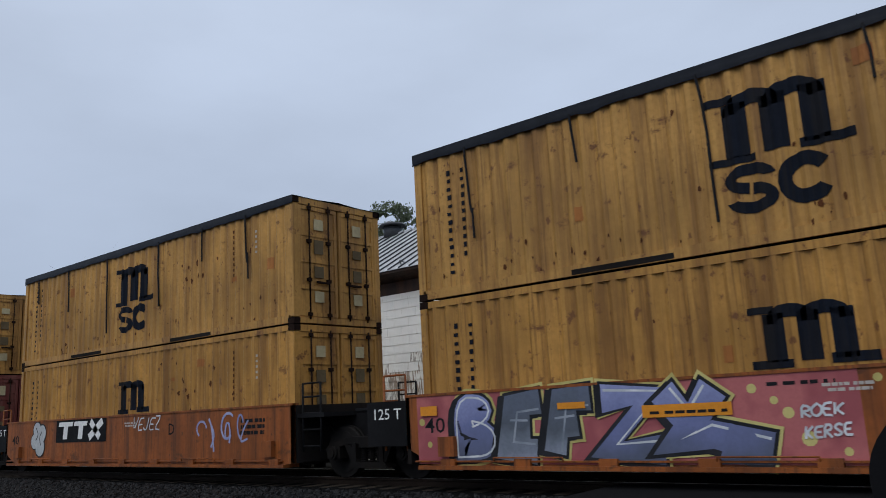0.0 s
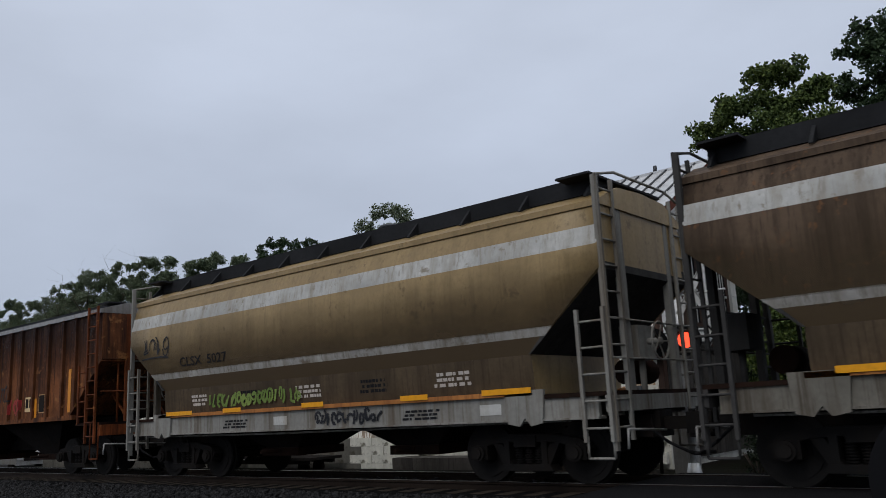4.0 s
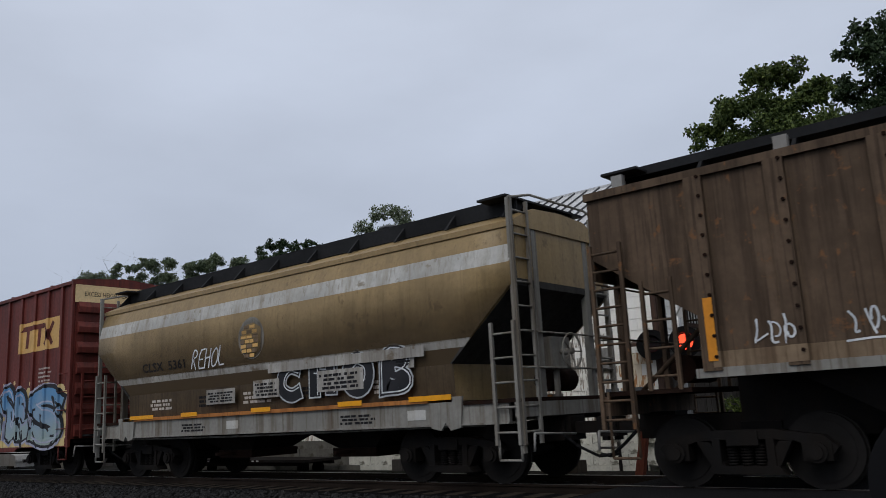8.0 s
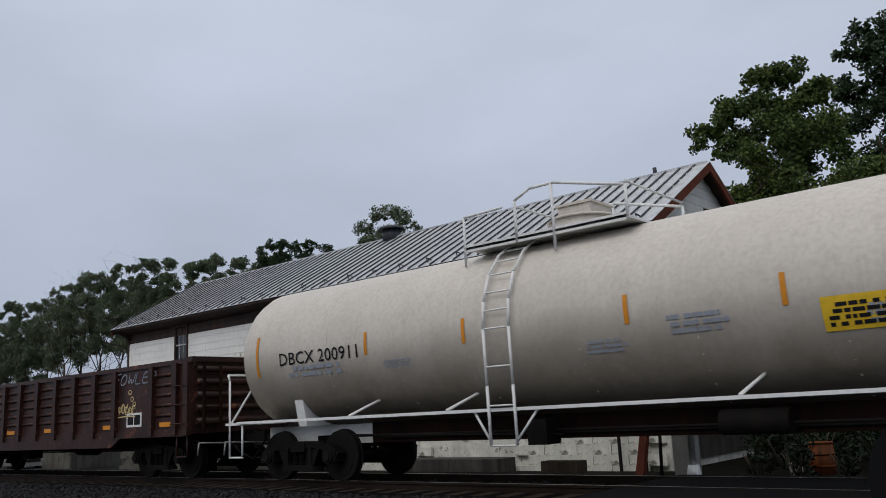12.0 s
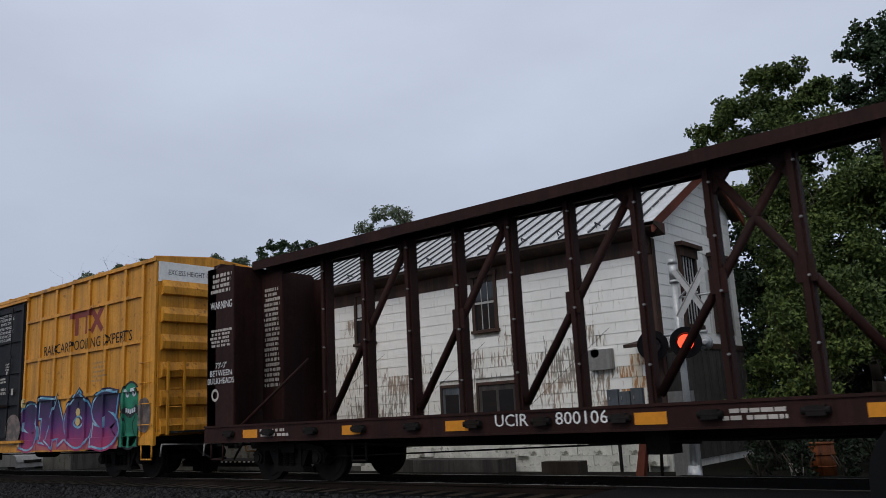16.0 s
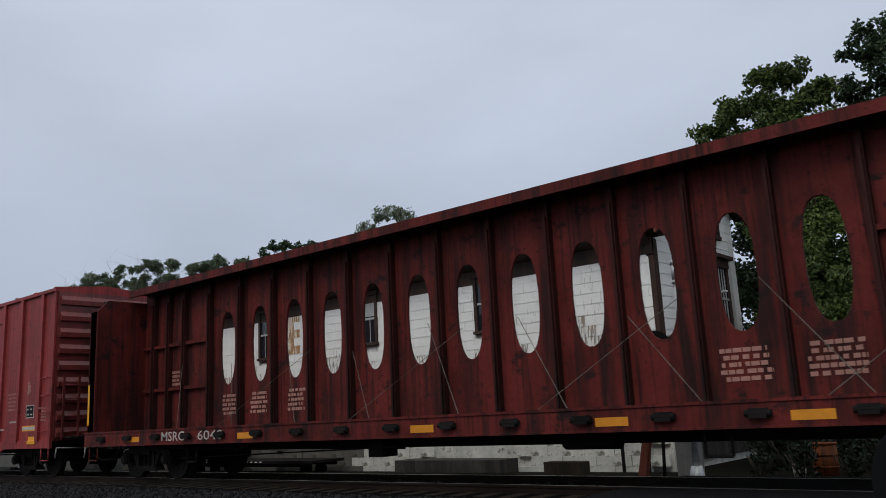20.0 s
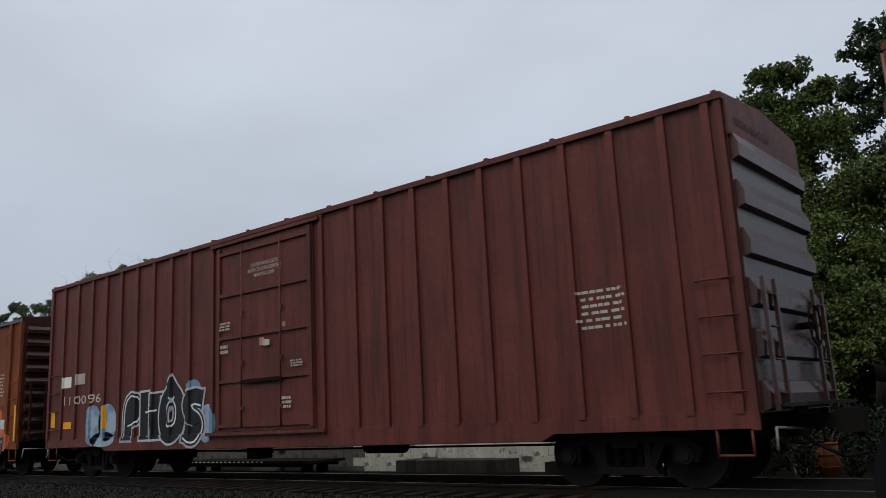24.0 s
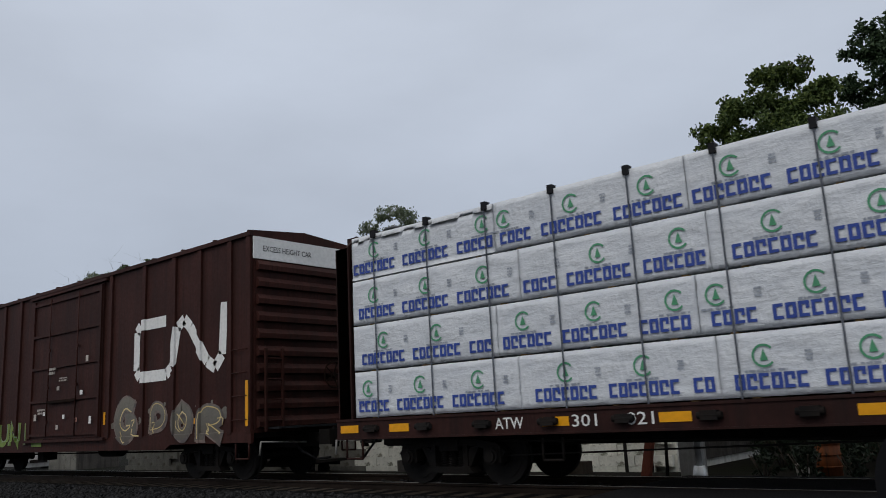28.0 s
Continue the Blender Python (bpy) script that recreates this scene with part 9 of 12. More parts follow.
def tan_hopper(f, b, number, label, seed, dot=None, dark=False):
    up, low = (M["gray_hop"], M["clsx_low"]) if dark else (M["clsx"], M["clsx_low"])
    car, L, y = round_hopper(f, b, label, up, CURVED, (3.0, 1.3), 4.32, M["sill_dirty"] if number in ("", "5572") else M["sill_grey"], lip=M["orange_lip"], cage=M["dark_grey"] if dark else M["sill_grey"], foot=1.9, frame_ends=True,
                             stripes=((3.64, 3.38, M["chalk"], "stripe"), (3.37, 2.26, M["belly_shade_grime"], "grime_film"), (2.28, 2.02, M["grey_stripe"], "stripe"), (2.02, 1.34, low, "lower_band")))
    if number:
        on_curve(lettering(car, "CLSX  " + number, 2.98, 2.38, 0.20, M["ink"], y, w=1.72, offset=0.014), CURVED, 0.016)
    if dot == "green":
        on_curve(shape(car, "emblem", [disc(6.80, 2.78, 0.43, 0.43, 28)], M["logo_green"], y), CURVED, 0.036)
        on_curve(shape(car, "emblem", [disc(6.66, 2.66, 0.27, 0.27, 24), [(6.45, 2.84), (6.90, 2.56), (7.06, 3.00)]], M["chalk"], y), CURVED, 0.041)
    elif dot == "grey":
        on_curve(shape(car, "emblem", [disc(6.2, 2.8, 0.42, 0.42, 22)], M["clsx_low"] if seed % 2 else M["sill_grey"], y), CURVED, 0.010)
    rnd = random.Random(seed)
    for i in range(5):
        x = 2.2 + i * 1.75
        on_curve(bars(car, x + 0.5, 1.52, rnd.uniform(0.5, 1.0), 0.26, 3, M["ink"] if i % 2 else M["faded_white"], y, FLAT, seed + i), CURVED)
    for x0 in (1.65, 3.75, 6.2, 8.7, 10.4):
        patch(car, "reflector", x0, min(x0 + (1.0 if x0 in (1.65, 10.4) else 0.6), L - 1.3), 1.335, 1.42, M["reflector"], -1.505)
    for x0 in (4.1, 9.1):
        bars(car, x0, 1.02, 0.9, 0.18, 3, M["ink"], y, FLAT, seed + 20)
        patch(car, "data_plate", x0 + 1.2, x0 + 1.6, 1.04, 1.2, M["chalk"], y)
    if seed % 3 == 0:
        shape(car, "emblem", ring(10.0, 1.75, 0.2, 0.2, 0.03, 45, 405, 4), M["white"], -1.35, FLAT, 0.02)
    return car, L, y


def cars_hoppers():
    # cream hopper behind the containers
    prof = ((1.40, 4.0), (1.46, 3.8), (1.49, 3.1), (1.50, 2.6), (1.50, 2.0), (1.49, 1.19))
    car, L, y = round_hopper(-59.45, -71.35, "cream covered hopper with violet graffiti along its foot", M["cream"], prof, (3.12, 1.0), 4.26, M["under"], cage=M["cream"], sill=(0.98, 1.19), roof_mat=M["cream"], rail=True,
                             foot=2.28, frame_ends=True, walk_lift=0.26)
    part("rusty_eave", boxes((0.05, L - 0.05, -1.475, -1.41, 3.86, 3.97)), M["roof_rust"], car, "rusted eave strip")
    for x0, x1, z0, z1, t, w in ((1.72, 2.55, 3.08, 3.40, "CISX", 0.62), (1.66, 2.6, 2.56, 2.88, "00030", 0.75)):
        on_curve(patch(car, "number_patch", x0, x1, z0, z1, M["wrap_grey"], y), prof, 0.006)
        on_curve(lettering(car, t, (x0 + x1) / 2, z0 + 0.06, 0.20, M["ink"], y, w=w), prof)
    bubbles(car, 2.2, 7.5, 1.2, 2.1, S["purple"], -1.5, FLAT, 60, 10, 0.2)
    piece(car, [(ch, 2.3 + 1.0 * i, 3.4 + 1.0 * i, 1.2, 2.1) for i, ch in enumerate("WORDS")], S["blue_violet"], -1.5, FLAT, S["lilac"], None, S["violet_white"], 60, 0.40, (0.04, -0.03), 0.03)
    part("sill_plate", boxes((8.05, 10.95, -1.51, -1.44, 1.0, 1.24)), M["cream"], car)
    scrawl(car, 8.2, 9.3, 1.04, 1.2, S["black"], -1.51, FLAT, 63, 0.03)
    patch(car, "black_patch", 7.5, 8.2, 1.02, 1.35, M["under"], -1.505)
    on_curve(bars(car, 9.5, 1.88, 0.7, 0.35, 3, M["ink"], y, FLAT, 61), prof)
    on_curve(bars(car, 7.0, 2.2, 0.7, 0.3, 3, M["ink"], y, FLAT, 62), prof)
    patch(car, "placard", 8.52, 9.05, 1.5, 1.9, M["ink"], -1.5)
    shape(car, "placard_lines", [rect(8.60, 8.76, 1.58, 1.66), rect(8.8, 8.97, 1.58, 1.66), rect(8.6, 8.97, 1.74, 1.8)], M["faded_white"], -1.5, FLAT, 0.016)
    shape(car, "emblem", ring(4.9, 2.95, 0.17, 0.20, 0.03, 45, 405, 4), M["ink"], -1.5, FLAT, 0.012)
    reflectors(car, [(10.36, 10.48, 1.55, 2.35), (8.25, 8.33, 1.5, 1.95)], -1.5, M["hazard"])

    tan_hopper(-72.6, -85.0, "", "grimy brown covered hopper with a chalky stripe", 70, None, True)
    car, L, y = tan_hopper(-86.2, -98.8, "5027", "dusty tan covered hopper with chalky stripes and an orange ledge", 73)
    scrawl(car, 0.6, 1.7, 2.7, 3.2, S["black"], -1.50, FLAT, 71, 0.03)
    scrawl(car, 3.0, 6.0, 1.45, 1.75, S["olive"], -1.36, FLAT, 72, 0.05)
    scrawl(car, 6.5, 8.2, 1.0, 1.25, S["black"], y, FLAT, 74, 0.05)
    car, L, y = tan_hopper(-118.5, -130.75, "5739", "tan covered hopper with a green and grey round emblem", 75, "green")
    patch(car, "data_panel", 2.05, 3.15, 1.55, 1.98, M["chalk"], -1.345)
    bars(car, 2.7, 1.62, 0.75, 0.28, 2, M["ink"], -1.35, FLAT, 77)
    piece(car, [(ch, 3.2 + 0.78 * i, 4.05 + 0.78 * i, 1.40, 2.02) for i, ch in enumerate("KAGEONR")], S["black"], -1.345, FLAT, S["mixed"], None, None, 76, 0.42, (0.03, -0.02), 0.02, cut=S["grey"])
    scrawl(car, 4.8, 7.4, 1.5, 1.95, S["grey"], -1.38, FLAT, 78, 0.02)
    car, L, y = tan_hopper(-168.5, -181.1, "5361", "ochre covered hopper with white stripes and black graffiti", 78, "grey")
    piece(car, [(ch, 6.9 + 0.92 * i, 7.75 + 0.92 * i, 1.46, 2.3) for i, ch in enumerate("CHOB")], S["black"], -1.43, FLAT, S["silver"], None, S["white"], 79, 0.36, (0.0, 0.0), 0.03)
    for x0, x1, z0, z1 in ((4.6, 5.6, 1.55, 1.85), (6.2, 7.0, 1.6, 1.95), (8.1, 9.3, 1.62, 2.0), (10.0, 10.5, 1.9, 2.2)):
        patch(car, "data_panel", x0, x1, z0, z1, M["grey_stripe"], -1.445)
        bars(car, (x0 + x1) / 2, z0 + 0.04, x1 - x0 - 0.1, z1 - z0 - 0.08, 4, M["ink"], -1.45, FLAT, round(x0 * 7))
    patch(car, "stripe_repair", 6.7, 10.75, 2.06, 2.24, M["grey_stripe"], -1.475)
    tag_word(car, "REHOL", 4.1, 5.3, 2.32, 2.75, S["white"], -1.49, FLAT, 0.03, 80, 0.2)
    for k in range(7):                                          # round chalk figure laid in short strokes
        zz = 2.42 + 0.095 * k
        half = 0.30 * math.sqrt(max(0.05, 1 - ((zz + 0.04 - 2.75) / 0.36) ** 2))
        n = max(1, round(half * 2 / 0.17))
        for q in range(n):
            x = 6.15 - half + 2 * half * q / n
            patch(car, "chalk_figure", x, x + 2 * half / n - 0.025, zz, zz + 0.07, M["logo_sand"] if (q + k) % 3 else M["dust_band"], -1.497)
    car, L, y = tan_hopper(-526.2, -538.9, "5056", "tan covered hopper with green and white graffiti on its lower band", 81)
    piece(car, [(ch, 2.4 + 0.8 * i, 3.25 + 0.8 * i, 1.38, 1.98) for i, ch in enumerate("SEADM")], S["silver_white"], -1.345, FLAT, S["deep_blue"], S["leaf_green"], None, 82, 0.36, (0.05, -0.03), 0.035, cut=S["deep_blue"])
    patch(car, "spray_cloud", 6.5, 10.6, 1.38, 1.95, S["worn_grey"], -1.345)
    piece(car, [("T", 6.7, 7.8, 1.38, 2.0), ("U", 7.6, 8.7, 1.38, 1.95), ("N", 8.5, 9.4, 1.38, 1.95), ("L", 9.3, 10.3, 1.38, 2.0)], S["sea_green"], -1.35, FLAT, S["cream"], None, None, 83, 0.48, (0.0, 0.0), 0.04)
    for k, (x, z, q) in enumerate(((5.5, 1.6, 0.14), (5.8, 1.8, 0.16), (6.05, 1.55, 0.12), (6.3, 1.75, 0.14), (6.5, 1.5, 0.12), (10.35, 1.85, 0.16), (10.6, 1.55, 0.11), (10.9, 1.52, 0.12), (11.2, 1.7, 0.12))):
        shape(car, "spray_tag", ring(x, z, q, q * 1.1, 0.07, 30 + 40 * k, 330 + 40 * k, 12), S["olive"], -1.352, FLAT, 0.03)
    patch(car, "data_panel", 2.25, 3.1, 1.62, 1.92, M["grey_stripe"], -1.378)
    bars(car, 2.67, 1.66, 0.75, 0.22, 3, M["ink"], -1.383, FLAT, 86)
    for x0, x1, z0, z1 in ((4.2, 5.2, 1.72, 1.98), (7.6, 9.3, 1.62, 1.80), (10.6, 11.2, 1.6, 1.95)):
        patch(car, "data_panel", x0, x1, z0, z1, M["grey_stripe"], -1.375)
        bars(car, (x0 + x1) / 2, z0 + 0.03, x1 - x0 - 0.1, z1 - z0 - 0.06, 3, M["ink"], -1.38, FLAT, round(x0 * 11))
    patch(car, "placard", 9.8, 10.35, 1.66, 1.98, M["white"], -1.378)
    for k in (9.84, 10.10):
        patch(car, "placard_face", k, k + 0.21, 1.72, 1.94, M["ink"], -1.385)
    for x in (1.6, 3.9, 7.3):
        on_curve(patch(car, "rust_run", x, x + 0.05, 2.4, 3.2, M["rust_side"], y), CURVED)
    scrawl(car, 10.4, 11.4, 2.2, 2.6, S["silver"], -1.49, FLAT, 84, 0.04)
    car, L, y = tan_hopper(-540.3, -552.95, "5572", "tan covered hopper with a patched stripe and a grey round spot", 87, "grey")
    scrawl(car, 8.0, 9.8, 1.5, 1.9, S["silver"], -1.36, FLAT, 85, 0.04)

    # long grey-green hoppers
    prof = ((1.32, 4.0), (1.43, 3.7), (1.49, 3.25), (1.505, 2.6), (1.49, 1.9), (1.46, 1.32))
    for n, (f, b) in enumerate(((-275.55, -293.98), (-295.9, -313.4))):
        car, L, y = round_hopper(f, b, ("grey-green covered hopper with rust blotches and large graffiti", "pale tan covered hopper with rusty top edge")[n], (M["sage"], M["cream"])[n], prof, (2.7, 1.7), 4.34, (M["sill_dirty"], M["cream"])[n], cage=M["galv"],
                                 sill=(0.95, 1.30), roof_mat=M["roof_rust"], rail=True, bays_n=4, hatches=10)
        if n:
            continue
        on_curve(lettering(car, "UTCX", 1.2, 2.12, 0.17, M["ink"], y, w=0.6), prof)
        on_curve(lettering(car, "53248", 1.3, 1.72, 0.17, M["ink"], y, w=0.7), prof)
        bubbles(car, 4.2, 9.6, 1.3, 2.25, S["brick_red"], -1.505, FLAT, 90, 9, 0.16, 0.003, False)
        piece(car, [(ch, 4.2 + 1.05 * i, 5.3 + 1.05 * i, 1.05, 2.1) for i, ch in enumerate("RISEN")], S["deep_blue"], -1.505, FLAT, S["brick_red"], S["black"], S["brick_red"], 90, 0.38, (0.06, -0.03), 0.035, cut=S["pink"])
        piece(car, [(ch, 9.95 + 0.72 * i, 10.8 + 0.72 * i, 1.30, 2.2) for i, ch in enumerate("ZONR")], S["yellow"], -1.505, FLAT, S["black"], None, S["silver"], 91, 0.46, (0.06, 0.04), 0.045)
        piece(car, [("0", 13.0 + 0.42 * i, 13.5 + 0.42 * i, 1.42, 1.92) for i in range(3)], S["silver_white"], -1.505, FLAT, S["black"], None, None, 92, 0.46, (0.0, 0.0), 0.04, base=0.026)
        tag_word(car, "SURRINE", 11.4, 14.4, 1.0, 1.24, S["bluegrey"], -1.44, FLAT, 0.05, 93)
        shape(car, "spray_tag", sum((stroke(p, 0.09) for p in ([(14.7, 3.05), (14.85, 2.3), (15.1, 2.35), (15.15, 3.0), (15.2, 1.95)], [(15.3, 3.0), (15.4, 2.05), (15.6, 2.6), (15.75, 2.05), (15.85, 2.95)],
                                                              [(16.3, 2.9), (16.0, 2.85), (16.0, 2.1), (16.3, 2.05)], [(16.0, 2.5), (16.25, 2.5)], [(16.4, 2.05), (16.42, 2.9), (16.65, 2.8), (16.45, 2.5), (16.75, 2.0)], [(16.9, 2.95), (17.0, 2.2)])), []), S["black"], -1.51, FLAT, 0.012)
        scrawl(car, 13.6, 14.4, 2.3, 2.55, S["black"], -1.505, FLAT, 94, 0.03)
        shape(car, "emblem", ring(16.4, 1.62, 0.26, 0.24, 0.05, 45, 405, 4), M["white"], -1.50, FLAT, 0.012)
        on_curve(bars(car, 15.6, 1.55, 0.8, 0.45, 4, M["ink"], y, FLAT, 95), prof)
        reflectors(car, [(14.25, 14.37, 1.5, 2.0), (17.0, 17.13, 1.35, 2.4), (9.6, 9.72, 1.4, 1.8)], -1.505, M["hazard"])
        sign = part("end_placard", boxes((L - 0.03, L + 0.015, -1.05, 0.05, 3.42, 3.94)), S["white"], car, "white sprayed letters on the end")
        for y0, z0, y1, z1 in ((-1.05, 3.42, 0.05, 3.45), (-0.55, 3.42, -0.49, 3.94), (-0.9, 3.74, -0.62, 3.78), (-0.95, 3.58, -0.65, 3.62), (-0.40, 3.72, -0.12, 3.76), (-0.38, 3.58, -0.10, 3.62), (-1.05, 3.42, -1.01, 3.94)):
            part("sprayed_line", boxes((L + 0.015, L + 0.019, y0, y1, z0, z1)), S["deep_blue"], sign)
        board = part("end_placard", boxes((L - 0.03, L + 0.012, 0.08, 0.95, 3.40, 3.92)), M["blue"], car, "navy number panel")
        for k in range(4):
            part("number_bar", boxes((L + 0.012, L + 0.016, 0.26 + 0.12 * k, 0.34 + 0.12 * k, 3.70, 3.78), (L + 0.012, L + 0.016, 0.26 + 0.12 * k, 0.34 + 0.12 * k, 3.56, 3.64)), M["white"], board)

    # straight-sided hoppers with outside posts
    def post_hopper(f, b, label, body, post_mat, posts, wide, under, rivets=False, seed=1):
        car, L = car_thing("covered_hopper", f, b, label, "hopper car")
        hw, zb, zt, zs = 1.40, 1.50, 4.05, 2.85
        bm = bmesh.new()
        prof = [(0.03, zt), (0.03, 3.15), (1.50, 2.18), (1.60, zb)] if rivets else [(0.03, zt), (0.03, zs), (1.62, zb)]
        extrude_y(bm, prof + [(L - x, z) for x, z in reversed(prof)], -hw, hw)
        part("body", bm, body, car)
        bm = bmesh.new()
        extrude_x(bm, [(-hw - 0.06, zt - 0.05), (hw + 0.06, zt - 0.05), (hw + 0.06, zt + 0.06), (hw * 0.55, zt + 0.24), (-hw * 0.55, zt + 0.24), (-hw - 0.06, zt + 0.06)], 0, L)
        part("roof", bm, M["wet_roof"] if not rivets else body, car)
        me = {}
        for s in (-1, 1):
            for x in posts:
                lo = zb if 1.62 <= x <= L - 1.62 else zb + (zs - zb) * (1.62 - min(x, L - x)) / 1.59
                key = round(lo, 2)
                if key not in me:
                    me[key] = make_mesh("side_post", boxes((-wide / 2, wide / 2, -0.075, 0.01, lo - 0.02, zt - 0.04)), post_mat)
                p = part("side_post", me[key], None, car)
                p.location, p.rotation_euler = (x, s * hw, 0), (0, 0, 0 if s < 0 else math.pi)
            part("side_sill", boxes((1.4, L - 1.4, *sorted((s * (hw - 0.06), s * (hw + 0.05))), zb - 0.10, zb + 0.02)), body if not rivets else M["sill_grey"], car)
            if rivets:
                for i in range(len(posts)):
                    bm = bmesh.new()
                    for k in range(10):
                        z = zb + 0.15 + k * 0.26
                        rod(bm, (posts[i] + wide * 0.30, s * hw + s * 0.07, z), (posts[i] + wide * 0.30, s * hw + s * 0.10, z), 0.025, 6)
                    part("bolt_row", bm, M["under_brown"], car)
        bays(car, [L * k for k in (0.263, 0.5, 0.737)], zb - 0.02, 1.2, 0.36, 2.05, under)
        part("center_sill", boxes((1.5, L - 1.5, -0.32, 0.32, 0.71, 1.46)), under, car)
        roof_walk(car, 0.2, L - 0.2, zt + 0.12, M["grate"], hatches=6, rail=rivets, lift=0.12 if not rivets else 0.22)
        for x, d in ((0.0, -1), (L, 1)):
            end_cage(car, x, d, hw, 1.30, zt if not rivets else 3.2, body if rivets else M["rust_rib"], x - d * 1.5)
            part("end_panel", boxes((*sorted((x - d * 0.01, x - d * 0.05)), -hw + 0.02, hw - 0.02, zs, zt)), body, car)
        if rivets:
            for k in range(8):
                part("walk_bracket", boxes((0.35 + k * (L - 0.9) / 7, 0.52 + k * (L - 0.9) / 7, -1.22, -1.12, zt + 0.10, zt + 0.30)), M["galv"], car)
        part("underframe", boxes((0.05, L - 0.05, -0.28, 0.28, 0.62, 0.94)), M["under"], car)
        ends(car, L)
        for x in (1.75, L - 1.75):
            truck(car, x, b)
        return car, L, Relief(posts, wide, 0.075), -hw

    posts = [1.46, 2.2, 2.93, 3.77, 4.69, 5.44, 6.18, 7.03, 8.02, 8.94, 9.84, 10.8, 11.67, 12.38, 13.22, 14.07, 14.9, 15.6]
    car, L, R, y = post_hopper(-100.25, -117.18, "deeply rusted covered hopper with white bubble graffiti", M["rust_side"], M["rust_side"], posts, 0.10, M["under"], seed=1)
    patch(car, "soot_runs", 0.06, L - 0.06, 2.3, 4.0, M["soot_runs"], y, R, 0.004)
    seoner = (("S", 7.24, 7.95, 1.48, 2.36), ("E", 7.84, 8.34, 1.49, 2.34), ("O", 8.24, 8.82, 1.50, 2.32), ("N", 8.72, 9.26, 1.50, 2.30), ("E", 9.14, 9.56, 1.52, 2.30), ("R", 9.44, 10.16, 1.52, 2.30))
    for q in seoner[::2]:
        shape(car, "spray_cloud", [disc((q[1] + q[2]) / 2 + 0.2, q[4] - 0.18, 0.5, 0.30, 14)], S["red"], y, R, 0.006)
    piece(car, seoner, S["white"], y, R, S["black"], None, None, 100, 0.34, (0.03, 0.02), 0.06, flare=1.25, cut=S["grey"])
    for t, z in (("GG CX", 2.18), ("20 29", 1.76)):
        lettering(car, t, 2.38, z, 0.26, M["ghost_ink"], y, R, 1.2)
    patch(car, "paint_patch", 3.10, 3.62, 2.17, 2.42, M["logo_sand"], y, R)
    patch(car, "placard", 12.68, 13.16, 1.70, 2.10, M["cream_ink"], y, R)
    for k in (12.72, 12.95):
        patch(car, "placard_face", k, k + 0.17, 1.80, 2.05, M["under"], y, R, 0.010)
    patch(car, "placard", 13.52, 14.02, 1.64, 2.14, M["tan_ink"], y, R)
    patch(car, "placard_face", 13.545, 13.995, 1.665, 2.115, M["under"], y, R, 0.010)
    tag_word(car, "TOL", 10.95, 11.75, 2.02, 2.48, S["black"], y, R, 0.05, 101, 0.2)
    scrawl(car, 11.65, 12.45, 1.62, 2.12, S["red"], y, R, 102, 0.06)
    reflectors(car, [(1.44, 1.56, 1.6, 2.45), (3.70, 3.80, 1.56, 2.0), (7.03, 7.14, 1.55, 2.02), (13.28, 13.42, 1.53, 2.04), (15.2, 15.35, 1.6, 2.7)], y, M["hazard"], R)

    posts = [1.34, 2.05, 2.8, 3.62, 4.46, 5.25, 6.07, 6.98, 7.88, 8.83, 9.7, 10.61, 11.42, 12.28, 13.11, 13.95, 14.7, 15.43]
    car, L, R, y = post_hopper(-131.9, -148.7, "rust-red covered hopper with pale chalky side posts", M["rust_rib"], M["rib_pale"], posts, 0.12, M["under"], seed=2)
    patch(car, "soot_runs", 0.06, L - 0.06, 2.3, 4.0, M["soot_runs"], y, R, 0.004)
    patch(car, "paint_patch", 2.2, 2.72, 1.9, 2.5, M["tan_ink"], y, R)
    lettering(car, "13 4", 2.75, 2.05, 0.26, M["ghost_ink"], y, R, 1.1, 0.010)
    shape(car, "emblem", ring(13.6, 1.8, 0.36, 0.26, 0.03, 45, 405, 4), M["faded_pink"], y, R)
    shape(car, "emblem", [disc(15.1, 2.0, 0.16, 0.10)], M["faded_white"], y, R)
    reflectors(car, [(1.30, 1.42, 1.55, 2.4), (4.42, 4.55, 1.55, 2.0), (6.95, 7.05, 1.55, 2.0), (9.65, 9.78, 1.55, 1.9), (12.25, 12.38, 1.55, 2.1), (15.38, 15.5, 1.55, 2.7)], y - 0.075, M["hazard"], FLAT)

    posts = [1.63, 2.67, 3.85, 5.03, 6.25, 7.29, 8.46, 9.6, 10.79, 11.93, 13.07, 14.2, 15.3]
    car, L, R, y = post_hopper(-150.3, -167.2, "dusty grey-brown bolted covered hopper with a small green emblem", M["gray_hop"], M["gray_hop"], posts, 0.24, M["under"], True, 3)
    patch(car, "base_band", 1.65, L - 1.65, 1.52, 1.72, M["dust_band"], y, R)
    shape(car, "emblem", [disc(9.0, 2.95, 0.24, 0.28, 22)], M["logo_green"], y, R, 0.008)
    shape(car, "emblem", [disc(8.95, 2.91, 0.12, 0.12, 18), [(8.98, 3.02), (9.18, 2.95), (8.98, 2.86)]], M["sill_grey"], y, R, 0.012)
    for i, x in enumerate((2.1, 3.2, 7.9)):
        scrawl(car, x, x + 0.6, 1.75, 2.1, S["white"], y, R, 110 + i, 0.025)
    for i, x in enumerate((10.3, 12.0, 13.4, 11.2)):
        scrawl(car, x, x + 1.2, 1.8 + 0.3 * (i % 3), 2.4 + 0.35 * (i % 3), S["black"], y, R, 115 + i, 0.045)
    for x in (10.0, 11.2, 12.4, 13.5):
        scrawl(car, x, x + 0.9, 1.52, 1.72, S["silver"], y, R, round(x * 7), 0.05)
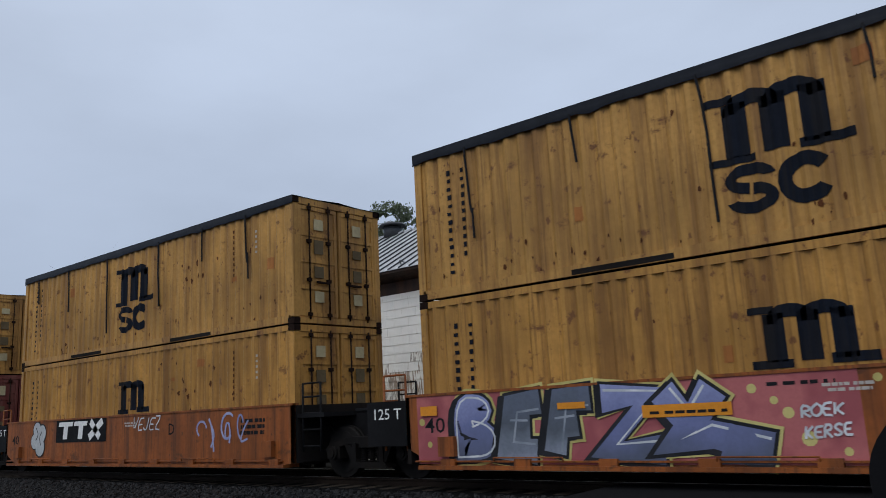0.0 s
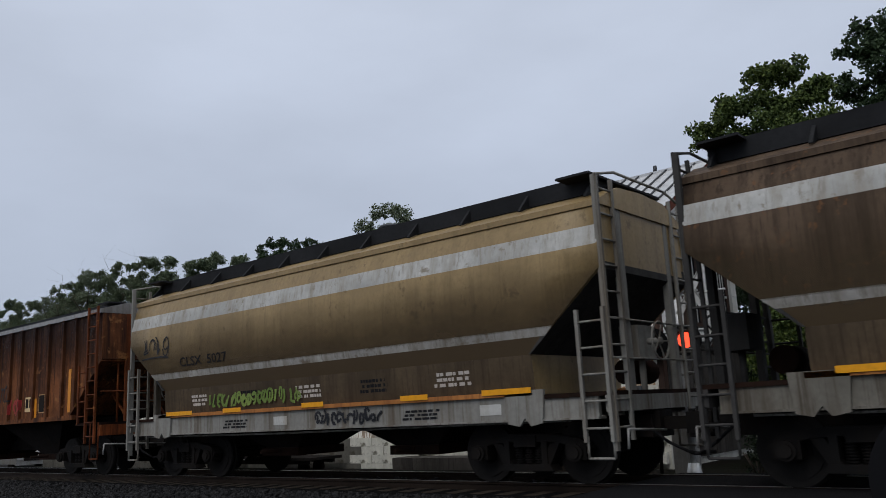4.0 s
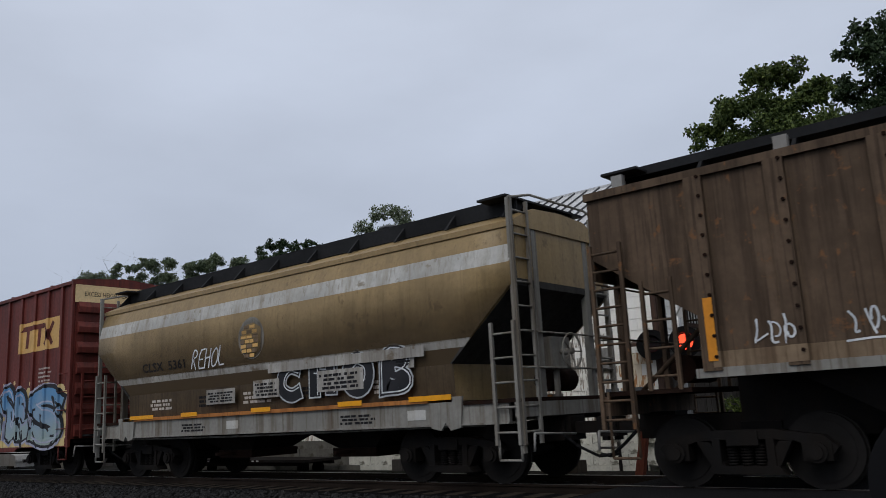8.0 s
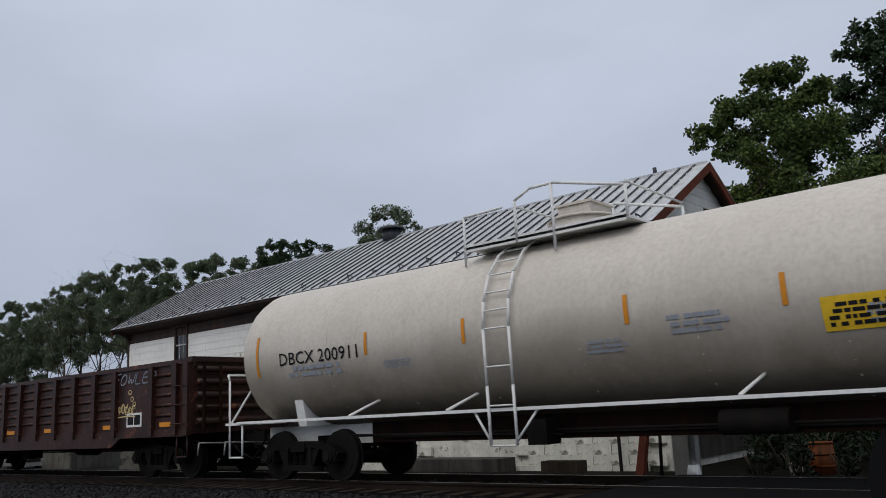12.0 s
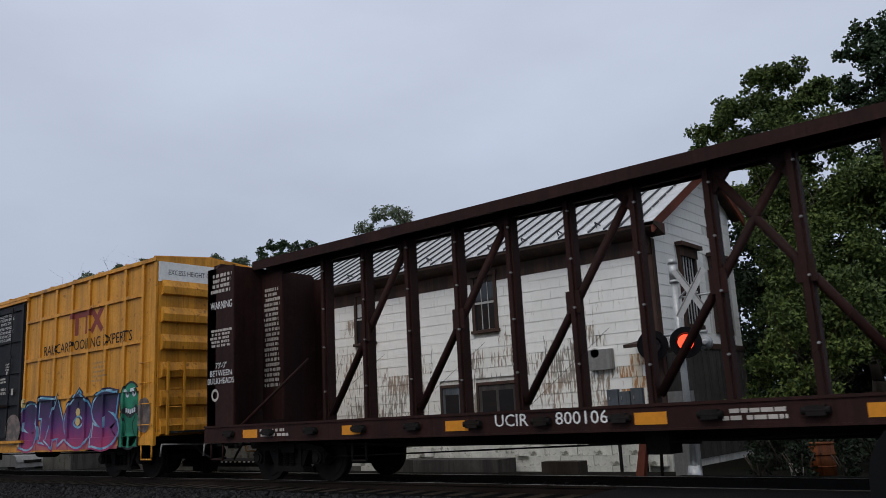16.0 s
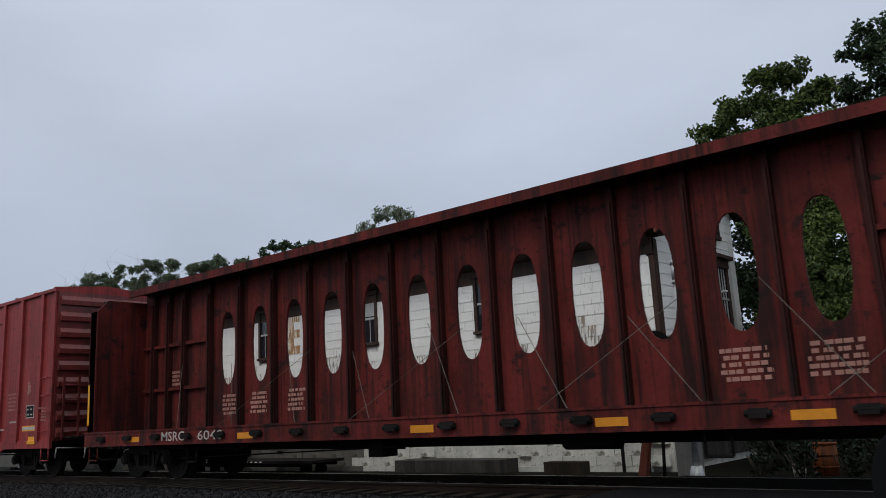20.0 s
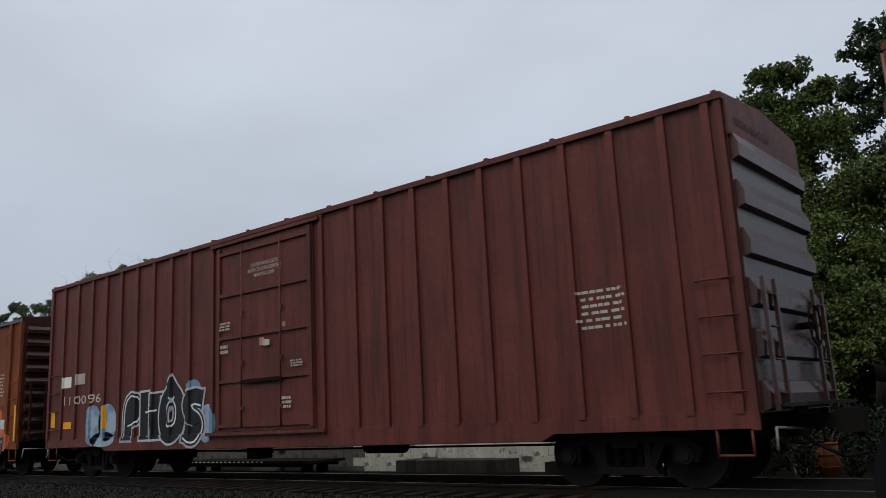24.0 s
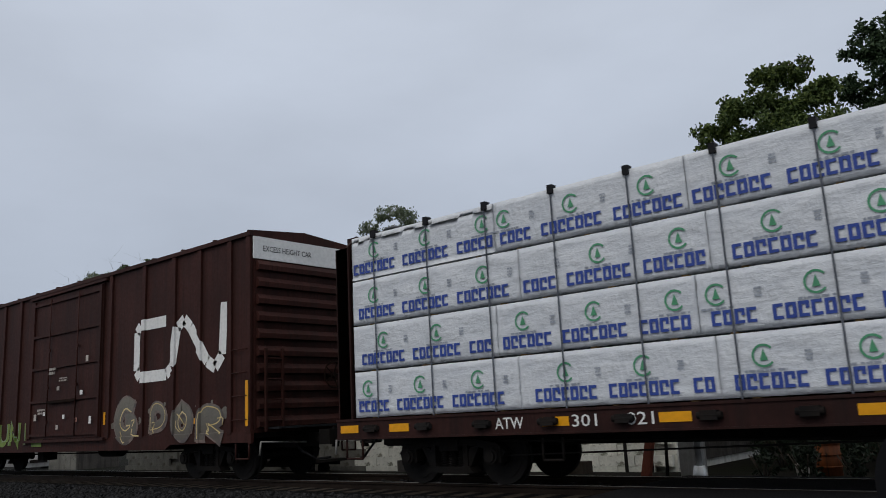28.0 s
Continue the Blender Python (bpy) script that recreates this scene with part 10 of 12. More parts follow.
    shape(car, "emblem", ring(12.9, 2.05, 0.28, 0.26, 0.05, 45, 405, 4), M["faded_white"], y, R, 0.012)
    reflectors(car, [(1.6, 1.72, 1.6, 2.4), (5.0, 5.12, 1.6, 2.0), (8.4, 8.55, 1.6, 2.0), (9.7, 9.82, 1.6, 2.0), (12.3, 12.45, 1.6, 2.2), (15.2, 15.35, 1.6, 2.6)], y - 0.075, M["hazard"], FLAT)


# ---------------------------------------------------------------- tank cars
def tank_car(x_front, x_back, label, shell, grime, rail_mat, ladder_x, r=1.46, zc=2.52):
    car, L = car_thing("tank_car", x_front, x_back, label, "tank car")
    n, cap = 36, 0.50
    prof = [(0.16 + cap * (1 - math.cos(a)), r * math.sin(a)) for a in (math.pi / 2 * i / 7 for i in range(8))]
    rows = [(x, q) for x, q in prof] + [(L - x, q) for x, q in reversed(prof)]

    def shell_bm(a0, a1, out, steps, xs):
        bm = bmesh.new()
        grid = [[bm.verts.new((x, -(q + out) * math.sin(a), zc + (q + out) * math.cos(a))) for a in (radians(a0 + (a1 - a0) * k / steps) for k in range(steps + 1))] for x, q in xs]
        for i in range(len(xs) - 1):
            for k in range(steps):
                bm.faces.new((grid[i][k], grid[i][k + 1], grid[i + 1][k + 1], grid[i + 1][k])).smooth = True
        return bm

    bm = shell_bm(0, 360, 0.0, n, rows)
    bmesh.ops.remove_doubles(bm, verts=bm.verts, dist=0.002)
    part("tank", bm, shell, car)
    for i in range(1, 8):                                       # weld seams round the shell
        x = 1.3 + (L - 2.6) * i / 8
        part("weld_seam", shell_bm(0, 360, 0.003, n, [(x - 0.013, r), (x + 0.013, r)]), M["tank_seam"] if grime is M["tank_grime"] else shell, car)
    if grime:                                                   # a film of oil and soot round the lower half, with a ragged edge; on the white tank, dust and painted shade
        xs_in = [(x, q) for x, q in rows if q > 0.3 * r]
        part("grime_film", shell_bm(78, 282, 0.004, 28, xs_in), grime, car, "film of grime, thickest under the tank")
    if ladder_x and grime is M["tank_grime"]:
        part("oil_stain", shell_bm(12, 128, 0.006, 18, [(ladder_x + 0.30, r), (ladder_x + 1.25, r)]), M["oil_runs"], car, "brown oil runs below the valve platform")
    # stub sills, saddles and running boards
    for x, d in ((0.0, 1), (L, -1)):
        part("stub_sill", boxes((*sorted((x, x + d * 3.1)), -0.3, 0.3, 0.66, 1.02)), rail_mat if grime is not M["tank_grime"] else M["under_brown"], car)
        bm = bmesh.new()
        extrude_x(bm, [(-1.0, 1.02), (1.0, 1.02), (1.15, 1.75), (0.5, 1.2), (-0.5, 1.2), (-1.15, 1.75)], x + d * 1.9 - 0.12, x + d * 1.9 + 0.12)
        part("saddle", bm, rail_mat, car)
        part("end_platform", boxes((*sorted((x - d * 0.02, x + d * 0.85)), -1.42, 1.42, 1.10, 1.15)), rail_mat, car)
        bm = bmesh.new()
        for s in (-1, 1):
            path_rod(bm, [(x + d * 0.10, s * 1.40, 0.45), (x + d * 0.10, s * 1.40, 2.0), (x + d * 0.04, s * 1.40, 2.12), (x + d * 0.04, s * 0.2, 2.12)], 0.022)
            path_rod(bm, [(x + d * 0.52, s * 1.40, 0.5), (x + d * 0.52, s * 1.40, 1.15)], 0.022)
            rod(bm, (x + d * 0.10, s * 1.40, 0.47), (x + d * 0.52, s * 1.40, 0.47), 0.022)
            rod(bm, (x + d * 0.02, s * 1.30, 1.15), (x + d * 0.04, s * 0.6, 2.1), 0.022)
        part("end_rail", bm, rail_mat, car)
    for s in (-1, 1):
        part("running_board", boxes((0.4, L - 0.4, *sorted((s * 1.30, s * 1.46)), 1.12, 1.17)), rail_mat, car)
        for f, run in ((0.215, 0.42), (0.35, 0.38), (0.633, 0.22), (0.767, 0.16)):
            part("board_brace", rods([((L * f, s * 1.38, 1.17), (L * f + run, s * (r * 0.70), zc - r * 0.70))], 0.025), rail_mat, car)
    part("center_sill", boxes((3.1, L - 3.1, -0.32, 0.32, 0.66, 1.08)), M["under_brown"], car)
    part("centre_pipe", rods([((2.6, 0.25, 0.72), (L - 2.6, 0.25, 0.72)), ((2.6, -0.55, 0.8), (L - 2.6, -0.55, 0.8))], 0.022), M["under"], car)
    # ladder bent over the shell, top platform, rails and dome
    for s in (-1, 1):
        bm = bmesh.new()
        arc = [(s * (r + 0.10) * math.sin(radians(a)), zc + (r + 0.10) * math.cos(radians(a))) for a in (22, 40, 58, 76, 92)] + [(s * (r + 0.08), 1.5), (s * (r + 0.06), 0.62)]
        for k in (-0.24, 0.24):
            for (ya, za), (yb, zb) in zip(arc, arc[1:]):
                rod(bm, (ladder_x + k, ya, za), (ladder_x + k, yb, zb), 0.024)
        for i in range(10):
            f = i / 9 * (len(arc) - 1)
            j = min(int(f), len(arc) - 2)
            q = f - j
            p = (arc[j][0] + (arc[j + 1][0] - arc[j][0]) * q, arc[j][1] + (arc[j + 1][1] - arc[j][1]) * q)
            part("rung", rods([((ladder_x - 0.24, *p), (ladder_x + 0.24, *p))], 0.014), rail_mat, car)
        rod(bm, (ladder_x - 0.6, s * 1.4, 1.15), (ladder_x - 0.24, s * (r + 0.06), 0.68), 0.02)
        rod(bm, (ladder_x + 0.6, s * 1.4, 1.15), (ladder_x + 0.24, s * (r + 0.06), 0.68), 0.02)
        part("ladder_stile", bm, rail_mat, car)
    zt, plat = zc + r, ladder_x - 0.40
    part("top_platform", boxes((plat - 0.5, plat + 2.5, -1.0, 1.0, zt - 0.06, zt - 0.02), (plat - 0.5, plat + 2.5, -1.0, -0.96, zt - 0.10, zt + 0.02)), M["under_brown"] if grime is M["tank_grime"] else rail_mat, car)
    bm = bmesh.new()
    for s in (-1, 1):
        path_rod(bm, [(plat - 0.5, s, zt - 0.35), (plat - 0.5, s, zt + 0.50), (plat + 0.3, s, zt + 0.52)], 0.022)
        path_rod(bm, [(plat + 0.55, s, zt - 0.1), (plat + 0.55, s, zt + 0.58), (plat + 0.85, s, zt + 0.72), (plat + 1.3, s, zt + 0.72), (plat + 2.5, s, zt + 0.42), (plat + 2.5, s, zt - 0.1)], 0.024)
        rod(bm, (plat + 1.25, s, zt - 0.35), (plat + 1.25, s, zt + 0.72), 0.024)
    for x in (plat + 0.55, plat + 2.5):
        rod(bm, (x, -1, zt + 0.48), (x, 1, zt + 0.48), 0.02)
    part("platform_rail", bm, rail_mat, car)
    bm = bmesh.new()
    rod(bm, (plat + 1.2, 0, zt - 0.1), (plat + 1.2, 0, zt + 0.26), 0.55, 20)
    rod(bm, (plat + 1.2, 0, zt + 0.26), (plat + 1.2, 0, zt + 0.31), 0.60, 20, 0.52)
    part("valve_housing", bm, M["rib_pale"] if grime is M["tank_grime"] else shell, car)
    brake_gear(car, L, 0.95)
    brake_wheel(car, L, 1, 0.0, 1.7, rail_mat)
    ends(car, L)
    for x in (1.85, L - 1.85):
        truck(car, x, x_back)

    def onto(ob, lift=0.012):
        if len(ob.data.vertices) <= 8:                          # cut tall patches so that they follow the shell
            bm = bmesh.new()
            bm.from_mesh(ob.data)
            tall = [e for e in bm.edges if abs(e.verts[0].co.z - e.verts[1].co.z) > 0.1]
            bmesh.ops.subdivide_edges(bm, edges=tall, cuts=7, use_grid_fill=True)
            bm.to_mesh(ob.data)
            bm.free()
        for v in ob.data.vertices:
            dz = v.co.z - zc
            v.co.y = -math.sqrt(max(0.01, r * r - dz * dz)) - lift
        return ob
    return car, L, onto


def cars_tanks():
    car, L, onto = tank_car(-222.95, -239.2, "stained cream tank car, black with grime below, tagged", M["tank_dirty"], M["tank_grime"], M["rib_pale"], 7.9, 1.44, 2.46)
    c = 7.9
    onto(lettering(car, "TILX 20103", c - 5.5, 2.10, 0.24, M["ink"], 0, w=1.95))
    onto(bars(car, c - 5.4, 1.72, 1.8, 0.26, 2, M["ink"], 0, FLAT, 120))
    onto(lettering(car, "CARBON DIOXIDE", c + 6.95, 2.86, 0.11, M["ink"], 0, w=1.0, offset=0.0))
    onto(lettering(car, "REFRIGERATED LIQUID", c + 7.05, 2.70, 0.11, M["ink"], 0, w=1.25, offset=0.0))
    onto(patch(car, "data_panel", c + 6.5, c + 7.55, 2.22, 2.66, M["ink"], 0), 0.010)
    onto(bars(car, c + 7.02, 2.25, 0.95, 0.38, 6, M["faded_white"], 0, FLAT, 121), 0.014)
    onto(patch(car, "placard", c + 3.56, c + 4.32, 2.12, 2.48, M["placard"], 0), 0.010)
    onto(bars(car, c + 3.94, 2.16, 0.66, 0.28, 4, M["ink"], 0, FLAT, 122), 0.014)
    onto(lettering(car, "REGULATING VALVES VENTING NORMAL", c + 1.6, 1.92, 0.10, M["ink"], 0, w=2.1, offset=0.0))
    onto(bars(car, c - 1.6, 2.75, 0.45, 0.22, 3, M["ink"], 0, FLAT, 123))
    for x in (-4.62, -1.55, 1.46, 4.56, 7.72):
        onto(patch(car, "reflector", c + x, c + x + 0.11, 2.37 if x < 7 else 2.12, 2.80 if x < 7 else 2.98, M["hazard"], 0), 0.012)
    onto(patch(car, "reflector", 0.75, 0.85, 2.0, 2.7, M["hazard"], 0), 0.010)
    for t, x0, x1, z0, z1, w in (("ESEO", 3.86, 5.4, 1.92, 2.26, 0.045), ("DEVI*", 5.75, 7.1, 2.02, 2.32, 0.05), ("PANAS", 6.05, 7.4, 1.66, 1.92, 0.035), ("ETS", 4.4, 5.3, 1.62, 1.82, 0.035), ("HERES", 9.3, 10.15, 1.66, 2.02, 0.04)):
        onto(tag_word(car, t, x0, x1, z0, z1, S["black"], 0, FLAT, w, round(x0 * 7), 0.1), 0.014)
    onto(tag_word(car, "CBROE", 11.6, 12.5, 1.76, 1.96, S["steel_blue"], 0, FLAT, 0.022, 310), 0.014)
    onto(scrawl(car, 12.8, 13.7, 1.86, 2.08, S["steel_blue"], 0, FLAT, 311, 0.02), 0.014)
    onto(patch(car, "notice_face", c + 6.3, c + 6.68, 1.56, 1.80, M["ink"], 0), 0.012)
    shape(car, "hazard_placard", [[(15.12, 1.22), (15.36, 1.44), (15.12, 1.66), (14.88, 1.44)]], M["logo_green"], -1.485)
    shape(car, "hazard_placard", ring(15.12, 1.44, 0.25, 0.23, 0.05, 0, 360, 4), M["white"], -1.49)
    part("placard_holder", boxes((14.85, 15.4, -1.478, -1.44, 1.16, 1.9)), M["ink"], car)
    part("insulation_box", boxes((15.42, L - 0.05, -1.47, -1.1, 1.16, 1.36)), M["tank_dirty"], car)
    part("vent_cover", boxes((14.7, 15.15, -1.50, -1.30, 2.02, 2.20)), M["tank_white"], car)

    car, L, onto = tank_car(-240.0, -256.65, "clean white tank car with black lettering and white rails", M["tank_white"], M["tank_dust_shade"], M["white"], 7.0, 1.42, 2.42)
    c = 7.0
    onto(lettering(car, "DBCX 200911", c - 4.2, 2.18, 0.24, M["ink"], 0, w=2.15))
    onto(bars(car, c - 4.3, 1.95, 1.6, 0.24, 2, M["wrap_grey"], 0, FLAT, 124))
    for x, w, z, h in ((-2.2, 0.7, 1.95, 0.14), (1.75, 0.7, 1.85, 0.2), (3.1, 0.9, 2.0, 0.28), (5.4, 0.7, 1.9, 0.25), (7.6, 0.5, 2.3, 0.22)):
        onto(bars(car, c + x, z, w, h, 3, M["wrap_grey"], 0, FLAT, round(x * 13)))
    onto(patch(car, "placard", c + 4.62, c + 5.6, 1.84, 2.24, M["placard"], 0), 0.010)
    onto(bars(car, c + 5.11, 1.89, 0.85, 0.30, 4, M["ink"], 0, FLAT, 125), 0.014)
    onto(patch(car, "data_panel", c + 7.0, c + 8.2, 2.35, 2.8, M["wrap_grey"], 0), 0.010)
    onto(bars(car, c + 7.6, 2.38, 1.1, 0.38, 5, M["white"], 0, FLAT, 126), 0.014)
    for x in (-6.0, -2.95, -0.75, 2.1, 4.2, 8.4):
        onto(patch(car, "reflector", c + x, c + x + 0.07, 2.2 if abs(x) < 6 else 2.0, 2.6 if abs(x) < 6 else 2.8, M["hazard"], 0), 0.010)
    part("valve_box", boxes((c + 0.55, c + 1.15, -0.35, 0.35, 3.84, 4.32)), M["tank_white"], car)
    part("valve_box_lid", boxes((c + 0.52, c + 1.18, -0.38, 0.38, 4.32, 4.36)), M["tank_white"], car)
    shape(car, "hazard_placard", [[(L - 1.9, 1.35), (L - 1.65, 1.6), (L - 1.9, 1.85), (L - 2.15, 1.6)]], M["white"], -1.47)


# ---------------------------------------------------------------- gondola
def cars_gondola():
    car, L = car_thing("gondola", -257.83, -274.2, "rusty brown gondola with corrugated sides, open on top", "gondola car")
    hw, z0, z1 = 1.46, 0.98, 2.50
    for s in (-1, 1):
        part("side_wall", boxes((0.05, L - 0.05, *sorted((s * hw, s * (hw - 0.06))), z0, z1)), M["gondola"], car)
        part("top_rail", boxes((0, L, *sorted((s * (hw + 0.05), s * (hw - 0.08))), z1 - 0.02, z1 + 0.08)), M["gondola"], car)
        bm = bmesh.new()
        extrude_y(bm, [(0.1, z0 - 0.05), (2.9, z0 - 0.05), (3.3, 0.72), (L - 3.3, 0.72), (L - 2.9, z0 - 0.05), (L - 0.1, z0 - 0.05), (L - 0.1, z0 + 0.1), (0.1, z0 + 0.1)], *sorted((s * (hw - 0.05), s * (hw + 0.04))))
        part("side_sill", bm, M["gondola"], car)
    posts = [0.12, 1.2, 2.4, 3.5, 4.66, 5.84, 7.06, 8.07, 9.12, 10.18, 11.2, 12.24, 13.23, 14.85, 15.81, 16.25]
    me = make_mesh("side_post", boxes((-0.09, 0.09, -0.10, 0.01, z0 - 0.02, z1)), M["gondola"])
    ribs = {}
    for s in (-1, 1):
        for x in posts:
            p = part("side_post", me, None, car)
            p.location, p.rotation_euler = (x, s * hw, 0), (0, 0, 0 if s < 0 else math.pi)
        for a, b in zip(posts, posts[1:]):
            if b - a < 0.9 or abs((a + b) / 2 - 14.0) < 0.4:
                continue
            w = round(b - a - 0.26, 2)
            if w not in ribs:
                bm = bmesh.new()
                rod(bm, (-w / 2, 0, 0), (w / 2, 0, 0), 0.045, 8)
                ribs[w] = make_mesh("pressed_rib", bm, M["gondola"])
            for k in range(5):
                p = part("pressed_rib", ribs[w], None, car)
                p.location = ((a + b) / 2, s * (hw + 0.0), z0 + 0.42 + k * 0.22)
    part("floor_plate", boxes((0.05, L - 0.05, -hw + 0.06, hw - 0.06, z0 - 0.02, z0 + 0.06)), M["under_brown"], car)
    for x, d in ((0.0, -1), (L, 1)):
        part("end_wall", boxes((*sorted((x - d * 0.02, x - d * 0.10)), -hw, hw, z0, z1 + 0.06)), M["gondola"], car)
        for k in range(5):
            bm = bmesh.new()
            rod(bm, (x, -hw + 0.1, z0 + 0.25 + k * 0.28), (x, hw - 0.1, z0 + 0.25 + k * 0.28), 0.08, 10)
            part("end_rib", bm, M["gondola"], car)
        part("end_rail", boxes((*sorted((x + d * 0.08, x - d * 0.12)), -hw - 0.05, hw + 0.05, z1, z1 + 0.11)), M["gondola"], car)
        for s in (-1, 1):
            grabs(car, *((x - 0.6, x - 0.12) if d > 0 else (x + 0.12, x + 0.6)), s * (hw + 0.08), (1.2, 1.6, 2.0), M["gondola"])
            stirrup(car, *((x - 0.55, x - 0.15) if d > 0 else (x + 0.15, x + 0.55)), s * hw, 0.5, 0.95, M["gondola"])
            ladder(car, x + d * 0.16, s * 1.05, 1.0, 2.4, 0.42, M["under_brown"], "y", 4)
    part("underframe", boxes((0.1, L - 0.1, -0.3, 0.3, 0.62, 0.96)), M["under"], car)
    R, y = Relief(posts, 0.18, 0.10), -hw
    for t, x, z, h, w in (("NS", 1.72, 2.02, 0.26, 0.5), ("1944", 1.78, 1.66, 0.26, 0.9)):
        lettering(car, t, x + 0.03, z - 0.03, h, M["black"], y - 0.053, FLAT, w, offset=0.02)
        lettering(car, t, x, z, h, M["cream_ink"], y - 0.058, FLAT, w, offset=0.014)
    tag_word(car, "RENA", 1.35, 2.35, 1.34, 1.56, S["silver"], y - 0.05, FLAT, 0.025, 130, 0.1)
    tag_word(car, "TZ", 2.65, 3.05, 1.75, 2.0, S["silver"], y - 0.05, FLAT, 0.04, 131, 0.1)
    for k in range(3):
        scrawl(car, 3.75, 4.45, 1.45 + 0.1 * k, 1.75 + 0.1 * k, S["silver"], y - 0.05, FLAT, 132 + k, 0.028)
    tag_word(car, "FOWLER", 13.1, 15.0, 2.15, 2.45, S["grey"], y - 0.02, FLAT, 0.03, 133, 0.4)
    for x, z in ((13.85, 1.98), (13.95, 1.82), (14.05, 1.70)):
        shape(car, "chalk_ring", ring(x, z, 0.07, 0.06, 0.02), S["cream"], y, FLAT, 0.012)
    scrawl(car, 13.3, 14.1, 1.45, 1.72, S["cream"], y, FLAT, 136, 0.025)
    patch(car, "placard", 13.72, 14.38, 1.18, 1.50, M["white"], y, FLAT, 0.010)
    for k in (13.77, 14.06):
        patch(car, "placard_face", k, k + 0.26, 1.23, 1.45, M["ink"], y, FLAT, 0.014)
    shape(car, "emblem", ring(6.45, 1.05, 0.12, 0.12, 0.03), M["faded_white"], y, FLAT, 0.05)
    for x in (0.75, 3.9, 7.3, 9.6, 12.7, 15.2):
        patch(car, "reflector", x, x + 0.5, 1.15 if x > 1 else 1.1, 1.25 if x > 1 else 1.28, M["hazard"], y, FLAT, 0.052)
    brake_gear(car, L, 0.8)
    brake_wheel(car, L, 1, 0.5, 1.9, M["under_brown"])
    ends(car, L)
    for x in (1.9, L - 1.9):
        truck(car, x, -274.2)


# ---------------------------------------------------------------- centre-beam cars
def beam_base(name, f, b, label, mat, bulk_top, chamfer, category="flatcar", end_mat=None):
    car, L = car_thing(name, f, b, label, category)
    hw = 1.40
    part("deck", boxes((0.05, L - 0.05, -hw, hw, 1.05, 1.12)), M["under_brown"], car)
    for s in (-1, 1):
        part("side_sill", boxes((0, L, *sorted((s * hw, s * (hw + 0.04))), 0.81, 1.09)), mat, car)
        plates("sill_flange", ((0, L, *sorted((s * (hw - 0.1), s * (hw + 0.06))), 0.78, 0.81), (0, L, *sorted((s * (hw - 0.1), s * (hw + 0.06))), 1.09, 1.13)), mat, car)
        for i in range(18):
            x = 0.9 + (L - 1.8) * i / 17
            bm = boxes((x - 0.11, x + 0.11, *sorted((s * (hw + 0.04), s * (hw + 0.13))), 0.90, 1.02))
            rod(bm, (x - 0.16, s * (hw + 0.09), 0.96), (x + 0.16, s * (hw + 0.09), 0.96), 0.045, 8)
            part("winch", bm, M["under"], car)
    for x, d in ((0.0, 1), (L, -1)):
        bm = bmesh.new()
        prof = [(-hw, 1.1), (hw, 1.1), (hw, bulk_top - chamfer), (hw - chamfer, bulk_top), (-hw + chamfer, bulk_top), (-hw, bulk_top - chamfer)]
        extrude_x(bm, prof, *sorted((x + d * 0.28, x + d * 0.33)))
        part("bulkhead", bm, mat, car)
        em = end_mat or mat
        bm = bmesh.new()
        for y in (-hw + 0.06, -0.5, 0.5, hw - 0.06):
            box(bm, *sorted((x + d * 0.04, x + d * 0.28)), y - 0.06, y + 0.06, 1.1, bulk_top - (chamfer if abs(y) > 1 else 0.02))
        for z in (1.9, 2.8, 3.7, bulk_top - 0.06):
            w = hw - (chamfer if z > bulk_top - chamfer else 0)
            box(bm, *sorted((x + d * 0.08, x + d * 0.28)), -w, w, z - 0.05, z + 0.05)
        part("bulkhead_frame", bm, em, car)
        for s in (-1, 1):
            part("bulkhead_side", boxes((*sorted((x + d * 0.02, x + d * (0.95 if chamfer < 0.2 else 0.36))), *sorted((s * hw, s * (hw - 0.05))), 1.1, bulk_top - chamfer)), mat, car)
            ladder(car, x + d * 0.03, s * 1.1, 1.2, bulk_top - 0.3, 0.42, em, "y", 7)
            stirrup(car, x + d * 0.2, x + d * 0.6, s * hw, 0.45, 0.85, mat)
    part("underframe", boxes((0.1, L - 0.1, -0.3, 0.3, 0.60, 1.05)), M["under"], car)
    bm = bmesh.new()
    for i in range(15):
        x = 1.0 + (L - 2.0) * i / 14
        box(bm, x - 0.05, x + 0.05, -hw, hw, 0.86, 1.05)
    part("cross_bearers", bm, M["under"], car)
    brake_gear(car, L, 0.80)
    bm = bmesh.new()
    path_rod(bm, [(4.2, -1.2, 0.72), (4.2, -1.2, 0.40), (4.55, -1.2, 0.40), (4.55, -1.2, 0.72)], 0.022)
    path_rod(bm, [(L - 6.6, -1.2, 0.72), (L - 6.6, -1.2, 0.44), (L - 6.25, -1.2, 0.44), (L - 6.25, -1.2, 0.72)], 0.022)
    rod(bm, (3.0, -1.0, 0.45), (L * 0.62, -0.7, 0.70), 0.014)
    part("brake_rigging", bm, M["under"], car)
    ends(car, L)
    for x in (2.3, L - 2.3):
        truck(car, x, b)
    return car, L, hw


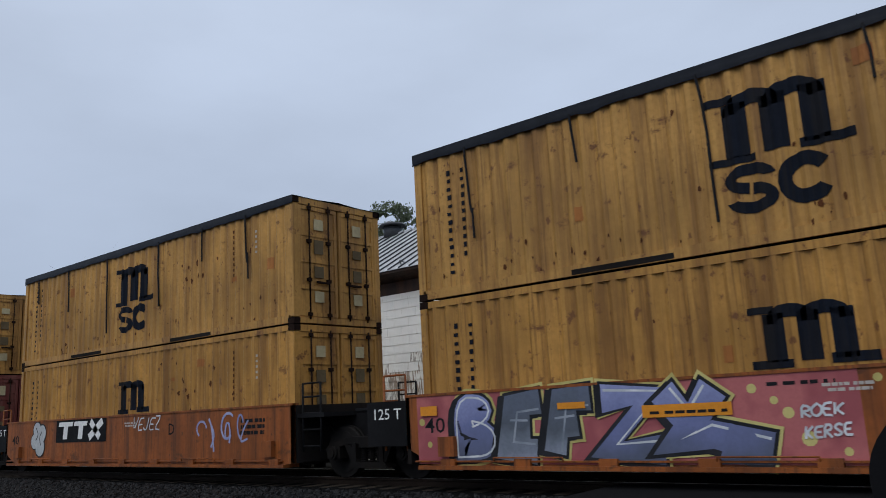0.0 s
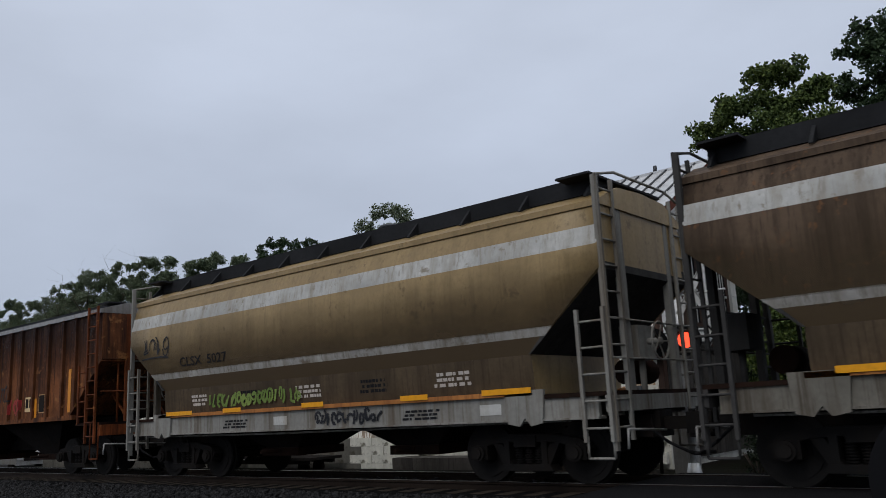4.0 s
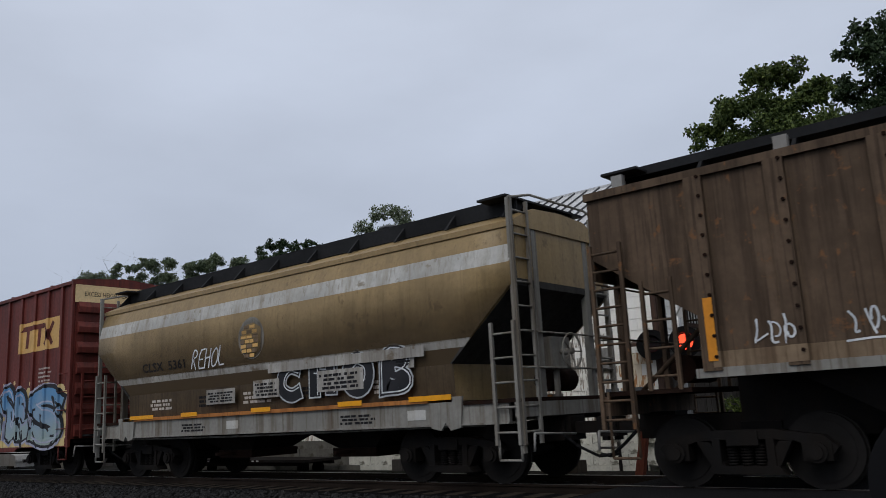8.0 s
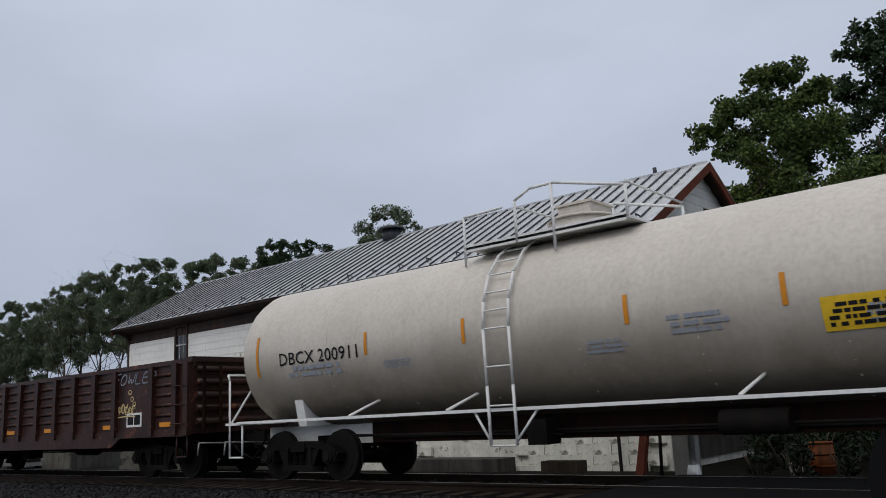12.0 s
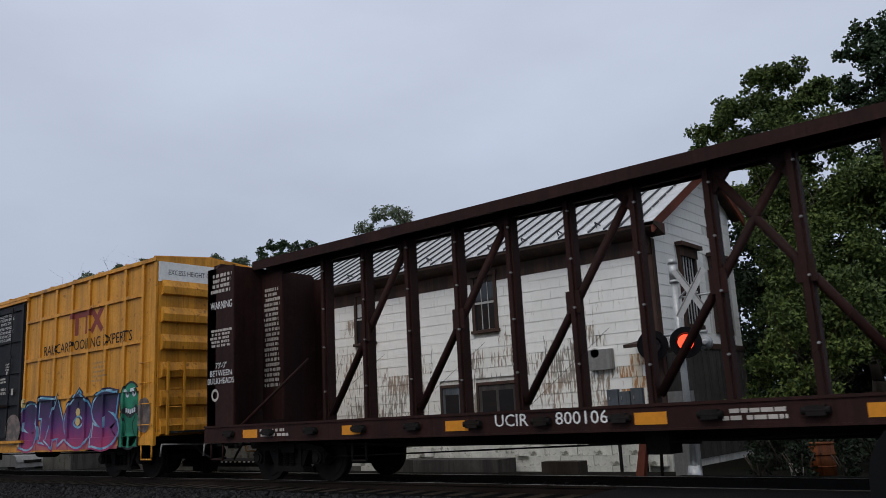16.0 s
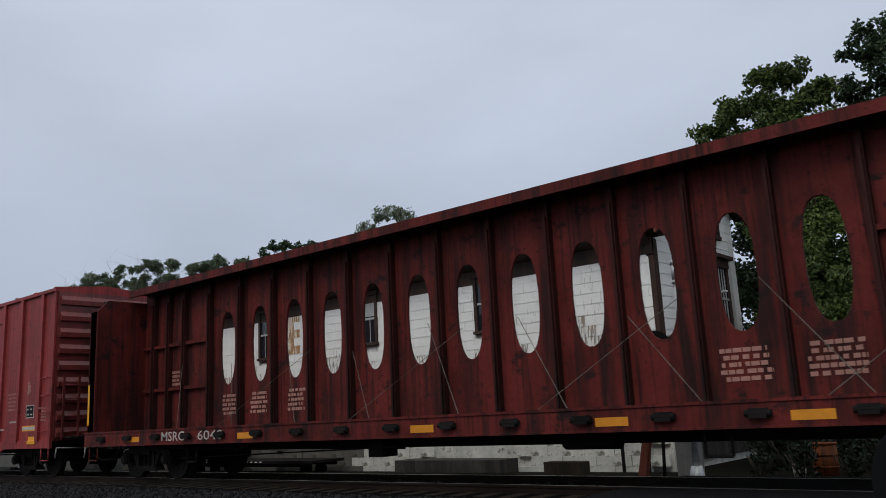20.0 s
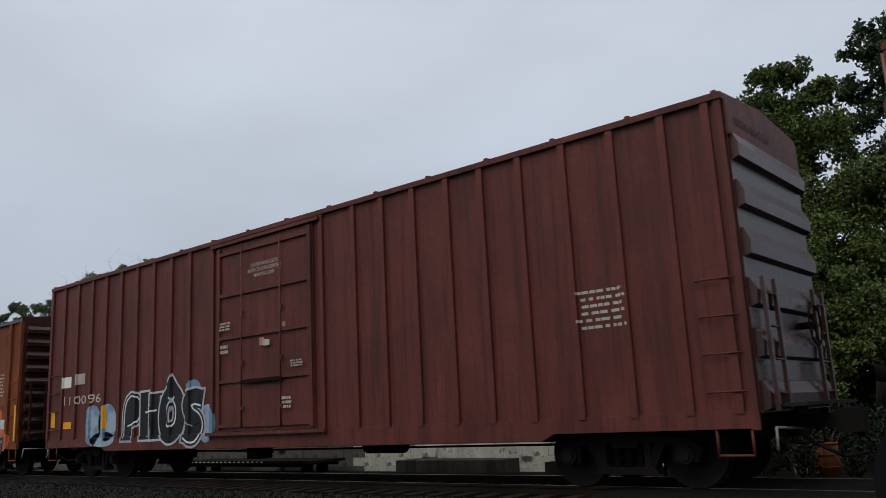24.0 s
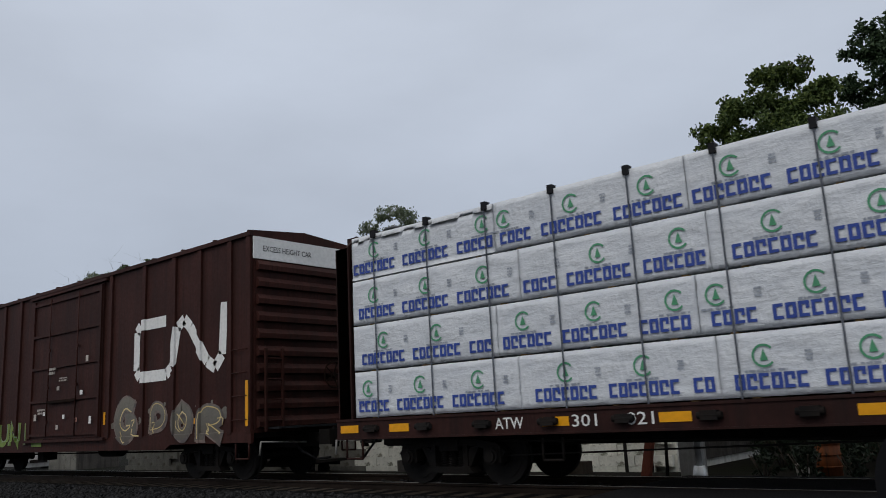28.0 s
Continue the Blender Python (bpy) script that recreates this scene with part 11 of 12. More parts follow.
def cars_beams():
    # open truss
    car, L, hw = beam_base("centerbeam_flatcar", -315.1, -338.2, "empty brown centre-beam lumber flatcar with an open truss", M["beam_brown"], 4.56, 0.12, end_mat=M["beam_brown"])
    plates("top_chord", ((0.3, L - 0.3, -0.42, 0.42, 4.62, 4.70), (0.3, L - 0.3, -0.05, 0.05, 4.45, 4.62), (0.3, L - 0.3, -0.44, -0.38, 4.50, 4.70), (0.3, L - 0.3, 0.38, 0.44, 4.50, 4.70)), M["beam_brown"], car)
    xs = [2.30 + 1.2 * i for i in range(16)]
    me = make_mesh("truss_post", boxes((-0.07, 0.07, -0.09, 0.09, 1.10, 4.5), (-0.04, 0.04, -0.15, 0.15, 1.10, 4.5)), M["beam_brown"])
    for x in xs:
        p = part("truss_post", me, None, car)
        p.location = (x, 0, 0)
    for i, j in ((0, 2), (2, 4), (4, 6), (6, 8), (9, 7), (11, 9), (13, 11), (15, 13)):
        lo, hi = xs[i], xs[j]
        k = 0.1 if hi > lo else -0.1
        bm = bmesh.new()
        rod(bm, (lo + k, 0, 1.25), (hi - k, 0, 4.35), 0.07, 8)
        part("truss_diagonal", bm, M["beam_brown"], car)
        bm = bmesh.new()
        extrude_y(bm, [(hi, 4.5), (hi - 4.0 * k, 4.5), (hi, 4.0)], -0.05, 0.05)
        part("gusset", bm, M["beam_brown"], car)
        part("splice_plate", boxes(((lo + hi) / 2 - 0.13, (lo + hi) / 2 + 0.13, -0.12, -0.08, 2.62, 2.98)), M["beam_brown"], car)
    for i in (1, 3, 5, 8, 10, 12):
        a = xs[i]
        bm = bmesh.new()
        rod(bm, (a - 0.5, -0.30, 2.3), (a + 0.3, -1.40, 1.12), 0.0035, 5)
        rod(bm, (a + 0.7, -0.30, 2.3), (a - 0.2, -1.40, 1.12), 0.0035, 5)
        part("tie_cable", bm, M["under_brown"], car)
    for x, d in ((1.5, 1), (L - 1.5, -1)):
        part("bulkhead_strut", rods([((x - d * 0.4, -1.3, 1.12), (x + d * 0.45, -0.25, 2.4))], 0.03), M["beam_brown"], car)
    for k, x in enumerate(xs):
        for z in (1.7, 2.6, 3.4, 4.2):
            bm = bmesh.new()
            rod(bm, (x + 0.06, -0.16, z + 0.05 * (k % 3)), (x + 0.06, -0.20, z + 0.05 * (k % 3)), 0.020, 6)
            part("cable_eye", bm, M["galv"], car)
    y = -hw + 0.0
    for cx, yy in ((L - 0.62, y), (0.52, y)):
        bars(car, cx, 3.9, 0.75, 0.45, 4, M["faded_white"], yy, FLAT, 140)
        lettering(car, "WARNING", cx, 3.55, 0.16, M["white"], yy, FLAT, 0.76)
        bars(car, cx, 2.75, 0.8, 0.40, 5, M["faded_white"], yy, FLAT, 141)
        for i, t in enumerate(("73'-0\"", "BETWEEN", "BULKHEADS")):
            lettering(car, t, cx, 2.3 - 0.16 * i, 0.12, M["white"], yy, FLAT, None, offset=0.0)
        shape(car, "emblem", ring(cx - 0.2, 1.75, 0.13, 0.13, 0.05), M["faded_white"], yy)
    for x0 in (0.42, L - 1.10):
        part("sign_board", boxes((x0, x0 + 0.68, -0.25, -0.20, 1.2, 4.4)), M["beam_brown"], car)
        bars(car, x0 + 0.34, 1.9, 0.56, 2.2, 20, M["faded_white"], -0.25, FLAT, 142)
    lettering(car, "UCIR", 7.87, 0.90, 0.18, M["white"], -hw - 0.04, FLAT, 0.60, lift=0.008)
    lettering(car, "800106", 9.06, 0.90, 0.18, M["white"], -hw - 0.04, FLAT, 0.84, lift=0.008)
    for x in (1.33, 4.2, 6.59, 9.87, 12.71, 15.6, 18.4, 21.3):
        patch(car, "reflector", x, x + 0.46, 0.86, 1.02, M["hazard"], -hw - 0.04, FLAT, 0.008)
    for x in (2.3, 11.5, 17.2):
        bars(car, x, 0.88, 0.9, 0.17, 2, M["faded_white"], -hw - 0.04, FLAT, round(x * 9), lift=0.008)

    # plated web with oval openings
    f, b = -401.73, -424.28
    car, L, hw = beam_base("centerbeam_flatcar", f, b, "dark red centre-beam lumber flatcar with oval holes in its web", M["beam_red"], 4.45, 0.30, end_mat=M["under"])
    plates("top_chord", ((0.3, L - 0.3, -0.52, 0.52, 4.66, 4.74), (0.3, L - 0.3, -0.54, -0.48, 4.56, 4.74), (0.3, L - 0.3, 0.48, 0.54, 4.56, 4.74)), M["beam_red"], car)
    step, first = 1.22, 4.0 - 0.61
    holes = 12
    bays_at = [first + step * i for i in range(holes + 1)]

    def plate(bm, x0, x1, hole):
        z0, z1 = 1.1, 4.66
        for yy, flip in ((-0.03, False), (0.03, True)):
            if not hole:
                bm.faces.new([bm.verts.new(p) for p in ((x0, yy, z0), (x1, yy, z0), (x1, yy, z1), (x0, yy, z1))])
                continue
            cx, cz, rx, rz, n = (x0 + x1) / 2, 2.93, 0.29, 0.86, 24
            inner, outer = [], []
            for i in range(n):
                a = 2 * math.pi * i / n + math.pi / n
                c, s = math.cos(a), math.sin(a)
                q = abs(c) ** 0.8 * (1 if c > 0 else -1), abs(s) ** 0.8 * (1 if s > 0 else -1)
                inner.append((cx + rx * q[0], cz + rz * q[1]))
                k = min((x1 - x0) / 2 / max(1e-6, abs(c)), 1.78 / max(1e-6, abs(s)))
                outer.append((min(x1, max(x0, cx + c * k)), min(z1, max(z0, 2.88 + s * k))))
            vi = [bm.verts.new((x, yy, z)) for x, z in inner]
            vo = [bm.verts.new((x, yy, z)) for x, z in outer]
            corners = {(1, 1): (x1, z1), (-1, 1): (x0, z1), (-1, -1): (x0, z0), (1, -1): (x1, z0)}
            for i in range(n):
                j = (i + 1) % n
                bm.faces.new((vi[i], vi[j], vo[j], vo[i]))
                (ax, az), (bx, bz) = outer[i], outer[j]
                if abs(ax - bx) > 1e-4 and abs(az - bz) > 1e-4:
                    k = corners[(1 if (ax + bx) / 2 > cx else -1, 1 if (az + bz) / 2 > 2.88 else -1)]
                    bm.faces.new((vo[i], vo[j], bm.verts.new((k[0], yy, k[1]))))
            if flip:
                back = vi
                for i in range(n):
                    bm.faces.new((front[i], front[(i + 1) % n], back[(i + 1) % n], back[i])).smooth = True
            else:
                front = vi

    for a, c in zip(bays_at, bays_at[1:]):
        bm = bmesh.new()
        plate(bm, a, c, True)
        part("web_plate", bm, M["beam_red"], car)
    bm = bmesh.new()
    plate(bm, 0.33, bays_at[0], False)
    part("web_plate", bm, M["beam_red"], car)
    bm = bmesh.new()
    plate(bm, bays_at[-1], L - 0.33, False)
    part("web_plate", bm, M["beam_red"], car)
    allposts = [0.9, 1.6, 2.3, *bays_at, bays_at[-1] + 0.9, bays_at[-1] + 1.9, bays_at[-1] + 2.9, L - 1.0]
    me = make_mesh("web_stiffener", boxes((-0.05, 0.05, -0.13, 0.0, 1.12, 4.6), (-0.025, 0.025, -0.18, 0.0, 1.12, 4.3)), M["beam_dark"])
    for s in (-1, 1):
        for x in allposts:
            p = part("web_stiffener", me, None, car)
            p.location, p.rotation_euler = (x, s * 0.03, 0), (0, 0, 0 if s < 0 else math.pi)
        for x0, x1 in ((0.4, bays_at[0]), (bays_at[-1], L - 0.4)):
            for z in (2.1, 3.2):
                part("web_rail", boxes((x0, x1, *sorted((s * 0.03, s * 0.14)), z - 0.04, z + 0.04)), M["beam_red"], car)
    rnd = random.Random(7)
    for i in range(9):
        x = 3.2 + i * 2.0
        bm = bmesh.new()
        rod(bm, (x - 0.6, -0.35, 2.7 + rnd.uniform(-0.3, 0.4)), (x + 0.9, -1.42, 1.08), 0.006, 5)
        if i % 2:
            rod(bm, (x + 2.2, -0.35, 2.6), (x + 0.3, -1.42, 1.08), 0.005, 5)
        part("tie_cable", bm, M["sill_dirty"], car)
    for i in range(8):
        x = (1.9, 4.1, 5.2, 6.5, 16.2, 17.4, 19.4, 20.9)[i]
        bars(car, x, 1.38 + (0.0 if 3 < x < 18 else 0.7), 0.62 if i < 4 else 0.80, 0.50, 5, M["faded_pink"], -0.03, Relief(), 150 + i, 0.012)
    lettering(car, "MSRC", 4.0, 0.86, 0.20, M["faded_white"], -hw - 0.04, FLAT, 0.9, lift=0.008)
    lettering(car, "6040", 5.4, 0.86, 0.20, M["faded_white"], -hw - 0.04, FLAT, 0.9, lift=0.008)
    for x in (2.1, 6.35, 11.07, 14.52, 17.13, 20.3):
        patch(car, "reflector", x, x + 0.5, 0.86, 0.98, M["hazard"], -hw - 0.04, FLAT, 0.008)
    patch(car, "reflector", 0.03, 0.12, 1.3, 2.3, M["reflector"], -hw, FLAT, 0.008)
    patch(car, "reflector", L - 0.12, L - 0.03, 1.3, 2.3, M["reflector"], -hw, FLAT, 0.008)

    # loaded car
    f, b = -554.45, -576.65
    car, L, hw = beam_base("centerbeam_flatcar", f, b, "dark brown centre-beam flatcar stacked with wrapped lumber", M["beam_brown"], 4.48, 0.25, end_mat=M["beam_brown"])
    plates("top_chord", ((0.3, L - 0.3, -0.2, 0.2, 4.46, 4.54), (0.3, L - 0.3, -0.04, 0.04, 1.1, 4.46)), M["beam_brown"], car)
    lettering(car, "ATW", 3.79, 0.87, 0.17, M["white"], -hw - 0.04, FLAT, 0.52, lift=0.008)
    lettering(car, "301", 5.08, 0.87, 0.17, M["white"], -hw - 0.04, FLAT, 0.40, lift=0.008)
    lettering(car, "021", 5.93, 0.87, 0.17, M["white"], -hw - 0.04, FLAT, 0.40, lift=0.008)
    for x in (0.1, 1.3, 4.38, 6.2, 8.6, 10.6, 12.6, 14.4, 16.6, 18.3, 20.0):
        patch(car, "reflector", x, x + 0.45, 0.89, 1.02, M["reflector"], -hw - 0.04, FLAT, 0.008)
    for x in (11.4, 13.6, 15.5):
        bars(car, x, 0.88, 0.8, 0.15, 2, M["faded_white"], -hw - 0.04, FLAT, round(x * 5), lift=0.008)
    shape(car, "emblem", ring(17.2, 0.95, 0.22, 0.20, 0.04, 45, 405, 4), M["white"], -hw - 0.04)
    lumber(b, L)


def pack_front(w, h, seed):
    """The creased front and folded ends of a wrapped pack: a thin-skinned block with soft wrinkles."""
    rnd = random.Random(seed)
    bm = bmesh.new()
    nx, nz, d = 44, 9, 1.12
    ph = rnd.uniform(0, 6)
    g = []
    for k in range(nz + 1):
        row = []
        for i in range(nx + 1):
            x, z = w * i / nx, h * k / nz
            u, v = x * 0.8 + z * (0.9 if seed % 2 else -0.9), z * 0.8 - x * (0.35 if seed % 2 else -0.35)
            q = 0.022 * abs(noise.noise((u * 1.2, v * 6.5, seed))) + 0.014 * abs(noise.noise((u * 2.2 + 7, v * 15, seed))) + 0.008 * noise.noise((x * 3, z * 5, seed)) - 0.008
            edge = 0.004 if k in (0, nz) else 0.0
            row.append(bm.verts.new((x, q + edge, z)))
        g.append(row)
    for k in range(nz):
        for i in range(nx):
            bm.faces.new((g[k][i], g[k][i + 1], g[k + 1][i + 1], g[k + 1][i])).smooth = True
    back = [bm.verts.new(p) for p in ((0, d, 0), (w, d, 0), (w, d, h), (0, d, h))]
    bm.faces.new([back[3], back[2], back[1], back[0]])
    bm.faces.new([*g[nz], back[2], back[3]])
    bm.faces.new([*reversed(g[0]), back[0], back[1]])
    bm.faces.new([r[0] for r in g][::-1] + [back[3], back[0]][::-1][::-1])
    bm.faces.new([r[nx] for r in g] + [back[2], back[1]])
    return bm


def lumber(b, L):
    lab = "lumber pack in white printed plastic wrap, stacked on the flatcar"
    rnd = random.Random(5)
    z0, dz = 1.15, 0.815
    cuts = ((0.42, 3.9, 7.0, 10.58), (11.32, 14.4, 18.1, 21.78))
    for s in (-1, 1):
        for tier in range(4):
            z = z0 + tier * dz
            for group in cuts:
                shift = rnd.uniform(-0.35, 0.35)
                edges = [group[0], group[1] + shift, group[2] + shift * 0.5, group[3]]
                for a, c in zip(edges, edges[1:]):
                    pk = thing("lumber_pack", lab, "lumber", "wrapped lumber packs", b, TRACK_Y, 0)
                    TRAIN.append((pk, b))
                    seed = rnd.randrange(1000)
                    bm = pack_front(c - a - 0.012, dz - 0.03, seed)
                    for v in bm.verts:
                        v.co = (v.co.x + a, -1.36 + v.co.y, v.co.z + z)
                        if s > 0:
                            v.co.y = -v.co.y
                    part("wrap", bm, M["wrap"], pk)
                    part("bearer", boxes(*[(x - 0.05, x + 0.05, *sorted((s * 1.3, s * 0.3)), z - 0.028, z) for x in (a + 0.4, (a + c) / 2, c - 0.4)]), M["wood"], pk)
                    if s > 0:
                        continue
                    n = 0
                    x = a + rnd.uniform(-0.5, 0.3)
                    while x < c - 0.12:
                        x0, x1 = max(x, a + 0.04), min(x + 1.09, c - 0.04)
                        polys = []
                        for k in range(7):                       # seven printed blocks for the name
                            p0 = x + 0.01 + k * 0.150
                            if x0 <= p0 and p0 + 0.125 <= x1:
                                q = k % 3
                                polys += [rect(p0, p0 + 0.045, z + 0.09, z + 0.28), rect(p0 + 0.045, p0 + 0.125, z + 0.09, z + 0.13), rect(p0 + 0.045, p0 + 0.125, z + 0.24, z + 0.28)] + ([rect(p0 + 0.085, p0 + 0.13, z + (0.09 if q == 1 else 0.19), z + 0.28)] if q else [])
                        if polys:
                            shape(pk, "printed_name", polys, M["wrap_blue"], -1.366, FLAT, 0.012)
                        if x0 <= x + 0.40 and x + 0.72 <= x1:
                            cx, cz = x + 0.55, z + 0.49
                            shape(pk, "printed_emblem", ring(cx, cz, 0.145, 0.145, 0.028, 40, 320, 16) + [[(cx - 0.05, cz - 0.06), (cx + 0.05, cz - 0.06), (cx, cz + 0.09)]], M["wrap_green"], -1.366, FLAT, 0.012)
                            bars(pk, cx, z + 0.30, 0.55, 0.04, 1, M["wrap_grey"], -1.366, FLAT, seed + n, 0.012)
                        if x0 <= x + 1.02 and x + 1.12 <= c - 0.05:
                            bars(pk, x + 1.08, z + 0.40, 0.10, 0.14, 3, M["wrap_grey"], -1.366, FLAT, seed + n + 3, 0.012)
                        x += 1.22
                        n += 1
    # tie-down straps over the stacks
    for i in range(17):
        x = 1.0 + i * 1.26
        if 10.5 < x < 11.4:
            continue
        st = thing("tie_strap", "thin dark tie-down strap over the wrapped lumber", "strap", "tie-down straps", b, TRACK_Y, 0)
        TRAIN.append((st, b))
        bm = boxes((x - 0.012, x + 0.012, -1.395, -1.385, 1.1, 4.42), (x - 0.012, x + 0.012, -1.39, -0.1, 4.405, 4.42))
        part("webbing", bm, M["strap_grey"], st)
        part("edge_protector", boxes((x - 0.045, x + 0.045, -1.41, -1.28, 4.30, 4.435)), M["strap"], st)


# ---------------------------------------------------------------- containers and well cars
WAVE = (0.278, 0.042)


def corrugated(L, y, z0, z1, out):
    """One corrugated side wall of a container."""
    bm = bmesh.new()
    p, d = WAVE
    rel = Relief(wave=WAVE)
    xs = [0.12] + [x for x in rel.breaks(0.14, L - 0.14)] + [L - 0.12]
    a, b = [], []
    for x in xs:
        yy = y + out * rel.out(x) * (1 if y > 0 else 1)
        a.append(bm.verts.new((x, yy, z0)))
        b.append(bm.verts.new((x, yy, z1)))
    for i in range(len(xs) - 1):
        bm.faces.new((a[i], a[i + 1], b[i + 1], b[i]))
    return bm


def container(x_back, z, label, mat, seed, tarp=True, mark="big", L=12.19, h=2.591):
    hw = 1.219
    c = thing("container", label, "container", "stacked shipping containers", x_back, TRACK_Y, 0)
    TRAIN.append((c, x_back))
    rnd = random.Random(seed)
    for s in (-1, 1):
        part("side_wall", corrugated(L, s * (hw - 0.045), z + 0.16, z + h - 0.10, s), mat, c)
        part("bottom_rail", boxes((0.1, L - 0.1, *sorted((s * hw, s * (hw - 0.06))), z + 0.02, z + 0.17)), mat, c)
        part("top_rail", boxes((0.1, L - 0.1, *sorted((s * hw, s * (hw - 0.06))), z + h - 0.12, z + h - 0.01)), mat, c)
        for x in (3.0, L - 4.4):
            part("fork_pocket", boxes((x, x + 1.6, *sorted((s * (hw + 0.003), s * (hw - 0.05))), z + 0.03, z + 0.11)), M["under"], c)
        for x in (0.0, L):
            d = 1 if x == 0 else -1
            part("corner_post", boxes((*sorted((x, x + d * 0.15)), *sorted((s * hw, s * (hw - 0.15))), z + 0.1, z + h - 0.1)), mat, c)
            for zz in (z, z + h - 0.118):
                part("corner_casting", boxes((*sorted((x - d * 0.004, x + d * 0.178)), *sorted((s * (hw + 0.004), s * (hw - 0.16))), zz, zz + 0.118)), M["under_brown"], c)
    part("floor_panel", boxes((0.1, L - 0.1, -hw + 0.06, hw - 0.06, z + 0.05, z + 0.15)), M["under"], c)
    if not tarp:
        part("roof_panel", boxes((0.1, L - 0.1, -hw + 0.05, hw - 0.05, z + h - 0.06, z + h - 0.02)), mat, c)
    part("back_wall", boxes((0.05, 0.12, -hw + 0.1, hw - 0.1, z + 0.1, z + h - 0.1)), mat, c)
    # doors on the front end, with frames, bars, hinges
    for s in (-1, 1):
        y0, y1 = sorted((s * 0.015, s * (hw - 0.13)))
        d = part("door", boxes((L - 0.10, L - 0.03, y0, y1, z + 0.14, z + h - 0.14)), mat, c)
        bm = bmesh.new()
        for k in range(5):
            zz = z + 0.20 + (h - 0.40) * k / 4
            box(bm, L - 0.04, L - 0.01, y0 + 0.02, y1 - 0.02, zz - 0.04, zz + 0.04)
        for yy in (y0 + 0.05, y1 - 0.05):
            box(bm, L - 0.04, L - 0.012, yy - 0.04, yy + 0.04, z + 0.18, z + h - 0.18)
        part("door_stiffener", bm, mat, d)
        for yy in (s * 0.28, s * 0.80):
            bm = bmesh.new()
            rod(bm, (L + 0.015, yy, z + 0.10), (L + 0.015, yy, z + h - 0.10), 0.017)
            for zz in (z + 0.2, z + 0.9, z + 1.7, z + h - 0.2):
                box(bm, L - 0.03, L + 0.03, yy - 0.05, yy + 0.05, zz - 0.035, zz + 0.035)
            part("locking_bar", bm, M["under_brown"], d)
        bm = boxes((L, L + 0.04, *sorted((s * 0.28, s * 0.62)), z + 0.84, z + 0.88))
        part("door_handle", bm, M["under_brown"], d)
        for i in range(4):
            zz = z + 0.45 + 0.5 * i
            p = part("sticker", boxes((L - 0.012, L + 0.004, *sorted((s * 0.42, s * 0.66)), zz, zz + rnd.uniform(0.16, 0.3))), (M["sticker"], M["sticker_dark"], M["sticker_dark"])[i % 3], c)
    part("door_header", boxes((L - 0.15, L, -hw, hw, z + h - 0.14, z + h - 0.005)), mat, c)
    part("door_sill", boxes((L - 0.15, L, -hw, hw, z + 0.02, z + 0.14)), mat, c)
    y = -(hw - 0.045)
    R = Relief(wave=WAVE)
    dark = M["navy_ink"]
    if mark == "big":
        # two-line owner's mark drawn as plain shapes: three legs under an arch, then two open rings
        k = 0.92 if z > 2 else 0.74
        x0, zb, t = (5.26 if z > 2 else 5.5), z + (1.16 if z > 2 else 1.12), 0.35 * k
        polys = [rect(x0 + (0.20 + i * 0.54) * k, x0 + (0.20 + i * 0.54) * k + t, zb + 0.05 * k, zb + 0.85 * k) for i in range(3)]
        polys += ring(x0 + 0.64 * k, zb + 0.68 * k, 0.44 * k, 0.32 * k, 0.22 * k, 0, 180, 8) + ring(x0 + 1.18 * k, zb + 0.68 * k, 0.44 * k, 0.32 * k, 0.22 * k, 0, 180, 8)
        polys += [rect(x0 - 0.06 * k, x0 + 0.62 * k, zb - 0.04, zb + 0.06), rect(x0 - 0.05 * k, x0 + 0.4 * k, zb + 0.86 * k, zb + 0.98 * k), rect(x0 + 1.22 * k, x0 + 1.92 * k, zb - 0.02, zb + 0.10)]
        if z > 2:
            polys += ring(x0 + 0.46, zb - 0.26, 0.33, 0.20, 0.15, 10, 265, 12) + ring(x0 + 0.46, zb - 0.52, 0.33, 0.20, 0.15, -170, 85, 12) + ring(x0 + 1.14, zb - 0.39, 0.35, 0.33, 0.18, 35, 325, 14)
        shape(c, "owner_mark", polys, dark, y, R, 0.010)
        for k, n in ((0.68, 13), (0.98, 11)):                    # upright lettering near the end, one block a letter
            rows = []
            for i in range(n):                                   # plain bars, uneven where the paint has worn
                q = z + h - 0.52 - i * 0.142
                a = k + rnd.uniform(0.0, 0.02)
                rows += [rect(a, a + rnd.uniform(0.07, 0.105), q + rnd.uniform(0.0, 0.02), q + rnd.uniform(0.06, 0.095))]
            shape(c, "upright_lettering", rows, dark, y, R, 0.010)
    elif mark == "tex":
        rows = [rect(0.45, 0.60, z + 2.05, z + 2.45), rect(0.38, 0.68, z + 2.3, z + 2.36)] + ring(0.53, z + 1.75, 0.15, 0.2, 0.06) + stroke([(0.40, z + 1.2), (0.66, z + 1.5)], 0.07) + stroke([(0.40, z + 1.5), (0.66, z + 1.2)], 0.07)
        shape(c, "owner_mark", rows, M["cream_ink"], y, R, 0.010)
        for x in (11.0, 11.55):
            shape(c, "upright_lettering", [rect(x, x + 0.06, z + 0.9 + i * 0.13, z + 0.98 + i * 0.13) for i in range(11)], M["faded_white"], y, R, 0.010)
    shape(c, "upright_lettering", [rect(10.15, 10.20, z + 1.2 + i * 0.12, z + 1.27 + i * 0.12) for i in range(9)], M["rust_spot"] if mark == "big" else M["faded_white"], y, R, 0.010)
    shape(c, "data_stencil", [rect(10.95, 10.99, z + 1.6 + i * 0.11, z + 1.65 + i * 0.11) for i in range(5)], M["faded_white"], y, R, 0.010)
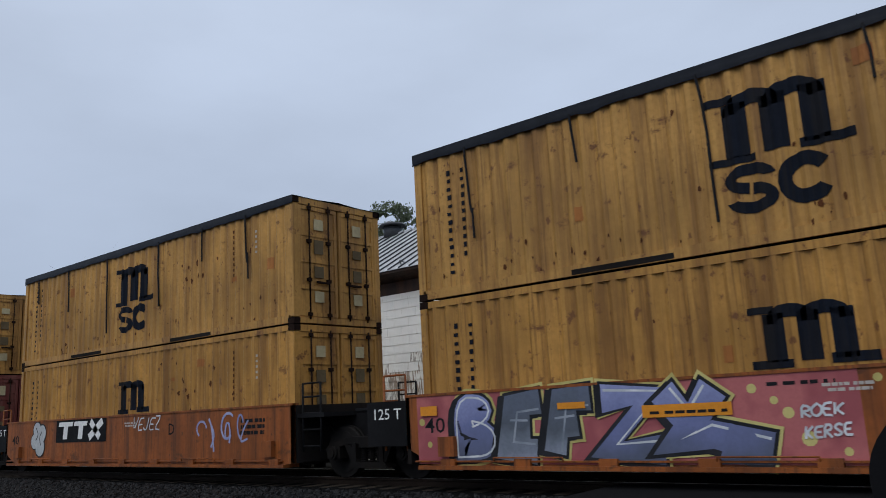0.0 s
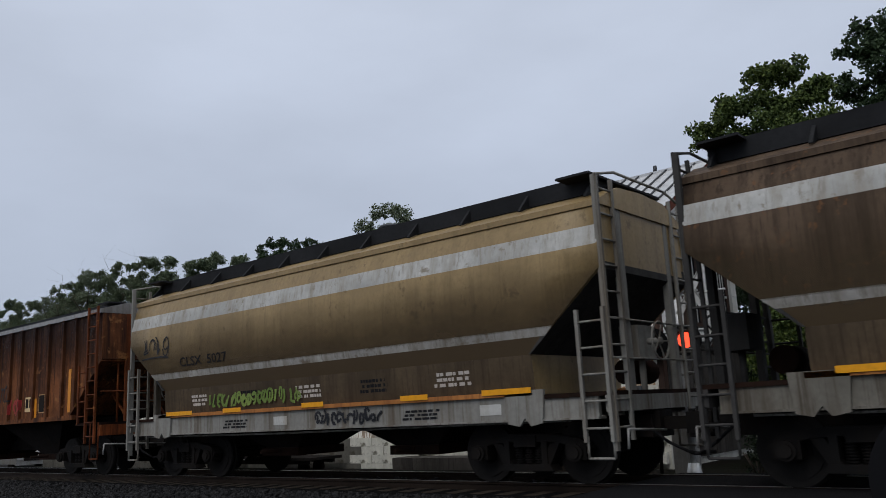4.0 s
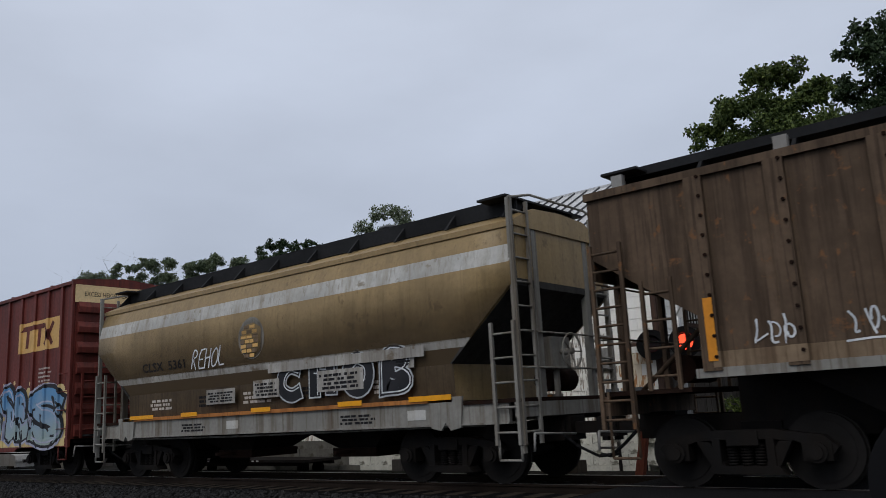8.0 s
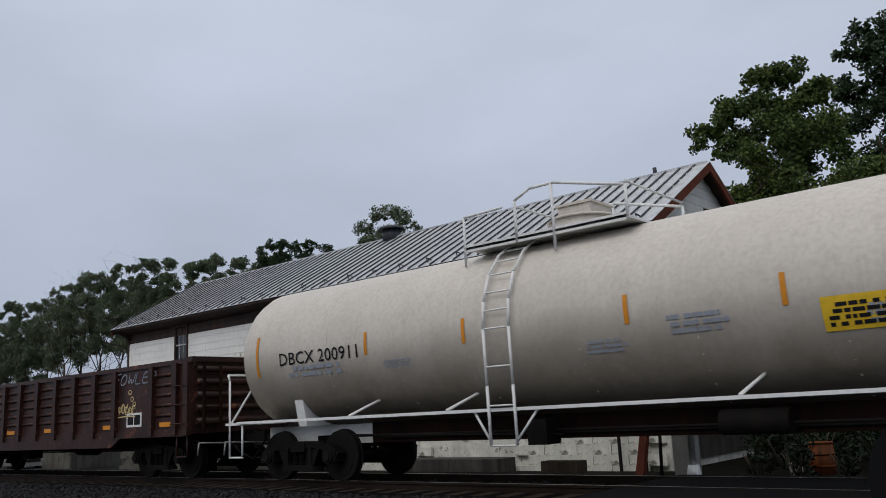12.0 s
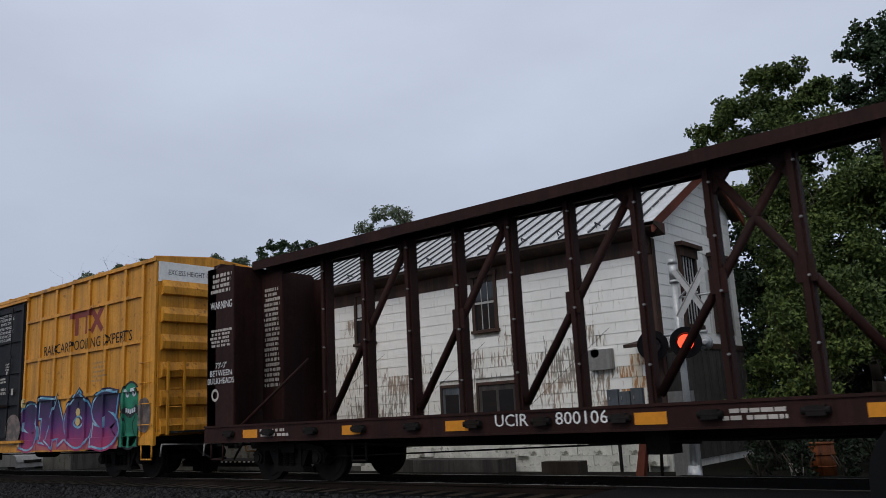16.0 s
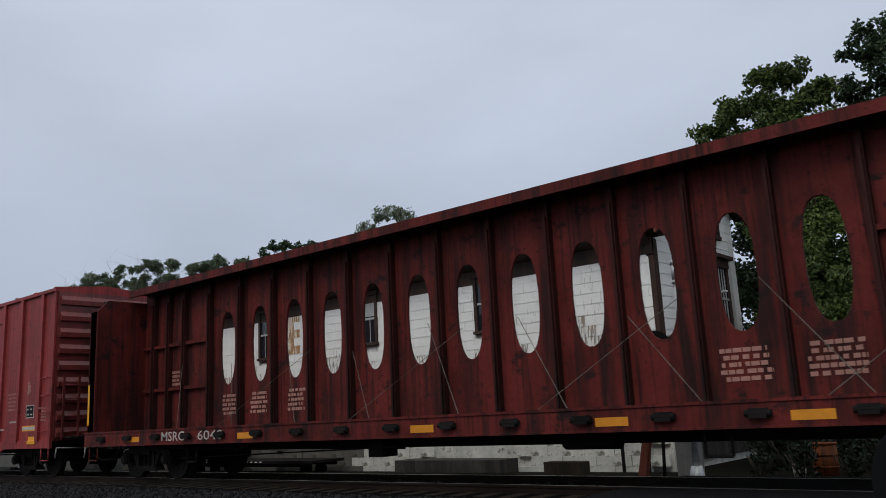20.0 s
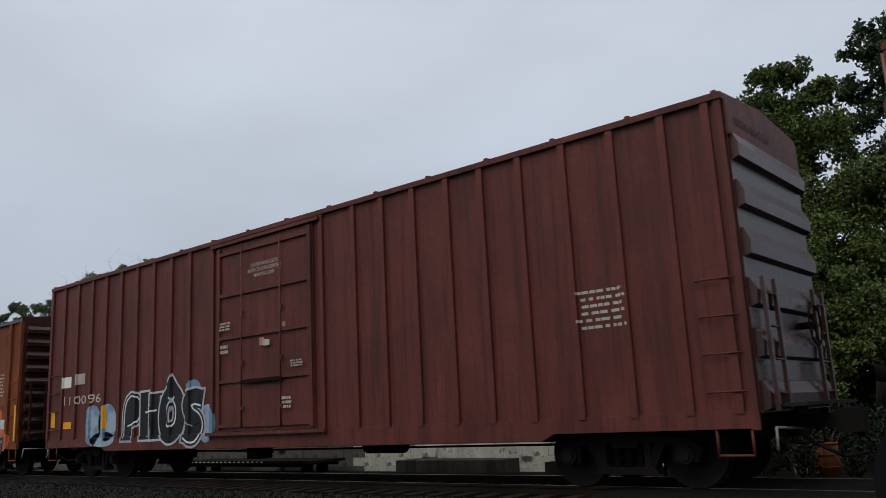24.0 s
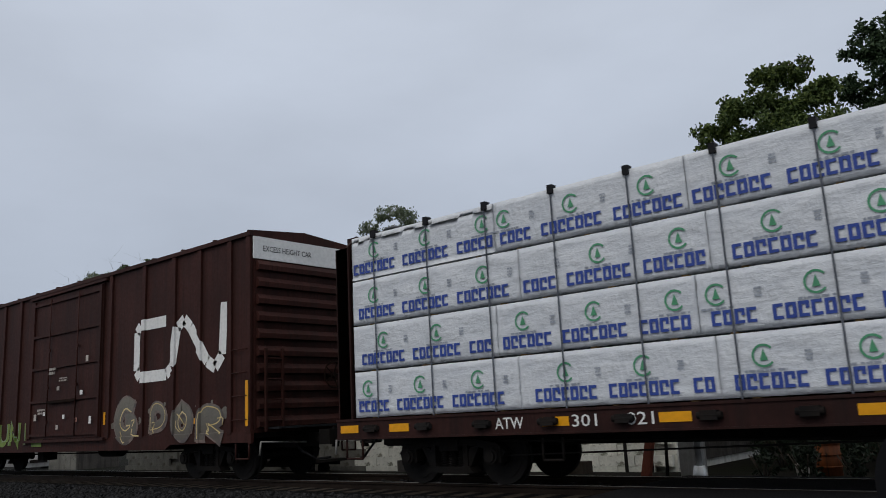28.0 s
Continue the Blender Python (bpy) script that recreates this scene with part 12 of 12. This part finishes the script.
    # rust breaking through: ragged spots, thickest along the foot, and one scraped cluster
    spots = []
    for i in range(70):
        x = rnd.uniform(0.3, L - 0.4)
        zz = z + (rnd.uniform(0.16, 0.55) if i % 3 else rnd.uniform(0.5, h - 0.4))
        if i > 56:
            x, zz = L * 0.72 + rnd.gauss(0, 0.45), z + h * 0.55 + rnd.gauss(0, 0.28)
        q = rnd.uniform(0.008, 0.032) * (1.8 if i > 56 else 1.0)
        spots.append([(x + q * rnd.uniform(0.5, 1.2) * math.cos(a), zz + q * rnd.uniform(0.6, 2.4) * math.sin(a)) for a in (0.0, 0.9, 1.8, 2.7, 3.6, 4.5, 5.4)])
    spray_part(c, "rust_spots", spots, M["rust_spot"] if mat is not M["red_box"] else M["faded_pink"], y, R, 0.008)
    for i in range(3):
        x, zz = rnd.uniform(0.4, L - 0.6), rnd.uniform(z + 0.8, z + h - 0.5)
        patch(c, "paint_patch", x, x + rnd.uniform(0.08, 0.3), zz, zz + rnd.uniform(0.08, 0.25), M["orange_lip"] if mat is not M["red_box"] else M["faded_pink"], y, R, 0.007)
    if tarp:
        bm = bmesh.new()
        n = 48
        rows = []
        for i in range(n + 1):
            x = -0.02 + (L + 0.04) * i / n
            sag = 0.05 * abs(math.sin(i * 0.9 + seed)) + 0.03 * rnd.random()
            dr = z + h - 0.13 - 0.03 * rnd.random() - (0.02 if i % 7 else 0.05)
            rows.append([bm.verts.new(p) for p in ((x, -hw - 0.022, dr), (x, -hw - 0.02, z + h + 0.01), (x, -0.55, z + h + 0.05 - sag), (x, 0, z + h + 0.08 - sag), (x, 0.55, z + h + 0.05 - sag), (x, hw + 0.02, z + h + 0.01), (x, hw + 0.022, dr))])
        for a, b in zip(rows, rows[1:]):
            for k in range(6):
                bm.faces.new((a[k], a[k + 1], b[k + 1], b[k])).smooth = True
        part("tarpaulin", bm, M["tarp"], c, "black tarpaulin roof with ragged hem")
        for i in range(6):
            x = 0.9 + i * 2.0 + rnd.uniform(-0.5, 0.5)
            bm = bmesh.new()
            pts = [(x + 0.02 * math.sin(k * 0.7 + seed + i) + 0.012 * k, -hw - 0.026, z + h - 0.12 - k * rnd.uniform(0.16, 0.26)) for k in range(rnd.choice((4, 7, 9)))]
            path_rod(bm, pts, 0.020, 5)
            part("rope", bm, M["strap"], c)
    return c


def well_car(x0, label, side, seed, front_end=False, back_end=False):
    """One unit of an articulated well car. x0: the back end of its container."""
    car = thing("well_car", label, "well car", "articulated well car units", x0, TRACK_Y, 0)
    TRAIN.append((car, x0))
    L, hw = 12.62, 1.46
    a, b = -0.2, L - 0.2
    for s in (-1, 1):
        bm = bmesh.new()
        extrude_y(bm, [(a, 1.38), (b, 1.38), (b, 0.30), (b - 0.5, 0.26), (a + 0.6, 0.26), (a, 0.55)], *sorted((s * hw, s * (hw - 0.06))))
        part("side_plate", bm, side, car)
        part("top_flange", boxes((a, b, *sorted((s * (hw + 0.02), s * (hw - 0.14))), 1.36, 1.40)), side, car)
        part("bottom_flange", boxes((a + 0.3, b - 0.2, *sorted((s * (hw + 0.09), s * (hw - 0.30))), 0.22, 0.28)), side, car)
        part("step_ledge", boxes((a + 0.2, b - 0.3, *sorted((s * (hw + 0.05), s * hw)), 0.33, 0.355)), M["well"], car)
        for i in range(9):
            x = a + 0.9 + i * 1.4
            part("gusset", boxes((x - 0.14, x + 0.14, *sorted((s * (hw + 0.07), s * hw)), 0.28, 0.38)), side, car)
        for x in (a + 0.9, b - 0.7):
            part("lift_lug", boxes((x - 0.16, x + 0.16, *sorted((s * (hw + 0.10), s * hw)), 0.42, 0.72)), side, car)
        for x in (2.2, 5.6, 9.4):
            path = bmesh.new()
            path_rod(path, [(x - 0.6, s * (hw + 0.06), 0.35), (x - 0.6, s * (hw + 0.08), 0.40), (x + 0.6, s * (hw + 0.08), 0.40), (x + 0.6, s * (hw + 0.06), 0.35)], 0.012)
            part("hand_hold", path, M["well"], car)
    part("well_floor", boxes((a + 0.1, b - 0.1, -hw + 0.3, hw - 0.3, 0.24, 0.32), *[(x - 0.1, x + 0.1, -hw + 0.05, hw - 0.05, 0.24, 0.345) for x in (0.5, 4.0, 8.0, 11.6)]), M["under"], car)
    for x, d in ((a, -1), (b, 1)):
        part("bulk_plate", boxes((*sorted((x, x - d * 0.08)), -hw, hw, 0.3, 1.36)), M["under"], car)
        part("end_frame", boxes((*sorted((x, x + d * 1.35)), -0.55, 0.55, 0.70, 1.16), (*sorted((x, x + d * 0.75)), -hw + 0.1, hw - 0.1, 1.12, 1.20)), M["black"], car)
        bm = bmesh.new()
        for s in (-1, 1):
            for k in (0.12, 0.62):
                rod(bm, (x + d * k, s * 1.32, 0.5), (x + d * k, s * 1.32, 1.75), 0.022)
            for z in (0.6, 0.9, 1.2, 1.5, 1.75):
                rod(bm, (x + d * 0.12, s * 1.32, z), (x + d * 0.62, s * 1.32, z), 0.018)
        part("ladder", bm, M["black"] if d > 0 else M["well"], car)
        part("walkway", boxes((*sorted((x, x + d * 1.3)), 0.15, 0.75, 1.20, 1.25)), M["grate"], car)
        if d < 0:
            part("capacity_board", boxes((x - 0.95, x - 0.02, -1.42, -1.38, 0.58, 1.32)), M["black"], car, "black board with white capacity figures")
            lettering(car, "125 T", x - 0.46, 1.02, 0.18, M["white"], -1.42, FLAT, 0.62)
            lettering(car, "40", x + 0.62, 0.78, 0.24, M["ink"], -hw, FLAT, 0.42)
        bm = bmesh.new()
        path_rod(bm, [(x + d * 0.1, -0.6, 0.95), (x + d * 0.5, -0.75, 0.72), (x + d * 0.9, -0.72, 0.62), (x + d * 1.3, -0.6, 0.8)], 0.03)
        part("air_hose", bm, M["black"], car)
    bm = bmesh.new()
    rod(bm, (a - 0.6, 0.35, 1.25), (a - 0.6, 0.35, 1.62), 0.17, 14)
    box(bm, a - 0.95, a - 0.3, 0.55, 0.9, 1.2, 1.5)
    part("brake_equipment", bm, M["under_brown"], car)
    truck(car, a - 1.3, x0)
    if back_end:
        xe = a - 3.2
        part("end_deck", boxes((xe, a, -1.25, 1.25, 0.95, 1.28), (xe, a - 0.2, -1.40, -1.25, 1.0, 1.25)), M["well"], car)
        bm = bmesh.new()
        extrude_y(bm, [(a, 1.38), (a, 0.55), (a - 0.5, 0.75), (xe + 0.3, 0.95), (xe, 0.95), (xe, 1.28), (a - 0.9, 1.28)], -1.46, -1.40)
        part("end_side_plate", bm, M["well"], car)
        brake_wheel(car, xe + 0.25, -1, -0.5, 1.85, M["orange_lip"])
        part("brake_stand", boxes((xe + 0.2, xe + 0.32, -0.58, -0.42, 1.28, 1.95)), M["well"], car)
        bm = bmesh.new()
        rod(bm, (xe + 0.8, 0.2, 1.28), (xe + 0.8, 0.2, 1.55), 0.22, 14)
        rod(bm, (xe + 1.6, -0.4, 1.45), (xe + 2.3, -0.4, 1.45), 0.18, 12)
        part("brake_equipment", bm, M["under_brown"], car)
        c = part("coupler", COUPLER, None, car)
        c.location, c.rotation_euler = (xe, 0, 0), (0, 0, math.pi)
    y = -hw
    return car, y


def cars_wells():
    spots = (-9.05, -24.55, -39.8, -55.05)
    low, high = 0.345, 0.345 + 2.591
    lab = ("yellow container with a black tarpaulin roof, dark owner's mark", "brown-red corrugated container under a yellow one")
    for i, x0 in enumerate(spots):
        container(x0, high + 0.012, lab[0], M["yellow_box"], 10 + i, True, "big")
        if i == 2:
            container(x0, low, lab[1], M["red_box"], 20 + i, False, "tex")
        else:
            container(x0, low, "yellow corrugated container in the well under another", M["yellow_box2"], 20 + i, i == 3, "big")
        car, y = well_car(x0, ("orange well car unit with large lilac bubble graffiti", "orange well car unit with a black and white panel", "orange well car unit with bright blue graffiti", "orange well car unit with silver graffiti")[i], M["well"], i, back_end=i == 3)
        bars(car, 11.2, 0.85, 0.9, 0.35, 3, M["ink"], y, FLAT, 160 + i)
        bars(car, 6.6, 1.12, 0.6, 0.12, 2, M["faded_white"], y, FLAT, 164 + i)
        if i in (1, 2):
            patch(car, "owner_panel", 2.86, 5.46, 0.80, 1.38, M["black"], y, FLAT, 0.008)
            shape(car, "owner_mark", [rect(3.0, 3.75, 1.20, 1.31, 0.04), rect(3.25, 3.48, 0.88, 1.20, 0.04), rect(3.82, 4.5, 1.20, 1.31, 0.04), rect(4.05, 4.28, 0.88, 1.20, 0.04)] + stroke([(4.62, 0.90), (5.28, 1.30)], 0.18) + stroke([(4.68, 1.30), (5.15, 0.90)], 0.18), M["white"], y, FLAT, 0.014)
        if i == 0:
            patch(car, "spray_cloud", 0.05, 6.7, 0.30, 1.36, S["pink"], y, FLAT, 0.003)
            shape(car, "spray_dot", [disc(x, zz, q, q, 10) for x, zz, q in ((0.15, 0.95, 0.06), (0.3, 0.6, 0.05), (5.5, 1.2, 0.06), (5.9, 0.9, 0.07), (6.1, 0.6, 0.09), (6.5, 0.45, 0.05), (7.1, 0.5, 0.08), (5.75, 1.05, 0.05), (6.9, 1.25, 0.05))], S["yellow"], y, FLAT, 0.0045)
            piece(car, [("B", 0.74, 1.74, 0.33, 1.37)], S["lilac_fade"], y, FLAT, S["black"], S["yellow"], S["white"], 170, 0.36, (-0.10, -0.03))
            piece(car, [("E", 1.66, 2.52, 0.32, 1.36), ("F", 2.50, 3.34, 0.33, 1.36)], S["slate_fade"], y, FLAT, S["black"], S["yellow"], S["grey"], 171, 0.38, (-0.10, -0.03), lean=0.12, base=0.0122)
            piece(car, [("Z", 3.26, 4.42, 0.31, 1.37), ("y", 4.16, 5.86, 0.31, 1.37)], S["lilac_fade"], y, FLAT, S["black"], S["yellow"], S["white"], 174, 0.40, (-0.08, -0.03), base=0.0206)
            shape(car, "spray_drip", [[(5.0, 0.31), (5.75, 0.31), (5.45, 0.72), (5.2, 0.8)]], S["lilac_fade"], y, FLAT, 0.029)
            tag_word(car, "ROEK", 6.03, 6.52, 0.84, 0.98, S["white"], y, FLAT, 0.028, 171, 0.1, 0.008)
            tag_word(car, "KERSE", 6.05, 6.58, 0.60, 0.75, S["white"], y, FLAT, 0.028, 172, 0.1, 0.008)
            bars(car, 6.1, 1.22, 0.9, 0.07, 1, M["ink"], y, FLAT, 173)
            for x0, x1, z0, z1 in ((0.15, 0.5, 1.05, 1.2), (2.75, 3.2, 1.06, 1.15), (4.05, 5.25, 0.90, 1.06)):
                patch(car, "reflector", x0, x1, z0, z1, M["hazard"], y, FLAT, 0.036)
            bars(car, 4.65, 0.94, 1.1, 0.06, 1, M["ink"], y, FLAT, 175, 0.038)
        elif i == 1:
            blob = [disc(1.75, 1.15, 0.22, 0.20, 14), disc(2.05, 1.05, 0.22, 0.22, 14), disc(1.62, 0.85, 0.20, 0.20, 14), disc(1.95, 0.70, 0.26, 0.24, 14), disc(1.85, 0.92, 0.26, 0.24, 14)]
            spray_part(car, "spray_outline", [[(cx + (x - cx) * 1.16, cz + (z - cz) * 1.16) for x, z in q] for q in blob for cx, cz in [(sum(p[0] for p in q) / 14, sum(p[1] for p in q) / 14)]], S["black"], y, FLAT, 0.008)
            spray_part(car, "spray_letter", blob, S["silver_white"], y, FLAT, 0.011)
            shape(car, "spray_line", ribbon(soften([(1.7, 1.2), (1.85, 1.02), (1.7, 0.88)], 1), 0.03) + ribbon(soften([(2.05, 1.1), (1.9, 0.95), (2.0, 0.75)], 1), 0.03), S["black"], y, FLAT, 0.014)
            tag_word(car, "VEJEZ", 6.65, 7.85, 1.02, 1.33, S["white"], y, FLAT, 0.03, 173, 0.3)
            scrawl(car, 9.2, 11.0, 0.55, 1.3, S["lilac"], y, FLAT, 174, 0.05)
            lettering(car, "D", 8.3, 0.9, 0.24, M["ink"], y)
        elif i == 2:
            bubbles(car, 9.02, 10.78, 0.30, 1.40, S["blue"], y, FLAT, 174, 6, 0.22)
            shape(car, "spray_line", sum((ribbon(soften(q, 2), 0.035) for q in ([(9.2, 1.2), (9.5, 1.28), (9.55, 0.95), (9.25, 0.9), (9.3, 0.5), (9.65, 0.42)], [(9.8, 0.4), (9.75, 1.2), (10.1, 1.3), (10.15, 0.85), (9.85, 0.78)], [(10.3, 1.25), (10.6, 1.15), (10.35, 0.8), (10.6, 0.45), (10.2, 0.4)])), []), S["deep_blue"], y, FLAT, 0.009)
            lettering(car, "C", 8.35, 0.9, 0.24, M["ink"], y)
        else:
            patch(car, "number_panel", 2.3, 5.2, 0.82, 1.14, M["black"], y, FLAT, 0.008)
            lettering(car, "DTTX 759213", 3.75, 0.87, 0.21, M["white"], y, FLAT, 2.6, 0.014)
            bubbles(car, 0.24, 1.86, 0.30, 1.34, S["blue"], y, FLAT, 180, 5, 0.22)
            shape(car, "spray_line", sum((ribbon(soften(q, 2), 0.035) for q in ([(0.4, 0.45), (0.45, 1.1), (0.7, 0.8), (0.85, 1.15), (0.9, 0.45)], [(1.05, 1.15), (1.0, 0.5), (1.35, 0.5), (1.35, 1.15), (1.1, 0.8)], [(1.5, 1.1), (1.7, 0.9), (1.5, 0.7), (1.7, 0.45)])), []), S["deep_blue"], y, FLAT, 0.009)
            piece(car, [("D", 7.7, 8.98, 0.36, 1.38), ("A", 8.85, 9.75, 0.36, 1.36), ("I", 9.6, 10.25, 0.36, 1.38), ("R", 10.1, 11.2, 0.34, 1.40)], S["silver_white"], y, FLAT, S["sky"], None, None, 179, 0.44, grow=0.03, lean=-0.12)
            shape(car, "spray_letter", [[(10.75, 1.1), (11.15, 1.38), (11.3, 1.3), (10.95, 0.98)], [(7.5, 0.62), (7.75, 0.55), (7.85, 0.36), (7.6, 0.36)]], S["silver_white"], y, FLAT, 0.03)
            lettering(car, "B", 6.1, 0.92, 0.22, M["ink"], y)
            scrawl(car, 3.6, 4.9, 1.16, 1.36, S["white"], y, FLAT, 178, 0.03)

cars_wells()
cars_hoppers()
cars_boxcars()
end_lettering()
cars_tanks()
cars_gondola()
cars_beams()


# ---------------------------------------------------------------- what moves
def motions():
    for ob, x0 in TRAIN:
        walk(ob, [(t, pose(x0 + SPEED * t, TRACK_Y, 0)) for t in (0.0, 7.0, 14.0, 21.0, 28.0)])
    turn = math.degrees(SPEED / 0.46)
    for ob, k, x in AXLES:
        # each wheelset rolls while its car goes by
        f0, f1 = max(0, math.ceil((-27.0 - x) / SPEED * FPS)), min(28 * FPS, math.floor((1.0 - x) / SPEED * FPS))
        if f1 <= f0 + 2:
            walk(ob, [(0.0, pose(k, 0, 0.46)), (28.0, pose(k, 0, 0.46))])
            continue
        t0, t1 = f0 / FPS, f1 / FPS
        rows = [(f / FPS, pose(k, 0, 0.46, 0, turn * (f - f0) / FPS, 0)) for f in range(f0, f1 + 1)]
        if t0 > 0.05:
            rows.insert(0, (0.0, pose(k, 0, 0.46)))
        if t1 < 27.95:
            rows.append((28.0, rows[-1][1]))
        walk(ob, rows)


motions()
